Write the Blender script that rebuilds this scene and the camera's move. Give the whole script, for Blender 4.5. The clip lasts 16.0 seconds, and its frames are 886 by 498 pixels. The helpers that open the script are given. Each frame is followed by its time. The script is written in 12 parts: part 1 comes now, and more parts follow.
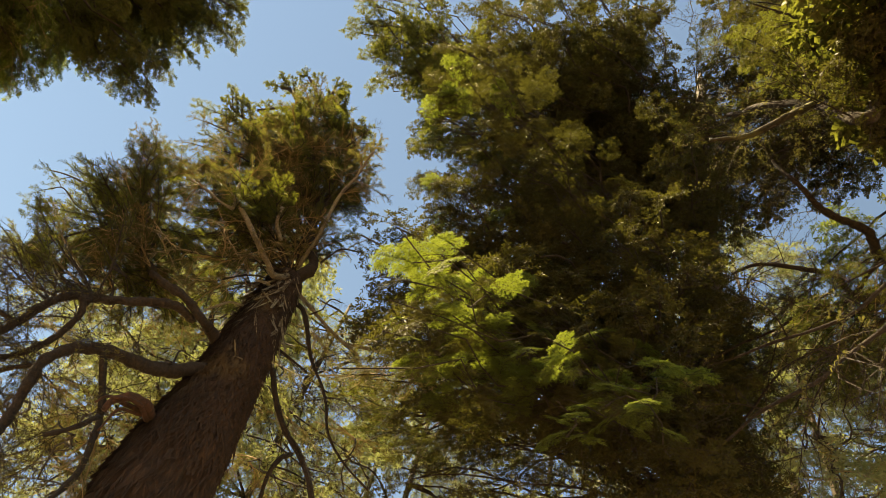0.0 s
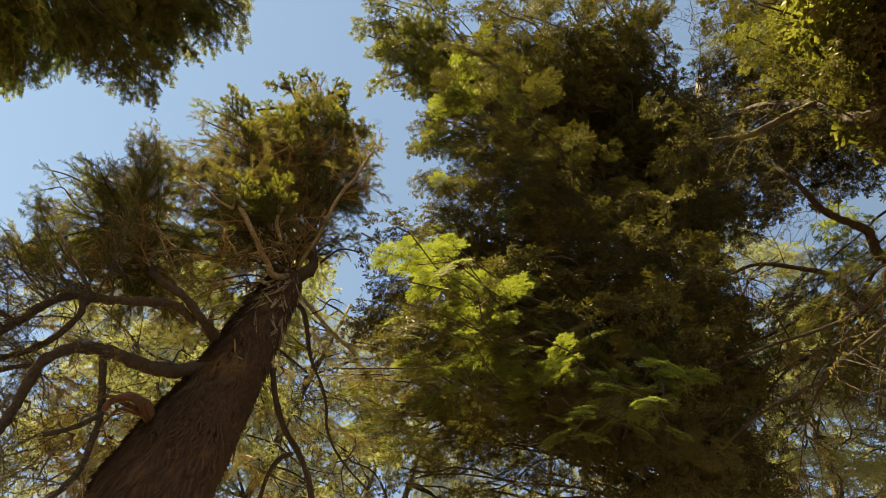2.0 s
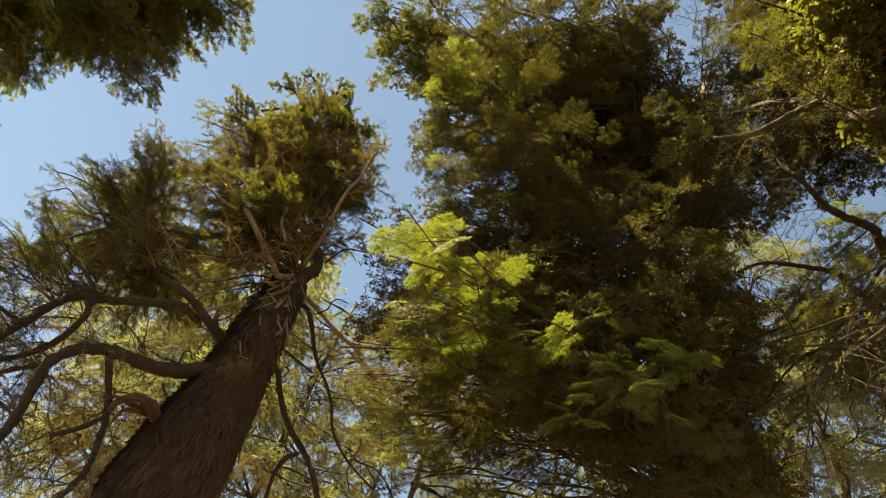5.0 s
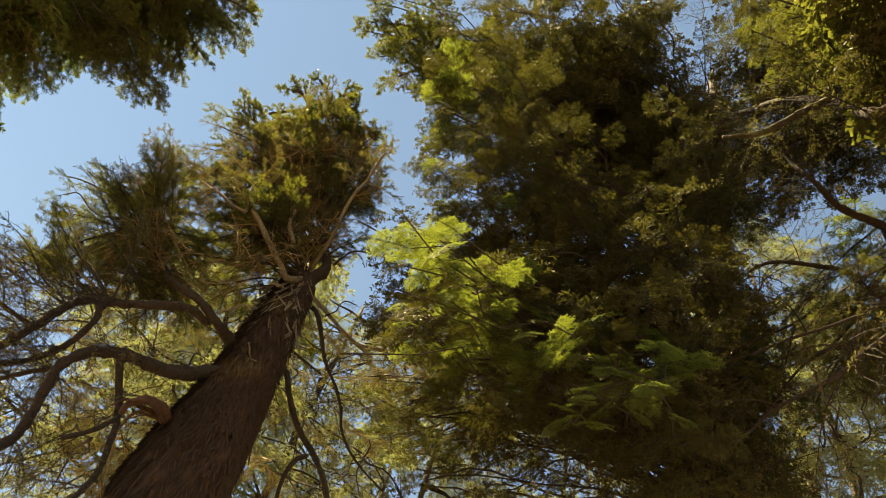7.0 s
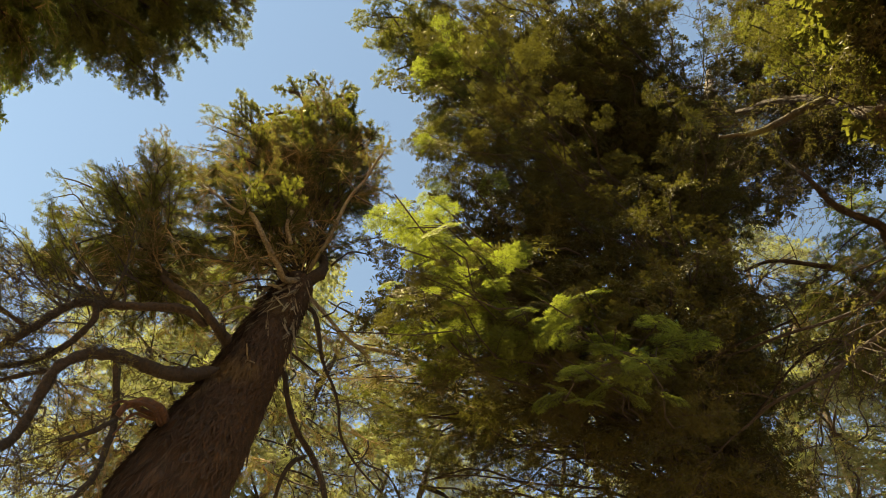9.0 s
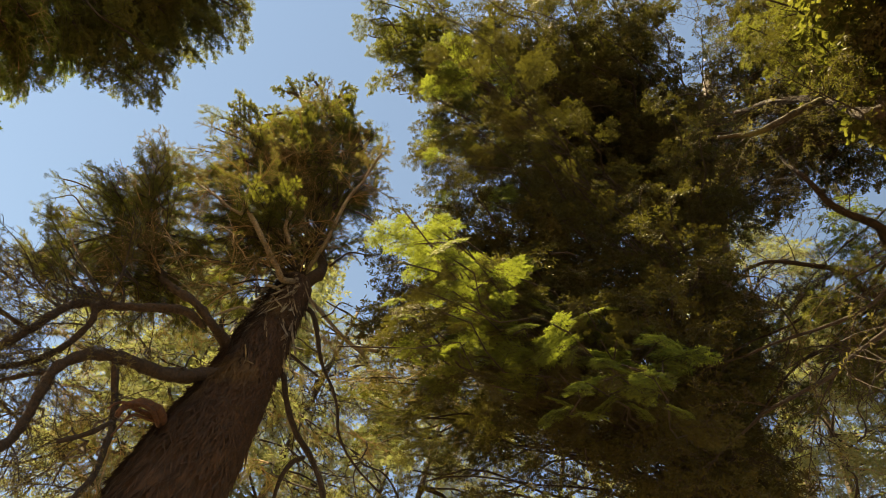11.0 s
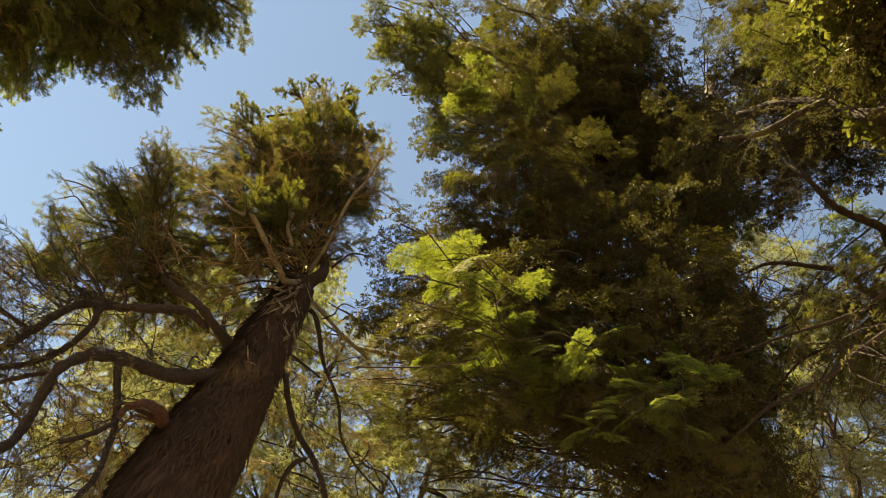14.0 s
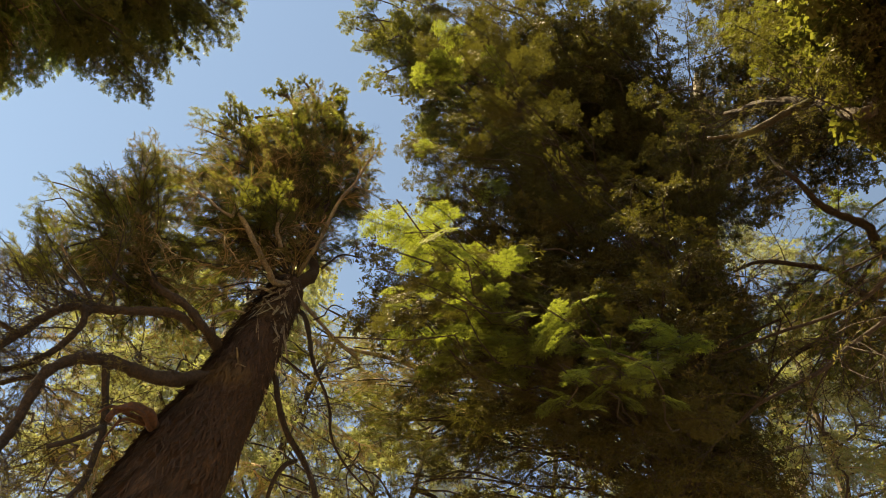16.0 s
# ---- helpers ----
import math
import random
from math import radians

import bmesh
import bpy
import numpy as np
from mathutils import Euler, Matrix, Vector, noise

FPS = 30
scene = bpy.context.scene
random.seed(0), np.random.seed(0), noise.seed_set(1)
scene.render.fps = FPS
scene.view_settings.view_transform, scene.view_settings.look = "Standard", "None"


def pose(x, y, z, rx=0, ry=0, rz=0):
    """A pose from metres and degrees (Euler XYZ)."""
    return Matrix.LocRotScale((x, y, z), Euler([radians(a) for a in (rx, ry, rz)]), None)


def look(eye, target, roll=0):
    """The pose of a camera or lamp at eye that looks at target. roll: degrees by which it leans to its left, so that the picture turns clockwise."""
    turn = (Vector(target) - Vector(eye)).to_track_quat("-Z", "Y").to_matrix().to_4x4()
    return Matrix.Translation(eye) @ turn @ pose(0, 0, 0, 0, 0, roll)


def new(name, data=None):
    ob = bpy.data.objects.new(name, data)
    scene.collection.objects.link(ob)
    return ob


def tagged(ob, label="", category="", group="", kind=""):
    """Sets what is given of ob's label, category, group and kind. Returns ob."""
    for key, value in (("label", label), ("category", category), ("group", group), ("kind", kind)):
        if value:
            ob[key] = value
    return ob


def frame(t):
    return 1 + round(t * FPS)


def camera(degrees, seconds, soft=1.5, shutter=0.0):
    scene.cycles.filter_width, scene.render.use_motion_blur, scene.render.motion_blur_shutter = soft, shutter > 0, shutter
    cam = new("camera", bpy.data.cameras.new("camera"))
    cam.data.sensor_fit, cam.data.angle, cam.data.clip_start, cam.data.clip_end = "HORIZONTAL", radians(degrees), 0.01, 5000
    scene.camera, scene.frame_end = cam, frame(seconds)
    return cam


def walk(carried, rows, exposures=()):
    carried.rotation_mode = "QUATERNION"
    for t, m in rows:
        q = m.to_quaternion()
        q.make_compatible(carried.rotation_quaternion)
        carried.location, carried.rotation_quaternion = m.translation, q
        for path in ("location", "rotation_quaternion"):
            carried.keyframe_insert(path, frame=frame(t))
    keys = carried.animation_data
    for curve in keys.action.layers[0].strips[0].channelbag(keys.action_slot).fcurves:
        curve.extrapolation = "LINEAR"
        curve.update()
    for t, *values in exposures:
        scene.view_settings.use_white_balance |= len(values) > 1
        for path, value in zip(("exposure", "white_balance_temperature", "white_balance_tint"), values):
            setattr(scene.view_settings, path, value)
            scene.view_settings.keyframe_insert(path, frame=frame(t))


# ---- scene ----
cam = camera(65, 16.0, soft=0.6)
EYE = Vector((0.0, 0.0, 1.6))
BASE = Matrix.Translation(EYE) @ pose(0, 0, 0, 145, 0, 0) @ pose(0, 0, 0, 0, 0, 20)


def turned(wx, wy, wz):
    """The camera's resting pose, turned by a small rotation vector in degrees."""
    w = Vector((radians(wx), radians(wy), radians(wz)))
    return BASE @ Matrix.Rotation(w.length, 4, w if w.length > 1e-9 else Vector((0, 0, 1)))


walk(cam, [
    (0.0, turned(-0.075, -1.017, 0.603)),
    (0.5, turned(-0.059, -1.024, 0.581)),
    (1.0, turned(-0.070, -1.021, 0.598)),
    (1.5, turned(-0.070, -1.021, 0.581)),
    (2.0, turned(-0.086, -1.030, 0.594)),
    (2.5, turned(-0.101, -1.040, 0.629)),
    (3.0, turned(-0.107, -1.100, 0.579)),
    (3.5, turned(-0.117, -1.133, 0.513)),
    (4.0, turned(-0.110, -1.096, 0.515)),
    (6.5, turned(-0.122, 0.005, 0.052)),
    (7.0, turned(-0.000, -0.000, 0.000)),
    (7.5, turned(0.053, -0.057, -0.087)),
    (8.0, turned(0.061, -0.234, -0.202)),
    (8.5, turned(0.076, -0.099, -0.254)),
    (9.0, turned(0.040, -0.206, -0.211)),
    (11.5, turned(0.101, -0.379, -0.254)),
    (12.0, turned(0.093, -0.493, -0.417)),
    (12.5, turned(0.095, -0.410, -0.346)),
    (13.0, turned(0.100, -0.348, -0.255)),
    (13.5, turned(0.114, -0.343, -0.222)),
    (14.0, turned(0.187, -0.149, -0.208)),
    (14.5, turned(0.229, -0.376, -0.197)),
    (15.0, turned(0.242, -0.586, -0.342)),
    (15.5, turned(0.209, -0.798, -0.423)),
    (16.0, turned(0.231, -0.982, -0.507)),
], exposures=[(0.0, 2.25, 9900, 3), (4.2, 2.25, 9900, 3), (7.0, 2.25, 9700, 2), (9.2, 2.3, 9700, 2), (11.3, 2.25, 9800, 6), (16.0, 2.25, 9800, 6)])

# ---- light ----
SUN_AZ, SUN_EL = -86.0, 63.0   # degrees clockwise from +y, and above the horizon
world = bpy.data.worlds.new("world")
scene.world = world
world.use_nodes = True
wn = world.node_tree.nodes
sky = wn.new("ShaderNodeTexSky")
sky.sky_type = "NISHITA"
sky.sun_disc = False
sky.sun_elevation, sky.sun_rotation = radians(SUN_EL), radians(SUN_AZ)
sky.air_density, sky.dust_density, sky.ozone_density = 1.0, 0.0, 2.5
wn["Background"].inputs["Strength"].default_value = 0.056
world.node_tree.links.new(sky.outputs["Color"], wn["Background"].inputs["Color"])
to_sun = Vector((math.sin(radians(SUN_AZ)) * math.cos(radians(SUN_EL)), math.cos(radians(SUN_AZ)) * math.cos(radians(SUN_EL)), math.sin(radians(SUN_EL))))
sun = new("sun", bpy.data.lights.new("sun", "SUN"))
sun.data.energy, sun.data.angle, sun.data.color = 5.0, radians(0.5), (1.0, 0.88, 0.66)
sun.matrix_world = look(to_sun * 30, (0, 0, 0))


# ---- materials ----
def material(name):
    m = bpy.data.materials.new(name)
    m.use_nodes = True
    n, l = m.node_tree.nodes, m.node_tree.links
    return m, n, l, n["Principled BSDF"]


def ramp(n, stops):
    r = n.new("ShaderNodeValToRGB")
    e = r.color_ramp.elements
    for i, (p, c) in enumerate(stops):
        s = e[i] if i < 2 else e.new(p)
        s.position, s.color = p, (*c, 1)
    return r


def bark_material(name, dark, light, scale, relief, stretch=0.18, moss=None, moss_amount=0.55):
    """Bark: grain drawn out along the stem, plates, and patches of lichen."""
    m, n, l, p = material(name)
    co = n.new("ShaderNodeTexCoord")
    mp = n.new("ShaderNodeMapping")
    mp.inputs["Scale"].default_value = (scale, scale, scale * stretch)
    l.new(co.outputs["Object"], mp.inputs["Vector"])
    fine = n.new("ShaderNodeTexNoise")
    fine.inputs["Scale"].default_value, fine.inputs["Detail"].default_value, fine.inputs["Roughness"].default_value = 3.0, 9.0, 0.7
    l.new(mp.outputs[0], fine.inputs["Vector"])
    big = n.new("ShaderNodeTexNoise")
    big.inputs["Scale"].default_value, big.inputs["Detail"].default_value = 4.0, 4.0
    l.new(co.outputs["Object"], big.inputs["Vector"])
    r = ramp(n, [(0.3, dark), (0.72, light)])
    l.new(fine.outputs["Fac"], r.inputs[0])
    mix = n.new("ShaderNodeMix")
    mix.data_type = "RGBA"
    mr = ramp(n, [(moss_amount, (0, 0, 0)), (moss_amount + 0.12, (1, 1, 1))])
    l.new(big.outputs["Fac"], mr.inputs[0])
    l.new(mr.outputs[0], mix.inputs["Factor"])
    l.new(r.outputs[0], mix.inputs["A"])
    mix.inputs["B"].default_value = (*(moss or light), 1)
    l.new(mix.outputs["Result"], p.inputs["Base Color"])
    p.inputs["Roughness"].default_value = 0.9
    b = n.new("ShaderNodeBump")
    b.inputs["Strength"].default_value, b.inputs["Distance"].default_value = relief, 0.02
    l.new(fine.outputs["Fac"], b.inputs["Height"])
    l.new(b.outputs[0], p.inputs["Normal"])
    return m


def needle_material(name, dark, light, through_colour, share):
    """Needles: each its own shade, letting some of the sun through."""
    m, n, l, p = material(name)
    g = n.new("ShaderNodeNewGeometry")
    o = n.new("ShaderNodeObjectInfo")
    a = n.new("ShaderNodeMath")
    a.operation = "ADD"
    l.new(g.outputs["Random Per Island"], a.inputs[0])
    l.new(o.outputs["Random"], a.inputs[1])
    h = n.new("ShaderNodeMath")
    h.operation = "MULTIPLY"
    h.inputs[1].default_value = 0.5
    l.new(a.outputs[0], h.inputs[0])
    r = ramp(n, [(0.15, dark), (0.85, light)])
    l.new(h.outputs[0], r.inputs[0])
    l.new(r.outputs[0], p.inputs["Base Color"])
    p.inputs["Roughness"].default_value = 0.5
    p.inputs["Specular IOR Level"].default_value = 0.05
    t = n.new("ShaderNodeBsdfTranslucent")
    t.inputs["Color"].default_value = (*through_colour, 1)
    s = n.new("ShaderNodeMixShader")
    s.inputs[0].default_value = share
    l.new(p.outputs[0], s.inputs[1])
    l.new(t.outputs[0], s.inputs[2])
    l.new(s.outputs[0], n["Material Output"].inputs["Surface"])
    return m


BARK_OLD = bark_material("shaggy_bark", (0.007, 0.003, 0.0015), (0.068, 0.030, 0.012), 16.0, 1.0, 0.45, (0.085, 0.048, 0.016), 0.58)
BARK_LIMB = bark_material("limb_bark", (0.007, 0.0036, 0.002), (0.042, 0.023, 0.012), 22.0, 1.0, 1.0, (0.06, 0.042, 0.018), 0.64)
BARK_PALE = bark_material("pale_bark", (0.05, 0.036, 0.024), (0.27, 0.215, 0.15), 26.0, 0.9, 1.0, (0.22, 0.20, 0.12), 0.58)
BARK_MOSS = bark_material("mossy_bark", (0.014, 0.009, 0.004), (0.085, 0.062, 0.026), 18.0, 1.0, 1.0, (0.10, 0.09, 0.03), 0.5)
BARK_TALL = bark_material("spruce_bark", (0.014, 0.009, 0.006), (0.08, 0.05, 0.03), 10.0, 0.8, 0.3, (0.06, 0.05, 0.025), 0.6)
TORN = bark_material("torn_heartwood", (0.022, 0.009, 0.005), (0.11, 0.042, 0.02), 24.0, 0.9, 0.3, (0.07, 0.03, 0.014), 0.62)
TWIG = bark_material("twig_bark", (0.08, 0.05, 0.025), (0.36, 0.25, 0.13), 20.0, 0.2, 1.0, (0.30, 0.26, 0.16), 0.6)
NEEDLE = needle_material("green_needles", (0.014, 0.015, 0.006), (0.05, 0.055, 0.02), (0.30, 0.37, 0.06), 0.32)
NEEDLE_OLD = needle_material("olive_needles", (0.025, 0.018, 0.009), (0.085, 0.066, 0.028), (0.34, 0.33, 0.09), 0.17)
# brown-dark copy of the needles; the firs' inner shade is painted into it
NEEDLE_SHADED = needle_material("shaded_needles", (0.015, 0.0118, 0.0065), (0.052, 0.044, 0.019), (0.25, 0.25, 0.05), 0.11)


# darker needles for boughs meant to look shaded; the shade is in the colour
NEEDLE_DARK = needle_material("darkened_needles", (0.014, 0.0125, 0.006), (0.055, 0.052, 0.021), (0.31, 0.34, 0.06), 0.2)
# paler copy for the background trees; their sunlit look is in the colour
NEEDLE_SUNNY = needle_material("sunlit_tint_needles", (0.05, 0.049, 0.028), (0.19, 0.185, 0.095), (0.36, 0.41, 0.15), 0.28)


# ---- mesh code ----
def mesh_from(name, verts, faces, mats, index=None):
    me = bpy.data.meshes.new(name)
    me.from_pydata(verts, [], faces)
    for m in mats:
        me.materials.append(m)
    if index is not None:
        me.polygons.foreach_set("material_index", index)
    me.update()
    return me


def spline(pts, n):
    """n points along a smooth curve through pts, and the matching parameter 0 to 1."""
    p = [Vector(q) for q in pts]
    p = [p[0] * 2 - p[1]] + p + [p[-1] * 2 - p[-2]]
    out = []
    for i in range(n):
        u = i / (n - 1) * (len(p) - 3)
        k = min(int(u), len(p) - 4)
        t = u - k
        a, b, c, d = p[k:k + 4]
        out.append(0.5 * (2 * b + (c - a) * t + (2 * a - 5 * b + 4 * c - d) * t * t + (3 * b - a - 3 * c + d) * t ** 3))
    return out


def tube(pts, radii, sides, rough=0.0, grain=6.0, ridges=0, seed=0):
    """A closed, uneven tube along pts."""
    verts, faces = [], []
    n = len(pts)
    side = None
    for i, p in enumerate(pts):
        d = (pts[min(i + 1, n - 1)] - pts[max(i - 1, 0)]).normalized()
        if side is None:
            side = d.orthogonal().normalized()
        side = (side - d * side.dot(d)).normalized()
        other = d.cross(side)
        for j in range(sides):
            a = 2 * math.pi * j / sides
            o = side * math.cos(a) + other * math.sin(a)
            r = radii[i]
            if rough:
                q = p + o * r
                k = noise.noise(q * grain + Vector((seed, 0, 0)))
                k += 0.5 * noise.noise(q * grain * 2.7 + Vector((0, seed, 0)))
                if ridges:
                    s = noise.noise(Vector((math.cos(a) * ridges, math.sin(a) * ridges, q.z * 3.2 + seed)))
                    k += 1.3 * (0.6 - abs(s) * 2.4)
                r *= 1 + rough * k
            verts.append(p + o * r)
    for i in range(n - 1):
        for j in range(sides):
            k = (j + 1) % sides
            faces.append((i * sides + j, i * sides + k, (i + 1) * sides + k, (i + 1) * sides + j))
    faces.append(tuple(range(sides - 1, -1, -1)))
    faces.append(tuple((n - 1) * sides + j for j in range(sides)))
    return verts, faces


class Spray:
    """Collects the twigs and needles of one bough."""

    def __init__(self, seed):
        self.rng = np.random.default_rng(seed)
        self.v, self.f, self.m, self.count = [], [], [], 0

    def add(self, verts, faces, mat):
        self.v.append(verts)
        self.f.extend((faces + self.count).tolist())
        self.m.extend([mat] * len(faces))
        self.count += len(verts)

    def twig(self, pts, r0, r1):
        n = len(pts)
        d = pts[-1] - pts[0]
        d = d / (np.linalg.norm(d) + 1e-9)
        a = np.cross(d, (0.3, 0.2, 1.0))
        a /= np.linalg.norm(a)
        b = np.cross(d, a)
        r = np.linspace(r0, r1, n)[:, None, None]
        ring = np.stack([a, -0.5 * a + 0.87 * b, -0.5 * a - 0.87 * b])[None]
        v = (pts[:, None, :] + ring * r).reshape(-1, 3)
        f = [(3 * i + j, 3 * i + (j + 1) % 3, 3 * i + 3 + (j + 1) % 3, 3 * i + 3 + j) for i in range(n - 1) for j in range(3)]
        self.add(v, np.array(f), 0)

    def sprig(self, p, q, width):
        """A short last twig, two crossed slivers."""
        d = q - p
        a = np.cross(d, (0.3, 0.2, 1.0))
        a *= width / (np.linalg.norm(a) + 1e-9)
        b = np.cross(d, a)
        b *= width / (np.linalg.norm(b) + 1e-9)
        self.add(np.array([p + a, q, p - a, p + b, q, p - b]), np.array([[0, 1, 2], [3, 4, 5]]), 0)

    def needles(self, pts, step, length, width, spread, flat, fan=0):
        """Blunt needles in two rows along a twig, with a few more at its end."""
        seg = np.linalg.norm(np.diff(pts, axis=0), axis=1)
        total = seg.sum()
        n = max(2, int(total / step)) * 2
        s = (np.arange(n) // 2 * 2 + 1 + self.rng.normal(0, 0.25, n)) / n * total
        s = np.concatenate([s, np.full(fan, total * 0.985)])
        cum = np.concatenate([[0], np.cumsum(seg)])
        base = np.stack([np.interp(s, cum, pts[:, k]) for k in range(3)], 1)
        d = pts[-1] - pts[0]
        d = d / (np.linalg.norm(d) + 1e-9)
        lat = np.cross(d, (0, 0, 1.0))
        lat /= np.linalg.norm(lat) + 1e-9
        up = np.cross(lat, d)
        ang = np.arange(n + fan) % 2 * np.pi + self.rng.normal(0, flat, n + fan)
        out = np.cos(ang)[:, None] * lat + np.sin(ang)[:, None] * up
        sp = self.rng.normal(spread, 8, n + fan)
        sp[n:] = self.rng.uniform(5, 45, fan)
        sp = np.radians(sp)[:, None]
        nd = d * np.cos(sp) + out * np.sin(sp)
        ln = (length * self.rng.uniform(0.7, 1.15, n + fan))[:, None]
        ln[:n] *= np.clip(0.55 + 2.5 * np.minimum(s[:n] / total, 1.12 - s[:n] / total), 0.5, 1.0)[:, None]
        across = np.cross(nd, up + self.rng.normal(0, 0.45, (n + fan, 3)))
        across /= np.linalg.norm(across, axis=1)[:, None] + 1e-9
        half = across * width / 2
        v = np.stack([base + half * 0.6, base + nd * ln - half * 0.1 + half, base + nd * ln - half, base - half * 0.6], 1).reshape(-1, 3)
        self.add(v, np.arange((n + fan) * 4).reshape(n + fan, 4), 1)

    def mesh(self, name, mats):
        return mesh_from(name, np.concatenate(self.v).tolist(), self.f, mats, self.m)


def bough_mesh(seed, mats, sides=11, angle=52, second=0.055, step=0.006, needle=0.022, width=0.0028, flat=0.35, sag=0.25, bare=0.0, wild=0.12, twigs=True, reach=0.42, taper=0.75, thick=1.0):
    """A bough one metre long along +y: a stem, side twigs on both sides, twigs on those, and needles on all."""
    s = Spray(seed)
    g = s.rng
    t = np.linspace(0, 1, 9)
    stem = np.stack([0.05 * np.sin(t * 3 + g.uniform(0, 6)) * t, t, -sag * t ** 2 + 0.03 * np.sin(5 * t)], 1)
    s.twig(stem, 0.009 * thick, 0.0025 * thick)
    if bare < 1:
        s.needles(stem[2:], step, needle, width, 62, flat)
    for i in range(sides):
        for hand in (-1, 1):
            u = (i + 0.6 + 0.35 * hand * 0.5 + g.normal(0, 0.12)) / sides
            if u > 0.98 or u < 0.03 or g.random() < 0.06:
                continue
            p = np.array([np.interp(u, t, stem[:, k]) for k in range(3)])
            ln = (0.10 + reach * (1 - u) ** taper * min(1, u * 3 + 0.35)) * g.uniform(0.7, 1.2)
            a = np.radians(angle + g.normal(0, 8))
            d = np.array([hand * np.sin(a), np.cos(a), g.normal(-0.12, wild) - sag * u])
            d /= np.linalg.norm(d)
            q = np.linspace(0, 1, 4)[:, None]
            bend = np.array([-hand * 0.12, 0.16, -0.16]) * ln
            tw = p + d * ln * q + bend * q ** 2 + g.normal(0, wild * 0.25 * ln, 3) * np.sin(q * 4)
            s.twig(tw, 0.0045 * thick, 0.0015 * thick)
            dead = g.random() < bare
            if not dead:
                s.needles(tw, step, needle, width, 62, flat)
            k = int(ln / second)
            for j in range(k):
                for h2 in (-1, 1):
                    w = (j + 0.7 + g.normal(0, 0.15)) / (k + 0.4)
                    l2 = ln * 0.45 * (1.05 - w) * g.uniform(0.6, 1.25)
                    if l2 < 0.02 or w > 1:
                        continue
                    b0 = np.array([np.interp(w, q[:, 0], tw[:, c]) for c in range(3)])
                    side = np.cross(d, (0, 0, 1.0))
                    d2 = d * 0.72 + side * h2 * 0.7 + np.array([0, 0, g.normal(-0.15, wild * 1.5)])
                    d2 /= np.linalg.norm(d2)
                    t2 = b0 + d2 * l2 * np.array([[0.0], [1.0]])
                    bald = dead or g.random() < bare * 0.5
                    if twigs or bald:
                        s.sprig(t2[0], t2[1], 0.0028 * thick)
                    if not bald:
                        s.needles(t2, step, needle, width, 58, flat, 4)
    return s.mesh("bough", mats)


FIR = [bough_mesh(10 + i, [BARK_LIMB, NEEDLE], sides=5, angle=50, second=0.19, step=0.021, needle=0.095, width=0.0125, flat=0.16, sag=0.14, wild=0.06, reach=0.5, taper=0.6, twigs=True) for i in range(4)]
# fir boughs for unlit places, shade given by the needle colour
DIM = [bough_mesh(70 + i, [BARK_LIMB, NEEDLE_SHADED], sides=6, second=0.13, step=0.0168, needle=0.066, width=0.0087, flat=0.3, sag=0.25, wild=0.2, twigs=False) for i in range(4)]
TUFT = [bough_mesh(20 + i, [BARK_LIMB, NEEDLE_DARK], sides=5, second=0.17, step=0.0208, needle=0.075, width=0.017, flat=0.7, sag=0.12, wild=0.3, twigs=True, reach=0.55, taper=0.4, thick=1.6) for i in range(5)]
# brighter copy of TUFT: the backlit glow of the overhanging spruce, painted in
GLOW = [bough_mesh(25 + i, [TWIG, NEEDLE], sides=5, second=0.17, step=0.0224, needle=0.075, width=0.016, flat=0.6, sag=0.12, wild=0.3, twigs=True, reach=0.55, taper=0.4, thick=1.6) for i in range(4)]
SPRUCE = [bough_mesh(20 + i, [TWIG, NEEDLE_DARK], sides=5, second=0.14, step=0.0192, needle=0.055, width=0.0087, flat=0.6, sag=0.25, wild=0.25, twigs=False, reach=0.5, taper=0.5) for i in range(5)]
SHADE = [bough_mesh(30 + i, [BARK_LIMB, NEEDLE_SHADED], sides=6, second=0.12, step=0.036, needle=0.05, width=0.0155, flat=0.6, sag=0.3, wild=0.35, twigs=False, reach=0.5, taper=0.5) for i in range(5)]
OLIVE = [bough_mesh(40 + i, [TWIG, NEEDLE_OLD], sides=5, second=0.15, step=0.0176, needle=0.062, width=0.0077, flat=0.5, sag=0.1, bare=0.2, wild=0.45, twigs=True, reach=0.5, taper=0.5, thick=2.4) for i in range(6)]
SPIRE = [bough_mesh(140 + i, [BARK_LIMB, NEEDLE_DARK], sides=4, angle=42, second=0.2, step=0.0144, needle=0.068, width=0.0087, flat=0.35, sag=-0.1, wild=0.25, twigs=False, reach=0.5, taper=0.4, thick=2.4) for i in range(4)]
SPRIG = [bough_mesh(150 + i, [BARK_LIMB, NEEDLE_DARK], sides=2, angle=45, second=0.4, step=0.035, needle=0.10, width=0.014, flat=0.2, sag=0.0, wild=0.2, twigs=False, reach=0.5, taper=0.4, thick=2.0) for i in range(3)]
CRAG = [bough_mesh(160 + i, [BARK_LIMB, NEEDLE_DARK], sides=4, angle=60, second=0.2, step=0.03, needle=0.11, width=0.03, flat=1.0, sag=0.0, bare=0.25, wild=0.6, twigs=True, reach=0.5, taper=0.4, thick=4.0) for i in range(4)]
DRY = [bough_mesh(50 + i, [BARK_LIMB, NEEDLE_OLD], sides=6, second=0.13, step=0.06, needle=0.05, width=0.012, flat=1.2, sag=0.15, bare=0.9, wild=0.55, thick=1.3, reach=0.6, taper=0.4) for i in range(5)]
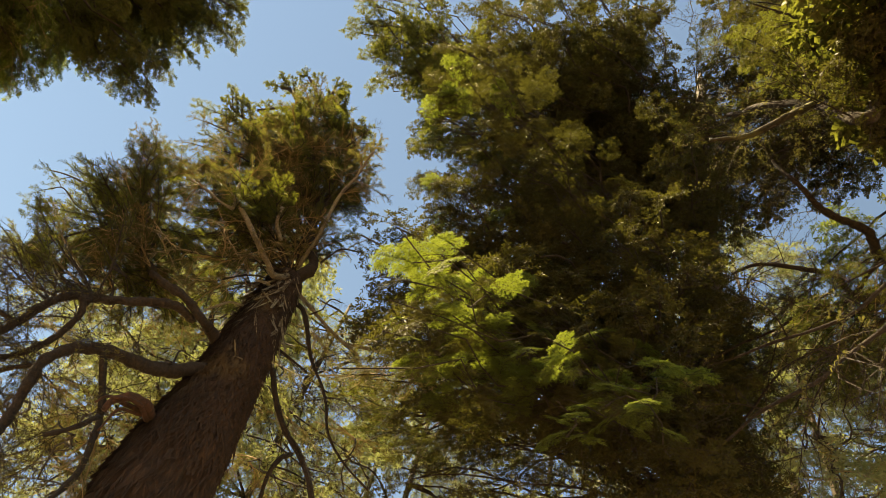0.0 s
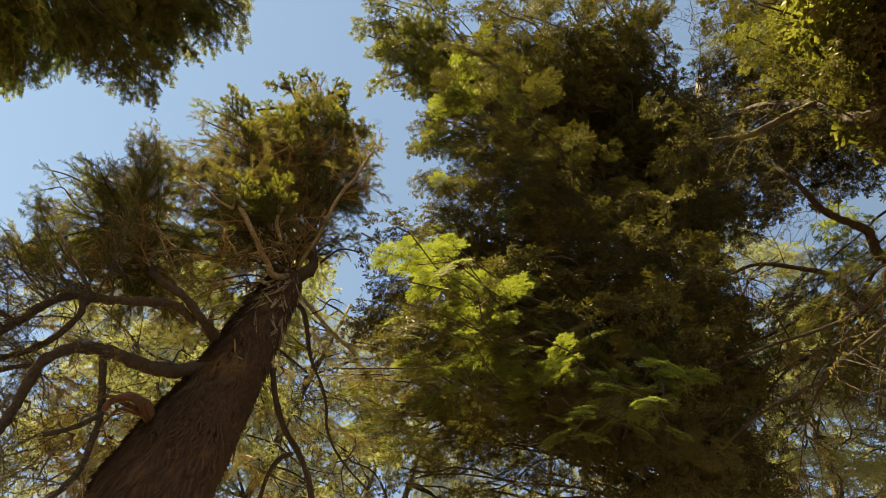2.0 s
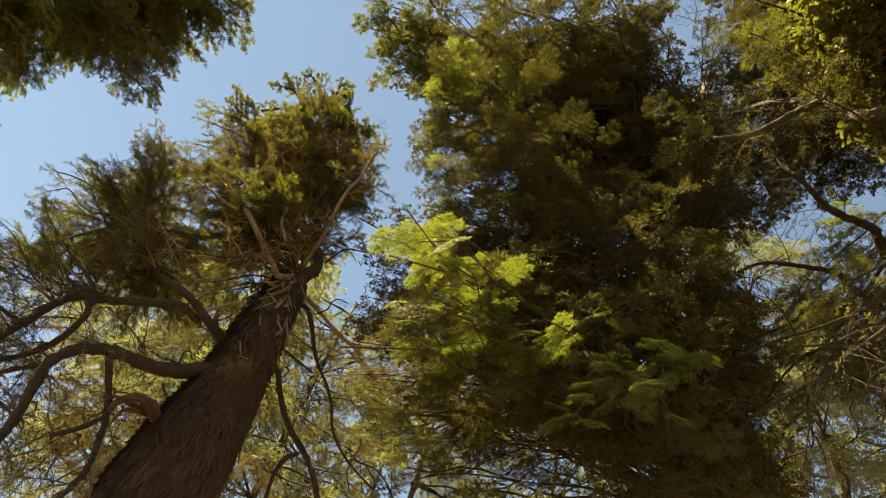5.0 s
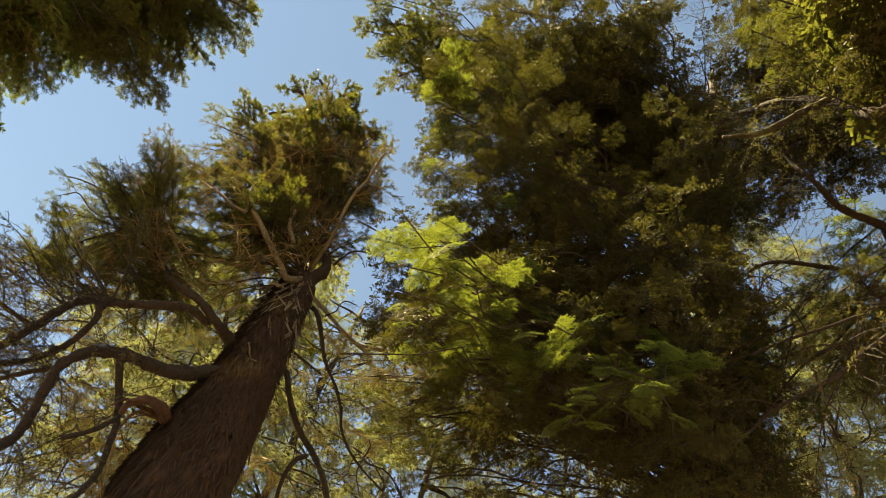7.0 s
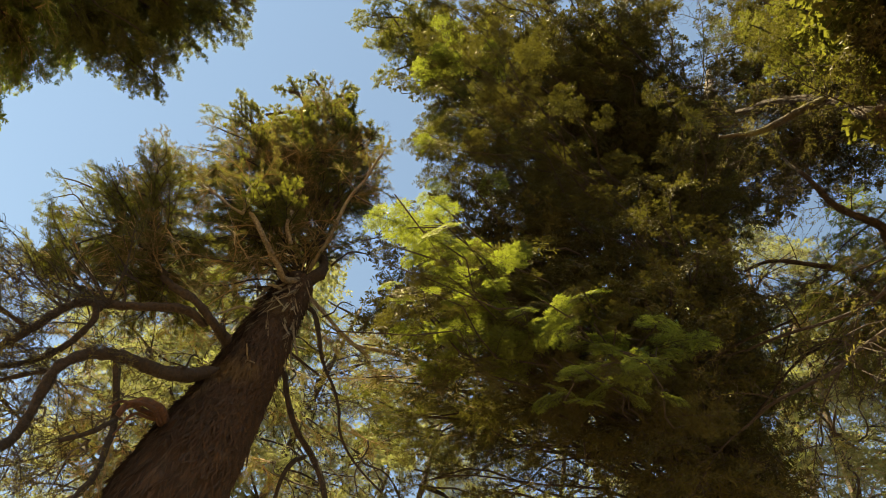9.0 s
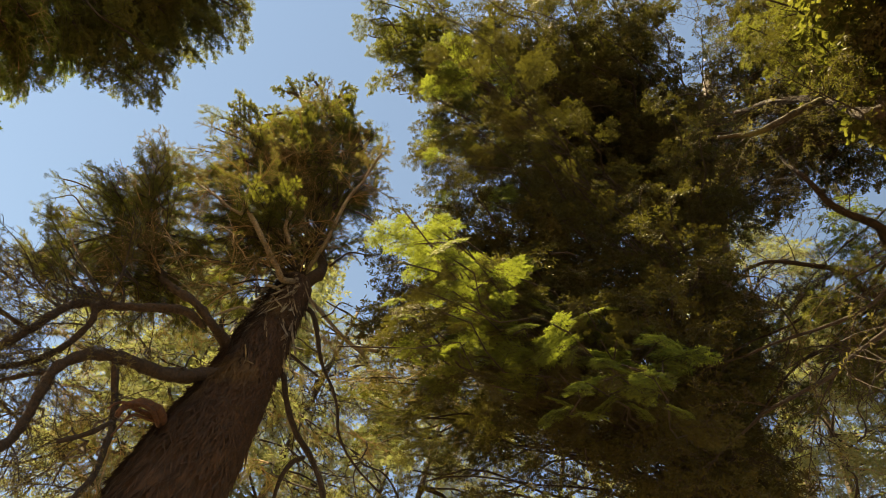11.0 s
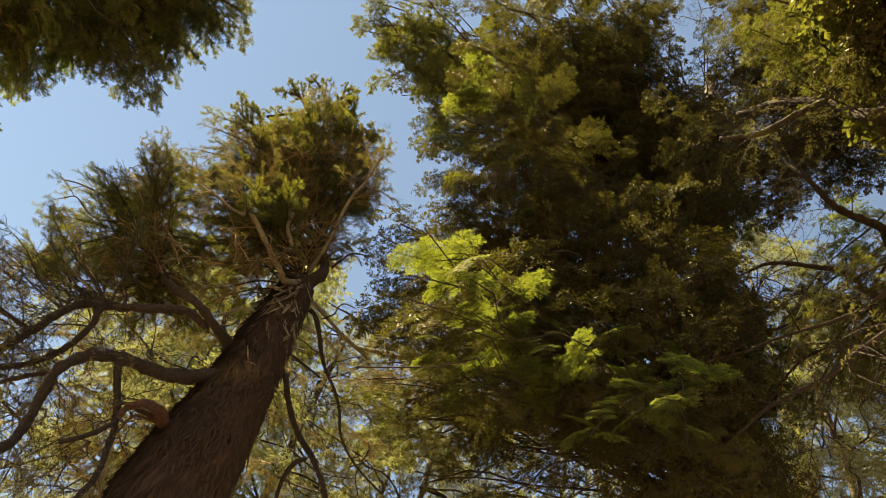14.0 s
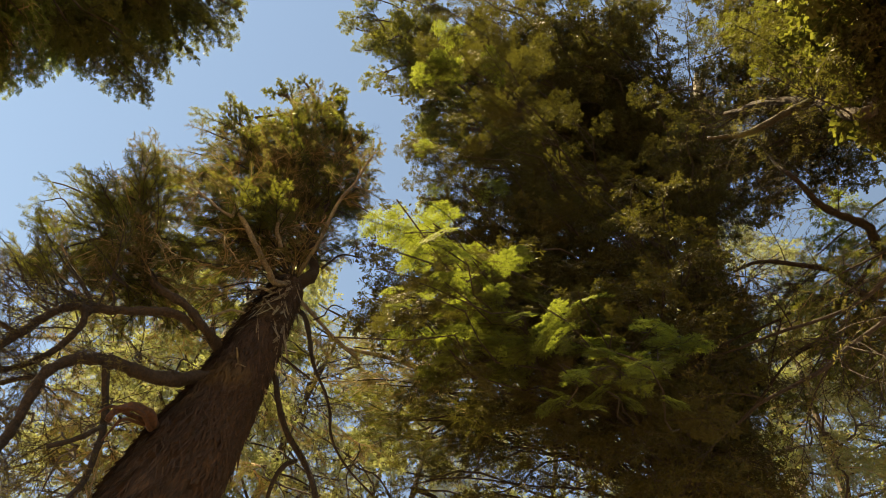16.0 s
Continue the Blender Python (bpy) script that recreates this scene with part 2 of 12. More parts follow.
# coarse boughs for the unseen light-blocking limbs of the side fir
CANOPY = [bough_mesh(60 + i, [TWIG, NEEDLE_DARK], sides=6, second=0.15, step=0.07, needle=0.08, width=0.035, flat=0.9, sag=0.3, wild=0.35, twigs=False, reach=0.55, taper=0.5) for i in range(4)]
FILL = [bough_mesh(80 + i, [BARK_LIMB, NEEDLE_SHADED], sides=7, second=0.13, step=0.062, needle=0.07, width=0.027, flat=0.8, sag=0.3, wild=0.4, twigs=False, reach=0.5, taper=0.5) for i in range(4)]
# background boughs, with needles painted as if in sun
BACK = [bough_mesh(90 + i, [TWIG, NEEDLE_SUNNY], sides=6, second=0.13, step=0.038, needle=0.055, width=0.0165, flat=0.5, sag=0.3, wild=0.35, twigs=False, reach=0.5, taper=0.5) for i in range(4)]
KINDS = {"back": BACK, "fir": FIR, "spruce": SPRUCE, "shade": SHADE, "olive": OLIVE, "dry": DRY, "dim": DIM, "fill": FILL, "far": CANOPY, "tuft": TUFT, "glow": GLOW, "spire": SPIRE, "sprig": SPRIG, "crag": CRAG}
SWAYS = []


def tree(name, x, y, label, group="conifers of the grove"):
    t = new(name)
    t.location = (x, y, 0)
    return tagged(t, label, "tree", group)


def smooth(me):
    me.polygons.foreach_set("use_smooth", [True] * len(me.polygons))
    return me


def trunk(t, pts, radii, bark, sides=48, steps=120, rough=0.07, ridges=5, seed=1):
    """The stem of a tree through pts (world), with the radius at each."""
    o = t.location
    path = [p - o for p in spline(pts, steps)]
    rr = [np.interp(i / (steps - 1), np.linspace(0, 1, len(radii)), radii) for i in range(steps)]
    v, f = tube(path, rr, sides, rough, 5.0, ridges, seed)
    ob = new("trunk", smooth(mesh_from("trunk", v, f, [bark])))
    ob.parent = t
    return ob


def loose_bark(stem, pts, radii, count, low, high, seed=4, scale=1.0, bark=None):
    """Shaggy strips of bark that hang from a stem, each held at its upper end."""
    g = np.random.default_rng(seed)
    path = spline(pts, 200)
    verts, faces = [], []
    base = stem.parent.location
    for k in range(count):
        u = g.uniform(low, high)
        i = int(u * 198)
        p, d = path[i], (path[i + 1] - path[i]).normalized()
        r = float(np.interp(u, np.linspace(0, 1, len(radii)), radii))
        a = g.uniform(0, 2 * math.pi)
        side = d.orthogonal().normalized()
        o = side * math.cos(a) + d.cross(side) * math.sin(a)
        w = d.cross(o)
        long, wide, flare = g.uniform(0.03, 0.13), g.uniform(0.002, 0.009), g.uniform(0.002, 0.032) * g.uniform(0.3, 1)
        long, wide, flare = long * scale, wide * scale, flare * scale
        skew = g.normal(0, 0.35)
        n0 = len(verts)
        for j in range(4):
            q = j / 3
            c = p + o * (r * 1.0 + 0.012 + flare * q ** 1.6) - d * long * q + w * long * skew * q
            half = wide * (1 - 0.55 * q)
            verts += [c - w * half - base, c + w * half + o * 0.004 - base]
        for j in range(3):
            faces.append((n0 + 2 * j, n0 + 2 * j + 1, n0 + 2 * j + 3, n0 + 2 * j + 2))
    ob = new("loose_bark", mesh_from("loose_bark", verts, faces, [bark or BARK_OLD]))
    ob.parent = stem.parent
    tagged(ob, "shaggy hanging strips of brown bark", kind="stuff")
    return stem


def limb(t, pts, r0, r1, kind="", first=0.3, count=0, size=0.8, bark=None, sway=0.0, seed=0, spread=60, name="limb", hang=0.15, tip=True, cover=None):
    """A limb through pts (world), tapering from r0 to r1, with boughs of one kind from the share first of its length outwards."""
    g = random.Random(seed * 7 + 3)
    o = Vector(pts[0])
    n = (10 + 14 * len(pts)) if r0 > 0.018 else 3 + 4 * len(pts)
    path = [p - o for p in spline(pts, n)]
    crook = max(1.0, min(3.0, path[-1].length / 1.1))
    for i in range(1, n):
        path[i] = path[i] + noise.noise_vector(path[i] * 2.2 + Vector((seed, seed, 0))) * 0.075 * crook * min(1, i / 4)
    rr = [r0 + (r1 - r0) * (i / (n - 1)) ** 0.8 for i in range(n)]
    rr = [r * (1 + 0.16 * noise.noise(p * 7 + Vector((0, 0, seed)))) for r, p in zip(rr, path)]
    v, f = tube(path, rr, 14 if r0 > 0.018 else 5, 0.34, 24.0, 0, seed)
    ob = new(name, smooth(mesh_from(name, v, f, [bark or BARK_LIMB])))
    ob.parent = t
    ob.location = o - t.location
    for k in range(count):
        u = first + (1 - first) * (k + g.random() * 0.8) / count
        x = min(u, 0.999) * (n - 1)
        i = int(x)
        p = path[i].lerp(path[i + 1], x - i)
        d = (path[min(i + 2, n - 1)] - path[max(i - 1, 0)]).normalized()
        lat = d.cross(Vector((0, 0, 1)))
        lat = lat.normalized() if lat.length > 0.05 else d.orthogonal().normalized()
        a = radians(spread * g.uniform(0.5, 1.25)) * (1 if k % 2 else -1)
        way = d * math.cos(a) + lat * math.sin(a) + Vector((0, 0, -hang + g.gauss(0, 0.2)))
        sc = size * g.uniform(0.7, 1.2) * (1.15 - 0.35 * u)
        if tip and k == count - 1:
            way, p = d + Vector((0, 0, -hang * 0.4)), path[-2]
        bough(ob, p, way, sc, kind, g)
    if cover:
        shade, many, large = cover
        for k in range(many):
            i = int((0.42 + 0.45 * (k + g.random()) / many) * (n - 1))
            d = (path[i + 1] - path[i]).normalized()
            lat = d.cross(Vector((0, 0, 1))) * g.choice((-1, 1)) * g.uniform(0.5, 1.2)
            bough(ob, path[i], d * g.uniform(0.2, 1) + lat + Vector((0, 0, g.uniform(-0.5, 0.1))), large * g.uniform(0.7, 1.2), shade, g)
    if sway:
        SWAYS.append((ob, sway, seed, path[-1].copy(), (Vector(pts[-1]) - EYE).length))
    return ob


def bough(parent, p, way, size, kind, g):
    """One bough as a part of a limb, growing from p along way."""
    y = way.normalized()
    up = Vector((g.gauss(0, 0.25), g.gauss(0, 0.25), 1))
    x = y.cross(up).normalized()
    z = x.cross(y)
    ob = new("bough", g.choice(KINDS[kind]))
    ob.parent = parent
    ob.matrix_basis = Matrix.Translation(p) @ Matrix((x, y, z)).transposed().to_4x4() @ Matrix.Diagonal((size * g.choice((-1, 1)), size, size, 1))
    return ob


# ---- ground ----
def ground():
    m, n, l, p = material("forest_floor")
    co = n.new("ShaderNodeTexCoord")
    t = n.new("ShaderNodeTexNoise")
    t.inputs["Scale"].default_value, t.inputs["Detail"].default_value = 1.3, 10.0
    l.new(co.outputs["Object"], t.inputs["Vector"])
    # unseen floor, its colour raised to bounce fill light up into the boughs
    r = ramp(n, [(0.35, (0.10, 0.070, 0.044)), (0.65, (0.26, 0.188, 0.118))])
    l.new(t.outputs["Fac"], r.inputs[0])
    l.new(r.outputs[0], p.inputs["Base Color"])
    p.inputs["Roughness"].default_value = 0.95
    bm = bmesh.new()
    rings = [0.5, 1, 2, 3, 4, 6, 9, 14, 25, 60, 200, 1200]
    rows = [[bm.verts.new((r * math.cos(a * math.pi / 24), r * math.sin(a * math.pi / 24), 0.06 * noise.noise(Vector((r * math.cos(a * math.pi / 24), r * math.sin(a * math.pi / 24), 0))) - 0.03)) for a in range(48)] for r in rings]
    for i in range(len(rings) - 1):
        for a in range(48):
            bm.faces.new((rows[i][a], rows[i + 1][a], rows[i + 1][(a + 1) % 48], rows[i][(a + 1) % 48]))
    bm.faces.new(rows[0])
    me = bpy.data.meshes.new("ground")
    bm.to_mesh(me)
    me.materials.append(m)
    tagged(new("ground", me), "brown forest floor of needles and soil", "ground", kind="structure")


ground()

# ---- trees ----
# the old tree with the thick stem
old = tree("old_conifer", -0.69, 2.87, "old conifer with shaggy brown bark and thick crooked limbs")
OLD_STEM = [(-0.69, 2.87, 0.00), (-0.73, 2.89, 1.65), (-0.755, 2.91, 3.31), (-0.75, 2.93, 3.89), (-0.77, 2.95, 4.46), (-0.79, 3.00, 4.98)]
OLD_GIRTH = [0.30, 0.255, 0.222, 0.17, 0.128, 0.092]
stem = trunk(old, OLD_STEM, OLD_GIRTH, BARK_OLD, sides=110, steps=240, rough=0.075, ridges=6)
loose_bark(stem, OLD_STEM, OLD_GIRTH, 9000, 0.3, 1.0, scale=0.85)
# pale strips high on the stem, their sunlit look put into the colour
loose_bark(stem, OLD_STEM, OLD_GIRTH, 130, 0.76, 1.0, seed=8, scale=1.9, bark=BARK_PALE)
limb(old, [(-0.78, 3.02, 4.98), (-0.82, 3.03, 5.30), (-0.92, 3.01, 5.74), (-1.12, 2.98, 6.33), (-1.32, 2.95, 6.77), (-1.53, 2.94, 7.08), (-1.71, 2.93, 7.32), (-1.84, 2.94, 7.39)], 0.038, 0.018, "crag", first=0.62, count=8, size=0.2, name='leader', bark=BARK_LIMB, seed=637)
limb(old, [(-1.28, 2.96, 6.72), (-1.34, 2.88, 7.04), (-1.49, 2.83, 7.32), (-1.59, 2.83, 7.46)], 0.021, 0.012, "crag", first=0.2, count=7, size=0.2, seed=261)
limb(old, [(-1.15, 2.97, 6.39), (-1.17, 2.92, 6.83), (-1.28, 2.84, 7.19), (-1.30, 2.74, 7.46)], 0.020, 0.012, "crag", first=0.35, count=8, size=0.2, seed=759)
limb(old, [(-1.17, 2.89, 6.84), (-1.15, 2.85, 7.10), (-1.21, 2.77, 7.35)], 0.012, 0.009, "crag", first=0.4, count=3, size=0.16, seed=367)
limb(old, [(-1.37, 2.93, 6.83), (-1.57, 2.93, 6.95), (-1.71, 2.94, 6.90), (-1.81, 2.95, 6.86)], 0.016, 0.014, "crag", first=0.5, count=4, size=0.13, seed=814)
limb(old, [(-1.05, 2.98, 6.10), (-1.47, 2.89, 6.29), (-1.72, 2.82, 6.36), (-1.88, 2.78, 6.45)], 0.014, 0.010, "crag", first=0.5, count=8, size=0.2, seed=707)
limb(old, [(-0.78, 2.97, 4.96), (-0.85, 2.82, 4.80), (-0.93, 2.73, 4.79), (-1.05, 2.64, 4.83), (-1.19, 2.56, 4.91)], 0.023, 0.015, "olive", first=0.7, count=3, size=0.25, bark=BARK_PALE, seed=965)
limb(old, [(-1.19, 2.56, 4.91), (-1.24, 2.54, 5.10), (-1.27, 2.53, 5.23), (-1.22, 2.52, 5.38)], 0.011, 0.006, "olive", first=0.5, count=3, size=0.25, bark=BARK_PALE, seed=861)
limb(old, [(-1.19, 2.56, 4.91), (-1.34, 2.52, 4.95), (-1.50, 2.55, 4.99), (-1.66, 2.53, 5.07)], 0.011, 0.006, "olive", first=0.4, count=4, size=0.28, bark=BARK_PALE, seed=757)
limb(old, [(-0.78, 3.01, 5.13), (-0.75, 2.83, 5.34), (-0.71, 2.63, 5.61), (-0.67, 2.55, 5.73), (-0.61, 2.44, 5.92)], 0.018, 0.010, "olive", first=0.45, count=5, size=0.26, bark=BARK_PALE, seed=667)
limb(old, [(-0.90, 2.76, 5.04), (-0.97, 2.71, 5.12), (-0.98, 2.67, 5.21)], 0.013, 0.012, "", bark=BARK_PALE, name='snag', seed=944)
limb(old, [(-0.79, 2.91, 4.74), (-0.83, 2.85, 4.72), (-0.88, 2.83, 4.69)], 0.017, 0.007, "", bark=BARK_PALE, name='snag', seed=542)
limb(old, [(-0.74, 2.84, 4.74), (-0.76, 2.83, 4.61), (-0.82, 2.80, 4.48)], 0.005, 0.003, "", bark=BARK_PALE, name='snag', seed=29)
limb(old, [(-0.87, 2.89, 4.52), (-0.96, 2.83, 4.40), (-1.04, 2.81, 4.32)], 0.009, 0.006, "", bark=BARK_PALE, name='snag', seed=860)
limb(old, [(-0.74, 2.75, 4.03), (-0.75, 2.72, 4.05), (-0.77, 2.68, 4.07)], 0.006, 0.003, "", bark=BARK_PALE, name='snag', seed=476)
limb(old, [(-0.75, 2.80, 3.94), (-0.74, 2.76, 3.98), (-0.74, 2.75, 4.03), (-0.69, 2.75, 4.03)], 0.006, 0.004, "", bark=BARK_PALE, name='snag', seed=794)
limb(old, [(-0.67, 2.87, 4.15), (-0.65, 2.88, 4.08), (-0.60, 2.91, 4.03)], 0.012, 0.005, "", bark=BARK_PALE, name='snag', seed=965)
limb(old, [(-0.90, 2.86, 4.17), (-0.97, 2.74, 4.12), (-1.10, 2.66, 4.15), (-1.28, 2.65, 4.24), (-1.42, 2.64, 4.40), (-1.54, 2.63, 4.56), (-1.68, 2.65, 4.69)], 0.029, 0.014, "olive", first=0.5, count=8, size=0.3, seed=255)
limb(old, [(-1.03, 2.72, 4.14), (-1.13, 2.64, 4.09), (-1.28, 2.61, 3.97), (-1.42, 2.60, 3.90), (-1.52, 2.59, 3.85), (-1.58, 2.58, 3.73), (-1.61, 2.58, 3.62), (-1.65, 2.58, 3.49), (-1.68, 2.59, 3.36)], 0.025, 0.016, "dry", first=0.3, count=9, size=0.34, seed=664)
limb(old, [(-1.44, 2.60, 3.89), (-1.40, 2.62, 3.80), (-1.44, 2.64, 3.68), (-1.52, 2.63, 3.53), (-1.63, 2.61, 3.36)], 0.020, 0.012, "dry", first=0.3, count=6, size=0.34, seed=53)
limb(old, [(-1.61, 2.58, 3.62), (-1.67, 2.54, 3.62), (-1.74, 2.50, 3.61), (-1.81, 2.47, 3.59)], 0.011, 0.008, "dry", first=0.1, count=5, size=0.3, seed=922)
limb(old, [(-1.52, 2.59, 3.84), (-1.65, 2.58, 3.85), (-1.78, 2.54, 3.89), (-1.88, 2.53, 3.89), (-1.99, 2.56, 3.85)], 0.007, 0.003, "dry", first=0.2, count=8, size=0.32, seed=160)
limb(old, [(-0.83, 2.82, 3.93), (-0.97, 2.69, 3.79), (-1.10, 2.62, 3.72), (-1.21, 2.57, 3.65), (-1.31, 2.54, 3.53), (-1.36, 2.54, 3.41), (-1.32, 2.54, 3.24), (-1.28, 2.54, 3.07), (-1.27, 2.50, 2.92)], 0.038, 0.016, "dry", first=0.4, count=8, size=0.3, seed=115)
limb(old, [(-1.36, 2.53, 3.42), (-1.45, 2.52, 3.36), (-1.55, 2.53, 3.26)], 0.013, 0.009, "dry", first=0.1, count=5, size=0.3, seed=380)
limb(old, [(-1.21, 2.58, 3.63), (-1.13, 2.62, 3.48), (-1.08, 2.64, 3.39), (-1.03, 2.63, 3.26), (-0.99, 2.60, 3.07), (-0.99, 2.57, 2.91)], 0.017, 0.012, "olive", first=0.5, count=4, size=0.22, seed=480)
limb(old, [(-0.91, 2.73, 3.50), (-1.00, 2.62, 3.45), (-1.04, 2.58, 3.37), (-1.04, 2.59, 3.32)], 0.026, 0.012, "", bark=TORN, name='torn_stub', seed=889)
limb(old, [(-0.91, 2.72, 3.51), (-1.01, 2.60, 3.47), (-1.05, 2.58, 3.41)], 0.015, 0.004, "", bark=TORN, name='torn_stub', seed=252)
limb(old, [(-0.91, 2.73, 3.48), (-0.99, 2.63, 3.43), (-1.05, 2.59, 3.36)], 0.015, 0.004, "", bark=TORN, name='torn_stub', seed=389)
limb(old, [(-0.92, 2.72, 3.49), (-1.01, 2.61, 3.42), (-1.04, 2.60, 3.31)], 0.011, 0.003, "", bark=TORN, name='torn_stub', seed=556)
limb(old, [(-1.04, 2.59, 3.32), (-1.07, 2.58, 3.20), (-1.13, 2.54, 3.08)], 0.013, 0.011, "dry", first=0.4, count=3, size=0.26, seed=104)
limb(old, [(-0.70, 3.06, 4.89), (-0.57, 3.05, 4.72), (-0.48, 3.08, 4.56), (-0.41, 3.12, 4.46), (-0.24, 3.15, 4.29), (-0.16, 3.19, 4.17), (-0.02, 3.23, 4.05), (0.15, 3.25, 3.92)], 0.018, 0.005, "dry", first=0.4, count=5, size=0.26, bark=BARK_LIMB, seed=587)
limb(old, [(-0.62, 2.94, 4.24), (-0.55, 3.00, 4.19), (-0.49, 3.02, 4.09), (-0.38, 3.07, 3.97), (-0.26, 3.10, 3.87), (-0.18, 3.11, 3.78), (-0.08, 3.14, 3.65)], 0.016, 0.018, "dry", first=0.4, count=4, size=0.26, seed=255)
limb(old, [(-0.30, 3.11, 3.85), (-0.36, 3.09, 3.69), (-0.37, 3.13, 3.54)], 0.014, 0.010, "olive", first=0.5, count=2, size=0.2, seed=13)
limb(old, [(-0.70, 3.05, 4.97), (-0.64, 3.07, 4.96), (-0.45, 3.11, 4.89), (-0.21, 3.18, 4.78)], 0.017, 0.010, "olive", first=0.6, count=2, size=0.2, bark=BARK_PALE, seed=748)
limb(old, [(-0.65, 2.96, 4.36), (-0.57, 3.02, 4.39), (-0.42, 3.09, 4.42)], 0.009, 0.007, "", bark=BARK_LIMB, seed=221)
limb(old, [(-0.56, 3.07, 4.84), (-0.54, 3.02, 5.03), (-0.44, 3.06, 5.07)], 0.006, 0.003, "dry", first=0.5, count=2, size=0.14, seed=417)
limb(old, [(-0.66, 3.01, 5.28), (-0.61, 2.96, 5.45), (-0.43, 3.01, 5.57)], 0.009, 0.005, "olive", first=0.4, count=3, size=0.2, seed=286)
limb(old, [(-1.63, 2.63, 4.59), (-1.76, 2.60, 4.61), (-1.89, 2.56, 4.64), (-1.98, 2.54, 4.63), (-2.10, 2.52, 4.61)], 0.008, 0.004, "sprig", first=0.6, count=3, size=0.16, seed=186)
limb(old, [(-1.85, 2.58, 4.64), (-1.89, 2.50, 4.68), (-1.94, 2.43, 4.72)], 0.005, 0.003, "", seed=938)
limb(old, [(-1.58, 2.57, 4.73), (-1.73, 2.51, 4.77), (-1.84, 2.52, 4.77), (-1.94, 2.50, 4.77)], 0.007, 0.003, "sprig", first=0.4, count=3, size=0.22, seed=888)
limb(old, [(-1.66, 2.55, 4.78), (-1.77, 2.49, 4.83), (-1.82, 2.45, 4.88)], 0.005, 0.003, "sprig", first=0.3, count=2, size=0.18, seed=784)
limb(old, [(-1.70, 2.61, 4.56), (-1.89, 2.61, 4.53), (-2.02, 2.56, 4.55), (-2.07, 2.57, 4.51)], 0.006, 0.003, "sprig", first=0.6, count=2, size=0.16, seed=398)
limb(old, [(-1.52, 2.59, 3.85), (-1.65, 2.62, 3.98), (-1.71, 2.69, 4.12)], 0.006, 0.003, "spire", first=0.36, count=4, size=0.22, hang=0.05, seed=84)
limb(old, [(-1.54, 2.63, 4.56), (-1.80, 2.74, 4.59), (-2.06, 2.89, 4.55)], 0.007, 0.003, "spire", first=0.36, count=5, size=0.29, hang=0.05, seed=514)
limb(old, [(-0.93, 3.01, 5.76), (-0.90, 2.81, 6.04), (-0.94, 2.71, 6.23)], 0.008, 0.004, "olive", first=0.36, count=5, size=0.33, hang=0.05, seed=585)
limb(old, [(-0.88, 3.02, 5.53), (-0.89, 2.96, 6.02), (-0.95, 2.97, 6.43)], 0.008, 0.004, "olive", first=0.36, count=5, size=0.37, hang=0.05, seed=48)
limb(old, [(-0.96, 3.01, 5.86), (-1.25, 2.86, 5.94), (-1.42, 2.77, 5.99)], 0.008, 0.004, "spire", first=0.36, count=5, size=0.35, hang=0.05, seed=655)
limb(old, [(-0.83, 3.03, 5.35), (-1.08, 2.86, 5.52), (-1.27, 2.76, 5.63)], 0.008, 0.004, "olive", first=0.36, count=5, size=0.33, hang=0.05, seed=582)
limb(old, [(-0.89, 3.02, 5.61), (-1.31, 2.80, 5.45), (-1.62, 2.64, 5.22)], 0.008, 0.003, "olive", first=0.36, count=4, size=0.29, hang=0.05, seed=504)
limb(old, [(-0.78, 3.02, 4.98), (-1.05, 2.82, 4.80), (-1.28, 2.68, 4.55)], 0.007, 0.003, "olive", first=0.36, count=5, size=0.39, hang=0.05, seed=949)
limb(old, [(-0.91, 3.01, 5.68), (-0.96, 2.93, 5.89), (-1.07, 2.94, 6.01)], 0.008, 0.004, "spire", first=0.36, count=4, size=0.34, hang=0.05, seed=772)
limb(old, [(-1.08, 2.99, 6.22), (-0.94, 2.92, 6.57), (-0.81, 2.94, 6.86)], 0.009, 0.004, "olive", first=0.36, count=4, size=0.25, hang=0.05, seed=568)
limb(old, [(-0.87, 3.02, 5.51), (-0.80, 2.88, 5.83), (-0.67, 2.78, 6.10)], 0.008, 0.004, "spire", first=0.36, count=4, size=0.27, hang=0.05, seed=802)
limb(old, [(-1.54, 2.63, 4.56), (-1.61, 2.61, 4.62), (-1.62, 2.63, 4.66)], 0.007, 0.003, "spire", first=0.36, count=5, size=0.33, hang=0.05, seed=415)
limb(old, [(-0.99, 3.00, 5.95), (-1.12, 2.83, 6.22), (-1.29, 2.75, 6.41)], 0.008, 0.004, "dry", first=0.36, count=5, size=0.29, hang=0.05, seed=602)
limb(old, [(-1.54, 2.63, 4.56), (-1.62, 2.64, 4.57), (-1.60, 2.70, 4.57)], 0.007, 0.003, "spire", first=0.36, count=5, size=0.39, hang=0.05, seed=199)
limb(old, [(-0.88, 3.02, 5.53), (-1.21, 2.90, 5.50), (-1.55, 2.85, 5.39)], 0.008, 0.004, "spire", first=0.36, count=5, size=0.32, hang=0.05, seed=25)
limb(old, [(-1.54, 2.63, 4.56), (-1.63, 2.61, 4.54), (-1.75, 2.65, 4.44)], 0.007, 0.003, "spire", first=0.36, count=4, size=0.35, hang=0.05, seed=642)
limb(old, [(-0.79, 3.02, 5.06), (-0.89, 3.08, 5.63), (-0.96, 3.16, 6.16)], 0.007, 0.004, "olive", first=0.36, count=4, size=0.4, hang=0.05, seed=975)
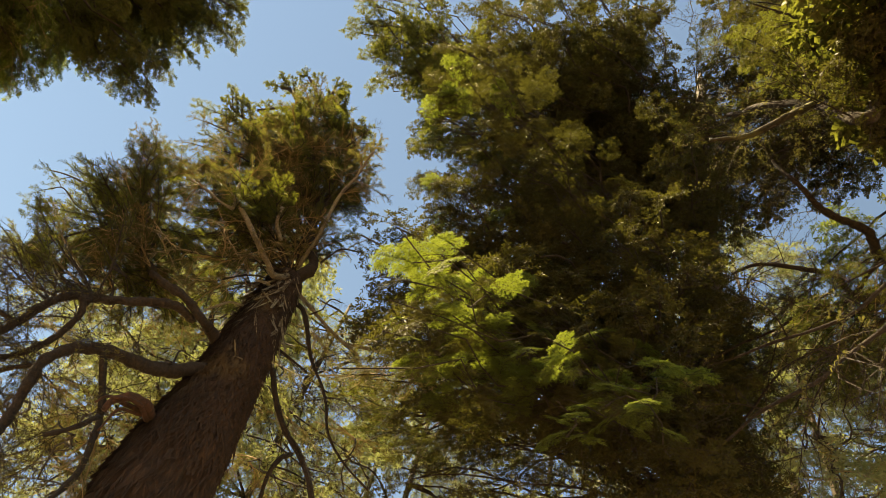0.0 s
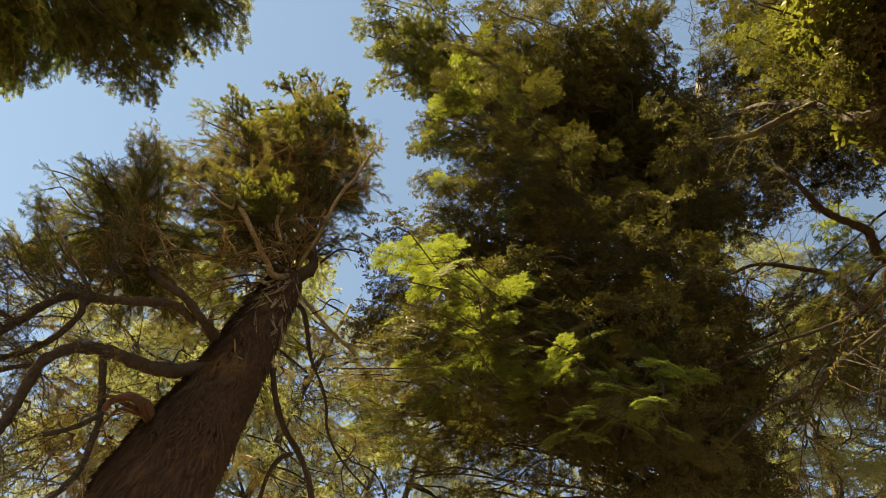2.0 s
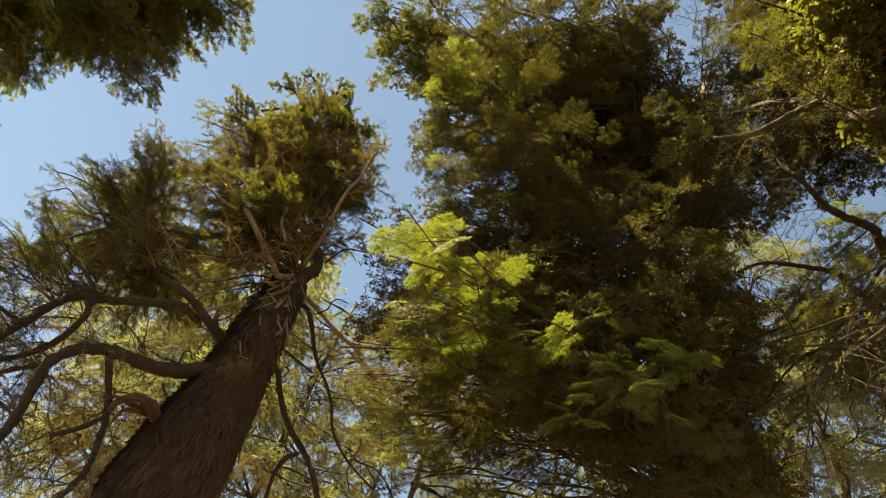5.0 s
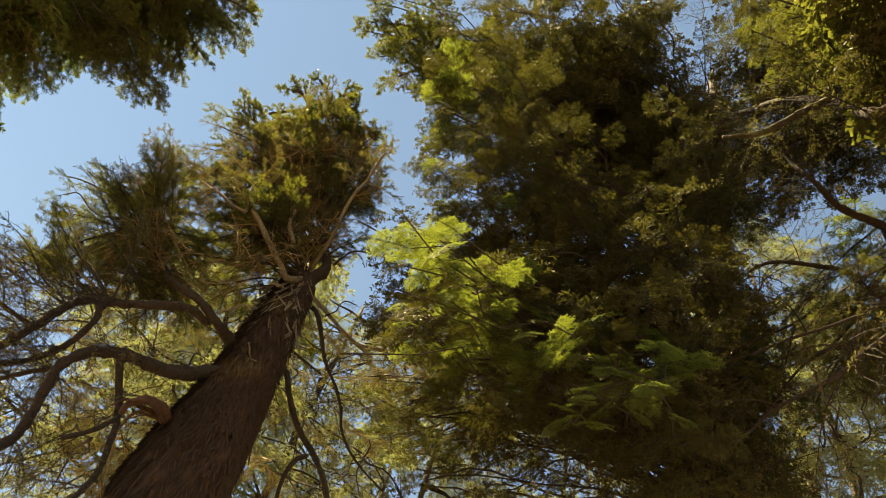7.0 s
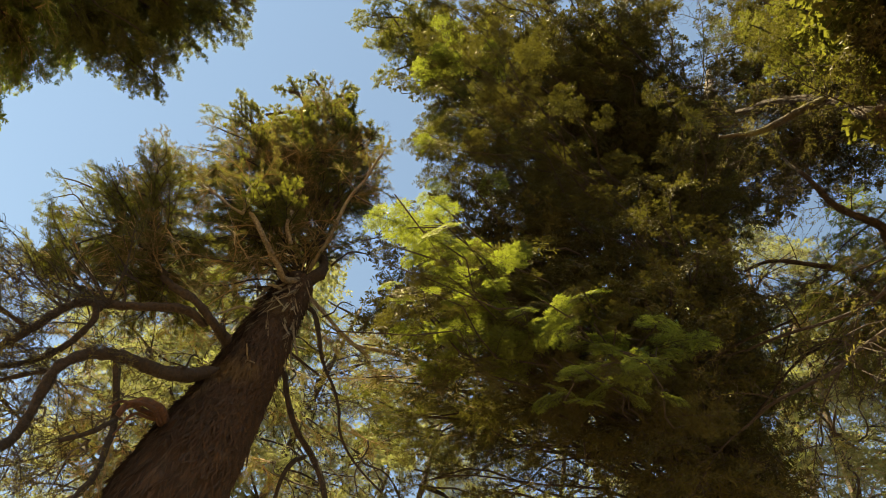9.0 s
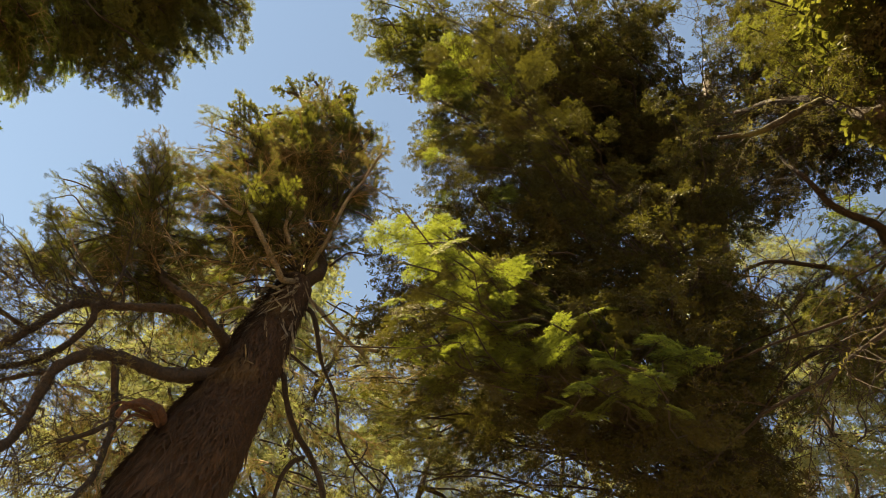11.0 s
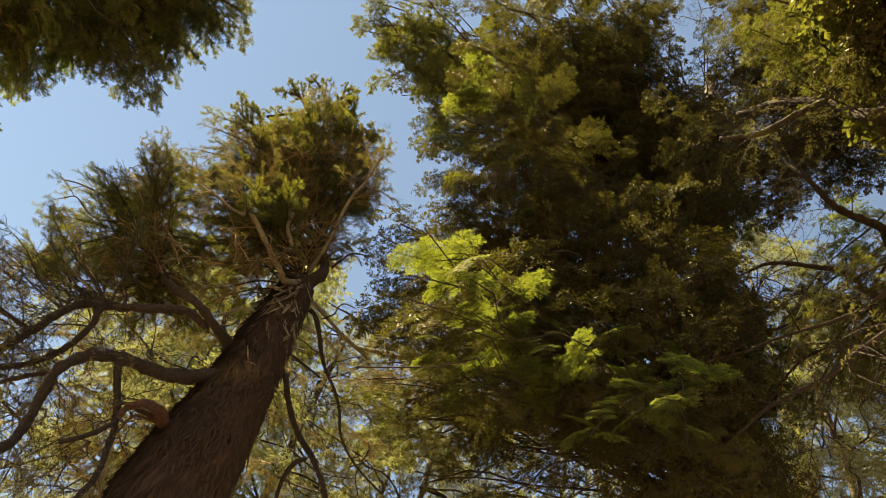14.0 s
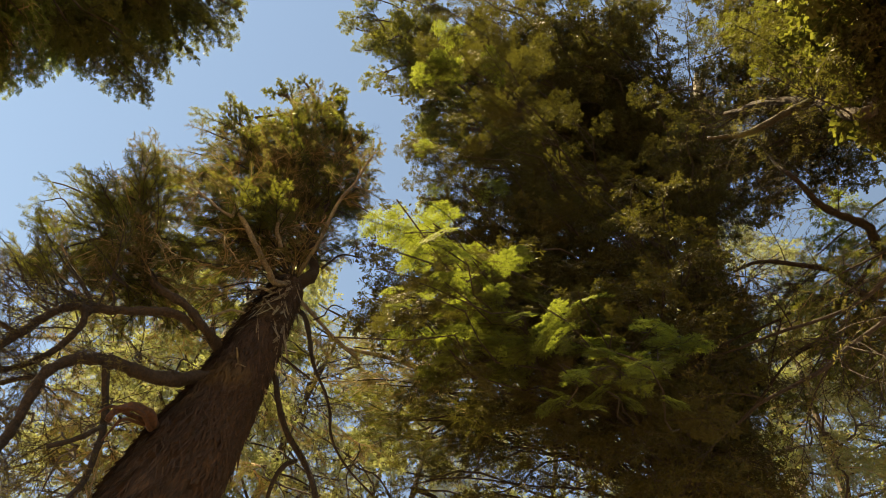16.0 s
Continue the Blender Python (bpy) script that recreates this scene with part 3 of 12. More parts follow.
limb(old, [(-0.78, 3.02, 4.98), (-1.06, 2.91, 4.76), (-1.22, 2.84, 4.52)], 0.007, 0.003, "olive", first=0.36, count=4, size=0.35, hang=0.05, seed=978)
limb(old, [(-0.81, 3.03, 5.18), (-1.24, 2.99, 5.29), (-1.70, 3.00, 5.29)], 0.007, 0.004, "olive", first=0.36, count=4, size=0.29, hang=0.05, seed=41)
limb(old, [(-0.78, 3.02, 5.00), (-0.95, 2.87, 5.21), (-1.03, 2.77, 5.39)], 0.007, 0.003, "olive", first=0.36, count=4, size=0.39, hang=0.05, seed=957)
limb(old, [(-0.80, 3.02, 5.11), (-1.01, 2.85, 5.19), (-1.22, 2.75, 5.19)], 0.007, 0.003, "spire", first=0.36, count=5, size=0.36, hang=0.05, seed=718)
limb(old, [(-1.42, 2.60, 3.90), (-1.47, 2.61, 4.09), (-1.54, 2.67, 4.21)], 0.006, 0.003, "spire", first=0.36, count=5, size=0.39, hang=0.05, seed=477)
limb(old, [(-0.78, 3.02, 4.98), (-0.98, 3.09, 5.26), (-1.10, 3.21, 5.51)], 0.007, 0.004, "olive", first=0.36, count=5, size=0.3, hang=0.05, seed=194)
limb(old, [(-0.83, 3.03, 5.32), (-1.01, 2.85, 5.61), (-1.27, 2.75, 5.80)], 0.008, 0.004, "olive", first=0.36, count=4, size=0.34, hang=0.05, seed=992)
limb(old, [(-1.10, 2.99, 6.26), (-1.44, 2.80, 5.87), (-1.58, 2.66, 5.48)], 0.009, 0.004, "olive", first=0.36, count=5, size=0.37, hang=0.05, seed=795)
limb(old, [(-0.79, 3.02, 5.07), (-1.08, 3.04, 5.45), (-1.31, 3.09, 5.79)], 0.007, 0.004, "olive", first=0.36, count=5, size=0.34, hang=0.05, seed=634)
limb(old, [(-0.78, 3.02, 4.98), (-0.84, 3.07, 5.34), (-0.82, 3.16, 5.67)], 0.007, 0.004, "spire", first=0.36, count=5, size=0.29, hang=0.05, seed=993)
limb(old, [(-0.78, 3.02, 4.98), (-0.97, 3.01, 5.07), (-1.10, 3.06, 5.11)], 0.007, 0.003, "dry", first=0.36, count=5, size=0.33, hang=0.05, seed=205)
limb(old, [(-0.91, 3.01, 5.68), (-1.02, 3.02, 6.02), (-1.04, 3.08, 6.35)], 0.008, 0.004, "dry", first=0.36, count=4, size=0.34, hang=0.05, seed=400)
limb(old, [(-0.94, 3.01, 5.78), (-1.37, 2.87, 5.88), (-1.81, 2.81, 5.89)], 0.008, 0.004, "olive", first=0.36, count=4, size=0.28, hang=0.05, seed=417)
limb(old, [(-0.78, 3.02, 4.98), (-0.85, 2.97, 5.09), (-0.92, 2.99, 5.14)], 0.007, 0.003, "olive", first=0.36, count=5, size=0.27, hang=0.05, seed=41)
limb(old, [(-0.78, 3.02, 4.98), (-1.05, 3.04, 5.15), (-1.32, 3.13, 5.25)], 0.007, 0.004, "spire", first=0.36, count=5, size=0.34, hang=0.05, seed=279)
limb(old, [(-1.42, 2.64, 4.40), (-1.46, 2.62, 4.50), (-1.44, 2.66, 4.59)], 0.006, 0.003, "spire", first=0.36, count=4, size=0.33, hang=0.05, seed=960)
limb(old, [(-0.82, 3.03, 5.27), (-0.86, 2.98, 5.38), (-0.88, 3.00, 5.43)], 0.008, 0.004, "spire", first=0.36, count=4, size=0.37, hang=0.05, seed=477)
limb(old, [(-1.01, 3.00, 5.99), (-1.41, 2.96, 6.03), (-1.68, 2.97, 6.05)], 0.008, 0.004, "dry", first=0.36, count=4, size=0.38, hang=0.05, seed=19)
limb(old, [(-1.42, 2.64, 4.40), (-1.63, 2.67, 4.86), (-1.85, 2.71, 5.29)], 0.006, 0.004, "spire", first=0.36, count=4, size=0.29, hang=0.05, seed=33)
limb(old, [(-1.42, 2.60, 3.90), (-1.73, 2.62, 4.17), (-2.03, 2.67, 4.39)], 0.006, 0.003, "spire", first=0.36, count=5, size=0.24, hang=0.05, seed=185)
limb(old, [(-1.28, 2.65, 4.24), (-1.38, 2.74, 4.38), (-1.39, 2.88, 4.52)], 0.006, 0.003, "olive", first=0.36, count=4, size=0.35, hang=0.05, seed=780)
limb(old, [(-1.35, 2.64, 4.31), (-1.34, 2.66, 4.29), (-1.36, 2.73, 4.19)], 0.006, 0.003, "spire", first=0.36, count=4, size=0.26, hang=0.05, seed=954)
limb(old, [(-0.91, 3.01, 5.69), (-0.85, 2.90, 5.90), (-0.79, 2.86, 6.05)], 0.008, 0.004, "spire", first=0.36, count=4, size=0.29, hang=0.05, seed=493)
limb(old, [(-1.54, 2.63, 4.56), (-1.56, 2.58, 4.51), (-1.61, 2.58, 4.40)], 0.007, 0.003, "olive", first=0.36, count=5, size=0.34, hang=0.05, seed=680)
limb(old, [(-1.35, 2.64, 4.31), (-1.51, 2.78, 4.49), (-1.59, 2.96, 4.65)], 0.006, 0.003, "dry", first=0.36, count=4, size=0.38, hang=0.05, seed=375)
limb(old, [(-1.42, 2.64, 4.40), (-1.77, 2.76, 4.70), (-2.06, 2.92, 5.00)], 0.006, 0.004, "spire", first=0.36, count=4, size=0.25, hang=0.05, seed=135)
limb(old, [(-0.79, 3.02, 5.08), (-1.12, 2.94, 5.23), (-1.45, 2.92, 5.30)], 0.007, 0.004, "olive", first=0.36, count=4, size=0.3, hang=0.05, seed=31)
limb(old, [(-1.01, 3.00, 6.01), (-1.04, 2.90, 6.39), (-0.93, 2.85, 6.76)], 0.008, 0.004, "spire", first=0.36, count=4, size=0.26, hang=0.05, seed=375)
limb(old, [(-0.83, 3.03, 5.33), (-1.08, 2.86, 5.39), (-1.34, 2.77, 5.36)], 0.008, 0.003, "spire", first=0.36, count=4, size=0.29, hang=0.05, seed=534)
limb(old, [(-0.78, 3.02, 4.98), (-1.05, 3.08, 4.88), (-1.29, 3.19, 4.71)], 0.007, 0.003, "spire", first=0.36, count=5, size=0.28, hang=0.05, seed=226)
limb(old, [(-1.08, 2.99, 6.19), (-1.27, 2.77, 6.20), (-1.52, 2.67, 6.11)], 0.009, 0.004, "olive", first=0.36, count=4, size=0.2, hang=0.05, seed=67)
limb(old, [(-1.36, 2.60, 3.94), (-1.57, 2.83, 4.21), (-1.76, 3.10, 4.45)], 0.006, 0.003, "olive", first=0.36, count=4, size=0.21, hang=0.05, seed=687)
limb(old, [(-0.80, 3.02, 5.11), (-1.11, 2.97, 5.17), (-1.46, 2.98, 5.14)], 0.007, 0.003, "dry", first=0.36, count=5, size=0.33, hang=0.05, seed=501)
limb(old, [(-0.78, 3.02, 4.98), (-0.94, 2.90, 4.92), (-1.15, 2.85, 4.78)], 0.007, 0.003, "olive", first=0.36, count=4, size=0.34, hang=0.05, seed=855)
limb(old, [(-0.79, 3.02, 5.09), (-0.73, 3.11, 5.57), (-0.68, 3.25, 5.97)], 0.007, 0.004, "spire", first=0.36, count=4, size=0.28, hang=0.05, seed=532)
limb(old, [(-1.04, 3.00, 6.08), (-1.24, 2.87, 6.20), (-1.41, 2.83, 6.27)], 0.009, 0.004, "olive", first=0.36, count=4, size=0.33, hang=0.05, seed=709)
limb(old, [(-1.54, 2.63, 4.56), (-1.71, 2.72, 4.56), (-1.81, 2.86, 4.54)], 0.007, 0.003, "dry", first=0.36, count=5, size=0.28, hang=0.05, seed=163)
limb(old, [(-1.00, 3.00, 5.96), (-1.37, 2.77, 5.95), (-1.78, 2.62, 5.82)], 0.008, 0.004, "olive", first=0.36, count=5, size=0.22, hang=0.05, seed=129)
limb(old, [(-0.78, 3.02, 4.98), (-1.02, 3.15, 5.00), (-1.26, 3.34, 4.94)], 0.007, 0.003, "spire", first=0.36, count=4, size=0.3, hang=0.05, seed=729)
limb(old, [(-0.87, 3.02, 5.51), (-1.23, 2.99, 5.66), (-1.59, 3.02, 5.74)], 0.008, 0.004, "spire", first=0.36, count=4, size=0.36, hang=0.05, seed=107)
limb(old, [(-1.56, 2.58, 3.78), (-1.76, 2.74, 4.04), (-1.94, 2.94, 4.27)], 0.006, 0.003, "spire", first=0.36, count=5, size=0.28, hang=0.05, seed=800)
limb(old, [(-0.85, 3.02, 5.43), (-0.98, 2.84, 5.51), (-1.15, 2.74, 5.51)], 0.008, 0.004, "dry", first=0.36, count=5, size=0.3, hang=0.05, seed=881)
limb(old, [(-1.54, 2.63, 4.56), (-1.66, 2.66, 4.79), (-1.67, 2.73, 5.03)], 0.007, 0.003, "spire", first=0.36, count=5, size=0.28, hang=0.05, seed=452)
limb(old, [(-1.42, 2.64, 4.40), (-1.65, 2.65, 4.45), (-1.87, 2.71, 4.45)], 0.006, 0.003, "spire", first=0.36, count=5, size=0.3, hang=0.05, seed=300)
limb(old, [(-0.99, 3.00, 5.94), (-1.37, 2.81, 5.98), (-1.62, 2.68, 6.00)], 0.008, 0.004, "dry", first=0.36, count=4, size=0.21, hang=0.05, seed=215)
limb(old, [(-1.54, 2.63, 4.56), (-1.66, 2.75, 4.79), (-1.69, 2.92, 5.01)], 0.007, 0.003, "spire", first=0.36, count=5, size=0.39, hang=0.05, seed=547)
limb(old, [(-0.80, 3.03, 5.14), (-1.01, 3.06, 5.33), (-1.22, 3.16, 5.44)], 0.007, 0.004, "spire", first=0.36, count=4, size=0.34, hang=0.05, seed=201)
limb(old, [(-0.96, 3.01, 5.86), (-1.07, 2.92, 6.31), (-1.19, 2.89, 6.69)], 0.008, 0.004, "olive", first=0.36, count=5, size=0.2, hang=0.05, seed=563)
limb(old, [(-1.19, 2.66, 4.20), (-1.31, 2.84, 4.41), (-1.37, 3.07, 4.60)], 0.006, 0.003, "olive", first=0.36, count=4, size=0.29, hang=0.05, seed=338)
limb(old, [(-1.17, 2.98, 6.43), (-1.56, 2.86, 6.40), (-1.85, 2.82, 6.32)], 0.009, 0.004, "spire", first=0.36, count=4, size=0.29, hang=0.05, seed=129)
limb(old, [(-1.08, 2.99, 6.21), (-1.17, 2.91, 6.25), (-1.29, 2.93, 6.22)], 0.009, 0.004, "olive", first=0.36, count=5, size=0.3, hang=0.05, seed=325)
limb(old, [(-0.84, 3.03, 5.37), (-0.81, 2.86, 5.80), (-0.77, 2.75, 6.18)], 0.008, 0.004, "spire", first=0.36, count=5, size=0.3, hang=0.05, seed=35)
limb(old, [(-1.42, 2.60, 3.90), (-1.79, 2.70, 4.30), (-2.10, 2.82, 4.70)], 0.006, 0.003, "olive", first=0.36, count=5, size=0.25, hang=0.05, seed=231)
limb(old, [(-0.78, 3.02, 4.98), (-0.78, 3.10, 5.37), (-0.70, 3.23, 5.73)], 0.007, 0.004, "olive", first=0.36, count=5, size=0.2, hang=0.05, seed=271)
limb(old, [(-1.11, 2.98, 6.30), (-1.13, 2.76, 6.19), (-1.17, 2.65, 6.00)], 0.009, 0.004, "olive", first=0.36, count=5, size=0.4, hang=0.05, seed=555)
limb(old, [(-0.83, 3.03, 5.35), (-1.18, 2.95, 5.67), (-1.52, 2.92, 5.92)], 0.008, 0.004, "olive", first=0.36, count=4, size=0.4, hang=0.05, seed=710)
limb(old, [(-0.88, 3.02, 5.56), (-1.07, 2.99, 5.86), (-1.24, 3.03, 6.12)], 0.008, 0.004, "olive", first=0.36, count=4, size=0.38, hang=0.05, seed=398)
limb(old, [(-1.36, 2.60, 3.94), (-1.44, 2.69, 4.10), (-1.52, 2.83, 4.22)], 0.006, 0.003, "dry", first=0.36, count=4, size=0.27, hang=0.05, seed=775)
limb(old, [(-0.95, 3.01, 5.83), (-0.99, 2.82, 5.97), (-1.05, 2.72, 6.04)], 0.008, 0.004, "dry", first=0.36, count=5, size=0.28, hang=0.05, seed=666)
limb(old, [(-0.80, 3.02, 5.11), (-0.83, 2.97, 5.51), (-0.71, 2.94, 5.90)], 0.007, 0.004, "olive", first=0.36, count=4, size=0.23, hang=0.05, seed=929)
limb(old, [(-1.00, 3.00, 5.96), (-1.05, 2.90, 6.43), (-1.09, 2.85, 6.86)], 0.008, 0.004, "spire", first=0.36, count=4, size=0.23, hang=0.05, seed=334)
limb(old, [(-1.54, 2.63, 4.56), (-1.80, 2.71, 5.10), (-1.97, 2.80, 5.64)], 0.007, 0.004, "olive", first=0.36, count=4, size=0.26, hang=0.05, seed=275)
limb(old, [(-0.80, 3.03, 5.14), (-1.02, 2.91, 5.17), (-1.27, 2.86, 5.12)], 0.007, 0.003, "olive", first=0.36, count=4, size=0.29, hang=0.05, seed=546)
limb(old, [(-1.54, 2.63, 4.56), (-1.63, 2.56, 4.69), (-1.66, 2.54, 4.81)], 0.007, 0.003, "spire", first=0.36, count=5, size=0.25, hang=0.05, seed=94)
limb(old, [(-0.92, 3.01, 5.72), (-1.25, 2.79, 5.40), (-1.54, 2.63, 5.01)], 0.008, 0.003, "spire", first=0.36, count=4, size=0.31, hang=0.05, seed=102)
limb(old, [(-1.54, 2.63, 4.56), (-1.82, 2.67, 4.99), (-2.02, 2.72, 5.43)], 0.007, 0.004, "olive", first=0.36, count=5, size=0.24, hang=0.05, seed=413)
limb(old, [(-1.42, 2.60, 3.90), (-1.63, 2.72, 4.16), (-1.75, 2.89, 4.42)], 0.006, 0.003, "olive", first=0.36, count=4, size=0.35, hang=0.05, seed=340)
limb(old, [(-1.54, 2.63, 4.56), (-1.76, 2.77, 4.84), (-1.94, 2.95, 5.10)], 0.007, 0.004, "olive", first=0.36, count=5, size=0.27, hang=0.05, seed=240)
limb(old, [(-1.54, 2.63, 4.56), (-1.63, 2.67, 4.79), (-1.72, 2.77, 4.96)], 0.007, 0.003, "olive", first=0.36, count=5, size=0.3, hang=0.05, seed=378)
limb(old, [(-0.79, 3.02, 5.07), (-0.82, 2.90, 5.26), (-0.82, 2.85, 5.39)], 0.007, 0.003, "olive", first=0.36, count=4, size=0.32, hang=0.05, seed=981)
limb(old, [(-1.56, 2.58, 3.78), (-1.65, 2.67, 4.00), (-1.70, 2.81, 4.21)], 0.006, 0.003, "spire", first=0.36, count=4, size=0.28, hang=0.05, seed=527)
limb(old, [(-0.94, 3.01, 5.79), (-1.38, 2.81, 5.64), (-1.77, 2.69, 5.40)], 0.008, 0.004, "spire", first=0.36, count=5, size=0.29, hang=0.05, seed=300)
limb(old, [(-0.78, 3.02, 5.01), (-1.17, 2.99, 5.23), (-1.59, 3.01, 5.35)], 0.007, 0.004, "olive", first=0.36, count=5, size=0.35, hang=0.05, seed=340)
limb(old, [(-1.54, 2.63, 4.56), (-1.56, 2.71, 4.65), (-1.59, 2.86, 4.67)], 0.007, 0.003, "olive", first=0.36, count=4, size=0.34, hang=0.05, seed=232)
limb(old, [(-0.82, 3.03, 5.30), (-1.13, 2.82, 5.05), (-1.39, 2.68, 4.74)], 0.008, 0.003, "spire", first=0.36, count=5, size=0.36, hang=0.05, seed=43)
limb(old, [(-1.07, 2.99, 6.18), (-1.20, 2.78, 6.27), (-1.40, 2.68, 6.26)], 0.009, 0.004, "spire", first=0.36, count=4, size=0.2, hang=0.05, seed=824)
limb(old, [(-0.98, 3.01, 5.90), (-1.26, 2.88, 6.04), (-1.60, 2.84, 6.09)], 0.008, 0.004, "olive", first=0.36, count=5, size=0.39, hang=0.05, seed=152)
limb(old, [(-1.19, 2.66, 4.20), (-1.34, 2.80, 4.34), (-1.41, 2.99, 4.47)], 0.006, 0.003, "spire", first=0.36, count=4, size=0.23, hang=0.05, seed=735)
limb(old, [(-0.80, 3.03, 5.17), (-0.88, 2.92, 5.27), (-0.99, 2.89, 5.30)], 0.007, 0.003, "olive", first=0.36, count=5, size=0.36, hang=0.05, seed=702)
limb(old, [(-1.05, 3.00, 6.13), (-1.44, 2.84, 6.01), (-1.66, 2.74, 5.88)], 0.009, 0.004, "spire", first=0.36, count=4, size=0.32, hang=0.05, seed=196)
limb(old, [(-0.83, 3.03, 5.32), (-0.79, 3.04, 6.09), (-0.73, 3.06, 6.82)], 0.008, 0.004, "dry", first=0.36, count=5, size=0.27, hang=0.05, seed=639)
limb(old, [(-0.84, 3.03, 5.37), (-1.31, 2.78, 5.22), (-1.62, 2.59, 5.02)], 0.008, 0.003, "olive", first=0.36, count=5, size=0.26, hang=0.05, seed=207)
limb(old, [(-0.85, 3.02, 5.44), (-0.94, 3.02, 5.76), (-1.10, 3.09, 6.00)], 0.008, 0.004, "spire", first=0.36, count=4, size=0.37, hang=0.05, seed=921)
limb(old, [(-0.85, 3.03, 5.42), (-1.21, 2.84, 5.45), (-1.55, 2.72, 5.39)], 0.008, 0.004, "olive", first=0.36, count=4, size=0.29, hang=0.05, seed=701)
limb(old, [(-0.99, 3.01, 5.93), (-1.43, 2.80, 5.75), (-1.75, 2.67, 5.53)], 0.008, 0.004, "olive", first=0.36, count=4, size=0.21, hang=0.05, seed=130)
limb(old, [(-0.92, 3.01, 5.71), (-0.81, 3.02, 6.07), (-0.73, 3.11, 6.37)], 0.008, 0.004, "olive", first=0.36, count=5, size=0.22, hang=0.05, seed=599)
limb(old, [(-1.09, 2.99, 6.23), (-0.93, 2.75, 6.42), (-0.79, 2.61, 6.53)], 0.009, 0.004, "dry", first=0.36, count=4, size=0.22, hang=0.05, seed=738)
limb(old, [(-1.35, 2.64, 4.31), (-1.58, 2.73, 4.44), (-1.73, 2.86, 4.57)], 0.006, 0.003, "spire", first=0.36, count=5, size=0.32, hang=0.05, seed=427)
limb(old, [(-1.56, 2.58, 3.78), (-1.93, 2.77, 4.12), (-2.26, 2.98, 4.46)], 0.006, 0.003, "spire", first=0.36, count=5, size=0.26, hang=0.05, seed=278)
limb(old, [(-0.78, 3.02, 4.98), (-0.87, 3.06, 5.13), (-1.03, 3.17, 5.19)], 0.007, 0.004, "spire", first=0.36, count=5, size=0.28, hang=0.05, seed=395)
limb(old, [(-1.12, 2.98, 6.33), (-1.10, 2.92, 6.40), (-1.07, 2.93, 6.44)], 0.008, 0.004, "spire", first=0.4, count=5, size=0.29, hang=0.0, seed=834)
limb(old, [(-1.32, 2.95, 6.77), (-1.19, 2.83, 6.77), (-0.99, 2.77, 6.74)], 0.009, 0.004, "crag", first=0.4, count=5, size=0.24, hang=0.0, seed=248)
limb(old, [(-1.32, 2.95, 6.77), (-1.29, 2.84, 6.60), (-1.15, 2.76, 6.42)], 0.009, 0.004, "olive", first=0.4, count=5, size=0.24, hang=0.0, seed=461)
limb(old, [(-0.92, 3.01, 5.74), (-0.99, 2.95, 5.78), (-1.10, 2.96, 5.77)], 0.007, 0.004, "spire", first=0.4, count=5, size=0.25, hang=0.0, seed=651)
limb(old, [(-0.92, 3.01, 5.74), (-0.87, 3.00, 6.00), (-0.86, 3.05, 6.21)], 0.007, 0.004, "spire", first=0.4, count=5, size=0.24, hang=0.0, seed=919)
limb(old, [(-1.12, 2.98, 6.33), (-0.98, 2.87, 6.47), (-0.85, 2.84, 6.56)], 0.008, 0.004, "olive", first=0.4, count=5, size=0.27, hang=0.0, seed=325)
limb(old, [(-1.12, 2.98, 6.33), (-1.05, 3.03, 6.55), (-0.92, 3.14, 6.74)], 0.008, 0.004, "olive", first=0.4, count=5, size=0.25, hang=0.0, seed=3)
limb(old, [(-1.12, 2.98, 6.33), (-1.17, 2.96, 6.37), (-1.24, 3.02, 6.35)], 0.008, 0.004, "olive", first=0.4, count=5, size=0.26, hang=0.0, seed=99)
limb(old, [(-1.32, 2.95, 6.77), (-1.42, 2.88, 6.61), (-1.42, 2.86, 6.44)], 0.009, 0.004, "spire", first=0.4, count=5, size=0.27, hang=0.0, seed=968)
limb(old, [(-0.92, 3.01, 5.74), (-1.03, 3.06, 6.03), (-1.09, 3.16, 6.31)], 0.007, 0.004, "spire", first=0.4, count=5, size=0.25, hang=0.0, seed=910)
limb(old, [(-0.92, 3.01, 5.74), (-0.82, 3.01, 6.08), (-0.75, 3.08, 6.36)], 0.007, 0.004, "crag", first=0.4, count=5, size=0.25, hang=0.0, seed=291)
limb(old, [(-1.12, 2.98, 6.33), (-1.22, 2.90, 6.10), (-1.25, 2.87, 5.86)], 0.008, 0.004, "crag", first=0.4, count=5, size=0.26, hang=0.0, seed=57)
limb(old, [(-1.32, 2.95, 6.77), (-1.22, 2.80, 6.73), (-1.15, 2.73, 6.62)], 0.009, 0.004, "spire", first=0.4, count=5, size=0.22, hang=0.0, seed=580)
limb(old, [(-1.32, 2.95, 6.77), (-1.40, 2.83, 6.74), (-1.47, 2.77, 6.68)], 0.009, 0.004, "crag", first=0.4, count=5, size=0.22, hang=0.0, seed=513)
limb(old, [(-1.12, 2.98, 6.33), (-1.24, 2.94, 6.34), (-1.43, 2.97, 6.28)], 0.008, 0.004, "crag", first=0.4, count=5, size=0.26, hang=0.0, seed=737)
limb(old, [(-1.12, 2.98, 6.33), (-1.22, 2.96, 6.48), (-1.32, 3.00, 6.60)], 0.008, 0.004, "spire", first=0.4, count=5, size=0.24, hang=0.0, seed=958)
limb(old, [(-1.12, 2.98, 6.33), (-1.00, 3.01, 6.54), (-0.74, 3.07, 6.74)], 0.008, 0.004, "olive", first=0.4, count=5, size=0.28, hang=0.0, seed=750)
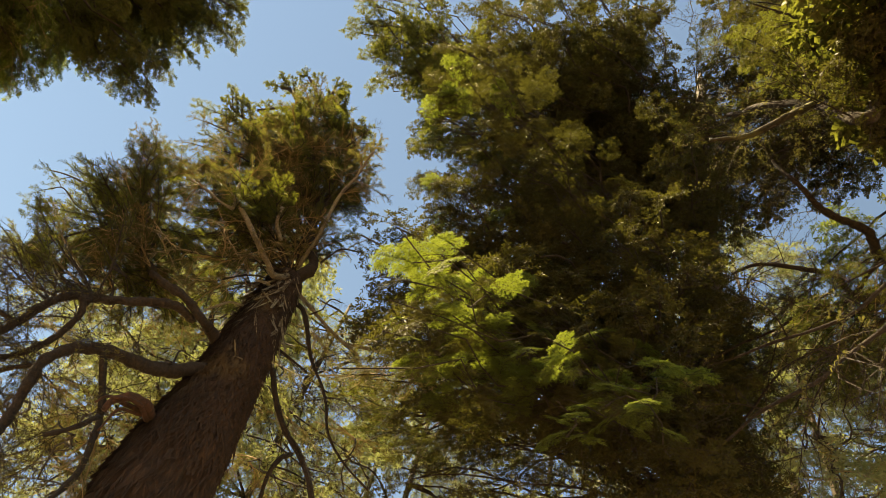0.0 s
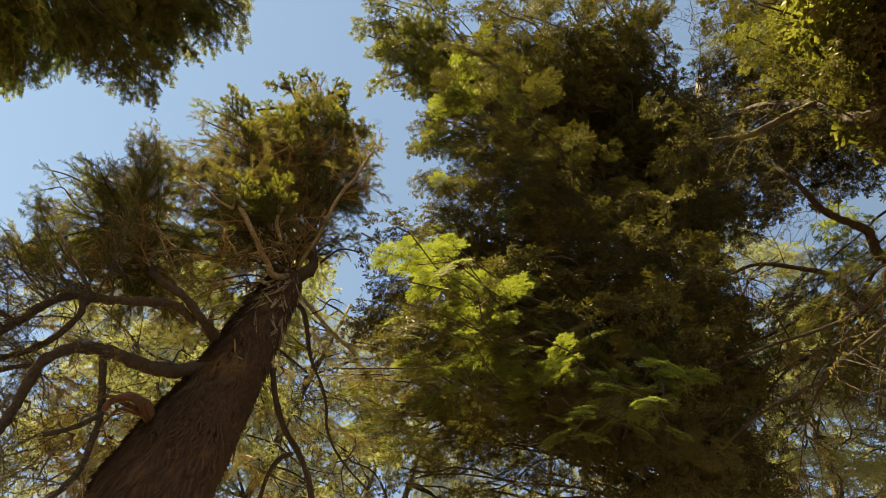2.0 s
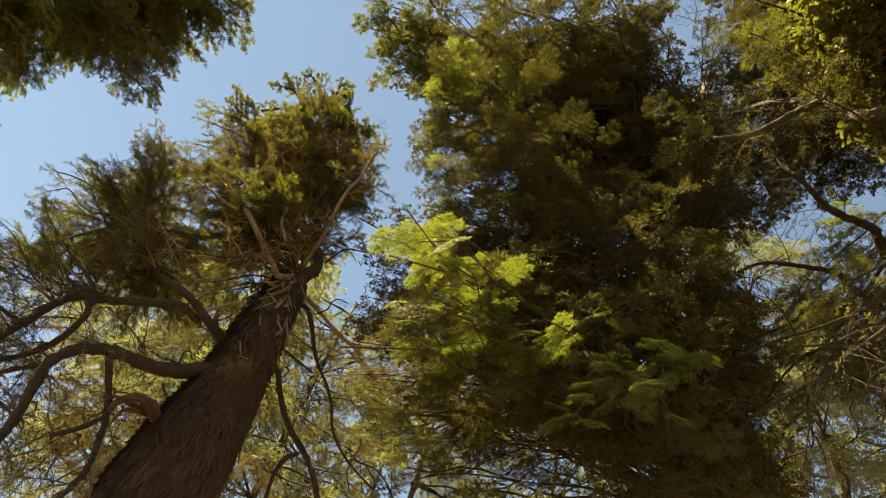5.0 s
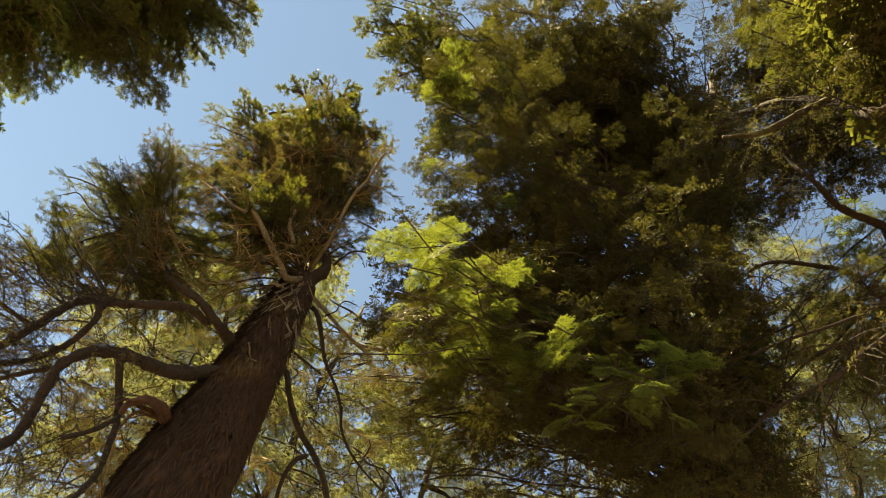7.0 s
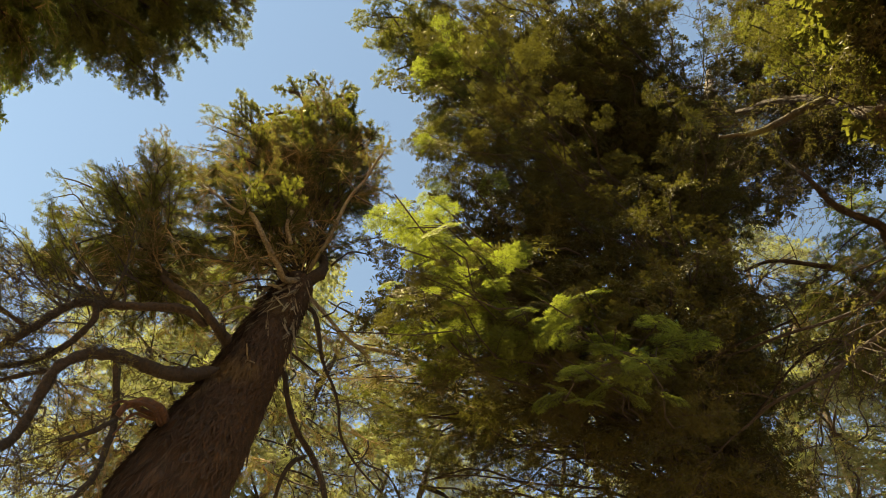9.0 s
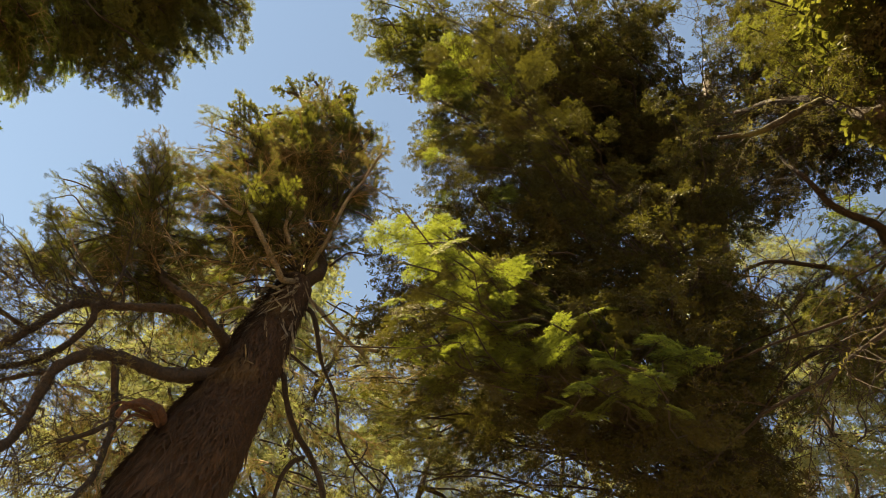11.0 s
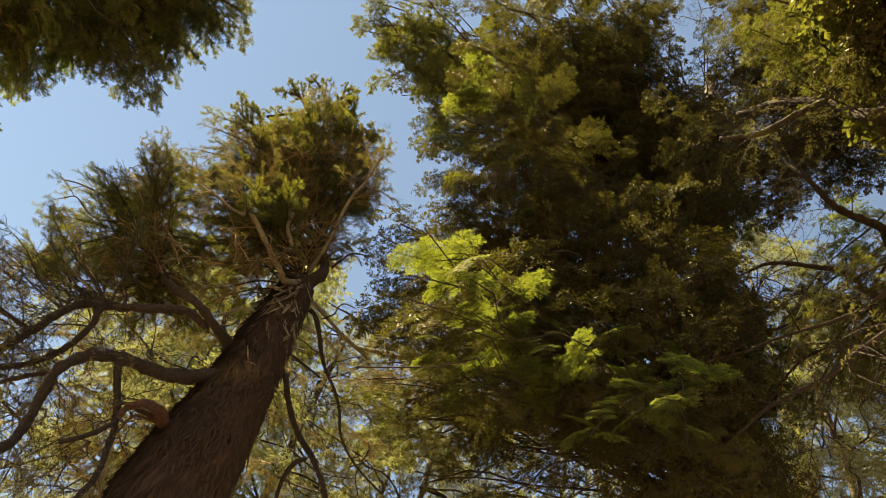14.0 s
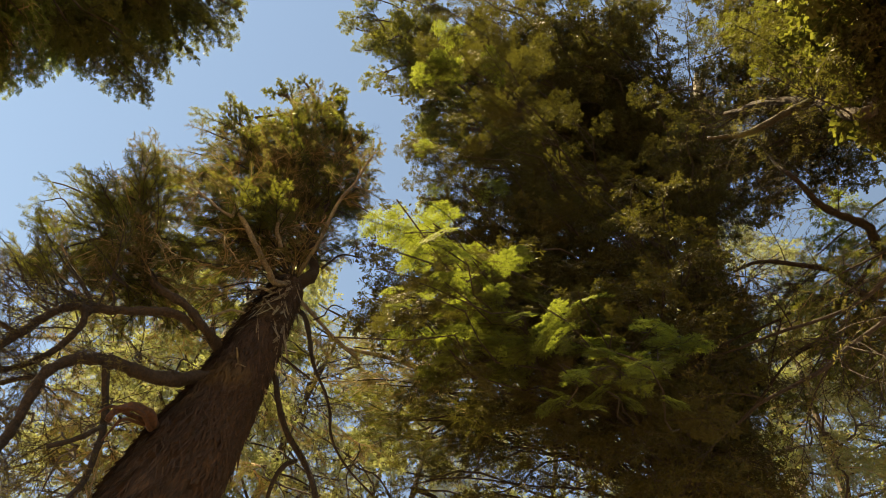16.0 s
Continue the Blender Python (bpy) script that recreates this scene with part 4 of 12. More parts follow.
limb(old, [(-0.92, 3.01, 5.74), (-1.00, 3.10, 5.96), (-1.04, 3.25, 6.14)], 0.007, 0.004, "spire", first=0.4, count=5, size=0.29, hang=0.0, seed=302)
limb(old, [(-1.12, 2.98, 6.33), (-1.36, 2.95, 6.20), (-1.48, 2.96, 6.06)], 0.008, 0.004, "spire", first=0.4, count=5, size=0.28, hang=0.0, seed=183)
limb(old, [(-0.92, 3.01, 5.74), (-0.94, 3.05, 5.91), (-0.88, 3.13, 6.06)], 0.007, 0.004, "spire", first=0.4, count=5, size=0.22, hang=0.0, seed=402)
limb(old, [(-1.32, 2.95, 6.77), (-1.38, 2.90, 6.75), (-1.37, 2.90, 6.72)], 0.009, 0.004, "olive", first=0.4, count=5, size=0.3, hang=0.0, seed=954)
limb(old, [(-1.32, 2.95, 6.77), (-1.46, 2.83, 6.55), (-1.53, 2.77, 6.32)], 0.009, 0.004, "crag", first=0.4, count=5, size=0.27, hang=0.0, seed=209)
limb(old, [(-1.32, 2.95, 6.77), (-1.05, 2.84, 6.76), (-0.78, 2.79, 6.71)], 0.009, 0.004, "crag", first=0.4, count=5, size=0.25, hang=0.0, seed=907)
limb(old, [(-1.32, 2.95, 6.77), (-1.33, 2.75, 6.72), (-1.24, 2.60, 6.66)], 0.009, 0.004, "olive", first=0.4, count=5, size=0.29, hang=0.0, seed=162)
limb(old, [(-1.32, 2.95, 6.77), (-1.19, 2.95, 6.86), (-1.09, 3.03, 6.90)], 0.009, 0.004, "spire", first=0.4, count=5, size=0.25, hang=0.0, seed=626)
limb(old, [(-1.32, 2.95, 6.77), (-1.21, 2.85, 6.97), (-1.15, 2.84, 7.11)], 0.009, 0.005, "crag", first=0.4, count=5, size=0.25, hang=0.0, seed=268)
limb(old, [(-1.12, 2.98, 6.33), (-1.03, 2.98, 6.39), (-1.01, 3.07, 6.39)], 0.008, 0.004, "spire", first=0.4, count=5, size=0.27, hang=0.0, seed=376)
limb(old, [(-1.32, 2.95, 6.77), (-1.48, 2.88, 6.48), (-1.56, 2.85, 6.17)], 0.009, 0.004, "spire", first=0.4, count=5, size=0.29, hang=0.0, seed=289)
limb(old, [(-0.92, 3.01, 5.74), (-1.15, 2.92, 5.74), (-1.31, 2.87, 5.71)], 0.007, 0.004, "olive", first=0.4, count=5, size=0.29, hang=0.0, seed=781)
limb(old, [(-1.36, 2.54, 3.41), (-1.57, 2.85, 3.65), (-1.65, 2.86, 3.71)], 0.006, 0.003, "dry", first=0.55, count=4, size=0.3, seed=184)
limb(old, [(-1.07, 2.58, 3.20), (-1.36, 3.08, 3.49), (-1.44, 3.16, 3.47)], 0.005, 0.003, "dry", first=0.55, count=4, size=0.3, seed=223)
limb(old, [(-1.52, 2.59, 3.85), (-1.84, 3.22, 4.34), (-1.87, 3.29, 4.39)], 0.006, 0.004, "dry", first=0.55, count=4, size=0.3, seed=167)
limb(old, [(-1.03, 2.63, 3.26), (-1.32, 3.49, 3.80), (-1.28, 3.60, 3.81)], 0.006, 0.003, "olive", first=0.55, count=4, size=0.3, seed=630)
limb(old, [(-1.32, 2.54, 3.24), (-1.84, 3.55, 3.85), (-1.89, 3.64, 3.86)], 0.006, 0.004, "dry", first=0.55, count=4, size=0.3, seed=268)
limb(old, [(-1.08, 2.64, 3.39), (-1.34, 3.21, 3.84), (-1.37, 3.25, 3.92)], 0.006, 0.003, "dry", first=0.55, count=4, size=0.3, seed=917)
limb(old, [(-1.32, 2.54, 3.24), (-1.58, 3.12, 3.44), (-1.60, 3.27, 3.34)], 0.006, 0.003, "dry", first=0.55, count=4, size=0.3, seed=447)
limb(old, [(-1.10, 2.62, 3.72), (-1.35, 3.19, 4.23), (-1.39, 3.20, 4.34)], 0.006, 0.003, "dry", first=0.55, count=4, size=0.3, seed=324)
limb(old, [(-1.56, 2.58, 3.78), (-2.09, 3.22, 4.25), (-2.29, 3.23, 4.25)], 0.006, 0.004, "dry", first=0.55, count=4, size=0.3, seed=431)
limb(old, [(-1.36, 2.54, 3.41), (-1.53, 2.96, 3.70), (-1.50, 3.06, 3.72)], 0.006, 0.003, "olive", first=0.55, count=4, size=0.3, seed=209)
limb(old, [(-1.10, 2.66, 4.15), (-1.31, 3.25, 4.66), (-1.33, 3.34, 4.71)], 0.007, 0.004, "olive", first=0.55, count=4, size=0.3, seed=373)
limb(old, [(-1.07, 2.58, 3.20), (-1.62, 3.82, 3.72), (-1.73, 3.95, 3.60)], 0.005, 0.004, "dry", first=0.55, count=4, size=0.3, seed=986)
limb(old, [(-1.03, 2.63, 3.26), (-1.41, 3.62, 3.90), (-1.46, 3.65, 4.00)], 0.006, 0.004, "dry", first=0.55, count=4, size=0.3, seed=859)
limb(old, [(-1.56, 2.58, 3.78), (-1.69, 2.76, 3.89), (-1.76, 2.83, 3.90)], 0.006, 0.003, "dry", first=0.55, count=4, size=0.3, seed=859)
limb(old, [(-1.36, 2.60, 3.94), (-1.51, 2.94, 4.23), (-1.51, 3.04, 4.25)], 0.006, 0.003, "dry", first=0.55, count=4, size=0.3, seed=86)
limb(old, [(-1.56, 2.58, 3.78), (-2.09, 2.98, 4.21), (-2.33, 2.92, 4.23)], 0.006, 0.004, "olive", first=0.55, count=4, size=0.3, seed=515)
limb(old, [(-1.08, 2.64, 3.39), (-1.35, 3.53, 3.98), (-1.32, 3.60, 4.08)], 0.006, 0.004, "olive", first=0.55, count=4, size=0.3, seed=872)
limb(old, [(-1.36, 2.54, 3.41), (-1.94, 3.49, 4.06), (-2.01, 3.60, 4.04)], 0.006, 0.004, "dry", first=0.55, count=4, size=0.3, seed=710)
limb(old, [(-0.97, 2.69, 3.79), (-1.09, 3.16, 4.21), (-1.05, 3.24, 4.27)], 0.006, 0.003, "dry", first=0.55, count=4, size=0.3, seed=32)
limb(old, [(-1.03, 2.63, 3.26), (-1.44, 3.84, 3.85), (-1.44, 3.99, 3.79)], 0.006, 0.004, "olive", first=0.55, count=4, size=0.3, seed=981)
limb(old, [(-0.97, 2.69, 3.79), (-1.18, 3.19, 4.15), (-1.23, 3.29, 4.15)], 0.006, 0.003, "dry", first=0.55, count=4, size=0.3, seed=385)
limb(old, [(-1.32, 2.54, 3.24), (-1.87, 3.30, 3.76), (-2.03, 3.29, 3.80)], 0.006, 0.003, "dry", first=0.55, count=4, size=0.3, seed=572)
limb(old, [(-1.36, 2.54, 3.41), (-1.70, 2.91, 3.72), (-1.83, 2.93, 3.74)], 0.006, 0.003, "dry", first=0.55, count=4, size=0.3, seed=413)
limb(old, [(-1.28, 2.65, 4.24), (-1.33, 2.70, 4.27), (-1.36, 2.80, 4.28)], 0.007, 0.003, "olive", first=0.55, count=4, size=0.3, seed=500)
limb(old, [(-1.21, 2.57, 3.65), (-1.57, 3.32, 4.25), (-1.59, 3.41, 4.29)], 0.006, 0.004, "dry", first=0.55, count=4, size=0.3, seed=191)
limb(old, [(-1.13, 2.62, 3.48), (-1.27, 3.30, 3.98), (-1.14, 3.41, 4.05)], 0.006, 0.003, "dry", first=0.55, count=4, size=0.3, seed=226)
limb(old, [(-1.32, 2.54, 3.24), (-1.61, 2.96, 3.45), (-1.69, 3.05, 3.41)], 0.006, 0.003, "dry", first=0.55, count=4, size=0.3, seed=128)
limb(old, [(-1.56, 2.58, 3.78), (-1.93, 2.99, 4.22), (-2.03, 3.01, 4.27)], 0.006, 0.004, "dry", first=0.55, count=4, size=0.3, seed=801)
limb(old, [(-1.07, 2.58, 3.20), (-1.31, 3.19, 3.43), (-1.35, 3.32, 3.36)], 0.005, 0.003, "dry", first=0.55, count=4, size=0.3, seed=326)
limb(old, [(-1.07, 2.58, 3.20), (-1.53, 3.76, 3.88), (-1.55, 3.86, 3.90)], 0.005, 0.004, "dry", first=0.55, count=4, size=0.3, seed=439)
limb(old, [(-0.97, 2.74, 4.12), (-1.07, 3.21, 4.53), (-1.03, 3.30, 4.59)], 0.007, 0.004, "olive", first=0.55, count=4, size=0.3, seed=668)
limb(old, [(-1.31, 2.54, 3.53), (-1.78, 3.36, 4.19), (-1.85, 3.40, 4.26)], 0.006, 0.004, "olive", first=0.55, count=4, size=0.3, seed=769)
limb(old, [(-1.08, 2.64, 3.39), (-1.50, 3.53, 3.92), (-1.60, 3.61, 3.92)], 0.006, 0.004, "olive", first=0.55, count=4, size=0.3, seed=452)
limb(old, [(-1.36, 2.54, 3.41), (-1.99, 3.23, 3.99), (-2.20, 3.20, 4.03)], 0.006, 0.004, "dry", first=0.55, count=4, size=0.3, seed=492)
limb(old, [(-1.32, 2.54, 3.24), (-1.74, 3.51, 3.57), (-1.77, 3.69, 3.40)], 0.006, 0.003, "dry", first=0.55, count=4, size=0.3, seed=229)
limb(old, [(-1.42, 2.60, 3.90), (-1.64, 2.89, 4.25), (-1.68, 2.93, 4.32)], 0.006, 0.003, "dry", first=0.55, count=4, size=0.3, seed=695)
limb(old, [(-1.56, 2.58, 3.78), (-1.74, 2.63, 3.87), (-1.90, 2.58, 3.93)], 0.006, 0.003, "dry", first=0.55, count=4, size=0.3, seed=223)
limb(old, [(-0.48, 3.08, 4.56), (-0.51, 3.19, 4.78), (-0.53, 3.33, 4.96)], 0.005, 0.003, "olive", first=0.6, count=3, size=0.28, seed=920)
limb(old, [(-0.48, 3.08, 4.56), (-0.63, 3.11, 4.66), (-0.76, 3.17, 4.71)], 0.005, 0.003, "olive", first=0.6, count=3, size=0.28, seed=400)
limb(old, [(-0.49, 3.02, 4.09), (-0.61, 3.28, 4.30), (-0.72, 3.56, 4.47)], 0.005, 0.003, "dry", first=0.6, count=3, size=0.28, seed=877)
limb(old, [(-0.24, 3.15, 4.29), (-0.23, 3.37, 4.54), (-0.21, 3.61, 4.76)], 0.005, 0.003, "dry", first=0.6, count=3, size=0.28, seed=254)
limb(old, [(-0.02, 3.23, 4.05), (-0.03, 3.38, 4.27), (-0.02, 3.56, 4.46)], 0.005, 0.003, "olive", first=0.6, count=3, size=0.28, seed=427)
limb(old, [(-0.02, 3.23, 4.05), (0.00, 3.48, 4.13), (0.05, 3.76, 4.17)], 0.005, 0.003, "dry", first=0.6, count=3, size=0.28, seed=753)
limb(old, [(-0.36, 3.09, 3.69), (-0.48, 3.43, 3.94), (-0.60, 3.78, 4.16)], 0.004, 0.003, "olive", first=0.6, count=3, size=0.28, seed=719)
limb(old, [(-0.26, 3.10, 3.87), (-0.25, 3.28, 4.02), (-0.23, 3.50, 4.13)], 0.005, 0.003, "dry", first=0.6, count=3, size=0.28, seed=675)
limb(old, [(-0.55, 3.00, 4.19), (-0.59, 3.31, 4.55), (-0.61, 3.66, 4.88)], 0.005, 0.003, "olive", first=0.6, count=3, size=0.28, seed=70)
limb(old, [(-0.36, 3.09, 3.69), (-0.34, 3.53, 3.95), (-0.29, 3.99, 4.16)], 0.004, 0.003, "dry", first=0.6, count=3, size=0.28, seed=799)
limb(old, [(-0.38, 3.07, 3.97), (-0.41, 3.30, 4.20), (-0.43, 3.56, 4.40)], 0.005, 0.003, "olive", first=0.6, count=3, size=0.28, seed=609)
limb(old, [(-0.41, 3.12, 4.46), (-0.35, 3.27, 4.75), (-0.25, 3.45, 5.01)], 0.005, 0.003, "dry", first=0.6, count=3, size=0.28, seed=599)

# the spruce whose boughs hang in from above
over = tree("overhanging_spruce", -3.60, 1.40, "tall green spruce hanging over the clearing")
trunk(over, [(-3.60, 1.40, 0.00), (-3.60, 1.40, 6.00), (-3.50, 1.40, 12.00), (-3.40, 1.40, 17.00)], [0.26, 0.22, 0.14, 0.02], BARK_TALL)
limb(over, [(-3.54, 1.40, 5.78), (-3.09, 1.77, 6.09), (-2.64, 2.13, 6.05)], 0.014, 0.005, "tuft", first=0.66, count=4, size=0.33, sway=0.3, seed=754)
limb(over, [(-3.54, 1.40, 4.99), (-3.21, 1.89, 5.31), (-2.89, 2.37, 5.27)], 0.014, 0.005, "glow", first=0.66, count=5, size=0.33, sway=0.3, seed=997)
limb(over, [(-3.54, 1.40, 5.76), (-2.71, 1.48, 5.94), (-1.89, 1.55, 5.76)], 0.014, 0.005, "tuft", first=0.66, count=5, size=0.29, sway=0.3, seed=705)
limb(over, [(-3.54, 1.40, 5.35), (-2.80, 1.60, 5.64), (-2.06, 1.80, 5.58)], 0.014, 0.005, "tuft", first=0.66, count=5, size=0.33, sway=0.3, seed=888)
limb(over, [(-3.54, 1.40, 6.29), (-3.11, 1.74, 6.43), (-2.69, 2.09, 6.21)], 0.014, 0.005, "tuft", first=0.66, count=5, size=0.28, sway=0.3, seed=819)
limb(over, [(-3.54, 1.40, 5.66), (-3.48, 1.78, 5.99), (-3.42, 2.15, 5.96)], 0.014, 0.005, "glow", first=0.66, count=5, size=0.3, sway=0.3, seed=242)
limb(over, [(-3.54, 1.40, 5.53), (-3.21, 1.76, 5.79), (-2.87, 2.12, 5.69)], 0.014, 0.005, "glow", first=0.66, count=4, size=0.27, sway=0.3, seed=191)
limb(over, [(-3.54, 1.40, 5.71), (-2.71, 1.57, 6.00), (-1.89, 1.74, 5.94)], 0.014, 0.005, "tuft", first=0.66, count=4, size=0.3, sway=0.3, seed=32)
limb(over, [(-3.54, 1.40, 5.22), (-3.10, 1.64, 5.39), (-2.67, 1.87, 5.20)], 0.014, 0.005, "glow", first=0.66, count=4, size=0.3, sway=0.3, seed=189)
limb(over, [(-3.54, 1.40, 6.39), (-2.94, 1.68, 6.50), (-2.33, 1.96, 6.25)], 0.014, 0.005, "tuft", first=0.66, count=4, size=0.28, sway=0.3, seed=179)
limb(over, [(-3.54, 1.40, 5.27), (-3.39, 1.80, 5.61), (-3.24, 2.20, 5.60)], 0.014, 0.005, "tuft", first=0.66, count=5, size=0.3, sway=0.3, seed=795)
limb(over, [(-3.54, 1.40, 5.68), (-3.22, 1.86, 5.81), (-2.89, 2.32, 5.58)], 0.014, 0.005, "tuft", first=0.66, count=5, size=0.29, sway=0.3, seed=336)
limb(over, [(-3.54, 1.40, 5.73), (-3.32, 1.71, 5.98), (-3.11, 2.02, 5.86)], 0.014, 0.005, "glow", first=0.66, count=5, size=0.25, sway=0.3, seed=670)
limb(over, [(-3.54, 1.40, 5.31), (-3.09, 1.83, 5.60), (-2.64, 2.26, 5.53)], 0.014, 0.005, "glow", first=0.66, count=4, size=0.3, sway=0.3, seed=723)
limb(over, [(-3.54, 1.40, 5.15), (-2.95, 1.73, 5.40), (-2.36, 2.05, 5.30)], 0.014, 0.005, "tuft", first=0.66, count=5, size=0.26, sway=0.3, seed=842)
limb(over, [(-3.54, 1.40, 5.16), (-3.36, 1.87, 5.48), (-3.19, 2.34, 5.45)], 0.014, 0.005, "glow", first=0.66, count=5, size=0.25, sway=0.3, seed=596)
limb(over, [(-3.54, 1.40, 5.30), (-2.86, 1.91, 5.63), (-2.18, 2.42, 5.60)], 0.014, 0.005, "tuft", first=0.66, count=4, size=0.27, sway=0.3, seed=604)
limb(over, [(-3.54, 1.40, 6.54), (-2.97, 1.90, 6.70), (-2.39, 2.39, 6.51)], 0.014, 0.005, "tuft", first=0.66, count=4, size=0.33, sway=0.3, seed=985)
limb(over, [(-3.54, 1.40, 5.03), (-3.21, 1.72, 5.18), (-2.89, 2.04, 4.96)], 0.014, 0.005, "glow", first=0.66, count=4, size=0.33, sway=0.3, seed=691)
limb(over, [(-3.54, 1.40, 5.09), (-3.17, 1.79, 5.29), (-2.80, 2.18, 5.14)], 0.014, 0.005, "tuft", first=0.66, count=5, size=0.33, sway=0.3, seed=399)
limb(over, [(-3.54, 1.40, 6.42), (-2.89, 1.68, 6.56), (-2.23, 1.96, 6.34)], 0.014, 0.005, "tuft", first=0.66, count=5, size=0.25, sway=0.3, seed=191)
limb(over, [(-3.54, 1.40, 5.50), (-3.21, 1.86, 5.85), (-2.88, 2.32, 5.83)], 0.014, 0.005, "glow", first=0.66, count=4, size=0.28, sway=0.3, seed=401)
limb(over, [(-3.54, 1.40, 5.64), (-3.14, 1.89, 5.79), (-2.75, 2.39, 5.59)], 0.014, 0.005, "glow", first=0.66, count=4, size=0.26, sway=0.3, seed=765)
limb(over, [(-3.54, 1.40, 5.64), (-3.00, 1.82, 5.85), (-2.46, 2.24, 5.71)], 0.014, 0.005, "tuft", first=0.66, count=5, size=0.26, sway=0.3, seed=13)
limb(over, [(-3.54, 1.40, 6.07), (-3.31, 1.86, 6.30), (-3.09, 2.31, 6.17)], 0.014, 0.005, "glow", first=0.66, count=5, size=0.26, sway=0.3, seed=357)
limb(over, [(-3.54, 1.40, 5.74), (-3.51, 1.90, 5.94), (-3.47, 2.41, 5.79)], 0.014, 0.005, "tuft", first=0.66, count=4, size=0.25, sway=0.3, seed=63)
limb(over, [(-3.54, 1.40, 6.02), (-2.71, 1.52, 6.22), (-1.88, 1.65, 6.05)], 0.014, 0.005, "tuft", first=0.66, count=5, size=0.3, sway=0.3, seed=593)
limb(over, [(-3.54, 1.40, 5.17), (-2.81, 1.69, 5.44), (-2.09, 1.99, 5.36)], 0.014, 0.005, "tuft", first=0.66, count=4, size=0.33, sway=0.3, seed=386)
limb(over, [(-3.54, 1.40, 5.10), (-3.31, 1.88, 5.33), (-3.08, 2.37, 5.20)], 0.014, 0.005, "tuft", first=0.66, count=5, size=0.25, sway=0.3, seed=450)
limb(over, [(-3.54, 1.40, 5.68), (-3.08, 1.76, 5.85), (-2.62, 2.12, 5.66)], 0.014, 0.005, "tuft", first=0.66, count=4, size=0.24, sway=0.3, seed=486)
limb(over, [(-3.54, 1.40, 5.36), (-3.20, 1.93, 5.50), (-2.86, 2.47, 5.29)], 0.014, 0.005, "glow", first=0.66, count=4, size=0.25, sway=0.3, seed=961)
limb(over, [(-3.54, 1.40, 5.12), (-3.32, 1.98, 5.44), (-3.10, 2.57, 5.41)], 0.014, 0.005, "glow", first=0.66, count=5, size=0.26, sway=0.3, seed=650)
limb(over, [(-3.54, 1.40, 5.72), (-2.80, 1.49, 5.86), (-2.07, 1.59, 5.64)], 0.014, 0.005, "tuft", first=0.66, count=4, size=0.28, sway=0.3, seed=707)
limb(over, [(-3.54, 1.40, 6.24), (-3.01, 1.80, 6.39), (-2.49, 2.20, 6.19)], 0.014, 0.005, "tuft", first=0.66, count=5, size=0.34, sway=0.3, seed=188)
limb(over, [(-3.54, 1.40, 6.25), (-2.94, 1.90, 6.38), (-2.33, 2.40, 6.15)], 0.014, 0.005, "tuft", first=0.66, count=5, size=0.25, sway=0.3, seed=281)
limb(over, [(-3.54, 1.40, 5.56), (-3.42, 1.90, 5.82), (-3.30, 2.40, 5.72)], 0.014, 0.005, "tuft", first=0.66, count=5, size=0.27, sway=0.3, seed=964)
limb(over, [(-3.54, 1.40, 5.85), (-2.70, 1.65, 6.01), (-1.85, 1.90, 5.80)], 0.014, 0.005, "tuft", first=0.66, count=5, size=0.3, sway=0.3, seed=573)
limb(over, [(-3.54, 1.40, 5.17), (-3.29, 1.71, 5.52), (-3.05, 2.01, 5.52)], 0.014, 0.005, "tuft", first=0.66, count=4, size=0.34, sway=0.3, seed=706)
limb(over, [(-3.54, 1.40, 5.10), (-3.06, 1.56, 5.36), (-2.59, 1.71, 5.27)], 0.014, 0.005, "glow", first=0.66, count=4, size=0.25, sway=0.3, seed=507)
limb(over, [(-3.54, 1.40, 6.03), (-3.08, 1.85, 6.28), (-2.61, 2.30, 6.17)], 0.014, 0.005, "tuft", first=0.66, count=5, size=0.32, sway=0.3, seed=575)
limb(over, [(-3.54, 1.40, 5.98), (-3.30, 1.96, 6.16), (-3.06, 2.52, 5.97)], 0.014, 0.005, "glow", first=0.66, count=5, size=0.27, sway=0.3, seed=356)
limb(over, [(-3.54, 1.40, 5.96), (-2.94, 1.96, 6.20), (-2.35, 2.52, 6.08)], 0.014, 0.005, "tuft", first=0.66, count=4, size=0.26, sway=0.3, seed=553)
limb(over, [(-3.54, 1.40, 6.11), (-3.11, 1.65, 6.24), (-2.68, 1.90, 6.01)], 0.014, 0.005, "tuft", first=0.66, count=5, size=0.33, sway=0.3, seed=57)
limb(over, [(-3.54, 1.40, 5.06), (-3.21, 1.62, 5.24), (-2.89, 1.84, 5.06)], 0.014, 0.005, "glow", first=0.66, count=5, size=0.25, sway=0.3, seed=165)
limb(over, [(-3.54, 1.40, 6.33), (-3.25, 1.77, 6.51), (-2.96, 2.15, 6.32)], 0.014, 0.005, "tuft", first=0.66, count=4, size=0.28, sway=0.3, seed=740)
limb(over, [(-3.54, 1.40, 5.28), (-3.32, 1.65, 5.52), (-3.10, 1.90, 5.41)], 0.014, 0.005, "glow", first=0.66, count=4, size=0.3, sway=0.3, seed=316)
limb(over, [(-3.54, 1.40, 4.79), (-3.07, 1.78, 5.12), (-2.61, 2.16, 5.08)], 0.014, 0.005, "glow", first=0.66, count=4, size=0.29, sway=0.3, seed=735)
limb(over, [(-3.54, 1.40, 6.17), (-3.05, 1.65, 6.38), (-2.56, 1.90, 6.23)], 0.014, 0.005, "tuft", first=0.66, count=4, size=0.33, sway=0.3, seed=177)
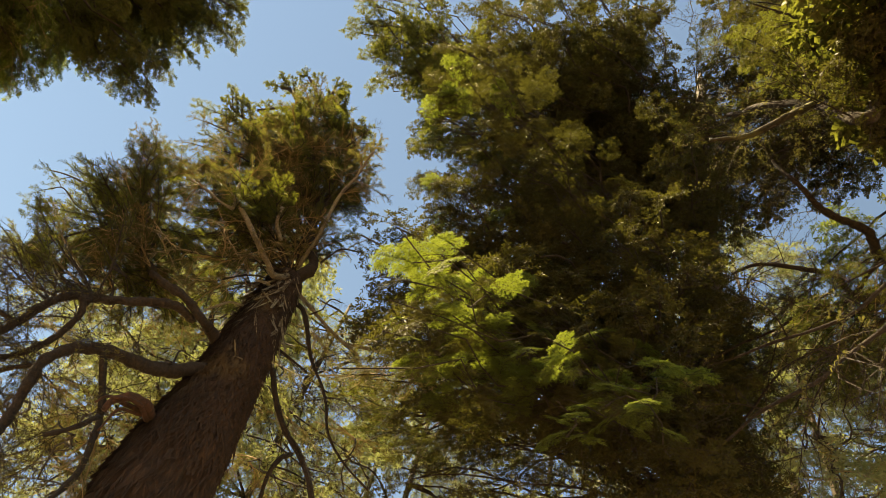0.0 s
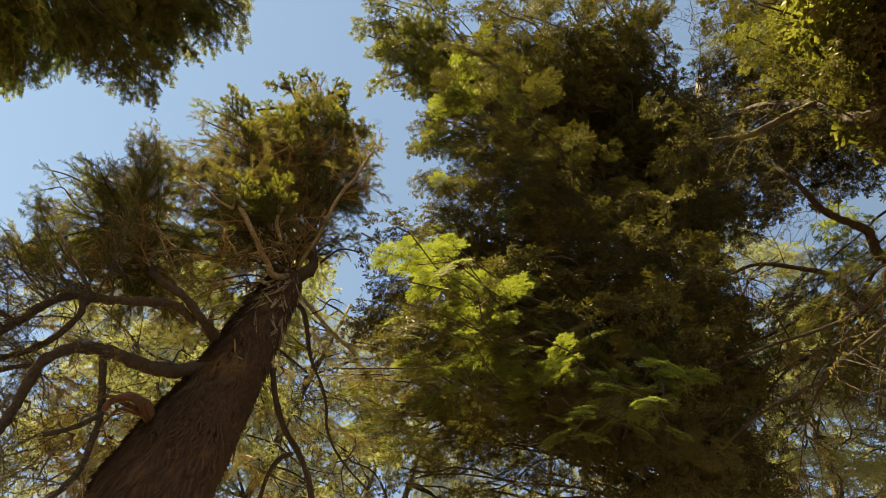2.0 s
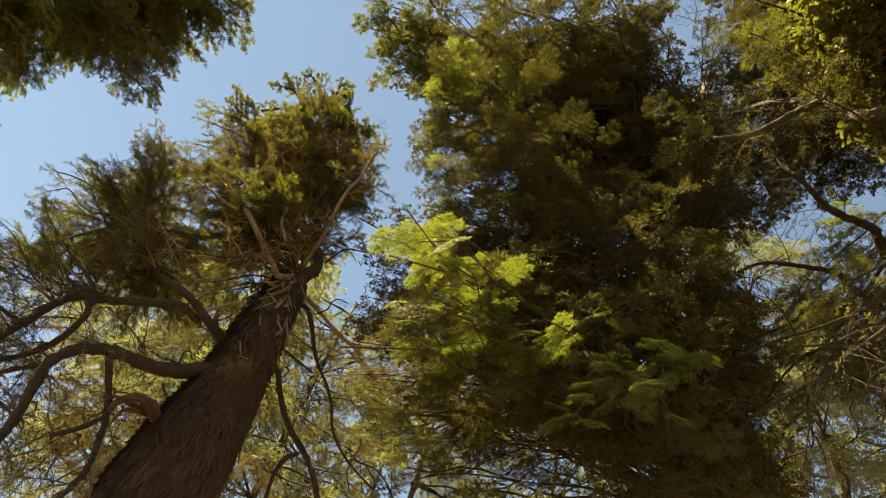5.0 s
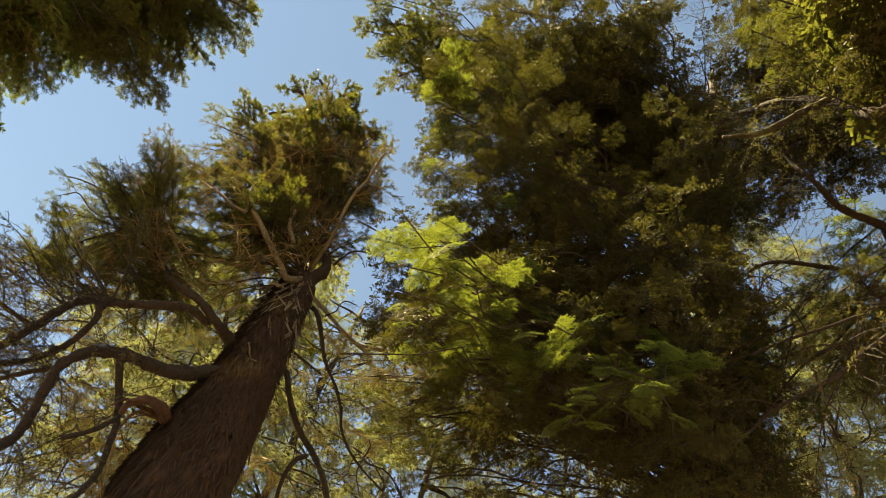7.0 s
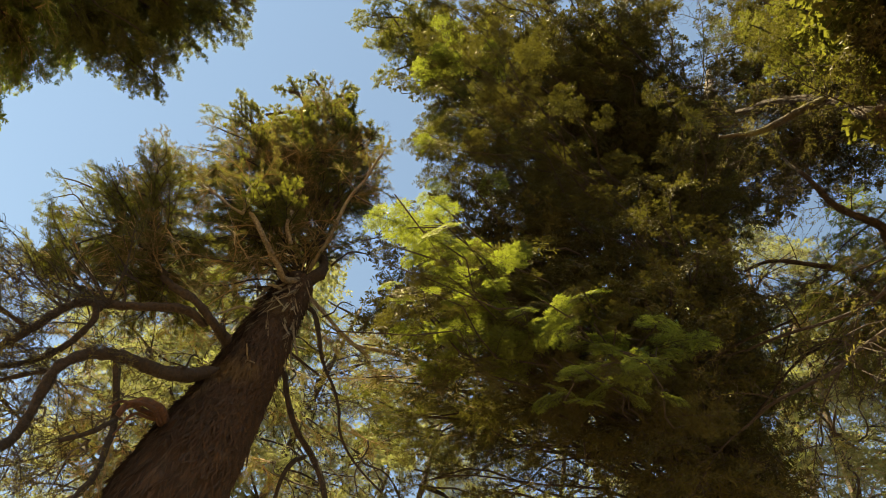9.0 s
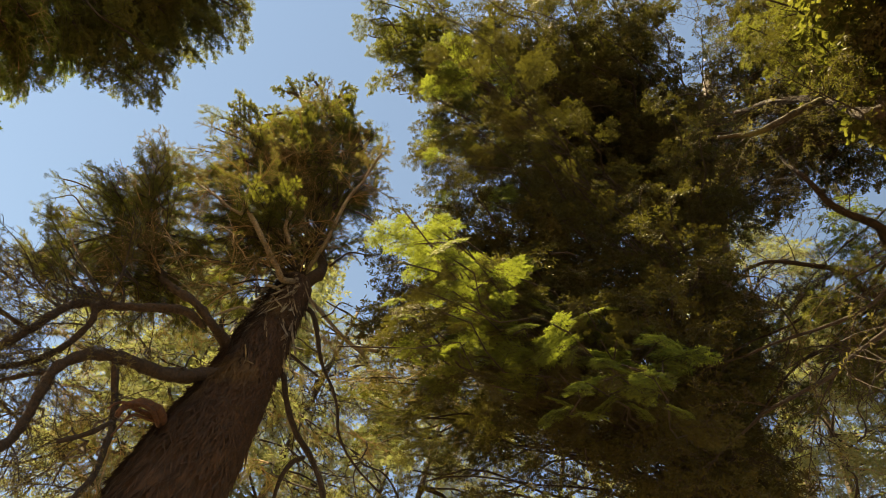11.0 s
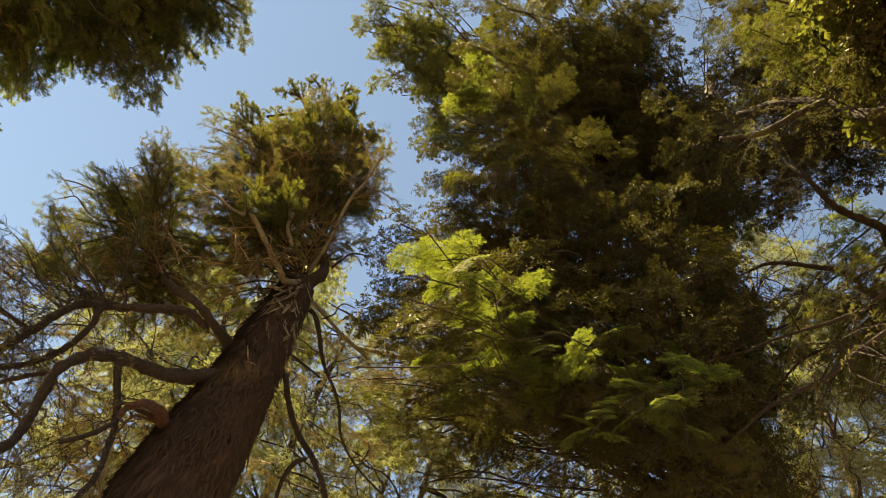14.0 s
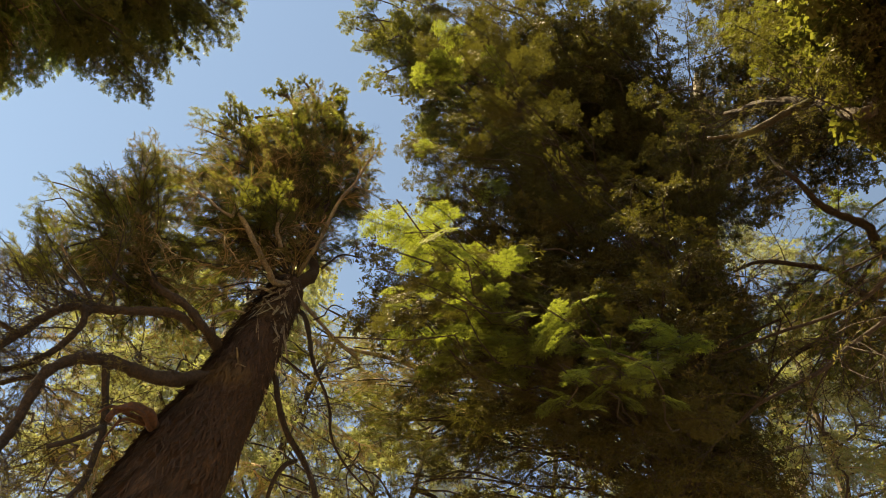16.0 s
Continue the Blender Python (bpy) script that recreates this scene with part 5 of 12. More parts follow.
limb(over, [(-3.54, 1.40, 4.80), (-3.16, 1.86, 5.04), (-2.79, 2.32, 4.92)], 0.014, 0.005, "glow", first=0.66, count=5, size=0.33, sway=0.3, seed=291)
limb(over, [(-3.54, 1.40, 5.63), (-3.05, 1.80, 5.89), (-2.56, 2.20, 5.79)], 0.014, 0.005, "tuft", first=0.66, count=5, size=0.34, sway=0.3, seed=171)
limb(over, [(-3.54, 1.40, 5.41), (-2.86, 1.83, 5.65), (-2.19, 2.27, 5.53)], 0.014, 0.005, "tuft", first=0.66, count=5, size=0.33, sway=0.3, seed=514)
limb(over, [(-3.54, 1.40, 6.03), (-2.80, 1.69, 6.17), (-2.06, 1.97, 5.95)], 0.014, 0.005, "tuft", first=0.66, count=5, size=0.29, sway=0.3, seed=317)
limb(over, [(-3.54, 1.40, 5.90), (-2.86, 1.93, 6.03), (-2.19, 2.47, 5.80)], 0.014, 0.005, "tuft", first=0.66, count=4, size=0.3, sway=0.3, seed=512)
limb(over, [(-3.54, 1.40, 5.82), (-2.94, 1.83, 6.17), (-2.33, 2.26, 6.15)], 0.014, 0.005, "tuft", first=0.66, count=5, size=0.29, sway=0.3, seed=727)
limb(over, [(-3.54, 1.40, 5.20), (-3.13, 1.72, 5.37), (-2.73, 2.04, 5.18)], 0.014, 0.005, "glow", first=0.66, count=4, size=0.26, sway=0.3, seed=542)
limb(over, [(-3.54, 1.40, 4.94), (-3.04, 1.60, 5.27), (-2.54, 1.79, 5.24)], 0.014, 0.005, "glow", first=0.66, count=4, size=0.29, sway=0.3, seed=876)
limb(over, [(-3.54, 1.40, 5.31), (-3.29, 1.69, 5.52), (-3.05, 1.97, 5.38)], 0.014, 0.005, "glow", first=0.66, count=5, size=0.3, sway=0.3, seed=695)
limb(over, [(-3.54, 1.40, 5.80), (-3.29, 1.74, 5.99), (-3.04, 2.08, 5.81)], 0.014, 0.005, "glow", first=0.66, count=5, size=0.3, sway=0.3, seed=803)
limb(over, [(-3.54, 1.40, 5.58), (-3.19, 1.66, 5.93), (-2.83, 1.92, 5.92)], 0.014, 0.005, "glow", first=0.66, count=5, size=0.29, sway=0.3, seed=106)
limb(over, [(-3.54, 1.40, 5.72), (-3.37, 1.84, 5.93), (-3.19, 2.27, 5.77)], 0.014, 0.005, "glow", first=0.66, count=5, size=0.3, sway=0.3, seed=212)
limb(over, [(-3.54, 1.40, 5.96), (-3.02, 1.74, 6.26), (-2.51, 2.08, 6.21)], 0.014, 0.005, "tuft", first=0.66, count=5, size=0.33, sway=0.3, seed=243)
limb(over, [(-3.54, 1.40, 6.42), (-2.98, 1.83, 6.63), (-2.42, 2.26, 6.47)], 0.014, 0.005, "tuft", first=0.66, count=4, size=0.32, sway=0.3, seed=749)
limb(over, [(-3.54, 1.40, 6.72), (-2.79, 1.65, 6.84), (-2.03, 1.91, 6.60)], 0.014, 0.005, "tuft", first=0.66, count=5, size=0.31, sway=0.3, seed=464)
limb(over, [(-3.54, 1.40, 6.14), (-3.20, 1.77, 6.24), (-2.86, 2.14, 5.99)], 0.014, 0.005, "tuft", first=0.66, count=5, size=0.3, sway=0.3, seed=713)
limb(over, [(-3.54, 1.40, 5.48), (-2.80, 1.74, 5.63), (-2.05, 2.07, 5.42)], 0.014, 0.005, "tuft", first=0.66, count=5, size=0.28, sway=0.3, seed=206)
limb(over, [(-3.54, 1.40, 5.72), (-3.06, 1.64, 6.07), (-2.59, 1.87, 6.06)], 0.014, 0.005, "tuft", first=0.66, count=5, size=0.28, sway=0.3, seed=43)
limb(over, [(-3.54, 1.40, 5.88), (-3.02, 1.74, 6.11), (-2.50, 2.08, 5.98)], 0.014, 0.005, "tuft", first=0.66, count=5, size=0.3, sway=0.3, seed=91)
limb(over, [(-3.54, 1.40, 5.12), (-3.06, 1.67, 5.31), (-2.58, 1.94, 5.14)], 0.014, 0.005, "glow", first=0.66, count=5, size=0.3, sway=0.3, seed=824)
limb(over, [(-3.54, 1.40, 5.99), (-2.91, 1.72, 6.31), (-2.28, 2.05, 6.27)], 0.014, 0.005, "tuft", first=0.66, count=5, size=0.31, sway=0.3, seed=965)
limb(over, [(-3.54, 1.40, 5.61), (-2.88, 1.57, 5.88), (-2.21, 1.73, 5.79)], 0.014, 0.005, "tuft", first=0.66, count=5, size=0.32, sway=0.3, seed=227)
limb(over, [(-3.54, 1.40, 6.28), (-3.25, 1.86, 6.46), (-2.95, 2.32, 6.27)], 0.014, 0.005, "tuft", first=0.66, count=5, size=0.3, sway=0.3, seed=877)
limb(over, [(-3.54, 1.40, 6.12), (-3.06, 1.94, 6.24), (-2.58, 2.48, 6.00)], 0.014, 0.005, "tuft", first=0.66, count=5, size=0.27, sway=0.3, seed=873)
limb(over, [(-3.54, 1.40, 5.30), (-3.14, 1.77, 5.42), (-2.73, 2.13, 5.17)], 0.014, 0.005, "glow", first=0.66, count=4, size=0.29, sway=0.3, seed=192)
limb(over, [(-3.54, 1.40, 6.53), (-2.94, 1.65, 6.69), (-2.34, 1.90, 6.50)], 0.014, 0.005, "tuft", first=0.66, count=5, size=0.29, sway=0.3, seed=136)
limb(over, [(-3.54, 1.40, 4.91), (-3.33, 1.92, 5.21), (-3.11, 2.45, 5.16)], 0.014, 0.005, "glow", first=0.66, count=4, size=0.32, sway=0.3, seed=276)
limb(over, [(-3.54, 1.40, 5.30), (-3.35, 1.74, 5.47), (-3.15, 2.08, 5.28)], 0.014, 0.005, "tuft", first=0.66, count=5, size=0.33, sway=0.3, seed=759)
limb(over, [(-3.54, 1.40, 5.04), (-3.09, 1.56, 5.25), (-2.64, 1.73, 5.11)], 0.014, 0.005, "glow", first=0.66, count=5, size=0.29, sway=0.3, seed=619)
limb(over, [(-3.54, 1.40, 6.07), (-3.22, 2.00, 6.24), (-2.90, 2.60, 6.05)], 0.014, 0.005, "glow", first=0.66, count=5, size=0.32, sway=0.3, seed=747)
limb(over, [(-3.54, 1.40, 6.10), (-2.80, 1.72, 6.42), (-2.07, 2.04, 6.38)], 0.014, 0.005, "tuft", first=0.66, count=4, size=0.26, sway=0.3, seed=529)
limb(over, [(-3.54, 1.40, 6.39), (-2.80, 1.80, 6.68), (-2.06, 2.21, 6.61)], 0.014, 0.005, "tuft", first=0.66, count=4, size=0.32, sway=0.3, seed=286)
limb(over, [(-3.54, 1.40, 5.67), (-2.62, 1.59, 5.96), (-1.71, 1.78, 5.89)], 0.014, 0.005, "tuft", first=0.66, count=4, size=0.25, sway=0.3, seed=132)
limb(over, [(-3.54, 1.40, 6.26), (-2.86, 1.85, 6.50), (-2.18, 2.29, 6.38)], 0.014, 0.005, "tuft", first=0.66, count=5, size=0.3, sway=0.3, seed=269)
limb(over, [(-3.54, 1.40, 5.93), (-3.13, 1.75, 6.17), (-2.73, 2.09, 6.05)], 0.014, 0.005, "tuft", first=0.66, count=5, size=0.31, sway=0.3, seed=259)
limb(over, [(-3.54, 1.40, 5.20), (-3.26, 1.85, 5.41), (-2.99, 2.30, 5.25)], 0.014, 0.005, "glow", first=0.66, count=5, size=0.34, sway=0.3, seed=913)
limb(over, [(-3.54, 1.40, 5.01), (-3.20, 1.56, 5.17), (-2.86, 1.71, 4.97)], 0.014, 0.005, "glow", first=0.66, count=5, size=0.29, sway=0.3, seed=900)
limb(over, [(-3.54, 1.40, 5.32), (-3.44, 2.07, 5.55), (-3.33, 2.75, 5.43)], 0.014, 0.005, "glow", first=0.66, count=5, size=0.26, sway=0.3, seed=688)
limb(over, [(-3.54, 1.40, 5.15), (-3.32, 1.84, 5.36), (-3.09, 2.28, 5.20)], 0.014, 0.005, "glow", first=0.66, count=4, size=0.32, sway=0.3, seed=929)
limb(over, [(-3.54, 1.40, 5.47), (-3.09, 1.62, 5.68), (-2.63, 1.84, 5.52)], 0.014, 0.005, "tuft", first=0.66, count=4, size=0.24, sway=0.3, seed=593)
limb(over, [(-3.54, 1.40, 5.28), (-2.95, 1.79, 5.52), (-2.37, 2.19, 5.40)], 0.014, 0.005, "tuft", first=0.66, count=4, size=0.28, sway=0.3, seed=240)
limb(over, [(-3.54, 1.40, 6.33), (-3.02, 1.88, 6.48), (-2.50, 2.35, 6.27)], 0.014, 0.005, "tuft", first=0.66, count=4, size=0.25, sway=0.3, seed=589)
limb(over, [(-3.54, 1.40, 5.85), (-3.05, 1.69, 6.18), (-2.55, 1.98, 6.15)], 0.014, 0.005, "tuft", first=0.66, count=5, size=0.28, sway=0.3, seed=140)
limb(over, [(-3.54, 1.40, 5.57), (-3.18, 1.89, 5.74), (-2.83, 2.38, 5.55)], 0.014, 0.005, "glow", first=0.66, count=5, size=0.3, sway=0.3, seed=152)
limb(over, [(-3.54, 1.40, 6.18), (-2.81, 1.68, 6.35), (-2.08, 1.96, 6.16)], 0.014, 0.005, "tuft", first=0.66, count=5, size=0.34, sway=0.3, seed=255)
limb(over, [(-3.54, 1.40, 5.98), (-2.80, 1.79, 6.10), (-2.06, 2.17, 5.87)], 0.014, 0.005, "tuft", first=0.66, count=4, size=0.32, sway=0.3, seed=320)

# the tall tree with drooping boughs
tall = tree("tall_fir", 2.43, 3.55, "tall dark fir with long drooping green boughs")
trunk(tall, [(2.43, 3.55, 0.00), (2.43, 3.55, 5.11), (2.72, 3.52, 7.73), (3.37, 3.55, 12.93), (3.70, 3.57, 15.53)], [0.3, 0.214, 0.185, 0.12, 0.03], BARK_TALL)
limb(tall, [(3.11, 3.54, 10.85), (1.37, 3.20, 10.89), (-0.38, 2.86, 10.10)], 0.014, 0.006, "shade", first=0.3, count=7, size=0.55, sway=0.3, seed=34)
limb(tall, [(2.97, 3.54, 9.71), (1.69, 3.39, 9.90), (0.42, 3.25, 9.49)], 0.014, 0.006, "shade", first=0.3, count=6, size=0.55, sway=0.3, seed=609)
limb(tall, [(2.43, 3.55, 5.14), (1.65, 3.13, 5.08), (0.86, 2.72, 4.60)], 0.014, 0.006, "shade", first=0.3, count=7, size=0.55, sway=0.3, seed=63)
limb(tall, [(3.20, 3.55, 11.59), (2.02, 3.37, 11.37), (0.84, 3.19, 10.60)], 0.014, 0.006, "shade", first=0.3, count=6, size=0.55, sway=0.3, seed=849)
limb(tall, [(2.43, 3.55, 4.75), (1.78, 2.82, 4.91), (1.14, 2.08, 4.61)], 0.014, 0.006, "shade", first=0.3, count=6, size=0.55, sway=0.3, seed=458)
limb(tall, [(2.89, 3.53, 9.11), (1.48, 3.28, 8.96), (0.07, 3.03, 8.14)], 0.014, 0.006, "shade", first=0.3, count=5, size=0.55, sway=0.3, seed=733)
limb(tall, [(3.13, 3.54, 10.97), (2.72, 2.92, 11.09), (2.32, 2.29, 10.86)], 0.014, 0.006, "shade", first=0.3, count=5, size=0.55, sway=0.3, seed=254)
limb(tall, [(2.95, 3.53, 9.58), (2.29, 3.35, 9.70), (1.64, 3.16, 9.49)], 0.014, 0.006, "shade", first=0.3, count=5, size=0.55, sway=0.3, seed=195)
limb(tall, [(2.88, 3.53, 9.00), (1.16, 3.48, 8.90), (-0.57, 3.43, 8.01)], 0.014, 0.006, "shade", first=0.3, count=7, size=0.55, sway=0.3, seed=849)
limb(tall, [(2.48, 3.54, 5.57), (1.36, 3.11, 5.42), (0.24, 2.68, 4.71)], 0.014, 0.006, "shade", first=0.3, count=6, size=0.55, sway=0.3, seed=951)
limb(tall, [(2.98, 3.54, 9.83), (1.80, 3.27, 9.72), (0.62, 3.00, 9.06)], 0.014, 0.006, "shade", first=0.3, count=6, size=0.55, sway=0.3, seed=98)
limb(tall, [(2.43, 3.55, 4.83), (1.30, 2.99, 5.01), (0.18, 2.44, 4.58)], 0.014, 0.006, "shade", first=0.3, count=6, size=0.55, sway=0.3, seed=336)
limb(tall, [(3.27, 3.55, 12.12), (1.32, 3.29, 11.67), (-0.63, 3.03, 10.32)], 0.014, 0.006, "shade", first=0.3, count=6, size=0.55, sway=0.3, seed=528)
limb(tall, [(2.43, 3.55, 5.01), (1.25, 2.87, 5.08), (0.06, 2.20, 4.50)], 0.014, 0.006, "shade", first=0.3, count=6, size=0.55, sway=0.3, seed=185)
limb(tall, [(2.51, 3.54, 5.82), (1.25, 3.06, 5.96), (-0.01, 2.58, 5.47)], 0.014, 0.006, "shade", first=0.3, count=5, size=0.55, sway=0.3, seed=55)
limb(tall, [(3.25, 3.55, 11.99), (1.06, 3.38, 11.87), (-1.13, 3.22, 10.73)], 0.014, 0.006, "shade", first=0.3, count=6, size=0.55, sway=0.3, seed=753)
limb(tall, [(2.99, 3.54, 9.88), (2.09, 3.27, 9.89), (1.18, 3.00, 9.47)], 0.014, 0.006, "shade", first=0.3, count=5, size=0.55, sway=0.3, seed=134)
limb(tall, [(2.43, 3.55, 4.78), (1.39, 2.88, 5.04), (0.35, 2.22, 4.71)], 0.014, 0.006, "shade", first=0.3, count=6, size=0.55, sway=0.3, seed=361)
limb(tall, [(2.50, 3.54, 5.72), (1.13, 3.01, 5.88), (-0.24, 2.47, 5.34)], 0.014, 0.006, "shade", first=0.3, count=7, size=0.55, sway=0.3, seed=272)
limb(tall, [(2.54, 3.54, 6.07), (1.55, 2.88, 5.93), (0.56, 2.22, 5.23)], 0.014, 0.006, "shade", first=0.3, count=5, size=0.55, sway=0.3, seed=55)
limb(tall, [(2.87, 3.53, 8.91), (1.15, 3.15, 8.91), (-0.56, 2.77, 8.10)], 0.014, 0.006, "shade", first=0.3, count=6, size=0.55, sway=0.3, seed=549)
limb(tall, [(2.88, 3.53, 8.98), (1.63, 3.37, 8.96), (0.39, 3.21, 8.36)], 0.014, 0.006, "shade", first=0.3, count=6, size=0.55, sway=0.3, seed=742)
limb(tall, [(3.17, 3.54, 11.30), (1.71, 3.52, 11.29), (0.25, 3.50, 10.60)], 0.014, 0.006, "shade", first=0.3, count=7, size=0.55, sway=0.3, seed=212)
limb(tall, [(2.70, 3.53, 7.53), (2.13, 2.66, 7.42), (1.57, 1.80, 6.82)], 0.014, 0.006, "shade", first=0.3, count=5, size=0.55, sway=0.3, seed=292)
limb(tall, [(2.43, 3.55, 4.22), (1.82, 2.85, 4.31), (1.21, 2.16, 3.95)], 0.014, 0.006, "shade", first=0.3, count=5, size=0.55, sway=0.3, seed=587)
limb(tall, [(3.15, 3.54, 11.14), (2.65, 2.80, 11.30), (2.15, 2.05, 11.03)], 0.014, 0.006, "shade", first=0.3, count=6, size=0.55, sway=0.3, seed=876)
limb(tall, [(2.76, 3.53, 8.07), (1.51, 3.55, 8.30), (0.25, 3.58, 7.94)], 0.014, 0.006, "shade", first=0.3, count=7, size=0.55, sway=0.3, seed=297)
limb(tall, [(2.43, 3.55, 5.09), (1.17, 3.04, 5.22), (-0.09, 2.54, 4.70)], 0.014, 0.006, "shade", first=0.3, count=6, size=0.55, sway=0.3, seed=251)
limb(tall, [(2.43, 3.55, 4.80), (1.83, 2.77, 5.03), (1.22, 1.99, 4.78)], 0.014, 0.006, "shade", first=0.3, count=7, size=0.55, sway=0.3, seed=143)
limb(tall, [(3.03, 3.54, 10.17), (0.70, 3.42, 10.67), (-1.63, 3.30, 10.06)], 0.014, 0.006, "shade", first=0.3, count=5, size=0.55, sway=0.3, seed=390)
limb(tall, [(2.57, 3.54, 6.34), (1.82, 2.75, 6.32), (1.08, 1.96, 5.79)], 0.014, 0.006, "shade", first=0.3, count=5, size=0.55, sway=0.3, seed=828)
limb(tall, [(2.48, 3.54, 5.58), (1.24, 2.93, 5.90), (-0.01, 2.31, 5.56)], 0.014, 0.006, "shade", first=0.3, count=7, size=0.55, sway=0.3, seed=200)
limb(tall, [(2.99, 3.54, 9.91), (1.36, 3.30, 10.13), (-0.27, 3.07, 9.56)], 0.014, 0.006, "shade", first=0.3, count=7, size=0.55, sway=0.3, seed=268)
limb(tall, [(2.93, 3.53, 9.44), (1.04, 3.21, 9.51), (-0.85, 2.88, 8.67)], 0.014, 0.006, "shade", first=0.3, count=6, size=0.55, sway=0.3, seed=828)
limb(tall, [(2.53, 3.54, 5.98), (1.37, 2.93, 5.66), (0.20, 2.31, 4.73)], 0.014, 0.006, "shade", first=0.3, count=5, size=0.55, sway=0.3, seed=294)
limb(tall, [(2.47, 3.54, 5.50), (1.85, 2.89, 5.60), (1.22, 2.24, 5.26)], 0.014, 0.006, "shade", first=0.3, count=6, size=0.55, sway=0.3, seed=625)
limb(tall, [(2.53, 3.54, 6.01), (1.88, 2.71, 6.10), (1.24, 1.88, 5.69)], 0.014, 0.006, "shade", first=0.3, count=5, size=0.55, sway=0.3, seed=916)
limb(tall, [(2.84, 3.53, 8.66), (1.34, 3.49, 8.31), (-0.16, 3.46, 7.28)], 0.014, 0.006, "shade", first=0.3, count=7, size=0.55, sway=0.3, seed=53)
limb(tall, [(2.83, 3.53, 8.61), (1.97, 3.41, 8.78), (1.11, 3.29, 8.53)], 0.014, 0.006, "shade", first=0.3, count=5, size=0.55, sway=0.3, seed=334)
limb(tall, [(2.67, 3.53, 7.29), (2.02, 2.69, 7.51), (1.38, 1.86, 7.23)], 0.014, 0.006, "shade", first=0.3, count=5, size=0.55, sway=0.3, seed=53)
limb(tall, [(2.91, 3.53, 9.25), (1.58, 3.05, 9.56), (0.25, 2.58, 9.19)], 0.014, 0.006, "shade", first=0.3, count=6, size=0.55, sway=0.3, seed=20)
limb(tall, [(3.09, 3.54, 10.67), (0.67, 3.28, 11.01), (-1.75, 3.01, 10.20)], 0.014, 0.006, "shade", first=0.3, count=6, size=0.55, sway=0.3, seed=277)
limb(tall, [(2.43, 3.55, 4.61), (1.87, 2.98, 4.42), (1.30, 2.42, 3.85)], 0.014, 0.006, "shade", first=0.3, count=6, size=0.55, sway=0.3, seed=422)
limb(tall, [(2.90, 3.53, 9.16), (1.35, 3.30, 8.96), (-0.20, 3.08, 8.03)], 0.014, 0.006, "shade", first=0.3, count=7, size=0.55, sway=0.3, seed=115)
limb(tall, [(3.08, 3.54, 10.62), (1.63, 2.98, 10.35), (0.18, 2.42, 9.37)], 0.014, 0.006, "shade", first=0.3, count=7, size=0.55, sway=0.3, seed=949)
limb(tall, [(3.14, 3.54, 11.09), (1.31, 3.41, 10.92), (-0.52, 3.28, 9.90)], 0.014, 0.006, "shade", first=0.3, count=7, size=0.55, sway=0.3, seed=991)
limb(tall, [(3.09, 3.54, 10.70), (2.02, 3.36, 10.56), (0.94, 3.17, 9.92)], 0.014, 0.006, "shade", first=0.3, count=6, size=0.55, sway=0.3, seed=906)
limb(tall, [(2.55, 3.54, 6.15), (1.99, 2.76, 5.93), (1.44, 1.98, 5.26)], 0.014, 0.006, "shade", first=0.3, count=5, size=0.55, sway=0.3, seed=765)
limb(tall, [(3.08, 3.54, 10.64), (2.31, 3.34, 10.64), (1.54, 3.15, 10.28)], 0.014, 0.006, "shade", first=0.3, count=6, size=0.55, sway=0.3, seed=119)
limb(tall, [(2.43, 3.55, 4.97), (2.10, 3.29, 4.88), (1.78, 3.03, 4.59)], 0.014, 0.006, "shade", first=0.3, count=5, size=0.55, sway=0.3, seed=209)
limb(tall, [(2.43, 3.55, 4.84), (1.78, 3.19, 4.94), (1.13, 2.82, 4.67)], 0.014, 0.006, "shade", first=0.3, count=5, size=0.55, sway=0.3, seed=174)
limb(tall, [(2.53, 3.54, 6.03), (1.38, 2.93, 5.81), (0.22, 2.33, 4.98)], 0.014, 0.006, "shade", first=0.3, count=6, size=0.55, sway=0.3, seed=811)
limb(tall, [(2.51, 3.54, 5.83), (1.87, 2.80, 5.92), (1.22, 2.05, 5.54)], 0.014, 0.006, "shade", first=0.3, count=6, size=0.55, sway=0.3, seed=280)
limb(tall, [(2.80, 3.53, 8.40), (1.13, 3.26, 8.53), (-0.55, 2.99, 7.86)], 0.014, 0.006, "shade", first=0.3, count=5, size=0.55, sway=0.3, seed=202)
limb(tall, [(2.43, 3.55, 4.21), (1.76, 2.87, 4.40), (1.08, 2.20, 4.14)], 0.014, 0.006, "shade", first=0.3, count=7, size=0.55, sway=0.3, seed=785)
limb(tall, [(2.46, 3.54, 5.39), (1.23, 2.90, 5.16), (0.00, 2.25, 4.27)], 0.014, 0.006, "shade", first=0.3, count=6, size=0.55, sway=0.3, seed=570)
limb(tall, [(2.94, 3.53, 9.50), (1.85, 3.50, 9.70), (0.76, 3.47, 9.38)], 0.014, 0.006, "shade", first=0.3, count=6, size=0.55, sway=0.3, seed=600)
limb(tall, [(2.43, 3.55, 4.89), (1.38, 3.02, 5.11), (0.33, 2.49, 4.78)], 0.014, 0.006, "shade", first=0.3, count=7, size=0.55, sway=0.3, seed=234)
limb(tall, [(3.05, 3.54, 10.39), (0.64, 2.93, 10.41), (-1.78, 2.32, 9.27)], 0.014, 0.006, "shade", first=0.3, count=6, size=0.55, sway=0.3, seed=272)
limb(tall, [(3.11, 3.54, 10.82), (2.32, 3.38, 10.65), (1.53, 3.21, 10.12)], 0.014, 0.006, "shade", first=0.3, count=6, size=0.5, sway=0.3, seed=69)
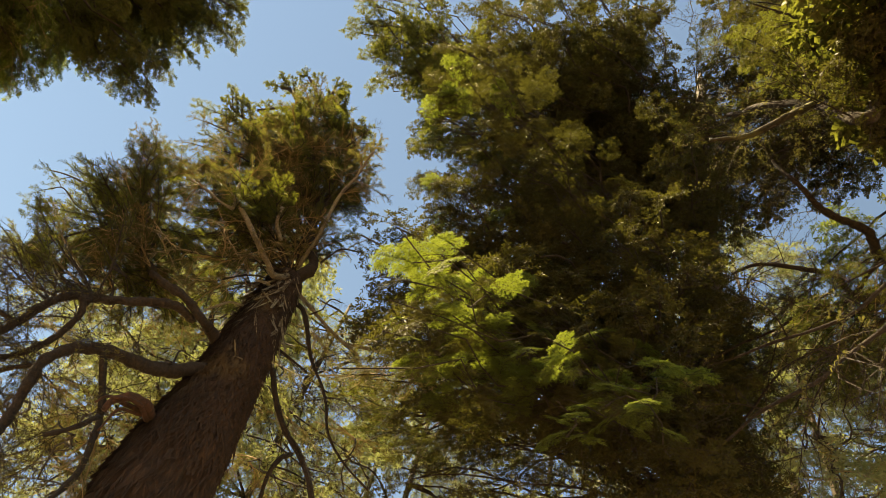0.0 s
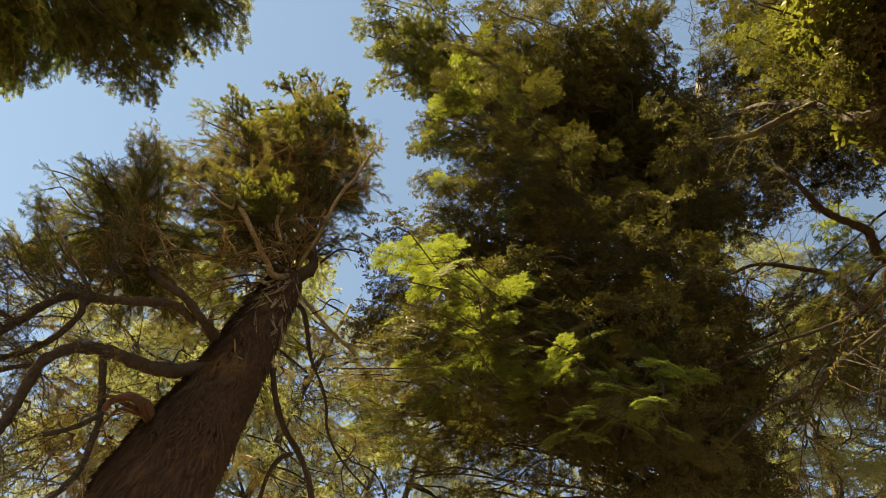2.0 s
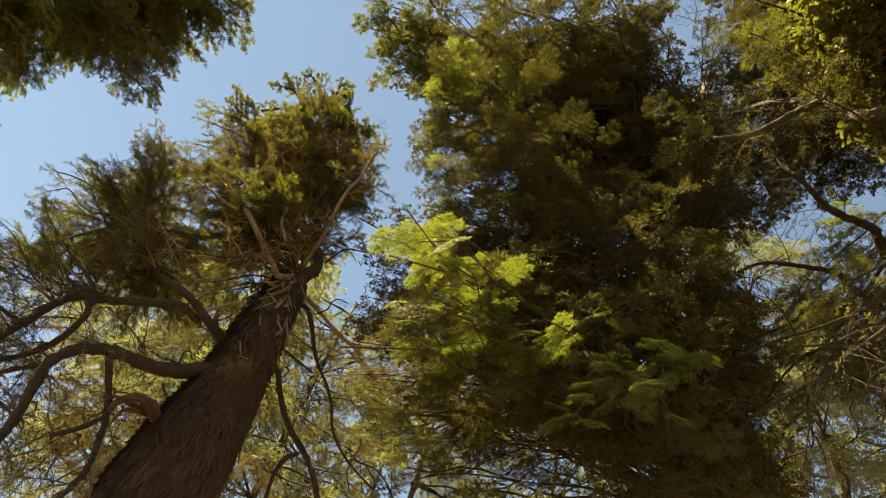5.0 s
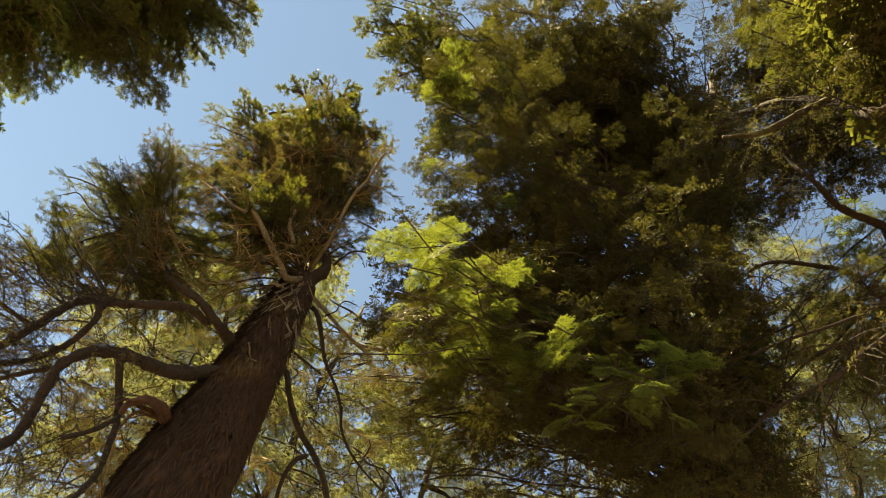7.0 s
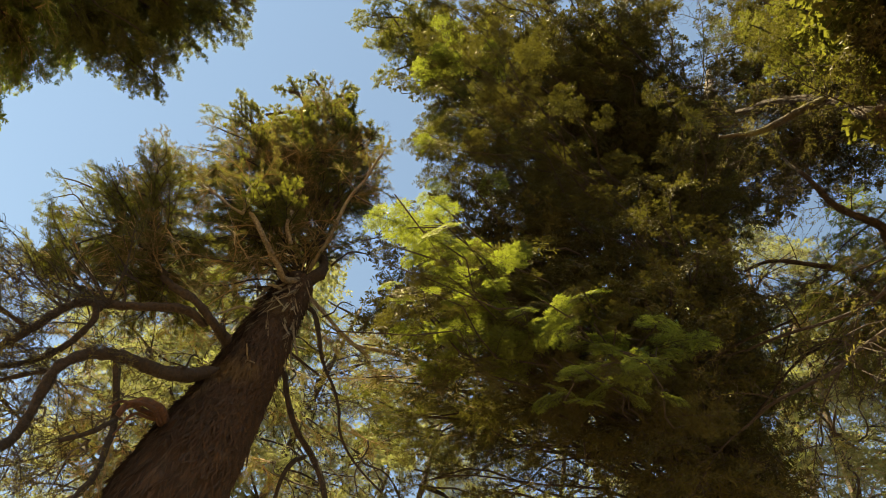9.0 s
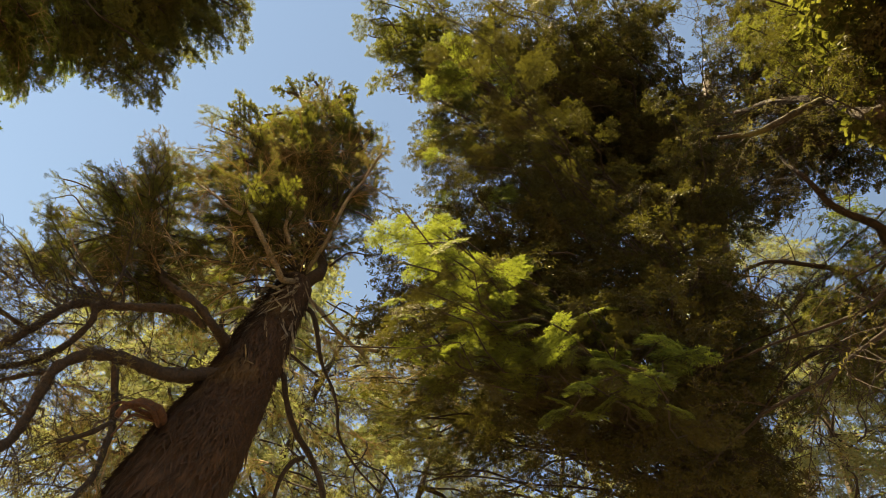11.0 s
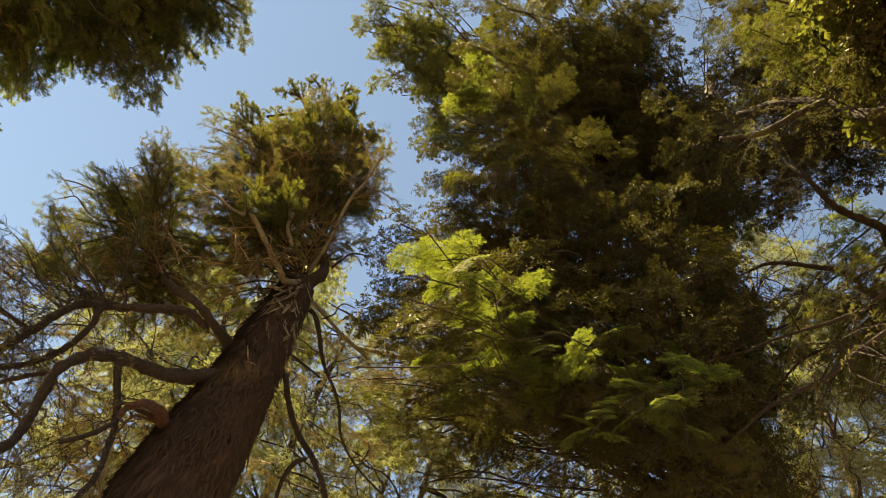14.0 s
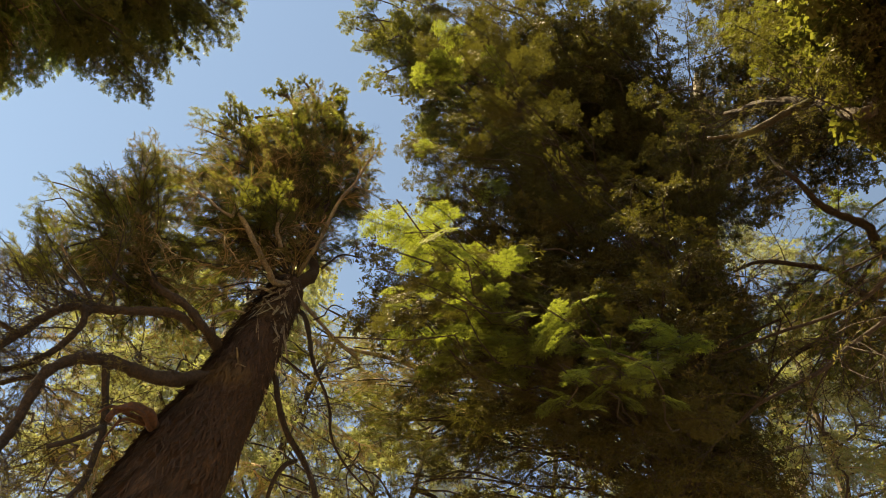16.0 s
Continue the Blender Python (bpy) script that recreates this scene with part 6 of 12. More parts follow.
limb(tall, [(3.14, 3.54, 11.05), (1.67, 3.19, 10.73), (0.21, 2.83, 9.74)], 0.014, 0.006, "dim", first=0.3, count=7, size=0.5, sway=0.3, seed=295)
limb(tall, [(3.27, 3.55, 12.14), (1.16, 3.47, 12.03), (-0.95, 3.39, 10.94)], 0.014, 0.006, "shade", first=0.3, count=7, size=0.5, sway=0.3, seed=403)
limb(tall, [(3.03, 3.54, 10.21), (1.53, 3.52, 10.42), (0.03, 3.49, 9.92)], 0.014, 0.006, "shade", first=0.3, count=6, size=0.5, sway=0.3, seed=183)
limb(tall, [(3.08, 3.54, 10.57), (1.21, 3.54, 10.63), (-0.65, 3.53, 9.81)], 0.014, 0.006, "shade", first=0.3, count=7, size=0.5, sway=0.3, seed=515)
limb(tall, [(3.01, 3.54, 10.06), (1.59, 3.54, 10.00), (0.18, 3.55, 9.28)], 0.014, 0.006, "dim", first=0.3, count=7, size=0.5, sway=0.3, seed=101)
limb(tall, [(3.01, 3.54, 10.02), (1.73, 3.31, 9.89), (0.45, 3.08, 9.16)], 0.014, 0.006, "dim", first=0.3, count=5, size=0.5, sway=0.3, seed=834)
limb(tall, [(3.16, 3.54, 11.27), (1.07, 3.12, 11.13), (-1.03, 2.69, 10.00)], 0.014, 0.006, "dim", first=0.3, count=7, size=0.5, sway=0.3, seed=957)
limb(tall, [(3.05, 3.54, 10.40), (1.16, 3.16, 10.64), (-0.73, 2.78, 9.98)], 0.014, 0.006, "dim", first=0.3, count=6, size=0.5, sway=0.3, seed=112)
limb(tall, [(2.87, 3.53, 8.94), (1.38, 3.28, 8.75), (-0.12, 3.02, 7.86)], 0.014, 0.006, "dim", first=0.3, count=6, size=0.5, sway=0.3, seed=516)
limb(tall, [(3.15, 3.54, 11.12), (1.26, 3.36, 10.86), (-0.62, 3.18, 9.74)], 0.014, 0.006, "shade", first=0.3, count=6, size=0.5, sway=0.3, seed=482)
limb(tall, [(2.97, 3.54, 9.71), (1.81, 3.18, 9.76), (0.65, 2.82, 9.23)], 0.014, 0.006, "dim", first=0.3, count=6, size=0.5, sway=0.3, seed=949)
limb(tall, [(3.05, 3.54, 10.33), (1.85, 3.41, 10.06), (0.65, 3.29, 9.24)], 0.014, 0.006, "shade", first=0.3, count=6, size=0.5, sway=0.3, seed=728)
limb(tall, [(2.95, 3.53, 9.59), (1.24, 3.43, 9.42), (-0.47, 3.33, 8.45)], 0.014, 0.006, "shade", first=0.3, count=7, size=0.5, sway=0.3, seed=964)
limb(tall, [(3.15, 3.54, 11.15), (2.05, 3.33, 10.98), (0.95, 3.11, 10.30)], 0.014, 0.006, "shade", first=0.3, count=7, size=0.5, sway=0.3, seed=232)
limb(tall, [(2.97, 3.54, 9.71), (2.34, 3.31, 9.82), (1.71, 3.08, 9.62)], 0.014, 0.006, "dim", first=0.3, count=6, size=0.5, sway=0.3, seed=762)
limb(tall, [(3.40, 3.56, 13.14), (3.19, 2.76, 13.19), (2.98, 1.97, 12.86)], 0.007, 0.006, "dry", first=0.3, count=6, size=0.55, seed=941)
limb(tall, [(3.37, 3.55, 12.92), (3.20, 2.52, 13.04), (3.03, 1.49, 12.67)], 0.007, 0.006, "shade", first=0.3, count=5, size=0.55, seed=374)
limb(tall, [(3.51, 3.56, 14.01), (3.26, 2.38, 13.92), (3.02, 1.21, 13.26)], 0.007, 0.006, "dry", first=0.3, count=5, size=0.55, seed=915)
limb(tall, [(3.61, 3.57, 14.78), (2.86, 2.49, 14.94), (2.12, 1.42, 14.48)], 0.007, 0.006, "dry", first=0.3, count=6, size=0.55, seed=410)
limb(tall, [(3.37, 3.55, 12.88), (3.21, 2.63, 12.82), (3.05, 1.71, 12.32)], 0.007, 0.006, "dry", first=0.3, count=5, size=0.55, seed=958)
limb(tall, [(3.48, 3.56, 13.81), (3.19, 2.48, 13.73), (2.90, 1.41, 13.11)], 0.007, 0.006, "dry", first=0.3, count=5, size=0.55, seed=334)
limb(tall, [(2.83, 3.53, 8.65), (2.38, 3.53, 8.55), (1.93, 3.53, 8.24)], 0.008, 0.006, "fill", first=0.35, count=7, size=0.58, seed=904)
limb(tall, [(3.02, 3.54, 10.16), (0.82, 3.67, 10.88), (-1.38, 3.81, 10.53)], 0.008, 0.006, "fill", first=0.35, count=6, size=0.58, seed=319)
limb(tall, [(3.25, 3.55, 11.92), (0.86, 3.19, 12.64), (-1.53, 2.84, 12.20)], 0.008, 0.006, "fill", first=0.35, count=6, size=0.58, seed=228)
limb(tall, [(2.74, 3.52, 7.86), (1.28, 3.56, 7.89), (-0.18, 3.60, 7.23)], 0.008, 0.006, "fill", first=0.35, count=6, size=0.58, seed=362)
limb(tall, [(2.66, 3.53, 7.19), (2.38, 3.63, 7.28), (2.09, 3.74, 7.23)], 0.008, 0.006, "fill", first=0.35, count=7, size=0.58, seed=134)
limb(tall, [(3.24, 3.55, 11.91), (2.12, 3.86, 11.66), (0.99, 4.18, 10.89)], 0.008, 0.006, "fill", first=0.35, count=7, size=0.58, seed=294)
limb(tall, [(2.92, 3.53, 9.34), (1.12, 3.30, 9.77), (-0.69, 3.06, 9.32)], 0.008, 0.006, "fill", first=0.35, count=6, size=0.58, seed=842)
limb(tall, [(3.23, 3.55, 11.78), (2.67, 3.44, 11.64), (2.11, 3.34, 11.25)], 0.008, 0.006, "fill", first=0.35, count=5, size=0.58, seed=567)
limb(tall, [(2.99, 3.54, 9.85), (1.48, 3.32, 9.79), (-0.03, 3.11, 9.02)], 0.008, 0.006, "fill", first=0.35, count=7, size=0.58, seed=124)
limb(tall, [(2.83, 3.53, 8.64), (2.12, 3.68, 8.63), (1.40, 3.83, 8.28)], 0.008, 0.006, "fill", first=0.35, count=6, size=0.58, seed=942)
limb(tall, [(3.47, 3.56, 13.67), (1.01, 3.61, 13.49), (-1.45, 3.67, 12.17)], 0.008, 0.006, "fill", first=0.35, count=5, size=0.58, seed=0)
limb(tall, [(2.71, 3.52, 7.66), (1.57, 3.85, 7.62), (0.42, 4.18, 7.02)], 0.008, 0.006, "fill", first=0.35, count=6, size=0.58, seed=140)
limb(tall, [(2.94, 3.53, 9.47), (1.31, 3.67, 9.59), (-0.32, 3.81, 8.95)], 0.008, 0.006, "fill", first=0.35, count=5, size=0.58, seed=839)
limb(tall, [(3.04, 3.54, 10.31), (2.61, 3.13, 10.46), (2.17, 2.72, 10.33)], 0.008, 0.006, "fill", first=0.35, count=5, size=0.58, seed=733)
limb(tall, [(3.02, 3.54, 10.15), (1.81, 3.84, 9.96), (0.60, 4.14, 9.20)], 0.008, 0.006, "fill", first=0.35, count=6, size=0.58, seed=330)
limb(tall, [(2.79, 3.53, 8.30), (1.51, 3.83, 8.07), (0.23, 4.14, 7.23)], 0.008, 0.006, "fill", first=0.35, count=6, size=0.58, seed=320)
limb(tall, [(3.12, 3.54, 10.95), (0.89, 3.12, 10.63), (-1.34, 2.69, 9.27)], 0.008, 0.006, "fill", first=0.35, count=5, size=0.58, seed=975)
limb(tall, [(3.09, 3.54, 10.64), (1.17, 3.82, 10.83), (-0.74, 4.10, 10.10)], 0.008, 0.006, "fill", first=0.35, count=5, size=0.58, seed=156)
limb(tall, [(3.31, 3.55, 12.46), (1.08, 3.74, 12.02), (-1.16, 3.93, 10.56)], 0.008, 0.006, "fill", first=0.35, count=5, size=0.58, seed=987)
limb(tall, [(2.89, 3.53, 9.13), (1.42, 3.42, 8.87), (-0.05, 3.30, 7.94)], 0.008, 0.006, "fill", first=0.35, count=6, size=0.58, seed=317)
limb(tall, [(2.84, 3.53, 8.69), (1.14, 3.53, 9.00), (-0.57, 3.53, 8.49)], 0.008, 0.006, "fill", first=0.35, count=5, size=0.58, seed=745)
limb(tall, [(2.96, 3.53, 9.65), (2.04, 3.28, 9.45), (1.12, 3.02, 8.81)], 0.008, 0.006, "fill", first=0.35, count=6, size=0.58, seed=813)
limb(tall, [(2.82, 3.53, 8.54), (2.47, 3.53, 8.60), (2.13, 3.54, 8.48)], 0.008, 0.006, "fill", first=0.35, count=7, size=0.58, seed=191)
limb(tall, [(2.87, 3.53, 8.91), (2.58, 3.50, 8.96), (2.29, 3.47, 8.86)], 0.008, 0.006, "fill", first=0.35, count=6, size=0.58, seed=949)
limb(tall, [(2.71, 3.52, 7.61), (2.38, 3.52, 7.71), (2.05, 3.51, 7.64)], 0.008, 0.006, "fill", first=0.35, count=6, size=0.58, seed=317)
limb(tall, [(3.19, 3.55, 11.46), (1.58, 3.54, 11.45), (-0.03, 3.53, 10.69)], 0.008, 0.006, "fill", first=0.35, count=5, size=0.58, seed=709)
# limbs added here to block light from the old conifer's stem
limb(tall, [(2.58, 3.54, 6.44), (1.28, 3.06, 6.39), (-0.01, 2.58, 5.95)], 0.014, 0.006, "shade", first=0.6, count=5, size=0.5, sway=0.3, seed=623)
limb(tall, [(2.47, 3.54, 5.45), (1.36, 3.02, 5.47), (0.26, 2.50, 5.09)], 0.014, 0.006, "shade", first=0.6, count=5, size=0.5, sway=0.3, seed=947)
limb(tall, [(2.43, 3.55, 4.99), (1.13, 3.08, 5.02), (-0.17, 2.62, 4.65)], 0.014, 0.006, "shade", first=0.6, count=5, size=0.5, sway=0.3, seed=685)
limb(tall, [(2.67, 3.53, 7.32), (1.57, 3.00, 7.27), (0.47, 2.46, 6.81)], 0.014, 0.006, "shade", first=0.6, count=5, size=0.5, sway=0.3, seed=991)
limb(tall, [(2.47, 3.54, 5.50), (1.27, 3.02, 5.47), (0.06, 2.50, 5.04)], 0.014, 0.006, "shade", first=0.6, count=5, size=0.5, sway=0.3, seed=927)
limb(tall, [(2.50, 3.54, 5.70), (1.21, 3.09, 5.66), (-0.07, 2.63, 5.23)], 0.014, 0.006, "shade", first=0.6, count=5, size=0.5, sway=0.3, seed=370)
limb(tall, [(2.45, 3.55, 5.31), (1.29, 3.09, 5.49), (0.13, 2.63, 5.27)], 0.014, 0.006, "shade", first=0.6, count=5, size=0.5, sway=0.3, seed=434)
limb(tall, [(2.51, 3.54, 5.82), (1.26, 3.07, 5.80), (0.02, 2.60, 5.38)], 0.014, 0.006, "shade", first=0.6, count=5, size=0.5, sway=0.3, seed=316)
limb(tall, [(2.49, 3.54, 5.67), (1.17, 3.10, 5.57), (-0.15, 2.65, 5.07)], 0.014, 0.006, "shade", first=0.6, count=5, size=0.5, sway=0.3, seed=460)
limb(tall, [(2.55, 3.54, 6.22), (1.66, 2.94, 6.21), (0.76, 2.34, 5.81)], 0.014, 0.006, "shade", first=0.6, count=5, size=0.5, sway=0.3, seed=152)
limb(tall, [(2.43, 3.55, 5.05), (1.37, 3.02, 5.22), (0.31, 2.49, 4.99)], 0.014, 0.006, "shade", first=0.6, count=5, size=0.5, sway=0.3, seed=348)
limb(tall, [(2.46, 3.54, 5.39), (1.27, 3.08, 5.31), (0.09, 2.62, 4.84)], 0.014, 0.006, "shade", first=0.6, count=5, size=0.5, sway=0.3, seed=454)
limb(tall, [(2.61, 3.53, 6.77), (1.52, 2.99, 6.95), (0.42, 2.46, 6.74)], 0.014, 0.006, "shade", first=0.6, count=5, size=0.5, sway=0.3, seed=330)
limb(tall, [(2.54, 3.54, 6.07), (1.53, 2.98, 6.27), (0.52, 2.43, 6.06)], 0.014, 0.006, "shade", first=0.6, count=5, size=0.5, sway=0.3, seed=431)
limb(tall, [(2.43, 3.55, 4.45), (1.28, 3.08, 4.61), (0.13, 2.61, 4.38)], 0.014, 0.006, "shade", first=0.6, count=5, size=0.5, sway=0.3, seed=297)
limb(tall, [(2.48, 3.54, 5.60), (1.43, 3.03, 5.76), (0.37, 2.51, 5.52)], 0.014, 0.006, "shade", first=0.6, count=5, size=0.5, sway=0.3, seed=646)
limb(tall, [(2.47, 3.54, 5.44), (1.33, 3.06, 5.61), (0.20, 2.58, 5.38)], 0.014, 0.006, "shade", first=0.6, count=5, size=0.5, sway=0.3, seed=58)
limb(tall, [(2.52, 3.54, 5.90), (1.25, 3.06, 5.96), (-0.01, 2.58, 5.63)], 0.014, 0.006, "shade", first=0.6, count=5, size=0.5, sway=0.3, seed=259)
limb(tall, [(2.46, 3.54, 5.38), (1.30, 3.00, 5.57), (0.14, 2.46, 5.37)], 0.014, 0.006, "shade", first=0.6, count=5, size=0.5, sway=0.3, seed=25)
limb(tall, [(2.43, 3.55, 4.89), (1.27, 3.08, 4.94), (0.11, 2.61, 4.59)], 0.014, 0.006, "shade", first=0.6, count=5, size=0.5, sway=0.3, seed=335)
limb(tall, [(2.63, 3.53, 6.96), (1.46, 2.98, 6.88), (0.29, 2.44, 6.39)], 0.014, 0.006, "shade", first=0.6, count=5, size=0.5, sway=0.3, seed=558)
limb(tall, [(2.52, 3.54, 5.90), (1.36, 3.03, 5.89), (0.21, 2.52, 5.49)], 0.014, 0.006, "shade", first=0.6, count=5, size=0.5, sway=0.3, seed=968)
limb(tall, [(2.53, 3.54, 5.97), (1.33, 3.08, 6.04), (0.13, 2.62, 5.71)], 0.014, 0.006, "shade", first=0.6, count=5, size=0.5, sway=0.3, seed=886)
limb(tall, [(2.57, 3.54, 6.36), (1.61, 2.96, 6.30), (0.65, 2.39, 5.84)], 0.014, 0.006, "shade", first=0.6, count=5, size=0.5, sway=0.3, seed=313)
limb(tall, [(2.43, 3.55, 4.85), (2.20, 3.20, 4.85), (1.97, 2.86, 4.65)], 0.014, 0.006, "shade", first=0.2, count=7, size=0.5, seed=568)
limb(tall, [(3.14, 3.54, 11.06), (2.97, 3.18, 11.13), (2.80, 2.82, 11.01)], 0.014, 0.006, "shade", first=0.2, count=5, size=0.5, seed=168)
limb(tall, [(2.43, 3.55, 5.01), (2.22, 3.38, 5.03), (2.01, 3.22, 4.93)], 0.014, 0.006, "dry", first=0.2, count=5, size=0.5, seed=631)
limb(tall, [(2.45, 3.55, 5.25), (2.28, 3.19, 5.29), (2.12, 2.83, 5.14)], 0.014, 0.006, "shade", first=0.2, count=5, size=0.5, seed=540)
limb(tall, [(2.43, 3.55, 4.79), (2.19, 3.09, 4.76), (1.95, 2.64, 4.47)], 0.014, 0.006, "dry", first=0.2, count=6, size=0.5, seed=351)
limb(tall, [(3.02, 3.54, 10.16), (2.75, 3.33, 10.13), (2.47, 3.13, 9.95)], 0.014, 0.006, "shade", first=0.2, count=6, size=0.5, seed=767)
limb(tall, [(2.94, 3.53, 9.47), (2.65, 3.37, 9.53), (2.37, 3.21, 9.43)], 0.014, 0.006, "shade", first=0.2, count=6, size=0.5, seed=450)
limb(tall, [(1.29, 3.58, 5.28), (0.97, 3.57, 5.33), (0.66, 3.64, 5.51), (0.19, 3.69, 5.42), (-0.33, 3.69, 5.34)], 0.050, 0.012, "shade", first=0.2, count=9, size=0.5, bark=BARK_PALE, seed=962)
limb(tall, [(2.43, 3.55, 4.15), (1.67, 3.53, 4.43), (0.92, 3.52, 4.35)], 0.012, 0.006, "shade", first=0.4, count=4, size=0.45, seed=347)
limb(tall, [(2.54, 3.54, 6.08), (1.23, 3.86, 6.21), (-0.07, 4.17, 5.71)], 0.012, 0.006, "dry", first=0.4, count=5, size=0.45, seed=690)
limb(tall, [(2.59, 3.53, 6.52), (1.20, 3.99, 6.45), (-0.19, 4.44, 5.70)], 0.012, 0.006, "shade", first=0.4, count=4, size=0.45, seed=512)
limb(tall, [(2.55, 3.54, 6.22), (1.39, 4.06, 6.36), (0.23, 4.58, 5.89)], 0.012, 0.006, "shade", first=0.4, count=3, size=0.45, seed=441)
limb(tall, [(2.44, 3.55, 5.23), (1.62, 4.02, 5.47), (0.79, 4.50, 5.25)], 0.012, 0.006, "dry", first=0.4, count=4, size=0.45, seed=829)
limb(tall, [(2.43, 3.55, 5.13), (1.44, 4.05, 5.51), (0.44, 4.55, 5.35)], 0.012, 0.006, "shade", first=0.4, count=4, size=0.45, seed=698)
limb(tall, [(2.43, 3.55, 4.66), (1.45, 3.63, 4.80), (0.46, 3.72, 4.47)], 0.012, 0.006, "dry", first=0.4, count=4, size=0.45, seed=798)
limb(tall, [(2.43, 3.55, 4.94), (1.72, 3.68, 5.16), (1.01, 3.81, 5.04)], 0.012, 0.006, "shade", first=0.4, count=5, size=0.45, seed=198)
limb(tall, [(2.47, 3.54, 5.43), (1.92, 3.95, 5.63), (1.36, 4.36, 5.50)], 0.012, 0.006, "shade", first=0.4, count=4, size=0.45, seed=268)
limb(tall, [(2.48, 3.54, 5.52), (1.04, 3.96, 5.99), (-0.41, 4.37, 5.73)], 0.012, 0.006, "dry", first=0.4, count=5, size=0.45, seed=215)
limb(tall, [(2.43, 3.55, 4.52), (1.38, 3.89, 4.93), (0.32, 4.23, 4.81)], 0.012, 0.006, "shade", first=0.4, count=4, size=0.45, seed=721)
limb(tall, [(2.46, 3.55, 5.34), (1.66, 3.97, 5.36), (0.87, 4.40, 4.95)], 0.012, 0.006, "shade", first=0.4, count=5, size=0.45, seed=882)
limb(tall, [(2.43, 3.55, 4.95), (1.23, 3.97, 5.46), (0.04, 4.40, 5.36)], 0.012, 0.006, "shade", first=0.4, count=4, size=0.45, seed=202)
limb(tall, [(2.43, 3.54, 4.81), (1.56, 2.75, 4.64), (0.70, 1.95, 3.97)], 0.009, 0.003, "dim", first=0.78, count=3, size=0.25, sway=1.0, hang=0.1, cover=('dim', 2, 0.3), seed=997)
limb(tall, [(2.43, 3.54, 4.53), (1.57, 2.60, 4.41), (0.72, 1.67, 3.78)], 0.009, 0.003, "fir", first=0.78, count=3, size=0.2, sway=1.0, hang=0.1, cover=('dim', 2, 0.3), seed=862)
limb(tall, [(2.44, 3.54, 5.21), (1.29, 2.73, 4.92), (0.15, 1.93, 4.13)], 0.009, 0.003, "fir", first=0.78, count=3, size=0.28, sway=1.0, hang=0.1, cover=('dim', 2, 0.3), seed=576)
limb(tall, [(2.43, 3.54, 4.43), (1.18, 2.61, 4.36), (-0.07, 1.67, 3.79)], 0.009, 0.003, "dim", first=0.78, count=3, size=0.24, sway=1.0, hang=0.1, cover=('dim', 2, 0.3), seed=222)
limb(tall, [(2.43, 3.54, 4.88), (1.34, 2.76, 4.70), (0.24, 1.98, 4.03)], 0.009, 0.003, "dim", first=0.78, count=3, size=0.31, sway=1.0, hang=0.1, cover=('dim', 2, 0.3), seed=12)
limb(tall, [(2.43, 3.54, 4.54), (1.69, 2.67, 4.52), (0.95, 1.80, 4.00)], 0.009, 0.003, "fir", first=0.78, count=3, size=0.3, sway=1.0, hang=0.1, cover=('dim', 2, 0.3), seed=347)
limb(tall, [(2.67, 3.54, 7.26), (1.15, 2.57, 7.05), (-0.36, 1.60, 6.35)], 0.009, 0.003, "dim", first=0.78, count=3, size=0.41, sway=1.0, hang=0.1, cover=('dim', 2, 0.3), seed=285)
limb(tall, [(2.43, 3.54, 5.01), (1.45, 2.86, 4.89), (0.48, 2.17, 4.28)], 0.009, 0.003, "dim", first=0.78, count=3, size=0.31, sway=1.0, hang=0.1, cover=('dim', 2, 0.3), seed=672)
limb(tall, [(2.55, 3.54, 6.22), (1.12, 2.90, 6.17), (-0.32, 2.27, 5.61)], 0.009, 0.003, "fir", first=0.78, count=3, size=0.35, sway=1.0, hang=0.1, cover=('dim', 2, 0.3), seed=513)
limb(tall, [(2.63, 3.54, 6.89), (1.13, 2.66, 6.77), (-0.36, 1.77, 6.15)], 0.009, 0.003, "dim", first=0.78, count=3, size=0.41, sway=1.0, hang=0.1, cover=('dim', 2, 0.3), seed=870)
limb(tall, [(2.68, 3.54, 7.41), (1.09, 2.60, 7.12), (-0.51, 1.66, 6.32)], 0.009, 0.003, "dim", first=0.78, count=3, size=0.4, sway=1.0, hang=0.1, cover=('dim', 2, 0.3), seed=683)
limb(tall, [(2.43, 3.54, 5.10), (1.51, 2.67, 4.81), (0.59, 1.80, 4.01)], 0.009, 0.003, "dim", first=0.78, count=3, size=0.23, sway=1.0, hang=0.1, cover=('dim', 2, 0.3), seed=171)
limb(tall, [(2.43, 3.54, 5.01), (1.49, 2.75, 4.73), (0.54, 1.96, 3.95)], 0.009, 0.003, "fir", first=0.78, count=3, size=0.29, sway=1.0, hang=0.1, cover=('dim', 2, 0.3), seed=998)
limb(tall, [(2.43, 3.54, 4.76), (1.59, 2.63, 4.46), (0.75, 1.72, 3.66)], 0.009, 0.003, "dim", first=0.78, count=3, size=0.25, sway=1.0, hang=0.1, cover=('dim', 2, 0.3), seed=335)
limb(tall, [(2.43, 3.54, 4.31), (1.09, 2.78, 4.30), (-0.24, 2.01, 3.79)], 0.009, 0.003, "dim", first=0.78, count=3, size=0.29, sway=1.0, hang=0.1, cover=('dim', 2, 0.3), seed=598)
limb(tall, [(2.45, 3.54, 5.33), (1.63, 2.81, 5.09), (0.80, 2.09, 4.35)], 0.009, 0.003, "fir", first=0.78, count=3, size=0.27, sway=1.0, hang=0.1, cover=('dim', 2, 0.3), seed=753)
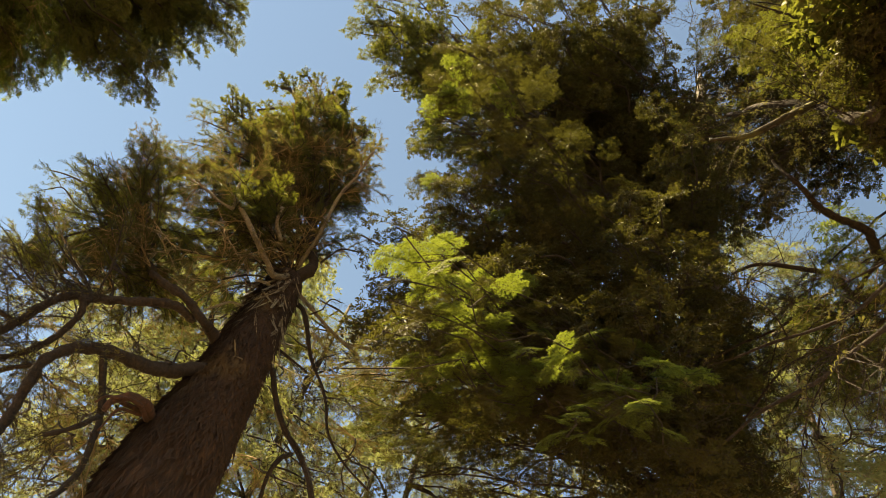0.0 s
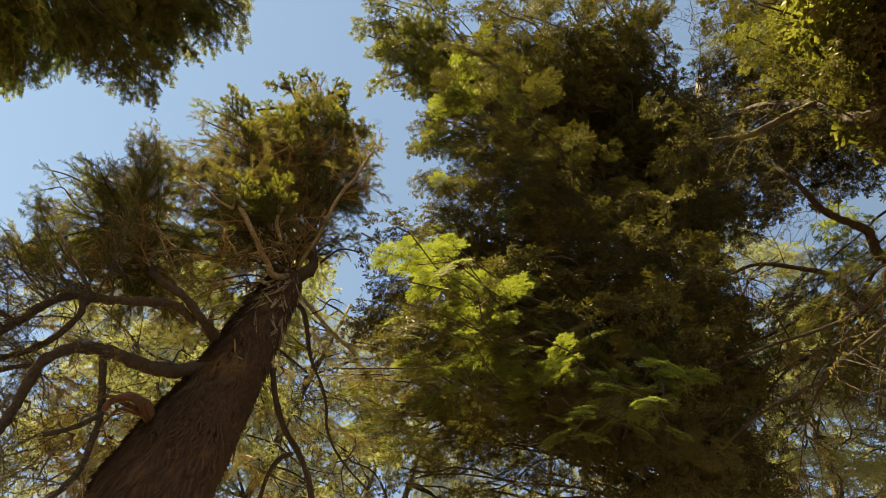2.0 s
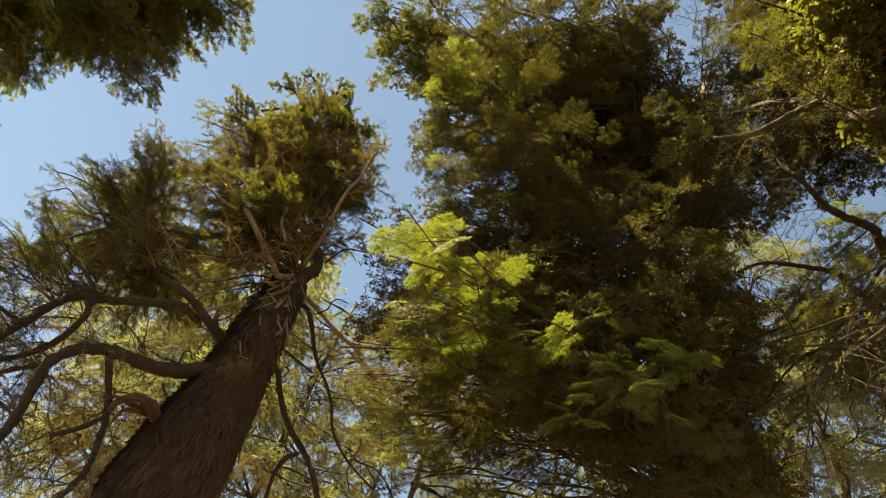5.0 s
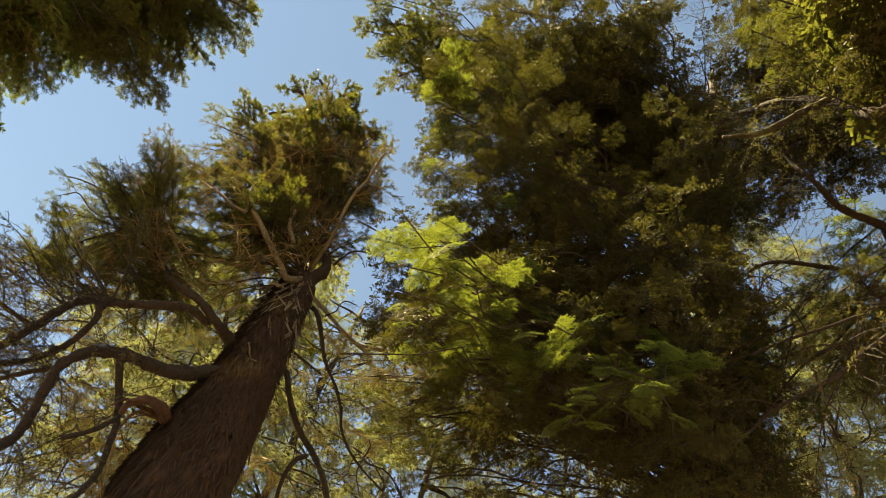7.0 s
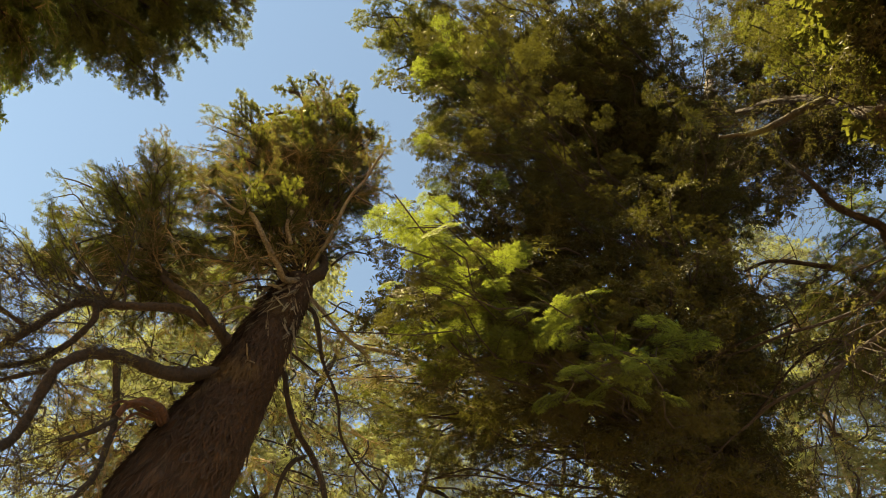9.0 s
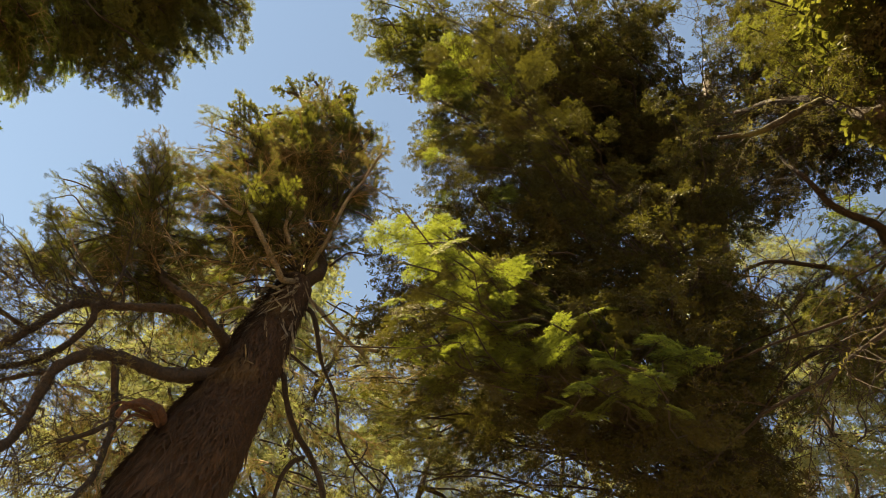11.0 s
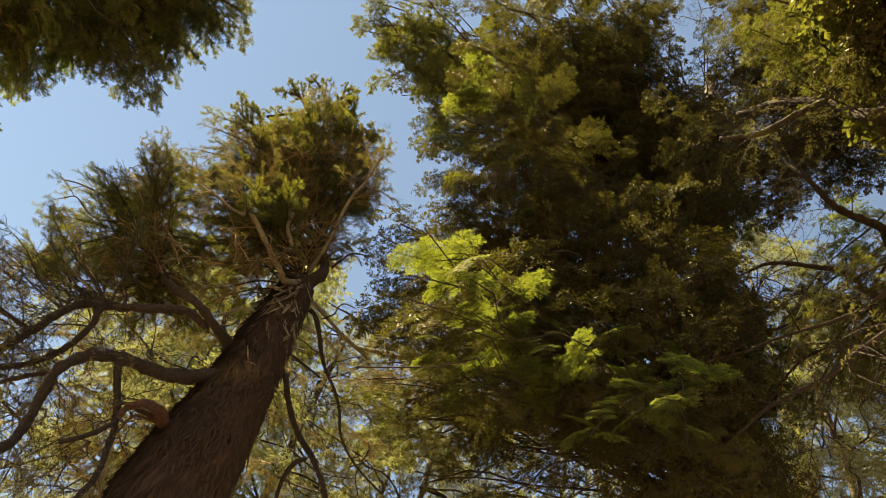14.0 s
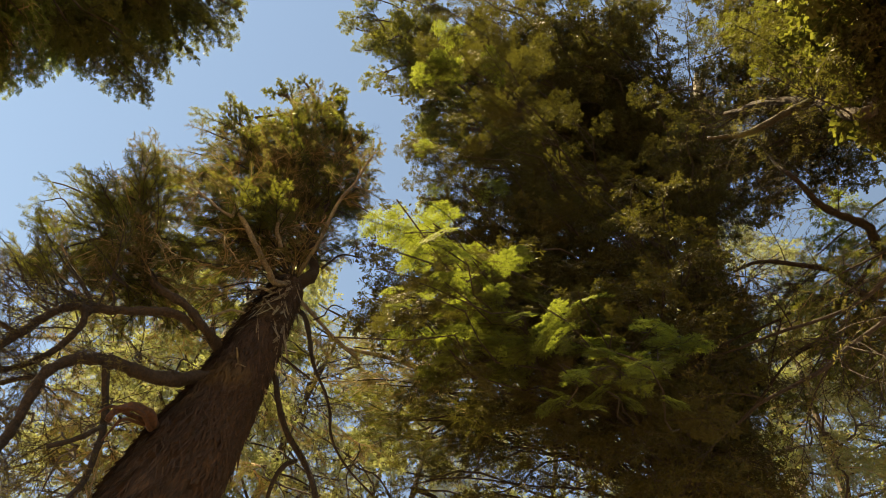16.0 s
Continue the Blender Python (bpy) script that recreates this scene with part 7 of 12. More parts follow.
limb(tall, [(2.43, 3.54, 4.82), (1.32, 2.84, 4.70), (0.21, 2.14, 4.07)], 0.009, 0.003, "dim", first=0.78, count=3, size=0.29, sway=1.0, hang=0.1, cover=('dim', 2, 0.3), seed=393)
limb(tall, [(2.43, 3.54, 4.78), (1.52, 2.74, 4.56), (0.61, 1.93, 3.84)], 0.009, 0.003, "dim", first=0.78, count=3, size=0.23, sway=1.0, hang=0.1, cover=('dim', 2, 0.3), seed=850)
limb(tall, [(2.43, 3.54, 4.94), (1.14, 2.75, 4.65), (-0.14, 1.95, 3.86)], 0.009, 0.003, "fir", first=0.78, count=3, size=0.2, sway=1.0, hang=0.1, cover=('dim', 2, 0.3), seed=599)
limb(tall, [(2.58, 3.54, 6.50), (1.23, 2.74, 6.36), (-0.13, 1.94, 5.73)], 0.009, 0.003, "dim", first=0.78, count=3, size=0.43, sway=1.0, hang=0.1, cover=('dim', 2, 0.3), seed=120)
limb(tall, [(2.64, 3.54, 6.99), (1.02, 2.69, 6.83), (-0.59, 1.83, 6.17)], 0.009, 0.003, "dim", first=0.78, count=3, size=0.37, sway=1.0, hang=0.1, cover=('dim', 2, 0.3), seed=702)
limb(tall, [(2.43, 3.54, 4.84), (1.15, 2.68, 4.46), (-0.14, 1.83, 3.58)], 0.009, 0.003, "dim", first=0.78, count=3, size=0.2, sway=1.0, hang=0.1, cover=('dim', 2, 0.3), seed=108)
limb(tall, [(2.65, 3.54, 7.11), (1.09, 2.91, 6.72), (-0.46, 2.28, 5.83)], 0.009, 0.003, "dim", first=0.78, count=3, size=0.34, sway=1.0, hang=0.1, cover=('dim', 2, 0.3), seed=536)
limb(tall, [(2.43, 3.54, 4.65), (1.21, 2.84, 4.55), (-0.02, 2.14, 3.96)], 0.009, 0.003, "fir", first=0.78, count=3, size=0.31, sway=1.0, hang=0.1, cover=('dim', 2, 0.3), seed=365)
limb(tall, [(2.60, 3.54, 6.65), (1.24, 2.56, 6.58), (-0.12, 1.58, 6.02)], 0.009, 0.003, "dim", first=0.78, count=3, size=0.33, sway=1.0, hang=0.1, cover=('dim', 2, 0.3), seed=236)
limb(tall, [(2.44, 3.54, 5.19), (1.24, 2.63, 4.90), (0.04, 1.72, 4.10)], 0.009, 0.003, "dim", first=0.78, count=3, size=0.24, sway=1.0, hang=0.1, cover=('dim', 2, 0.3), seed=688)
limb(tall, [(2.43, 3.54, 4.91), (1.05, 2.66, 4.75), (-0.33, 1.77, 4.09)], 0.009, 0.003, "fir", first=0.78, count=3, size=0.29, sway=1.0, hang=0.1, cover=('dim', 2, 0.3), seed=435)
limb(tall, [(2.43, 3.54, 4.47), (1.20, 2.58, 4.41), (-0.03, 1.61, 3.85)], 0.009, 0.003, "fir", first=0.78, count=3, size=0.24, sway=1.0, hang=0.1, cover=('dim', 2, 0.3), seed=237)
limb(tall, [(2.45, 3.54, 5.32), (1.17, 2.63, 5.01), (-0.11, 1.72, 4.20)], 0.009, 0.003, "fir", first=0.78, count=3, size=0.28, sway=1.0, hang=0.1, cover=('dim', 2, 0.3), seed=245)
limb(tall, [(2.43, 3.54, 4.55), (1.23, 2.69, 4.39), (0.03, 1.84, 3.73)], 0.009, 0.003, "fir", first=0.78, count=3, size=0.21, sway=1.0, hang=0.1, cover=('dim', 2, 0.3), seed=438)
limb(tall, [(2.43, 3.54, 4.90), (1.23, 2.76, 4.78), (0.03, 1.98, 4.17)], 0.009, 0.003, "dim", first=0.78, count=3, size=0.29, sway=1.0, hang=0.1, cover=('dim', 2, 0.3), seed=834)
limb(tall, [(2.43, 3.54, 5.13), (1.12, 2.66, 4.73), (-0.19, 1.79, 3.83)], 0.009, 0.003, "dim", first=0.78, count=3, size=0.19, sway=1.0, hang=0.1, cover=('dim', 2, 0.3), seed=689)
limb(tall, [(2.68, 3.54, 7.41), (1.33, 2.88, 7.01), (-0.02, 2.21, 6.12)], 0.009, 0.003, "dim", first=0.78, count=3, size=0.34, sway=1.0, hang=0.1, cover=('dim', 2, 0.3), seed=373)
limb(tall, [(2.44, 3.54, 5.21), (1.49, 2.82, 5.03), (0.55, 2.09, 4.36)], 0.009, 0.003, "dim", first=0.78, count=3, size=0.32, sway=1.0, hang=0.1, cover=('dim', 2, 0.3), seed=645)
limb(tall, [(2.43, 3.54, 4.40), (1.48, 2.72, 4.28), (0.54, 1.89, 3.66)], 0.009, 0.003, "fir", first=0.78, count=3, size=0.2, sway=1.0, hang=0.1, cover=('dim', 2, 0.3), seed=87)
limb(tall, [(2.43, 3.54, 4.41), (1.63, 2.59, 4.24), (0.82, 1.63, 3.57)], 0.009, 0.003, "fir", first=0.78, count=3, size=0.19, sway=1.0, hang=0.1, cover=('dim', 2, 0.3), seed=822)
limb(tall, [(2.58, 3.54, 6.49), (0.97, 2.46, 6.48), (-0.63, 1.38, 5.97)], 0.009, 0.003, "dim", first=0.78, count=3, size=0.44, sway=1.0, hang=0.1, cover=('dim', 2, 0.3), seed=276)
limb(tall, [(2.43, 3.54, 5.11), (1.14, 2.57, 4.74), (-0.14, 1.60, 3.88)], 0.009, 0.003, "dim", first=0.78, count=3, size=0.21, sway=1.0, hang=0.1, cover=('dim', 2, 0.3), seed=350)
limb(tall, [(2.43, 3.54, 4.55), (1.56, 2.70, 4.37), (0.70, 1.87, 3.68)], 0.009, 0.003, "fir", first=0.78, count=3, size=0.19, sway=1.0, hang=0.1, cover=('dim', 2, 0.3), seed=292)
limb(tall, [(2.65, 3.54, 7.12), (1.15, 2.79, 6.86), (-0.35, 2.04, 6.10)], 0.009, 0.003, "dim", first=0.78, count=3, size=0.39, sway=1.0, hang=0.1, cover=('dim', 2, 0.3), seed=404)
limb(tall, [(2.67, 3.54, 7.32), (1.27, 2.70, 6.96), (-0.13, 1.86, 6.10)], 0.009, 0.003, "dim", first=0.78, count=3, size=0.34, sway=1.0, hang=0.1, cover=('dim', 2, 0.3), seed=219)
limb(tall, [(2.62, 3.54, 6.84), (1.29, 2.79, 6.78), (-0.05, 2.04, 6.21)], 0.009, 0.003, "dim", first=0.78, count=3, size=0.47, sway=1.0, hang=0.1, cover=('dim', 2, 0.3), seed=732)
limb(tall, [(2.60, 3.54, 6.67), (0.99, 2.54, 6.60), (-0.62, 1.55, 6.04)], 0.009, 0.003, "fir", first=0.78, count=3, size=0.4, sway=1.0, hang=0.1, cover=('dim', 2, 0.3), seed=381)
limb(tall, [(2.59, 3.54, 6.55), (1.20, 2.83, 6.34), (-0.19, 2.12, 5.62)], 0.009, 0.003, "dim", first=0.78, count=3, size=0.39, sway=1.0, hang=0.1, cover=('dim', 2, 0.3), seed=123)
limb(tall, [(2.46, 3.54, 5.36), (1.21, 2.79, 4.98), (-0.05, 2.03, 4.10)], 0.009, 0.003, "fir", first=0.78, count=3, size=0.25, sway=1.0, hang=0.1, cover=('dim', 2, 0.3), seed=354)
limb(tall, [(2.46, 3.54, 5.36), (1.43, 2.82, 5.17), (0.40, 2.11, 4.47)], 0.009, 0.003, "dim", first=0.78, count=3, size=0.3, sway=1.0, hang=0.1, cover=('dim', 2, 0.3), seed=917)
limb(tall, [(2.43, 3.54, 4.62), (1.28, 2.80, 4.51), (0.12, 2.07, 3.90)], 0.009, 0.003, "fir", first=0.78, count=3, size=0.22, sway=1.0, hang=0.1, cover=('dim', 2, 0.3), seed=424)
limb(tall, [(2.43, 3.54, 4.82), (1.38, 2.76, 4.56), (0.32, 1.98, 3.81)], 0.009, 0.003, "fir", first=0.78, count=3, size=0.27, sway=1.0, hang=0.1, cover=('dim', 2, 0.3), seed=541)
limb(tall, [(2.44, 3.54, 5.20), (1.09, 2.73, 4.94), (-0.27, 1.91, 4.18)], 0.009, 0.003, "fir", first=0.78, count=3, size=0.23, sway=1.0, hang=0.1, cover=('dim', 2, 0.3), seed=319)
limb(tall, [(2.43, 3.54, 4.94), (1.72, 2.69, 4.68), (1.02, 1.84, 3.92)], 0.009, 0.003, "fir", first=0.78, count=3, size=0.22, sway=1.0, hang=0.1, cover=('dim', 2, 0.3), seed=583)
limb(tall, [(2.44, 3.54, 5.20), (1.09, 2.79, 4.84), (-0.27, 2.04, 3.98)], 0.009, 0.003, "fir", first=0.78, count=3, size=0.22, sway=1.0, hang=0.1, cover=('dim', 2, 0.3), seed=961)
limb(tall, [(2.66, 3.54, 7.23), (1.11, 2.46, 6.87), (-0.45, 1.38, 6.02)], 0.009, 0.003, "dim", first=0.78, count=3, size=0.35, sway=1.0, hang=0.1, cover=('dim', 2, 0.3), seed=49)
limb(tall, [(2.43, 3.54, 4.67), (1.49, 2.62, 4.44), (0.55, 1.70, 3.72)], 0.009, 0.003, "fir", first=0.78, count=3, size=0.26, sway=1.0, hang=0.1, cover=('dim', 2, 0.3), seed=472)
limb(tall, [(2.43, 3.54, 5.02), (1.64, 2.77, 4.69), (0.84, 2.00, 3.86)], 0.009, 0.003, "dim", first=0.78, count=3, size=0.29, sway=1.0, hang=0.1, cover=('dim', 2, 0.3), seed=386)
limb(tall, [(2.64, 3.54, 7.03), (1.21, 2.54, 6.98), (-0.22, 1.54, 6.43)], 0.009, 0.003, "dim", first=0.78, count=3, size=0.4, sway=1.0, hang=0.1, cover=('dim', 2, 0.3), seed=345)
limb(tall, [(2.45, 3.54, 5.33), (1.73, 2.76, 5.12), (1.00, 1.97, 4.40)], 0.009, 0.003, "dim", first=0.78, count=3, size=0.31, sway=1.0, hang=0.1, cover=('dim', 2, 0.3), seed=186)
limb(tall, [(2.43, 3.54, 4.46), (1.28, 2.70, 4.41), (0.13, 1.86, 3.87)], 0.009, 0.003, "dim", first=0.78, count=3, size=0.2, sway=1.0, hang=0.1, cover=('dim', 2, 0.3), seed=34)
limb(tall, [(2.58, 3.54, 6.46), (1.19, 2.99, 6.42), (-0.20, 2.43, 5.87)], 0.009, 0.003, "dim", first=0.78, count=3, size=0.43, sway=1.0, hang=0.1, cover=('dim', 2, 0.3), seed=769)
limb(tall, [(2.43, 3.54, 4.93), (1.11, 2.55, 4.65), (-0.21, 1.55, 3.87)], 0.009, 0.003, "fir", first=0.78, count=3, size=0.27, sway=1.0, hang=0.1, cover=('dim', 2, 0.3), seed=418)
limb(tall, [(2.43, 3.54, 4.36), (1.61, 2.60, 4.29), (0.78, 1.67, 3.72)], 0.009, 0.003, "dim", first=0.78, count=3, size=0.19, sway=1.0, hang=0.1, cover=('dim', 2, 0.3), seed=734)
limb(tall, [(2.43, 3.54, 4.55), (1.48, 2.83, 4.52), (0.54, 2.12, 3.99)], 0.009, 0.003, "fir", first=0.78, count=3, size=0.32, sway=1.0, hang=0.1, cover=('dim', 2, 0.3), seed=940)
limb(tall, [(2.92, 3.54, 9.31), (0.67, 3.00, 9.26), (-1.58, 2.47, 8.61)], 0.020, 0.006, "tuft", first=0.78, count=6, size=0.34, sway=0.3, seed=40)
limb(tall, [(2.91, 3.54, 9.28), (0.74, 3.09, 9.23), (-1.44, 2.63, 8.58)], 0.020, 0.006, "tuft", first=0.78, count=6, size=0.34, sway=0.3, seed=626)
limb(tall, [(2.89, 3.54, 9.07), (0.84, 3.13, 9.02), (-1.22, 2.72, 8.37)], 0.020, 0.006, "tuft", first=0.78, count=6, size=0.34, sway=0.3, seed=638)
limb(tall, [(2.95, 3.54, 9.56), (0.74, 2.99, 9.51), (-1.47, 2.44, 8.86)], 0.020, 0.006, "tuft", first=0.78, count=6, size=0.34, sway=0.3, seed=991)
limb(tall, [(2.94, 3.54, 9.49), (0.86, 3.01, 9.44), (-1.22, 2.48, 8.79)], 0.020, 0.006, "tuft", first=0.78, count=6, size=0.34, sway=0.3, seed=610)
limb(tall, [(2.89, 3.54, 9.12), (0.91, 3.10, 9.07), (-1.07, 2.66, 8.42)], 0.020, 0.006, "tuft", first=0.78, count=6, size=0.34, sway=0.3, seed=251)
limb(tall, [(2.86, 3.54, 8.87), (1.01, 3.18, 8.82), (-0.83, 2.82, 8.17)], 0.020, 0.006, "tuft", first=0.78, count=6, size=0.34, sway=0.3, seed=678)
limb(tall, [(2.83, 3.54, 8.65), (1.06, 3.20, 8.60), (-0.71, 2.86, 7.95)], 0.020, 0.006, "tuft", first=0.78, count=6, size=0.34, sway=0.3, seed=97)
limb(tall, [(2.97, 3.54, 9.74), (0.88, 2.95, 9.69), (-1.22, 2.36, 9.04)], 0.020, 0.006, "tuft", first=0.78, count=6, size=0.34, sway=0.3, seed=695)
limb(tall, [(2.89, 3.54, 9.06), (1.05, 3.08, 9.01), (-0.79, 2.63, 8.36)], 0.020, 0.006, "tuft", first=0.78, count=6, size=0.34, sway=0.3, seed=183)
limb(tall, [(2.81, 3.54, 8.44), (1.22, 3.22, 8.39), (-0.37, 2.90, 7.74)], 0.020, 0.006, "tuft", first=0.78, count=6, size=0.34, sway=0.3, seed=723)
limb(tall, [(2.78, 3.54, 8.18), (1.16, 3.25, 8.13), (-0.45, 2.97, 7.48)], 0.020, 0.006, "tuft", first=0.78, count=6, size=0.34, sway=0.3, seed=791)
limb(tall, [(2.91, 3.54, 9.25), (0.79, 3.01, 9.20), (-1.34, 2.48, 8.55)], 0.020, 0.006, "tuft", first=0.78, count=6, size=0.34, sway=0.3, seed=693)
limb(tall, [(2.90, 3.54, 9.14), (0.87, 3.06, 9.09), (-1.16, 2.57, 8.44)], 0.020, 0.006, "tuft", first=0.78, count=6, size=0.34, sway=0.3, seed=829)
limb(tall, [(2.87, 3.54, 8.91), (0.96, 3.11, 8.86), (-0.95, 2.68, 8.21)], 0.020, 0.006, "tuft", first=0.78, count=6, size=0.34, sway=0.3, seed=340)
limb(tall, [(2.93, 3.54, 9.42), (0.99, 3.01, 9.37), (-0.95, 2.49, 8.72)], 0.020, 0.006, "tuft", first=0.78, count=6, size=0.34, sway=0.3, seed=6)
limb(tall, [(3.32, 3.54, 12.51), (2.07, 3.09, 12.31), (0.82, 2.64, 11.51)], 0.020, 0.006, "dim", first=0.5, count=6, size=0.55, sway=0.3, seed=849)
limb(tall, [(3.27, 3.54, 12.15), (2.11, 2.77, 11.95), (0.94, 2.01, 11.15)], 0.020, 0.006, "fill", first=0.5, count=6, size=0.55, sway=0.3, seed=132)
limb(tall, [(3.18, 3.54, 11.39), (1.92, 3.25, 11.19), (0.67, 2.97, 10.39)], 0.020, 0.006, "shade", first=0.5, count=6, size=0.55, sway=0.3, seed=426)
limb(tall, [(3.34, 3.54, 12.66), (1.69, 2.88, 12.46), (0.05, 2.21, 11.66)], 0.020, 0.006, "fill", first=0.5, count=6, size=0.55, sway=0.3, seed=716)
limb(tall, [(3.29, 3.54, 12.31), (2.12, 3.26, 12.11), (0.94, 2.98, 11.31)], 0.020, 0.006, "dim", first=0.5, count=6, size=0.55, sway=0.3, seed=898)
limb(tall, [(3.13, 3.54, 11.01), (1.78, 3.02, 10.81), (0.44, 2.50, 10.01)], 0.020, 0.006, "dim", first=0.5, count=6, size=0.55, sway=0.3, seed=259)
limb(tall, [(3.31, 3.54, 12.47), (1.87, 3.02, 12.27), (0.43, 2.49, 11.47)], 0.020, 0.006, "fill", first=0.5, count=6, size=0.55, sway=0.3, seed=309)
limb(tall, [(3.17, 3.54, 11.36), (1.61, 2.89, 11.16), (0.04, 2.23, 10.36)], 0.020, 0.006, "dim", first=0.5, count=6, size=0.55, sway=0.3, seed=979)
limb(tall, [(3.14, 3.54, 11.11), (1.84, 2.63, 10.91), (0.53, 1.73, 10.11)], 0.020, 0.006, "dim", first=0.5, count=6, size=0.55, sway=0.3, seed=923)
limb(tall, [(3.23, 3.54, 11.79), (2.15, 2.61, 11.59), (1.07, 1.68, 10.79)], 0.020, 0.006, "dim", first=0.5, count=6, size=0.55, sway=0.3, seed=762)
limb(tall, [(3.21, 3.54, 11.65), (2.18, 2.84, 11.45), (1.15, 2.15, 10.65)], 0.020, 0.006, "dim", first=0.5, count=6, size=0.55, sway=0.3, seed=608)
limb(tall, [(2.88, 3.54, 9.00), (2.50, 2.76, 8.95), (2.11, 1.99, 8.60)], 0.016, 0.006, "spruce", first=0.4, count=5, size=0.45, seed=8)
limb(tall, [(2.62, 3.54, 6.83), (2.73, 3.46, 6.78), (2.85, 3.38, 6.43)], 0.016, 0.006, "shade", first=0.4, count=5, size=0.45, seed=487)
limb(tall, [(2.56, 3.54, 6.27), (2.69, 3.51, 6.22), (2.83, 3.49, 5.87)], 0.016, 0.006, "spruce", first=0.4, count=5, size=0.45, seed=523)
limb(tall, [(2.53, 3.54, 5.99), (2.56, 3.55, 5.94), (2.60, 3.56, 5.59)], 0.016, 0.006, "dim", first=0.4, count=5, size=0.45, seed=217)
limb(tall, [(2.48, 3.54, 5.53), (2.48, 3.60, 5.48), (2.49, 3.65, 5.13)], 0.016, 0.006, "spruce", first=0.4, count=5, size=0.45, seed=857)
limb(tall, [(2.80, 3.54, 8.38), (2.52, 3.02, 8.33), (2.23, 2.50, 7.98)], 0.016, 0.006, "shade", first=0.4, count=5, size=0.45, seed=817)
limb(tall, [(2.85, 3.54, 8.74), (2.78, 3.36, 8.69), (2.71, 3.18, 8.34)], 0.016, 0.006, "dim", first=0.4, count=5, size=0.45, seed=516)
limb(tall, [(2.74, 3.54, 7.93), (2.65, 3.49, 7.88), (2.55, 3.45, 7.53)], 0.016, 0.006, "spruce", first=0.4, count=5, size=0.45, seed=670)
limb(tall, [(2.87, 3.54, 8.94), (2.61, 2.79, 8.89), (2.35, 2.03, 8.54)], 0.016, 0.006, "spruce", first=0.4, count=5, size=0.45, seed=763)
limb(tall, [(2.52, 3.54, 5.97), (2.55, 3.72, 5.92), (2.58, 3.89, 5.57)], 0.016, 0.006, "shade", first=0.4, count=5, size=0.45, seed=190)
limb(tall, [(2.90, 3.54, 9.20), (2.57, 2.93, 9.15), (2.24, 2.31, 8.80)], 0.016, 0.006, "shade", first=0.4, count=5, size=0.45, seed=858)
limb(tall, [(2.62, 3.54, 6.84), (2.48, 3.38, 6.79), (2.35, 3.22, 6.44)], 0.016, 0.006, "shade", first=0.4, count=5, size=0.45, seed=866)
limb(tall, [(2.78, 3.54, 8.17), (2.69, 3.34, 8.12), (2.61, 3.14, 7.77)], 0.016, 0.006, "spruce", first=0.4, count=5, size=0.45, seed=697)
limb(tall, [(2.68, 3.54, 7.38), (2.69, 3.36, 7.33), (2.69, 3.19, 6.98)], 0.016, 0.006, "shade", first=0.4, count=5, size=0.45, seed=126)
limb(tall, [(2.55, 3.54, 6.22), (2.60, 3.37, 6.17), (2.65, 3.21, 5.82)], 0.016, 0.006, "shade", first=0.4, count=5, size=0.45, seed=284)
limb(tall, [(2.78, 3.54, 8.20), (2.83, 3.47, 8.15), (2.88, 3.39, 7.80)], 0.016, 0.006, "shade", first=0.4, count=5, size=0.45, seed=399)
limb(tall, [(2.60, 3.54, 6.65), (2.65, 3.52, 6.60), (2.70, 3.50, 6.25)], 0.016, 0.006, "dim", first=0.4, count=5, size=0.45, seed=992)
limb(tall, [(2.81, 3.54, 8.46), (2.65, 3.04, 8.41), (2.49, 2.53, 8.06)], 0.016, 0.006, "spruce", first=0.4, count=5, size=0.45, seed=3)
limb(tall, [(2.93, 3.54, 9.37), (2.76, 2.99, 9.32), (2.58, 2.44, 8.97)], 0.016, 0.006, "dim", first=0.4, count=5, size=0.45, seed=829)
limb(tall, [(2.67, 3.54, 7.31), (2.58, 3.38, 7.26), (2.49, 3.23, 6.91)], 0.016, 0.006, "dim", first=0.4, count=5, size=0.45, seed=63)
limb(tall, [(2.95, 3.54, 9.54), (2.93, 2.97, 9.49), (2.91, 2.41, 9.14)], 0.016, 0.006, "dim", first=0.4, count=5, size=0.45, seed=144)
limb(tall, [(2.56, 3.54, 6.25), (2.45, 3.45, 6.20), (2.35, 3.37, 5.85)], 0.016, 0.006, "spruce", first=0.4, count=5, size=0.45, seed=912)
limb(tall, [(2.98, 3.54, 9.78), (2.98, 2.82, 9.73), (2.99, 2.10, 9.38)], 0.016, 0.006, "spruce", first=0.4, count=5, size=0.45, seed=241)
limb(tall, [(2.63, 3.54, 6.94), (2.64, 3.33, 6.89), (2.64, 3.12, 6.54)], 0.016, 0.006, "dim", first=0.4, count=5, size=0.45, seed=553)
limb(tall, [(2.82, 3.54, 8.54), (2.70, 2.93, 8.49), (2.58, 2.32, 8.14)], 0.016, 0.006, "shade", first=0.4, count=5, size=0.45, seed=932)
limb(tall, [(2.56, 3.54, 6.28), (2.56, 3.64, 6.23), (2.57, 3.73, 5.88)], 0.016, 0.006, "dim", first=0.4, count=5, size=0.45, seed=448)
limb(tall, [(2.49, 3.54, 5.62), (2.51, 3.40, 5.57), (2.53, 3.26, 5.22)], 0.016, 0.006, "dim", first=0.4, count=5, size=0.45, seed=533)
limb(tall, [(2.55, 3.54, 6.22), (2.57, 3.46, 6.17), (2.59, 3.38, 5.82)], 0.016, 0.006, "shade", first=0.4, count=5, size=0.45, seed=813)
limb(tall, [(2.91, 3.54, 9.26), (2.67, 3.06, 9.21), (2.43, 2.59, 8.86)], 0.016, 0.006, "dim", first=0.4, count=5, size=0.45, seed=955)
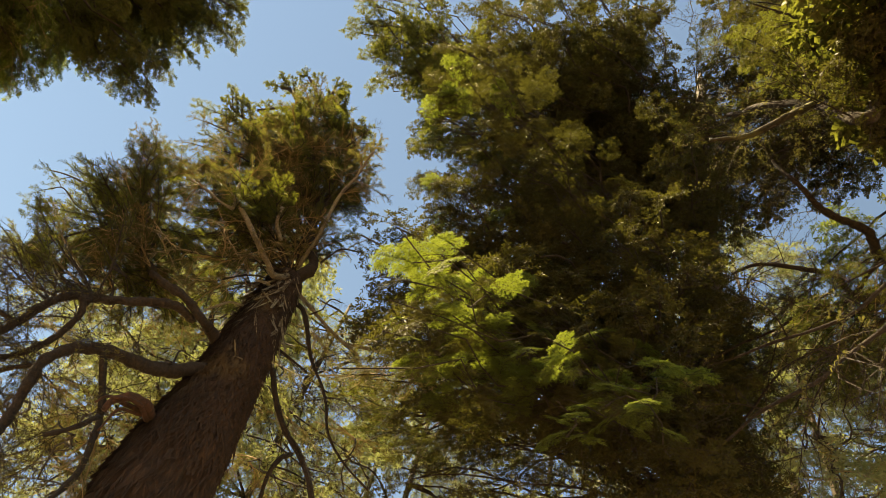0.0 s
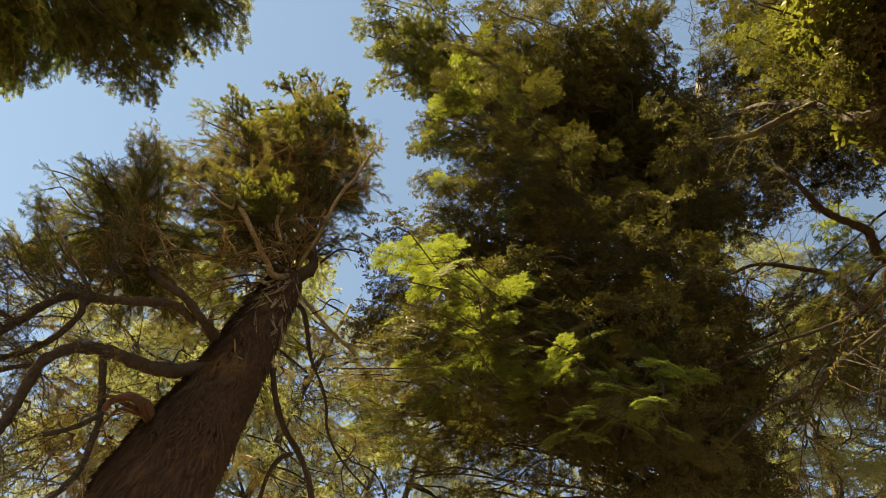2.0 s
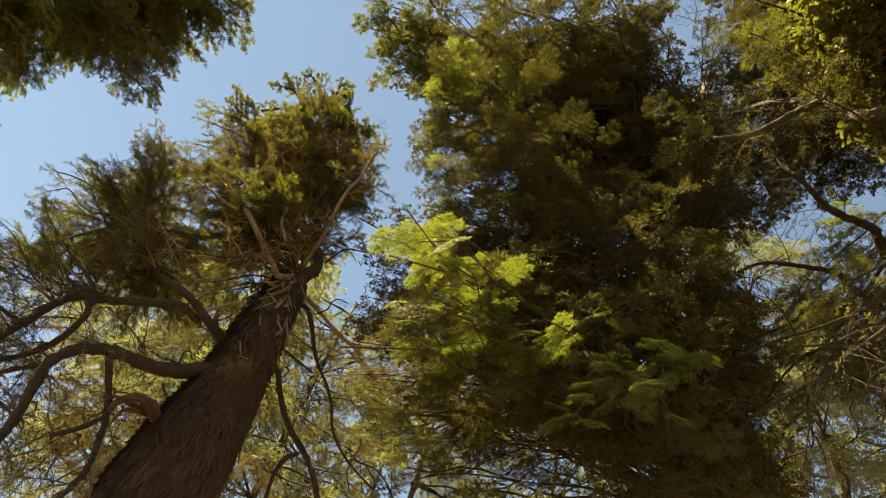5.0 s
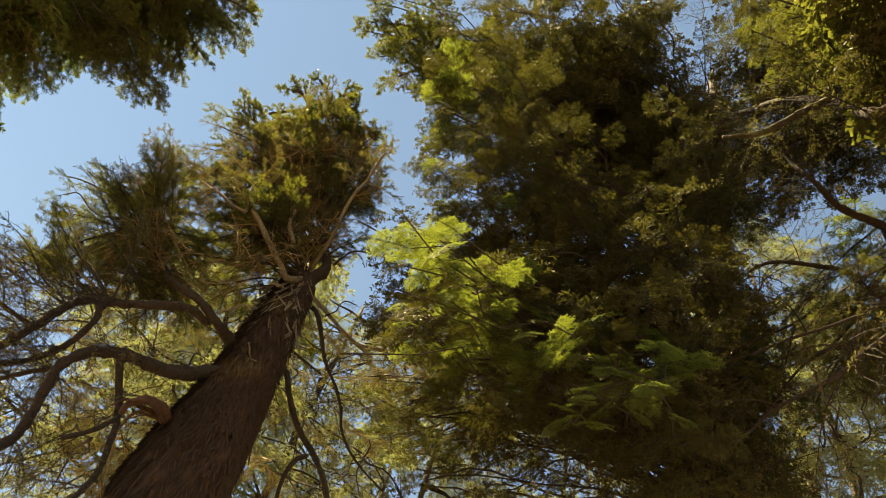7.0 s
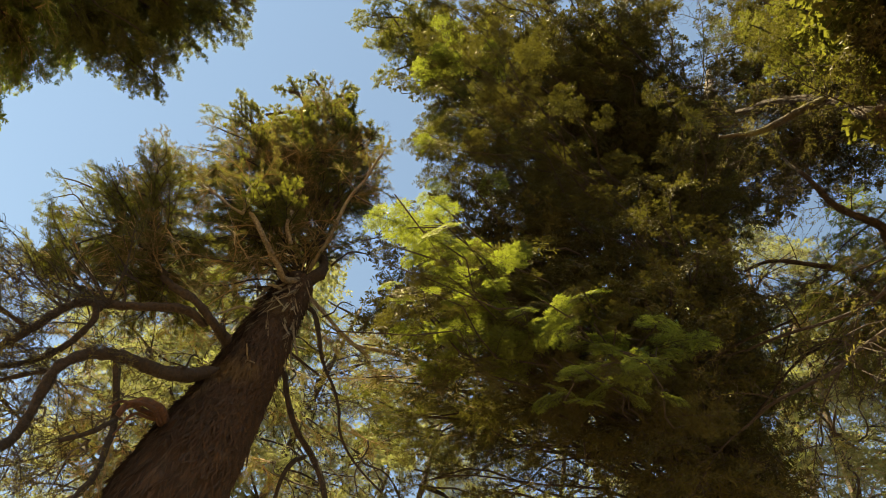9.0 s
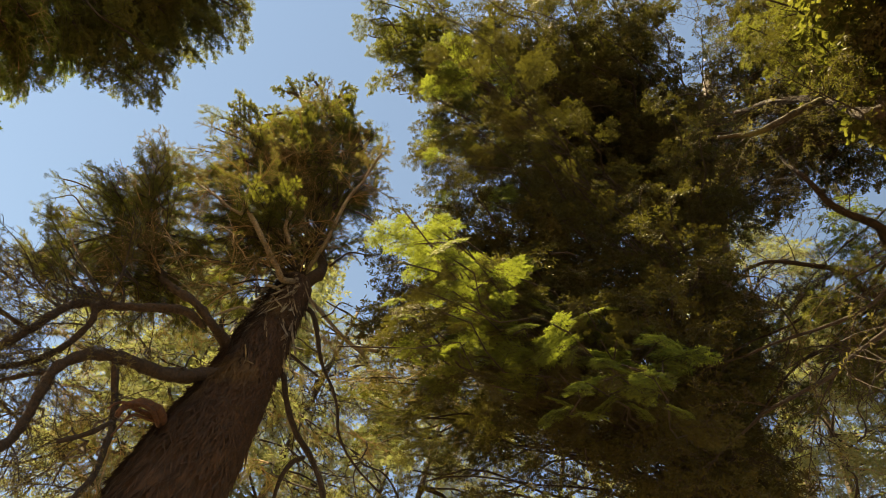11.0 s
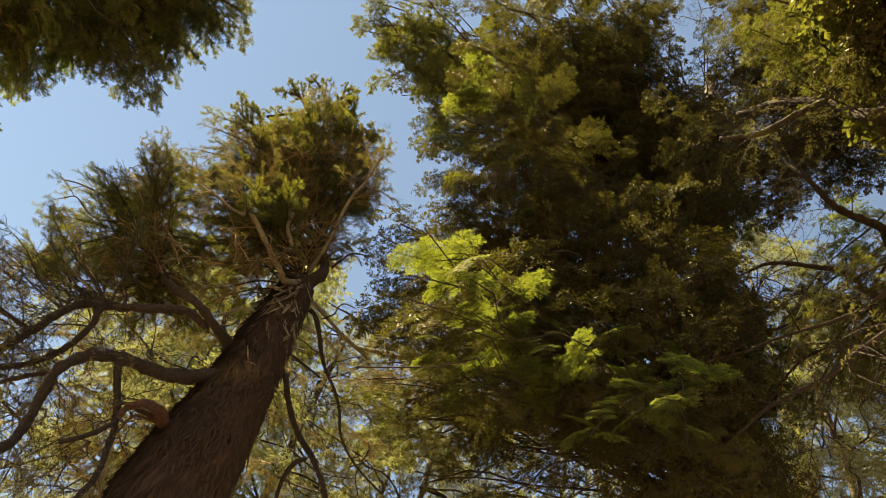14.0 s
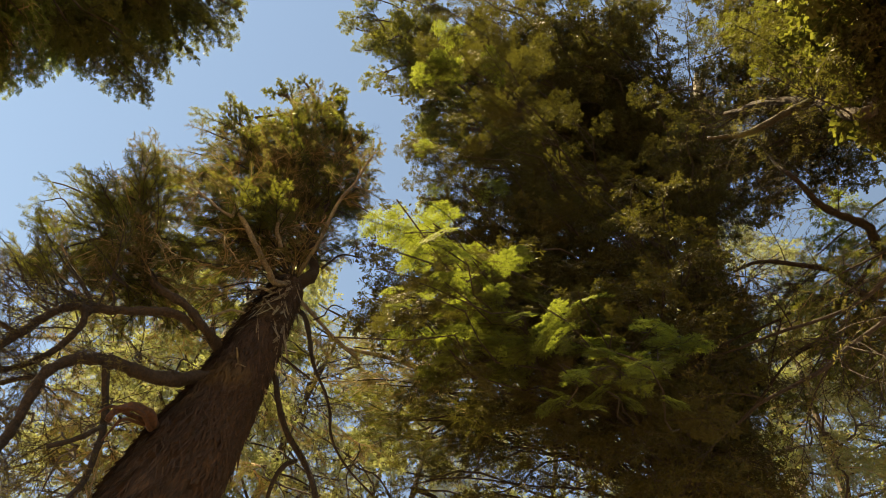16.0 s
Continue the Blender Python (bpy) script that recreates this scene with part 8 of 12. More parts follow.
limb(tall, [(2.45, 3.54, 5.27), (2.44, 3.40, 5.22), (2.44, 3.26, 4.87)], 0.016, 0.006, "shade", first=0.4, count=5, size=0.45, seed=638)
limb(tall, [(2.63, 3.54, 6.89), (2.60, 3.50, 6.84), (2.58, 3.46, 6.49)], 0.016, 0.006, "shade", first=0.4, count=5, size=0.45, seed=946)
limb(tall, [(2.68, 3.54, 7.34), (2.80, 3.57, 7.29), (2.93, 3.61, 6.94)], 0.016, 0.006, "shade", first=0.4, count=5, size=0.45, seed=780)
limb(tall, [(2.68, 3.54, 7.39), (2.94, 3.51, 7.34), (3.20, 3.49, 6.99)], 0.016, 0.006, "shade", first=0.4, count=5, size=0.45, seed=256)
limb(tall, [(2.85, 3.54, 8.80), (2.74, 3.25, 8.75), (2.62, 2.96, 8.40)], 0.016, 0.006, "shade", first=0.4, count=5, size=0.45, seed=143)
limb(tall, [(2.57, 3.54, 6.36), (2.66, 3.30, 6.31), (2.75, 3.07, 5.96)], 0.016, 0.006, "shade", first=0.4, count=5, size=0.45, seed=643)
limb(tall, [(2.55, 3.54, 6.16), (2.73, 3.78, 6.11), (2.90, 4.02, 5.76)], 0.016, 0.006, "spruce", first=0.4, count=5, size=0.45, seed=216)
limb(tall, [(2.91, 3.54, 9.28), (2.74, 2.75, 9.23), (2.57, 1.96, 8.88)], 0.016, 0.006, "spruce", first=0.4, count=5, size=0.45, seed=286)
limb(tall, [(2.72, 3.54, 7.72), (2.53, 3.31, 7.67), (2.34, 3.09, 7.32)], 0.016, 0.006, "shade", first=0.4, count=5, size=0.45, seed=87)
limb(tall, [(3.09, 3.54, 10.70), (1.69, 3.42, 10.70), (0.28, 3.30, 10.10)], 0.020, 0.006, "shade", first=0.55, count=6, size=0.55, sway=0.3, seed=27)
limb(tall, [(3.01, 3.54, 10.08), (2.51, 3.68, 10.08), (2.01, 3.81, 9.48)], 0.020, 0.006, "fill", first=0.55, count=6, size=0.55, sway=0.3, seed=808)
limb(tall, [(2.96, 3.54, 9.62), (1.55, 3.03, 9.62), (0.14, 2.51, 9.02)], 0.020, 0.006, "shade", first=0.55, count=6, size=0.55, sway=0.3, seed=50)
limb(tall, [(3.09, 3.54, 10.68), (1.75, 2.98, 10.68), (0.40, 2.42, 10.08)], 0.020, 0.006, "shade", first=0.55, count=6, size=0.55, sway=0.3, seed=417)
limb(tall, [(2.95, 3.54, 9.54), (1.77, 3.09, 9.54), (0.60, 2.64, 8.94)], 0.020, 0.006, "fill", first=0.55, count=6, size=0.55, sway=0.3, seed=141)
limb(tall, [(2.89, 3.54, 9.06), (2.62, 3.29, 9.06), (2.35, 3.04, 8.46)], 0.020, 0.006, "shade", first=0.55, count=6, size=0.55, sway=0.3, seed=808)
limb(tall, [(3.01, 3.54, 10.06), (2.20, 3.91, 10.06), (1.38, 4.27, 9.46)], 0.020, 0.006, "fill", first=0.55, count=6, size=0.55, sway=0.3, seed=650)
limb(tall, [(2.97, 3.54, 9.76), (1.16, 2.75, 9.76), (-0.66, 1.96, 9.16)], 0.020, 0.006, "shade", first=0.55, count=6, size=0.55, sway=0.3, seed=293)
limb(tall, [(3.17, 3.54, 11.30), (1.28, 3.10, 11.30), (-0.61, 2.66, 10.70)], 0.020, 0.006, "shade", first=0.55, count=6, size=0.55, sway=0.3, seed=516)
limb(tall, [(2.96, 3.54, 9.66), (2.54, 3.21, 9.66), (2.12, 2.88, 9.06)], 0.020, 0.006, "fill", first=0.55, count=6, size=0.55, sway=0.3, seed=254)
limb(tall, [(2.93, 3.54, 9.40), (1.83, 3.45, 9.40), (0.73, 3.35, 8.80)], 0.020, 0.006, "shade", first=0.55, count=6, size=0.55, sway=0.3, seed=722)
limb(tall, [(3.11, 3.54, 10.88), (1.50, 3.00, 10.88), (-0.12, 2.47, 10.28)], 0.020, 0.006, "shade", first=0.55, count=6, size=0.55, sway=0.3, seed=829)
limb(tall, [(2.92, 3.54, 9.31), (1.99, 3.39, 9.31), (1.06, 3.23, 8.71)], 0.020, 0.006, "shade", first=0.55, count=6, size=0.55, sway=0.3, seed=740)
limb(tall, [(3.02, 3.54, 10.15), (1.87, 3.43, 10.15), (0.72, 3.33, 9.55)], 0.020, 0.006, "fill", first=0.55, count=6, size=0.55, sway=0.3, seed=717)
limb(tall, [(3.13, 3.54, 11.05), (1.96, 3.02, 11.05), (0.79, 2.50, 10.45)], 0.020, 0.006, "fill", first=0.55, count=6, size=0.55, sway=0.3, seed=510)
limb(tall, [(3.07, 3.54, 10.51), (2.78, 3.69, 10.51), (2.50, 3.84, 9.91)], 0.020, 0.006, "shade", first=0.55, count=6, size=0.55, sway=0.3, seed=63)
limb(tall, [(3.00, 3.54, 9.96), (2.29, 3.53, 9.96), (1.59, 3.52, 9.36)], 0.020, 0.006, "fill", first=0.55, count=6, size=0.55, sway=0.3, seed=636)
limb(tall, [(3.11, 3.54, 10.88), (1.35, 3.61, 10.88), (-0.41, 3.67, 10.28)], 0.020, 0.006, "shade", first=0.55, count=6, size=0.55, sway=0.3, seed=945)
limb(tall, [(3.02, 3.54, 10.17), (1.25, 3.24, 10.17), (-0.52, 2.95, 9.57)], 0.020, 0.006, "shade", first=0.55, count=6, size=0.55, sway=0.3, seed=507)
limb(tall, [(2.91, 3.54, 9.27), (1.67, 3.71, 9.27), (0.44, 3.88, 8.67)], 0.020, 0.006, "shade", first=0.55, count=6, size=0.55, sway=0.3, seed=528)
limb(tall, [(3.05, 3.54, 10.39), (1.84, 2.61, 10.39), (0.63, 1.68, 9.79)], 0.020, 0.006, "fill", first=0.55, count=6, size=0.55, sway=0.3, seed=929)
limb(tall, [(3.10, 3.54, 10.79), (2.36, 3.89, 10.79), (1.61, 4.24, 10.19)], 0.020, 0.006, "fill", first=0.55, count=6, size=0.55, sway=0.3, seed=579)
limb(tall, [(3.08, 3.54, 10.61), (1.65, 2.74, 10.61), (0.22, 1.95, 10.01)], 0.020, 0.006, "shade", first=0.55, count=6, size=0.55, sway=0.3, seed=312)
limb(tall, [(3.00, 3.54, 9.99), (1.70, 3.52, 9.99), (0.40, 3.50, 9.39)], 0.020, 0.006, "shade", first=0.55, count=6, size=0.55, sway=0.3, seed=336)
limb(tall, [(3.13, 3.54, 10.97), (2.13, 3.55, 10.97), (1.14, 3.56, 10.37)], 0.020, 0.006, "shade", first=0.55, count=6, size=0.55, sway=0.3, seed=625)
limb(tall, [(2.99, 3.54, 9.91), (1.42, 3.21, 9.91), (-0.15, 2.89, 9.31)], 0.020, 0.006, "shade", first=0.55, count=6, size=0.55, sway=0.3, seed=161)
limb(tall, [(3.13, 3.54, 10.97), (1.42, 3.22, 10.97), (-0.29, 2.91, 10.37)], 0.020, 0.006, "fill", first=0.55, count=6, size=0.55, sway=0.3, seed=623)
limb(tall, [(3.13, 3.54, 10.99), (1.59, 3.87, 10.99), (0.04, 4.20, 10.39)], 0.020, 0.006, "shade", first=0.55, count=6, size=0.55, sway=0.3, seed=144)
limb(tall, [(2.99, 3.54, 9.88), (1.48, 2.73, 9.88), (-0.03, 1.92, 9.28)], 0.020, 0.006, "shade", first=0.55, count=6, size=0.55, sway=0.3, seed=644)
limb(tall, [(3.06, 3.54, 10.48), (1.99, 4.00, 10.48), (0.92, 4.47, 9.88)], 0.020, 0.006, "fill", first=0.55, count=6, size=0.55, sway=0.3, seed=441)
limb(tall, [(3.08, 3.54, 10.58), (1.58, 3.57, 10.58), (0.08, 3.60, 9.98)], 0.020, 0.006, "shade", first=0.55, count=6, size=0.55, sway=0.3, seed=253)
limb(tall, [(3.04, 3.54, 10.31), (1.79, 3.79, 10.31), (0.55, 4.05, 9.71)], 0.020, 0.006, "shade", first=0.55, count=6, size=0.55, sway=0.3, seed=91)
limb(tall, [(3.12, 3.54, 10.96), (2.06, 3.22, 10.96), (1.00, 2.91, 10.36)], 0.020, 0.006, "shade", first=0.55, count=6, size=0.55, sway=0.3, seed=231)
limb(tall, [(3.17, 3.54, 11.36), (1.26, 3.28, 11.36), (-0.65, 3.02, 10.76)], 0.020, 0.006, "fill", first=0.55, count=6, size=0.55, sway=0.3, seed=715)
limb(tall, [(3.08, 3.54, 10.59), (2.54, 3.58, 10.59), (2.01, 3.62, 9.99)], 0.020, 0.006, "fill", first=0.55, count=6, size=0.55, sway=0.3, seed=968)
limb(tall, [(3.13, 3.54, 10.97), (1.38, 2.91, 10.97), (-0.37, 2.27, 10.37)], 0.020, 0.006, "shade", first=0.55, count=6, size=0.55, sway=0.3, seed=904)
limb(tall, [(3.19, 3.54, 11.46), (1.12, 3.18, 11.46), (-0.95, 2.83, 10.86)], 0.020, 0.006, "fill", first=0.55, count=6, size=0.55, sway=0.3, seed=65)
limb(tall, [(3.04, 3.54, 10.30), (1.94, 2.77, 10.30), (0.83, 2.00, 9.70)], 0.020, 0.006, "fill", first=0.55, count=6, size=0.55, sway=0.3, seed=625)
limb(tall, [(3.13, 3.54, 11.00), (1.87, 3.18, 11.00), (0.61, 2.82, 10.40)], 0.020, 0.006, "fill", first=0.55, count=6, size=0.55, sway=0.3, seed=255)
limb(tall, [(3.22, 3.54, 11.70), (1.92, 2.91, 11.70), (0.62, 2.29, 11.10)], 0.020, 0.006, "shade", first=0.55, count=6, size=0.55, sway=0.3, seed=594)
limb(tall, [(3.09, 3.54, 10.71), (2.29, 3.53, 10.71), (1.48, 3.52, 10.11)], 0.020, 0.006, "shade", first=0.55, count=6, size=0.55, sway=0.3, seed=77)
limb(tall, [(3.02, 3.54, 10.11), (2.38, 3.86, 10.11), (1.74, 4.17, 9.51)], 0.020, 0.006, "shade", first=0.55, count=6, size=0.55, sway=0.3, seed=896)
limb(tall, [(2.95, 3.54, 9.56), (2.67, 3.19, 9.56), (2.40, 2.83, 8.96)], 0.020, 0.006, "shade", first=0.55, count=6, size=0.55, sway=0.3, seed=636)
limb(tall, [(3.02, 3.54, 10.14), (2.08, 3.77, 10.14), (1.14, 4.00, 9.54)], 0.020, 0.006, "fill", first=0.55, count=6, size=0.55, sway=0.3, seed=18)
limb(tall, [(2.44, 3.54, 5.22), (1.50, 3.80, 5.62), (0.56, 3.85, 5.52)], 0.014, 0.005, "olive", first=0.7, count=4, size=0.42, hang=0.1, seed=799)
limb(tall, [(2.43, 3.54, 4.87), (1.45, 3.91, 5.27), (0.47, 4.09, 5.17)], 0.014, 0.005, "spruce", first=0.7, count=4, size=0.42, hang=0.1, seed=674)
limb(tall, [(2.43, 3.54, 4.94), (1.09, 3.65, 5.34), (-0.26, 3.55, 5.24)], 0.014, 0.005, "olive", first=0.7, count=4, size=0.42, hang=0.1, seed=88)
limb(tall, [(2.43, 3.54, 4.67), (1.29, 3.73, 5.07), (0.14, 3.72, 4.97)], 0.014, 0.005, "dim", first=0.7, count=4, size=0.42, hang=0.1, seed=355)
limb(tall, [(2.43, 3.54, 4.98), (1.33, 3.70, 5.38), (0.23, 3.66, 5.28)], 0.014, 0.005, "dim", first=0.7, count=4, size=0.42, hang=0.1, seed=151)
limb(tall, [(2.43, 3.54, 4.75), (1.15, 3.68, 5.15), (-0.13, 3.62, 5.05)], 0.014, 0.005, "olive", first=0.7, count=4, size=0.42, hang=0.1, seed=809)
limb(tall, [(2.43, 3.54, 4.87), (1.55, 3.81, 5.27), (0.67, 3.88, 5.17)], 0.014, 0.005, "olive", first=0.7, count=4, size=0.42, hang=0.1, seed=501)
limb(tall, [(2.43, 3.54, 4.87), (1.20, 3.85, 5.27), (-0.03, 3.95, 5.17)], 0.014, 0.005, "spruce", first=0.7, count=4, size=0.42, hang=0.1, seed=739)
limb(tall, [(2.43, 3.54, 4.97), (1.06, 3.82, 5.37), (-0.32, 3.90, 5.27)], 0.014, 0.005, "olive", first=0.7, count=4, size=0.42, hang=0.1, seed=247)
limb(tall, [(2.45, 3.54, 5.27), (1.25, 3.80, 5.67), (0.06, 3.85, 5.57)], 0.014, 0.005, "olive", first=0.7, count=4, size=0.42, hang=0.1, seed=619)
limb(tall, [(2.47, 3.54, 5.45), (1.42, 4.12, 5.85), (0.37, 4.49, 5.75)], 0.014, 0.005, "olive", first=0.7, count=4, size=0.42, hang=0.1, seed=661)
limb(tall, [(2.43, 3.54, 4.82), (1.57, 3.67, 5.22), (0.72, 3.59, 5.12)], 0.014, 0.005, "dim", first=0.7, count=4, size=0.42, hang=0.1, seed=564)
limb(tall, [(2.48, 3.54, 5.54), (0.97, 3.95, 5.94), (-0.53, 4.17, 5.84)], 0.014, 0.005, "spruce", first=0.7, count=4, size=0.42, hang=0.1, seed=462)
limb(tall, [(2.43, 3.54, 4.92), (1.34, 4.01, 5.32), (0.25, 4.28, 5.22)], 0.014, 0.005, "dim", first=0.7, count=4, size=0.42, hang=0.1, seed=393)
limb(tall, [(2.49, 3.54, 5.63), (1.28, 4.12, 6.03), (0.08, 4.50, 5.93)], 0.014, 0.005, "olive", first=0.7, count=4, size=0.42, hang=0.1, seed=768)
limb(tall, [(2.43, 3.54, 4.94), (1.16, 4.01, 5.34), (-0.11, 4.28, 5.24)], 0.014, 0.005, "dim", first=0.7, count=4, size=0.42, hang=0.1, seed=983)
limb(tall, [(2.44, 3.54, 5.23), (1.48, 3.95, 5.63), (0.53, 4.16, 5.53)], 0.014, 0.005, "dim", first=0.7, count=4, size=0.42, hang=0.1, seed=806)
limb(tall, [(2.52, 3.54, 5.89), (1.45, 4.02, 6.29), (0.39, 4.30, 6.19)], 0.014, 0.005, "olive", first=0.7, count=4, size=0.42, hang=0.1, seed=751)
limb(tall, [(2.46, 3.54, 5.40), (1.12, 4.15, 5.80), (-0.23, 4.56, 5.70)], 0.014, 0.005, "olive", first=0.7, count=4, size=0.42, hang=0.1, seed=663)
limb(tall, [(2.43, 3.54, 4.91), (1.25, 3.98, 5.31), (0.07, 4.22, 5.21)], 0.014, 0.005, "spruce", first=0.7, count=4, size=0.42, hang=0.1, seed=314)

# the fir at the side, its stem out of view
side = tree("spreading_fir", 2.72, 1.00, "dark spreading fir with a thick mossy limb")
trunk(side, [(2.72, 1.00, 0.00), (3.22, 1.00, 5.00), (4.32, 1.00, 10.00), (5.72, 1.00, 15.00)], [0.28, 0.24, 0.14, 0.02], BARK_TALL)
limb(side, [(3.81, 1.00, 7.65), (3.00, 1.70, 7.78), (2.20, 2.40, 7.42)], 0.022, 0.006, "shade", first=0.35, count=6, size=0.55, sway=0.25, seed=380)
limb(side, [(4.71, 1.00, 11.37), (3.85, 1.29, 11.27), (2.99, 1.58, 10.77)], 0.022, 0.006, "shade", first=0.35, count=6, size=0.55, sway=0.25, seed=74)
limb(side, [(3.20, 1.00, 4.74), (2.37, 1.57, 4.63), (1.55, 2.13, 4.06)], 0.022, 0.006, "dry", first=0.35, count=6, size=0.55, sway=0.25, seed=32)
limb(side, [(4.09, 1.00, 8.92), (3.17, 1.24, 8.95), (2.26, 1.48, 8.55)], 0.022, 0.006, "spruce", first=0.35, count=6, size=0.55, sway=0.25, seed=893)
limb(side, [(3.86, 1.00, 7.90), (3.09, 1.59, 7.95), (2.31, 2.18, 7.55)], 0.022, 0.006, "dry", first=0.35, count=5, size=0.55, sway=0.25, seed=812)
limb(side, [(3.83, 1.00, 7.77), (2.96, 1.44, 7.96), (2.09, 1.88, 7.68)], 0.022, 0.006, "dry", first=0.35, count=6, size=0.55, sway=0.25, seed=718)
limb(side, [(4.92, 1.00, 12.13), (3.78, 1.12, 12.16), (2.64, 1.25, 11.68)], 0.022, 0.006, "shade", first=0.35, count=5, size=0.55, sway=0.25, seed=477)
limb(side, [(4.56, 1.00, 10.85), (4.27, 1.00, 10.87), (3.97, 1.01, 10.75)], 0.022, 0.006, "shade", first=0.35, count=7, size=0.55, sway=0.25, seed=489)
limb(side, [(3.86, 1.00, 7.89), (3.52, 1.11, 7.91), (3.17, 1.21, 7.76)], 0.022, 0.006, "shade", first=0.35, count=6, size=0.55, sway=0.25, seed=883)
limb(side, [(3.26, 1.00, 5.16), (2.49, 1.57, 5.14), (1.72, 2.15, 4.67)], 0.022, 0.006, "dry", first=0.35, count=6, size=0.55, sway=0.25, seed=496)
limb(side, [(4.79, 1.00, 11.67), (4.17, 1.08, 11.54), (3.55, 1.17, 11.15)], 0.022, 0.006, "dry", first=0.35, count=6, size=0.55, sway=0.25, seed=476)
limb(side, [(3.30, 1.00, 5.34), (2.82, 2.23, 5.64), (2.34, 3.47, 5.30)], 0.022, 0.006, "dry", first=0.35, count=6, size=0.55, sway=0.25, seed=244)
limb(side, [(5.01, 1.00, 12.44), (3.30, 1.33, 12.65), (1.59, 1.67, 12.05)], 0.022, 0.006, "dry", first=0.35, count=5, size=0.55, sway=0.25, seed=174)
limb(side, [(5.50, 1.00, 14.19), (4.06, 1.54, 14.04), (2.62, 2.08, 13.22)], 0.022, 0.006, "dry", first=0.35, count=5, size=0.55, sway=0.25, seed=266)
limb(side, [(4.35, 1.00, 10.08), (3.22, 1.55, 10.21), (2.10, 2.10, 9.76)], 0.022, 0.006, "dry", first=0.35, count=6, size=0.55, sway=0.25, seed=94)
limb(side, [(4.08, 1.00, 8.92), (3.39, 1.14, 8.94), (2.70, 1.28, 8.64)], 0.022, 0.006, "dry", first=0.35, count=6, size=0.55, sway=0.25, seed=569)
limb(side, [(4.31, 1.00, 9.92), (3.05, 1.64, 9.69), (1.79, 2.29, 8.83)], 0.022, 0.006, "dry", first=0.35, count=7, size=0.55, sway=0.25, seed=703)
limb(side, [(3.32, 1.00, 5.45), (2.64, 1.90, 5.65), (1.96, 2.80, 5.32)], 0.022, 0.006, "dry", first=0.35, count=5, size=0.55, sway=0.25, seed=41)
limb(side, [(3.87, 1.00, 7.94), (3.26, 1.14, 7.99), (2.65, 1.29, 7.76)], 0.022, 0.006, "dry", first=0.35, count=7, size=0.55, sway=0.25, seed=52)
limb(side, [(4.27, 1.00, 9.78), (3.77, 1.46, 9.68), (3.27, 1.92, 9.28)], 0.022, 0.006, "dry", first=0.35, count=7, size=0.55, sway=0.25, seed=271)
limb(side, [(4.01, 1.00, 8.57), (3.90, 1.33, 8.60), (3.79, 1.66, 8.46)], 0.022, 0.006, "dry", first=0.35, count=6, size=0.55, sway=0.25, seed=453)
limb(side, [(4.07, 1.00, 8.87), (3.34, 1.48, 8.92), (2.60, 1.96, 8.55)], 0.022, 0.006, "dry", first=0.35, count=6, size=0.55, sway=0.25, seed=976)
limb(side, [(4.08, 1.00, 8.89), (2.96, 1.70, 8.71), (1.83, 2.39, 7.93)], 0.022, 0.006, "dry", first=0.35, count=6, size=0.55, sway=0.25, seed=404)
limb(side, [(3.95, 1.00, 8.31), (3.61, 1.44, 8.48), (3.27, 1.88, 8.38)], 0.022, 0.006, "spruce", first=0.35, count=7, size=0.55, sway=0.25, seed=66)
limb(side, [(3.97, 1.00, 8.40), (3.08, 1.87, 8.18), (2.19, 2.74, 7.40)], 0.022, 0.006, "shade", first=0.35, count=5, size=0.55, sway=0.25, seed=596)
limb(side, [(4.36, 1.00, 10.14), (4.21, 0.99, 10.15), (4.06, 0.98, 10.09)], 0.022, 0.006, "shade", first=0.35, count=6, size=0.55, sway=0.25, seed=527)
limb(side, [(4.00, 1.00, 8.54), (3.38, 1.56, 8.47), (2.77, 2.13, 8.03)], 0.022, 0.006, "spruce", first=0.35, count=6, size=0.55, sway=0.25, seed=671)
limb(side, [(4.08, 1.00, 8.90), (3.78, 1.28, 8.99), (3.48, 1.56, 8.87)], 0.022, 0.006, "spruce", first=0.35, count=7, size=0.55, sway=0.25, seed=564)
limb(side, [(4.31, 1.00, 9.96), (3.31, 1.38, 10.22), (2.31, 1.75, 9.96)], 0.022, 0.006, "spruce", first=0.35, count=6, size=0.55, sway=0.25, seed=41)
limb(side, [(3.98, 1.00, 8.46), (3.02, 1.64, 8.73), (2.06, 2.29, 8.44)], 0.022, 0.006, "spruce", first=0.35, count=5, size=0.55, sway=0.25, seed=877)
limb(side, [(4.36, 1.00, 10.13), (3.39, 1.47, 10.00), (2.43, 1.94, 9.40)], 0.022, 0.006, "spruce", first=0.35, count=7, size=0.55, sway=0.25, seed=310)
limb(side, [(4.04, 1.00, 8.74), (3.42, 1.04, 8.67), (2.80, 1.07, 8.32)], 0.022, 0.006, "dry", first=0.35, count=7, size=0.55, sway=0.25, seed=363)
# canopy limbs outside the view, added overhead only to block light
limb(side, [(3.63, 1.00, 6.86), (3.09, 0.39, 7.28), (2.54, -0.21, 7.30)], 0.025, 0.006, "far", first=0.25, count=5, size=0.62, seed=864)
limb(side, [(3.30, 1.00, 5.36), (2.44, 0.56, 5.93), (1.57, 0.13, 6.10)], 0.025, 0.006, "far", first=0.25, count=5, size=0.62, seed=163)
limb(side, [(3.31, 1.00, 5.38), (2.51, 0.63, 5.93), (1.72, 0.26, 6.09)], 0.025, 0.006, "shade", first=0.25, count=5, size=0.62, seed=53)
limb(side, [(3.43, 1.00, 5.93), (2.63, 0.63, 6.37), (1.82, 0.25, 6.40)], 0.025, 0.006, "far", first=0.25, count=5, size=0.62, seed=470)
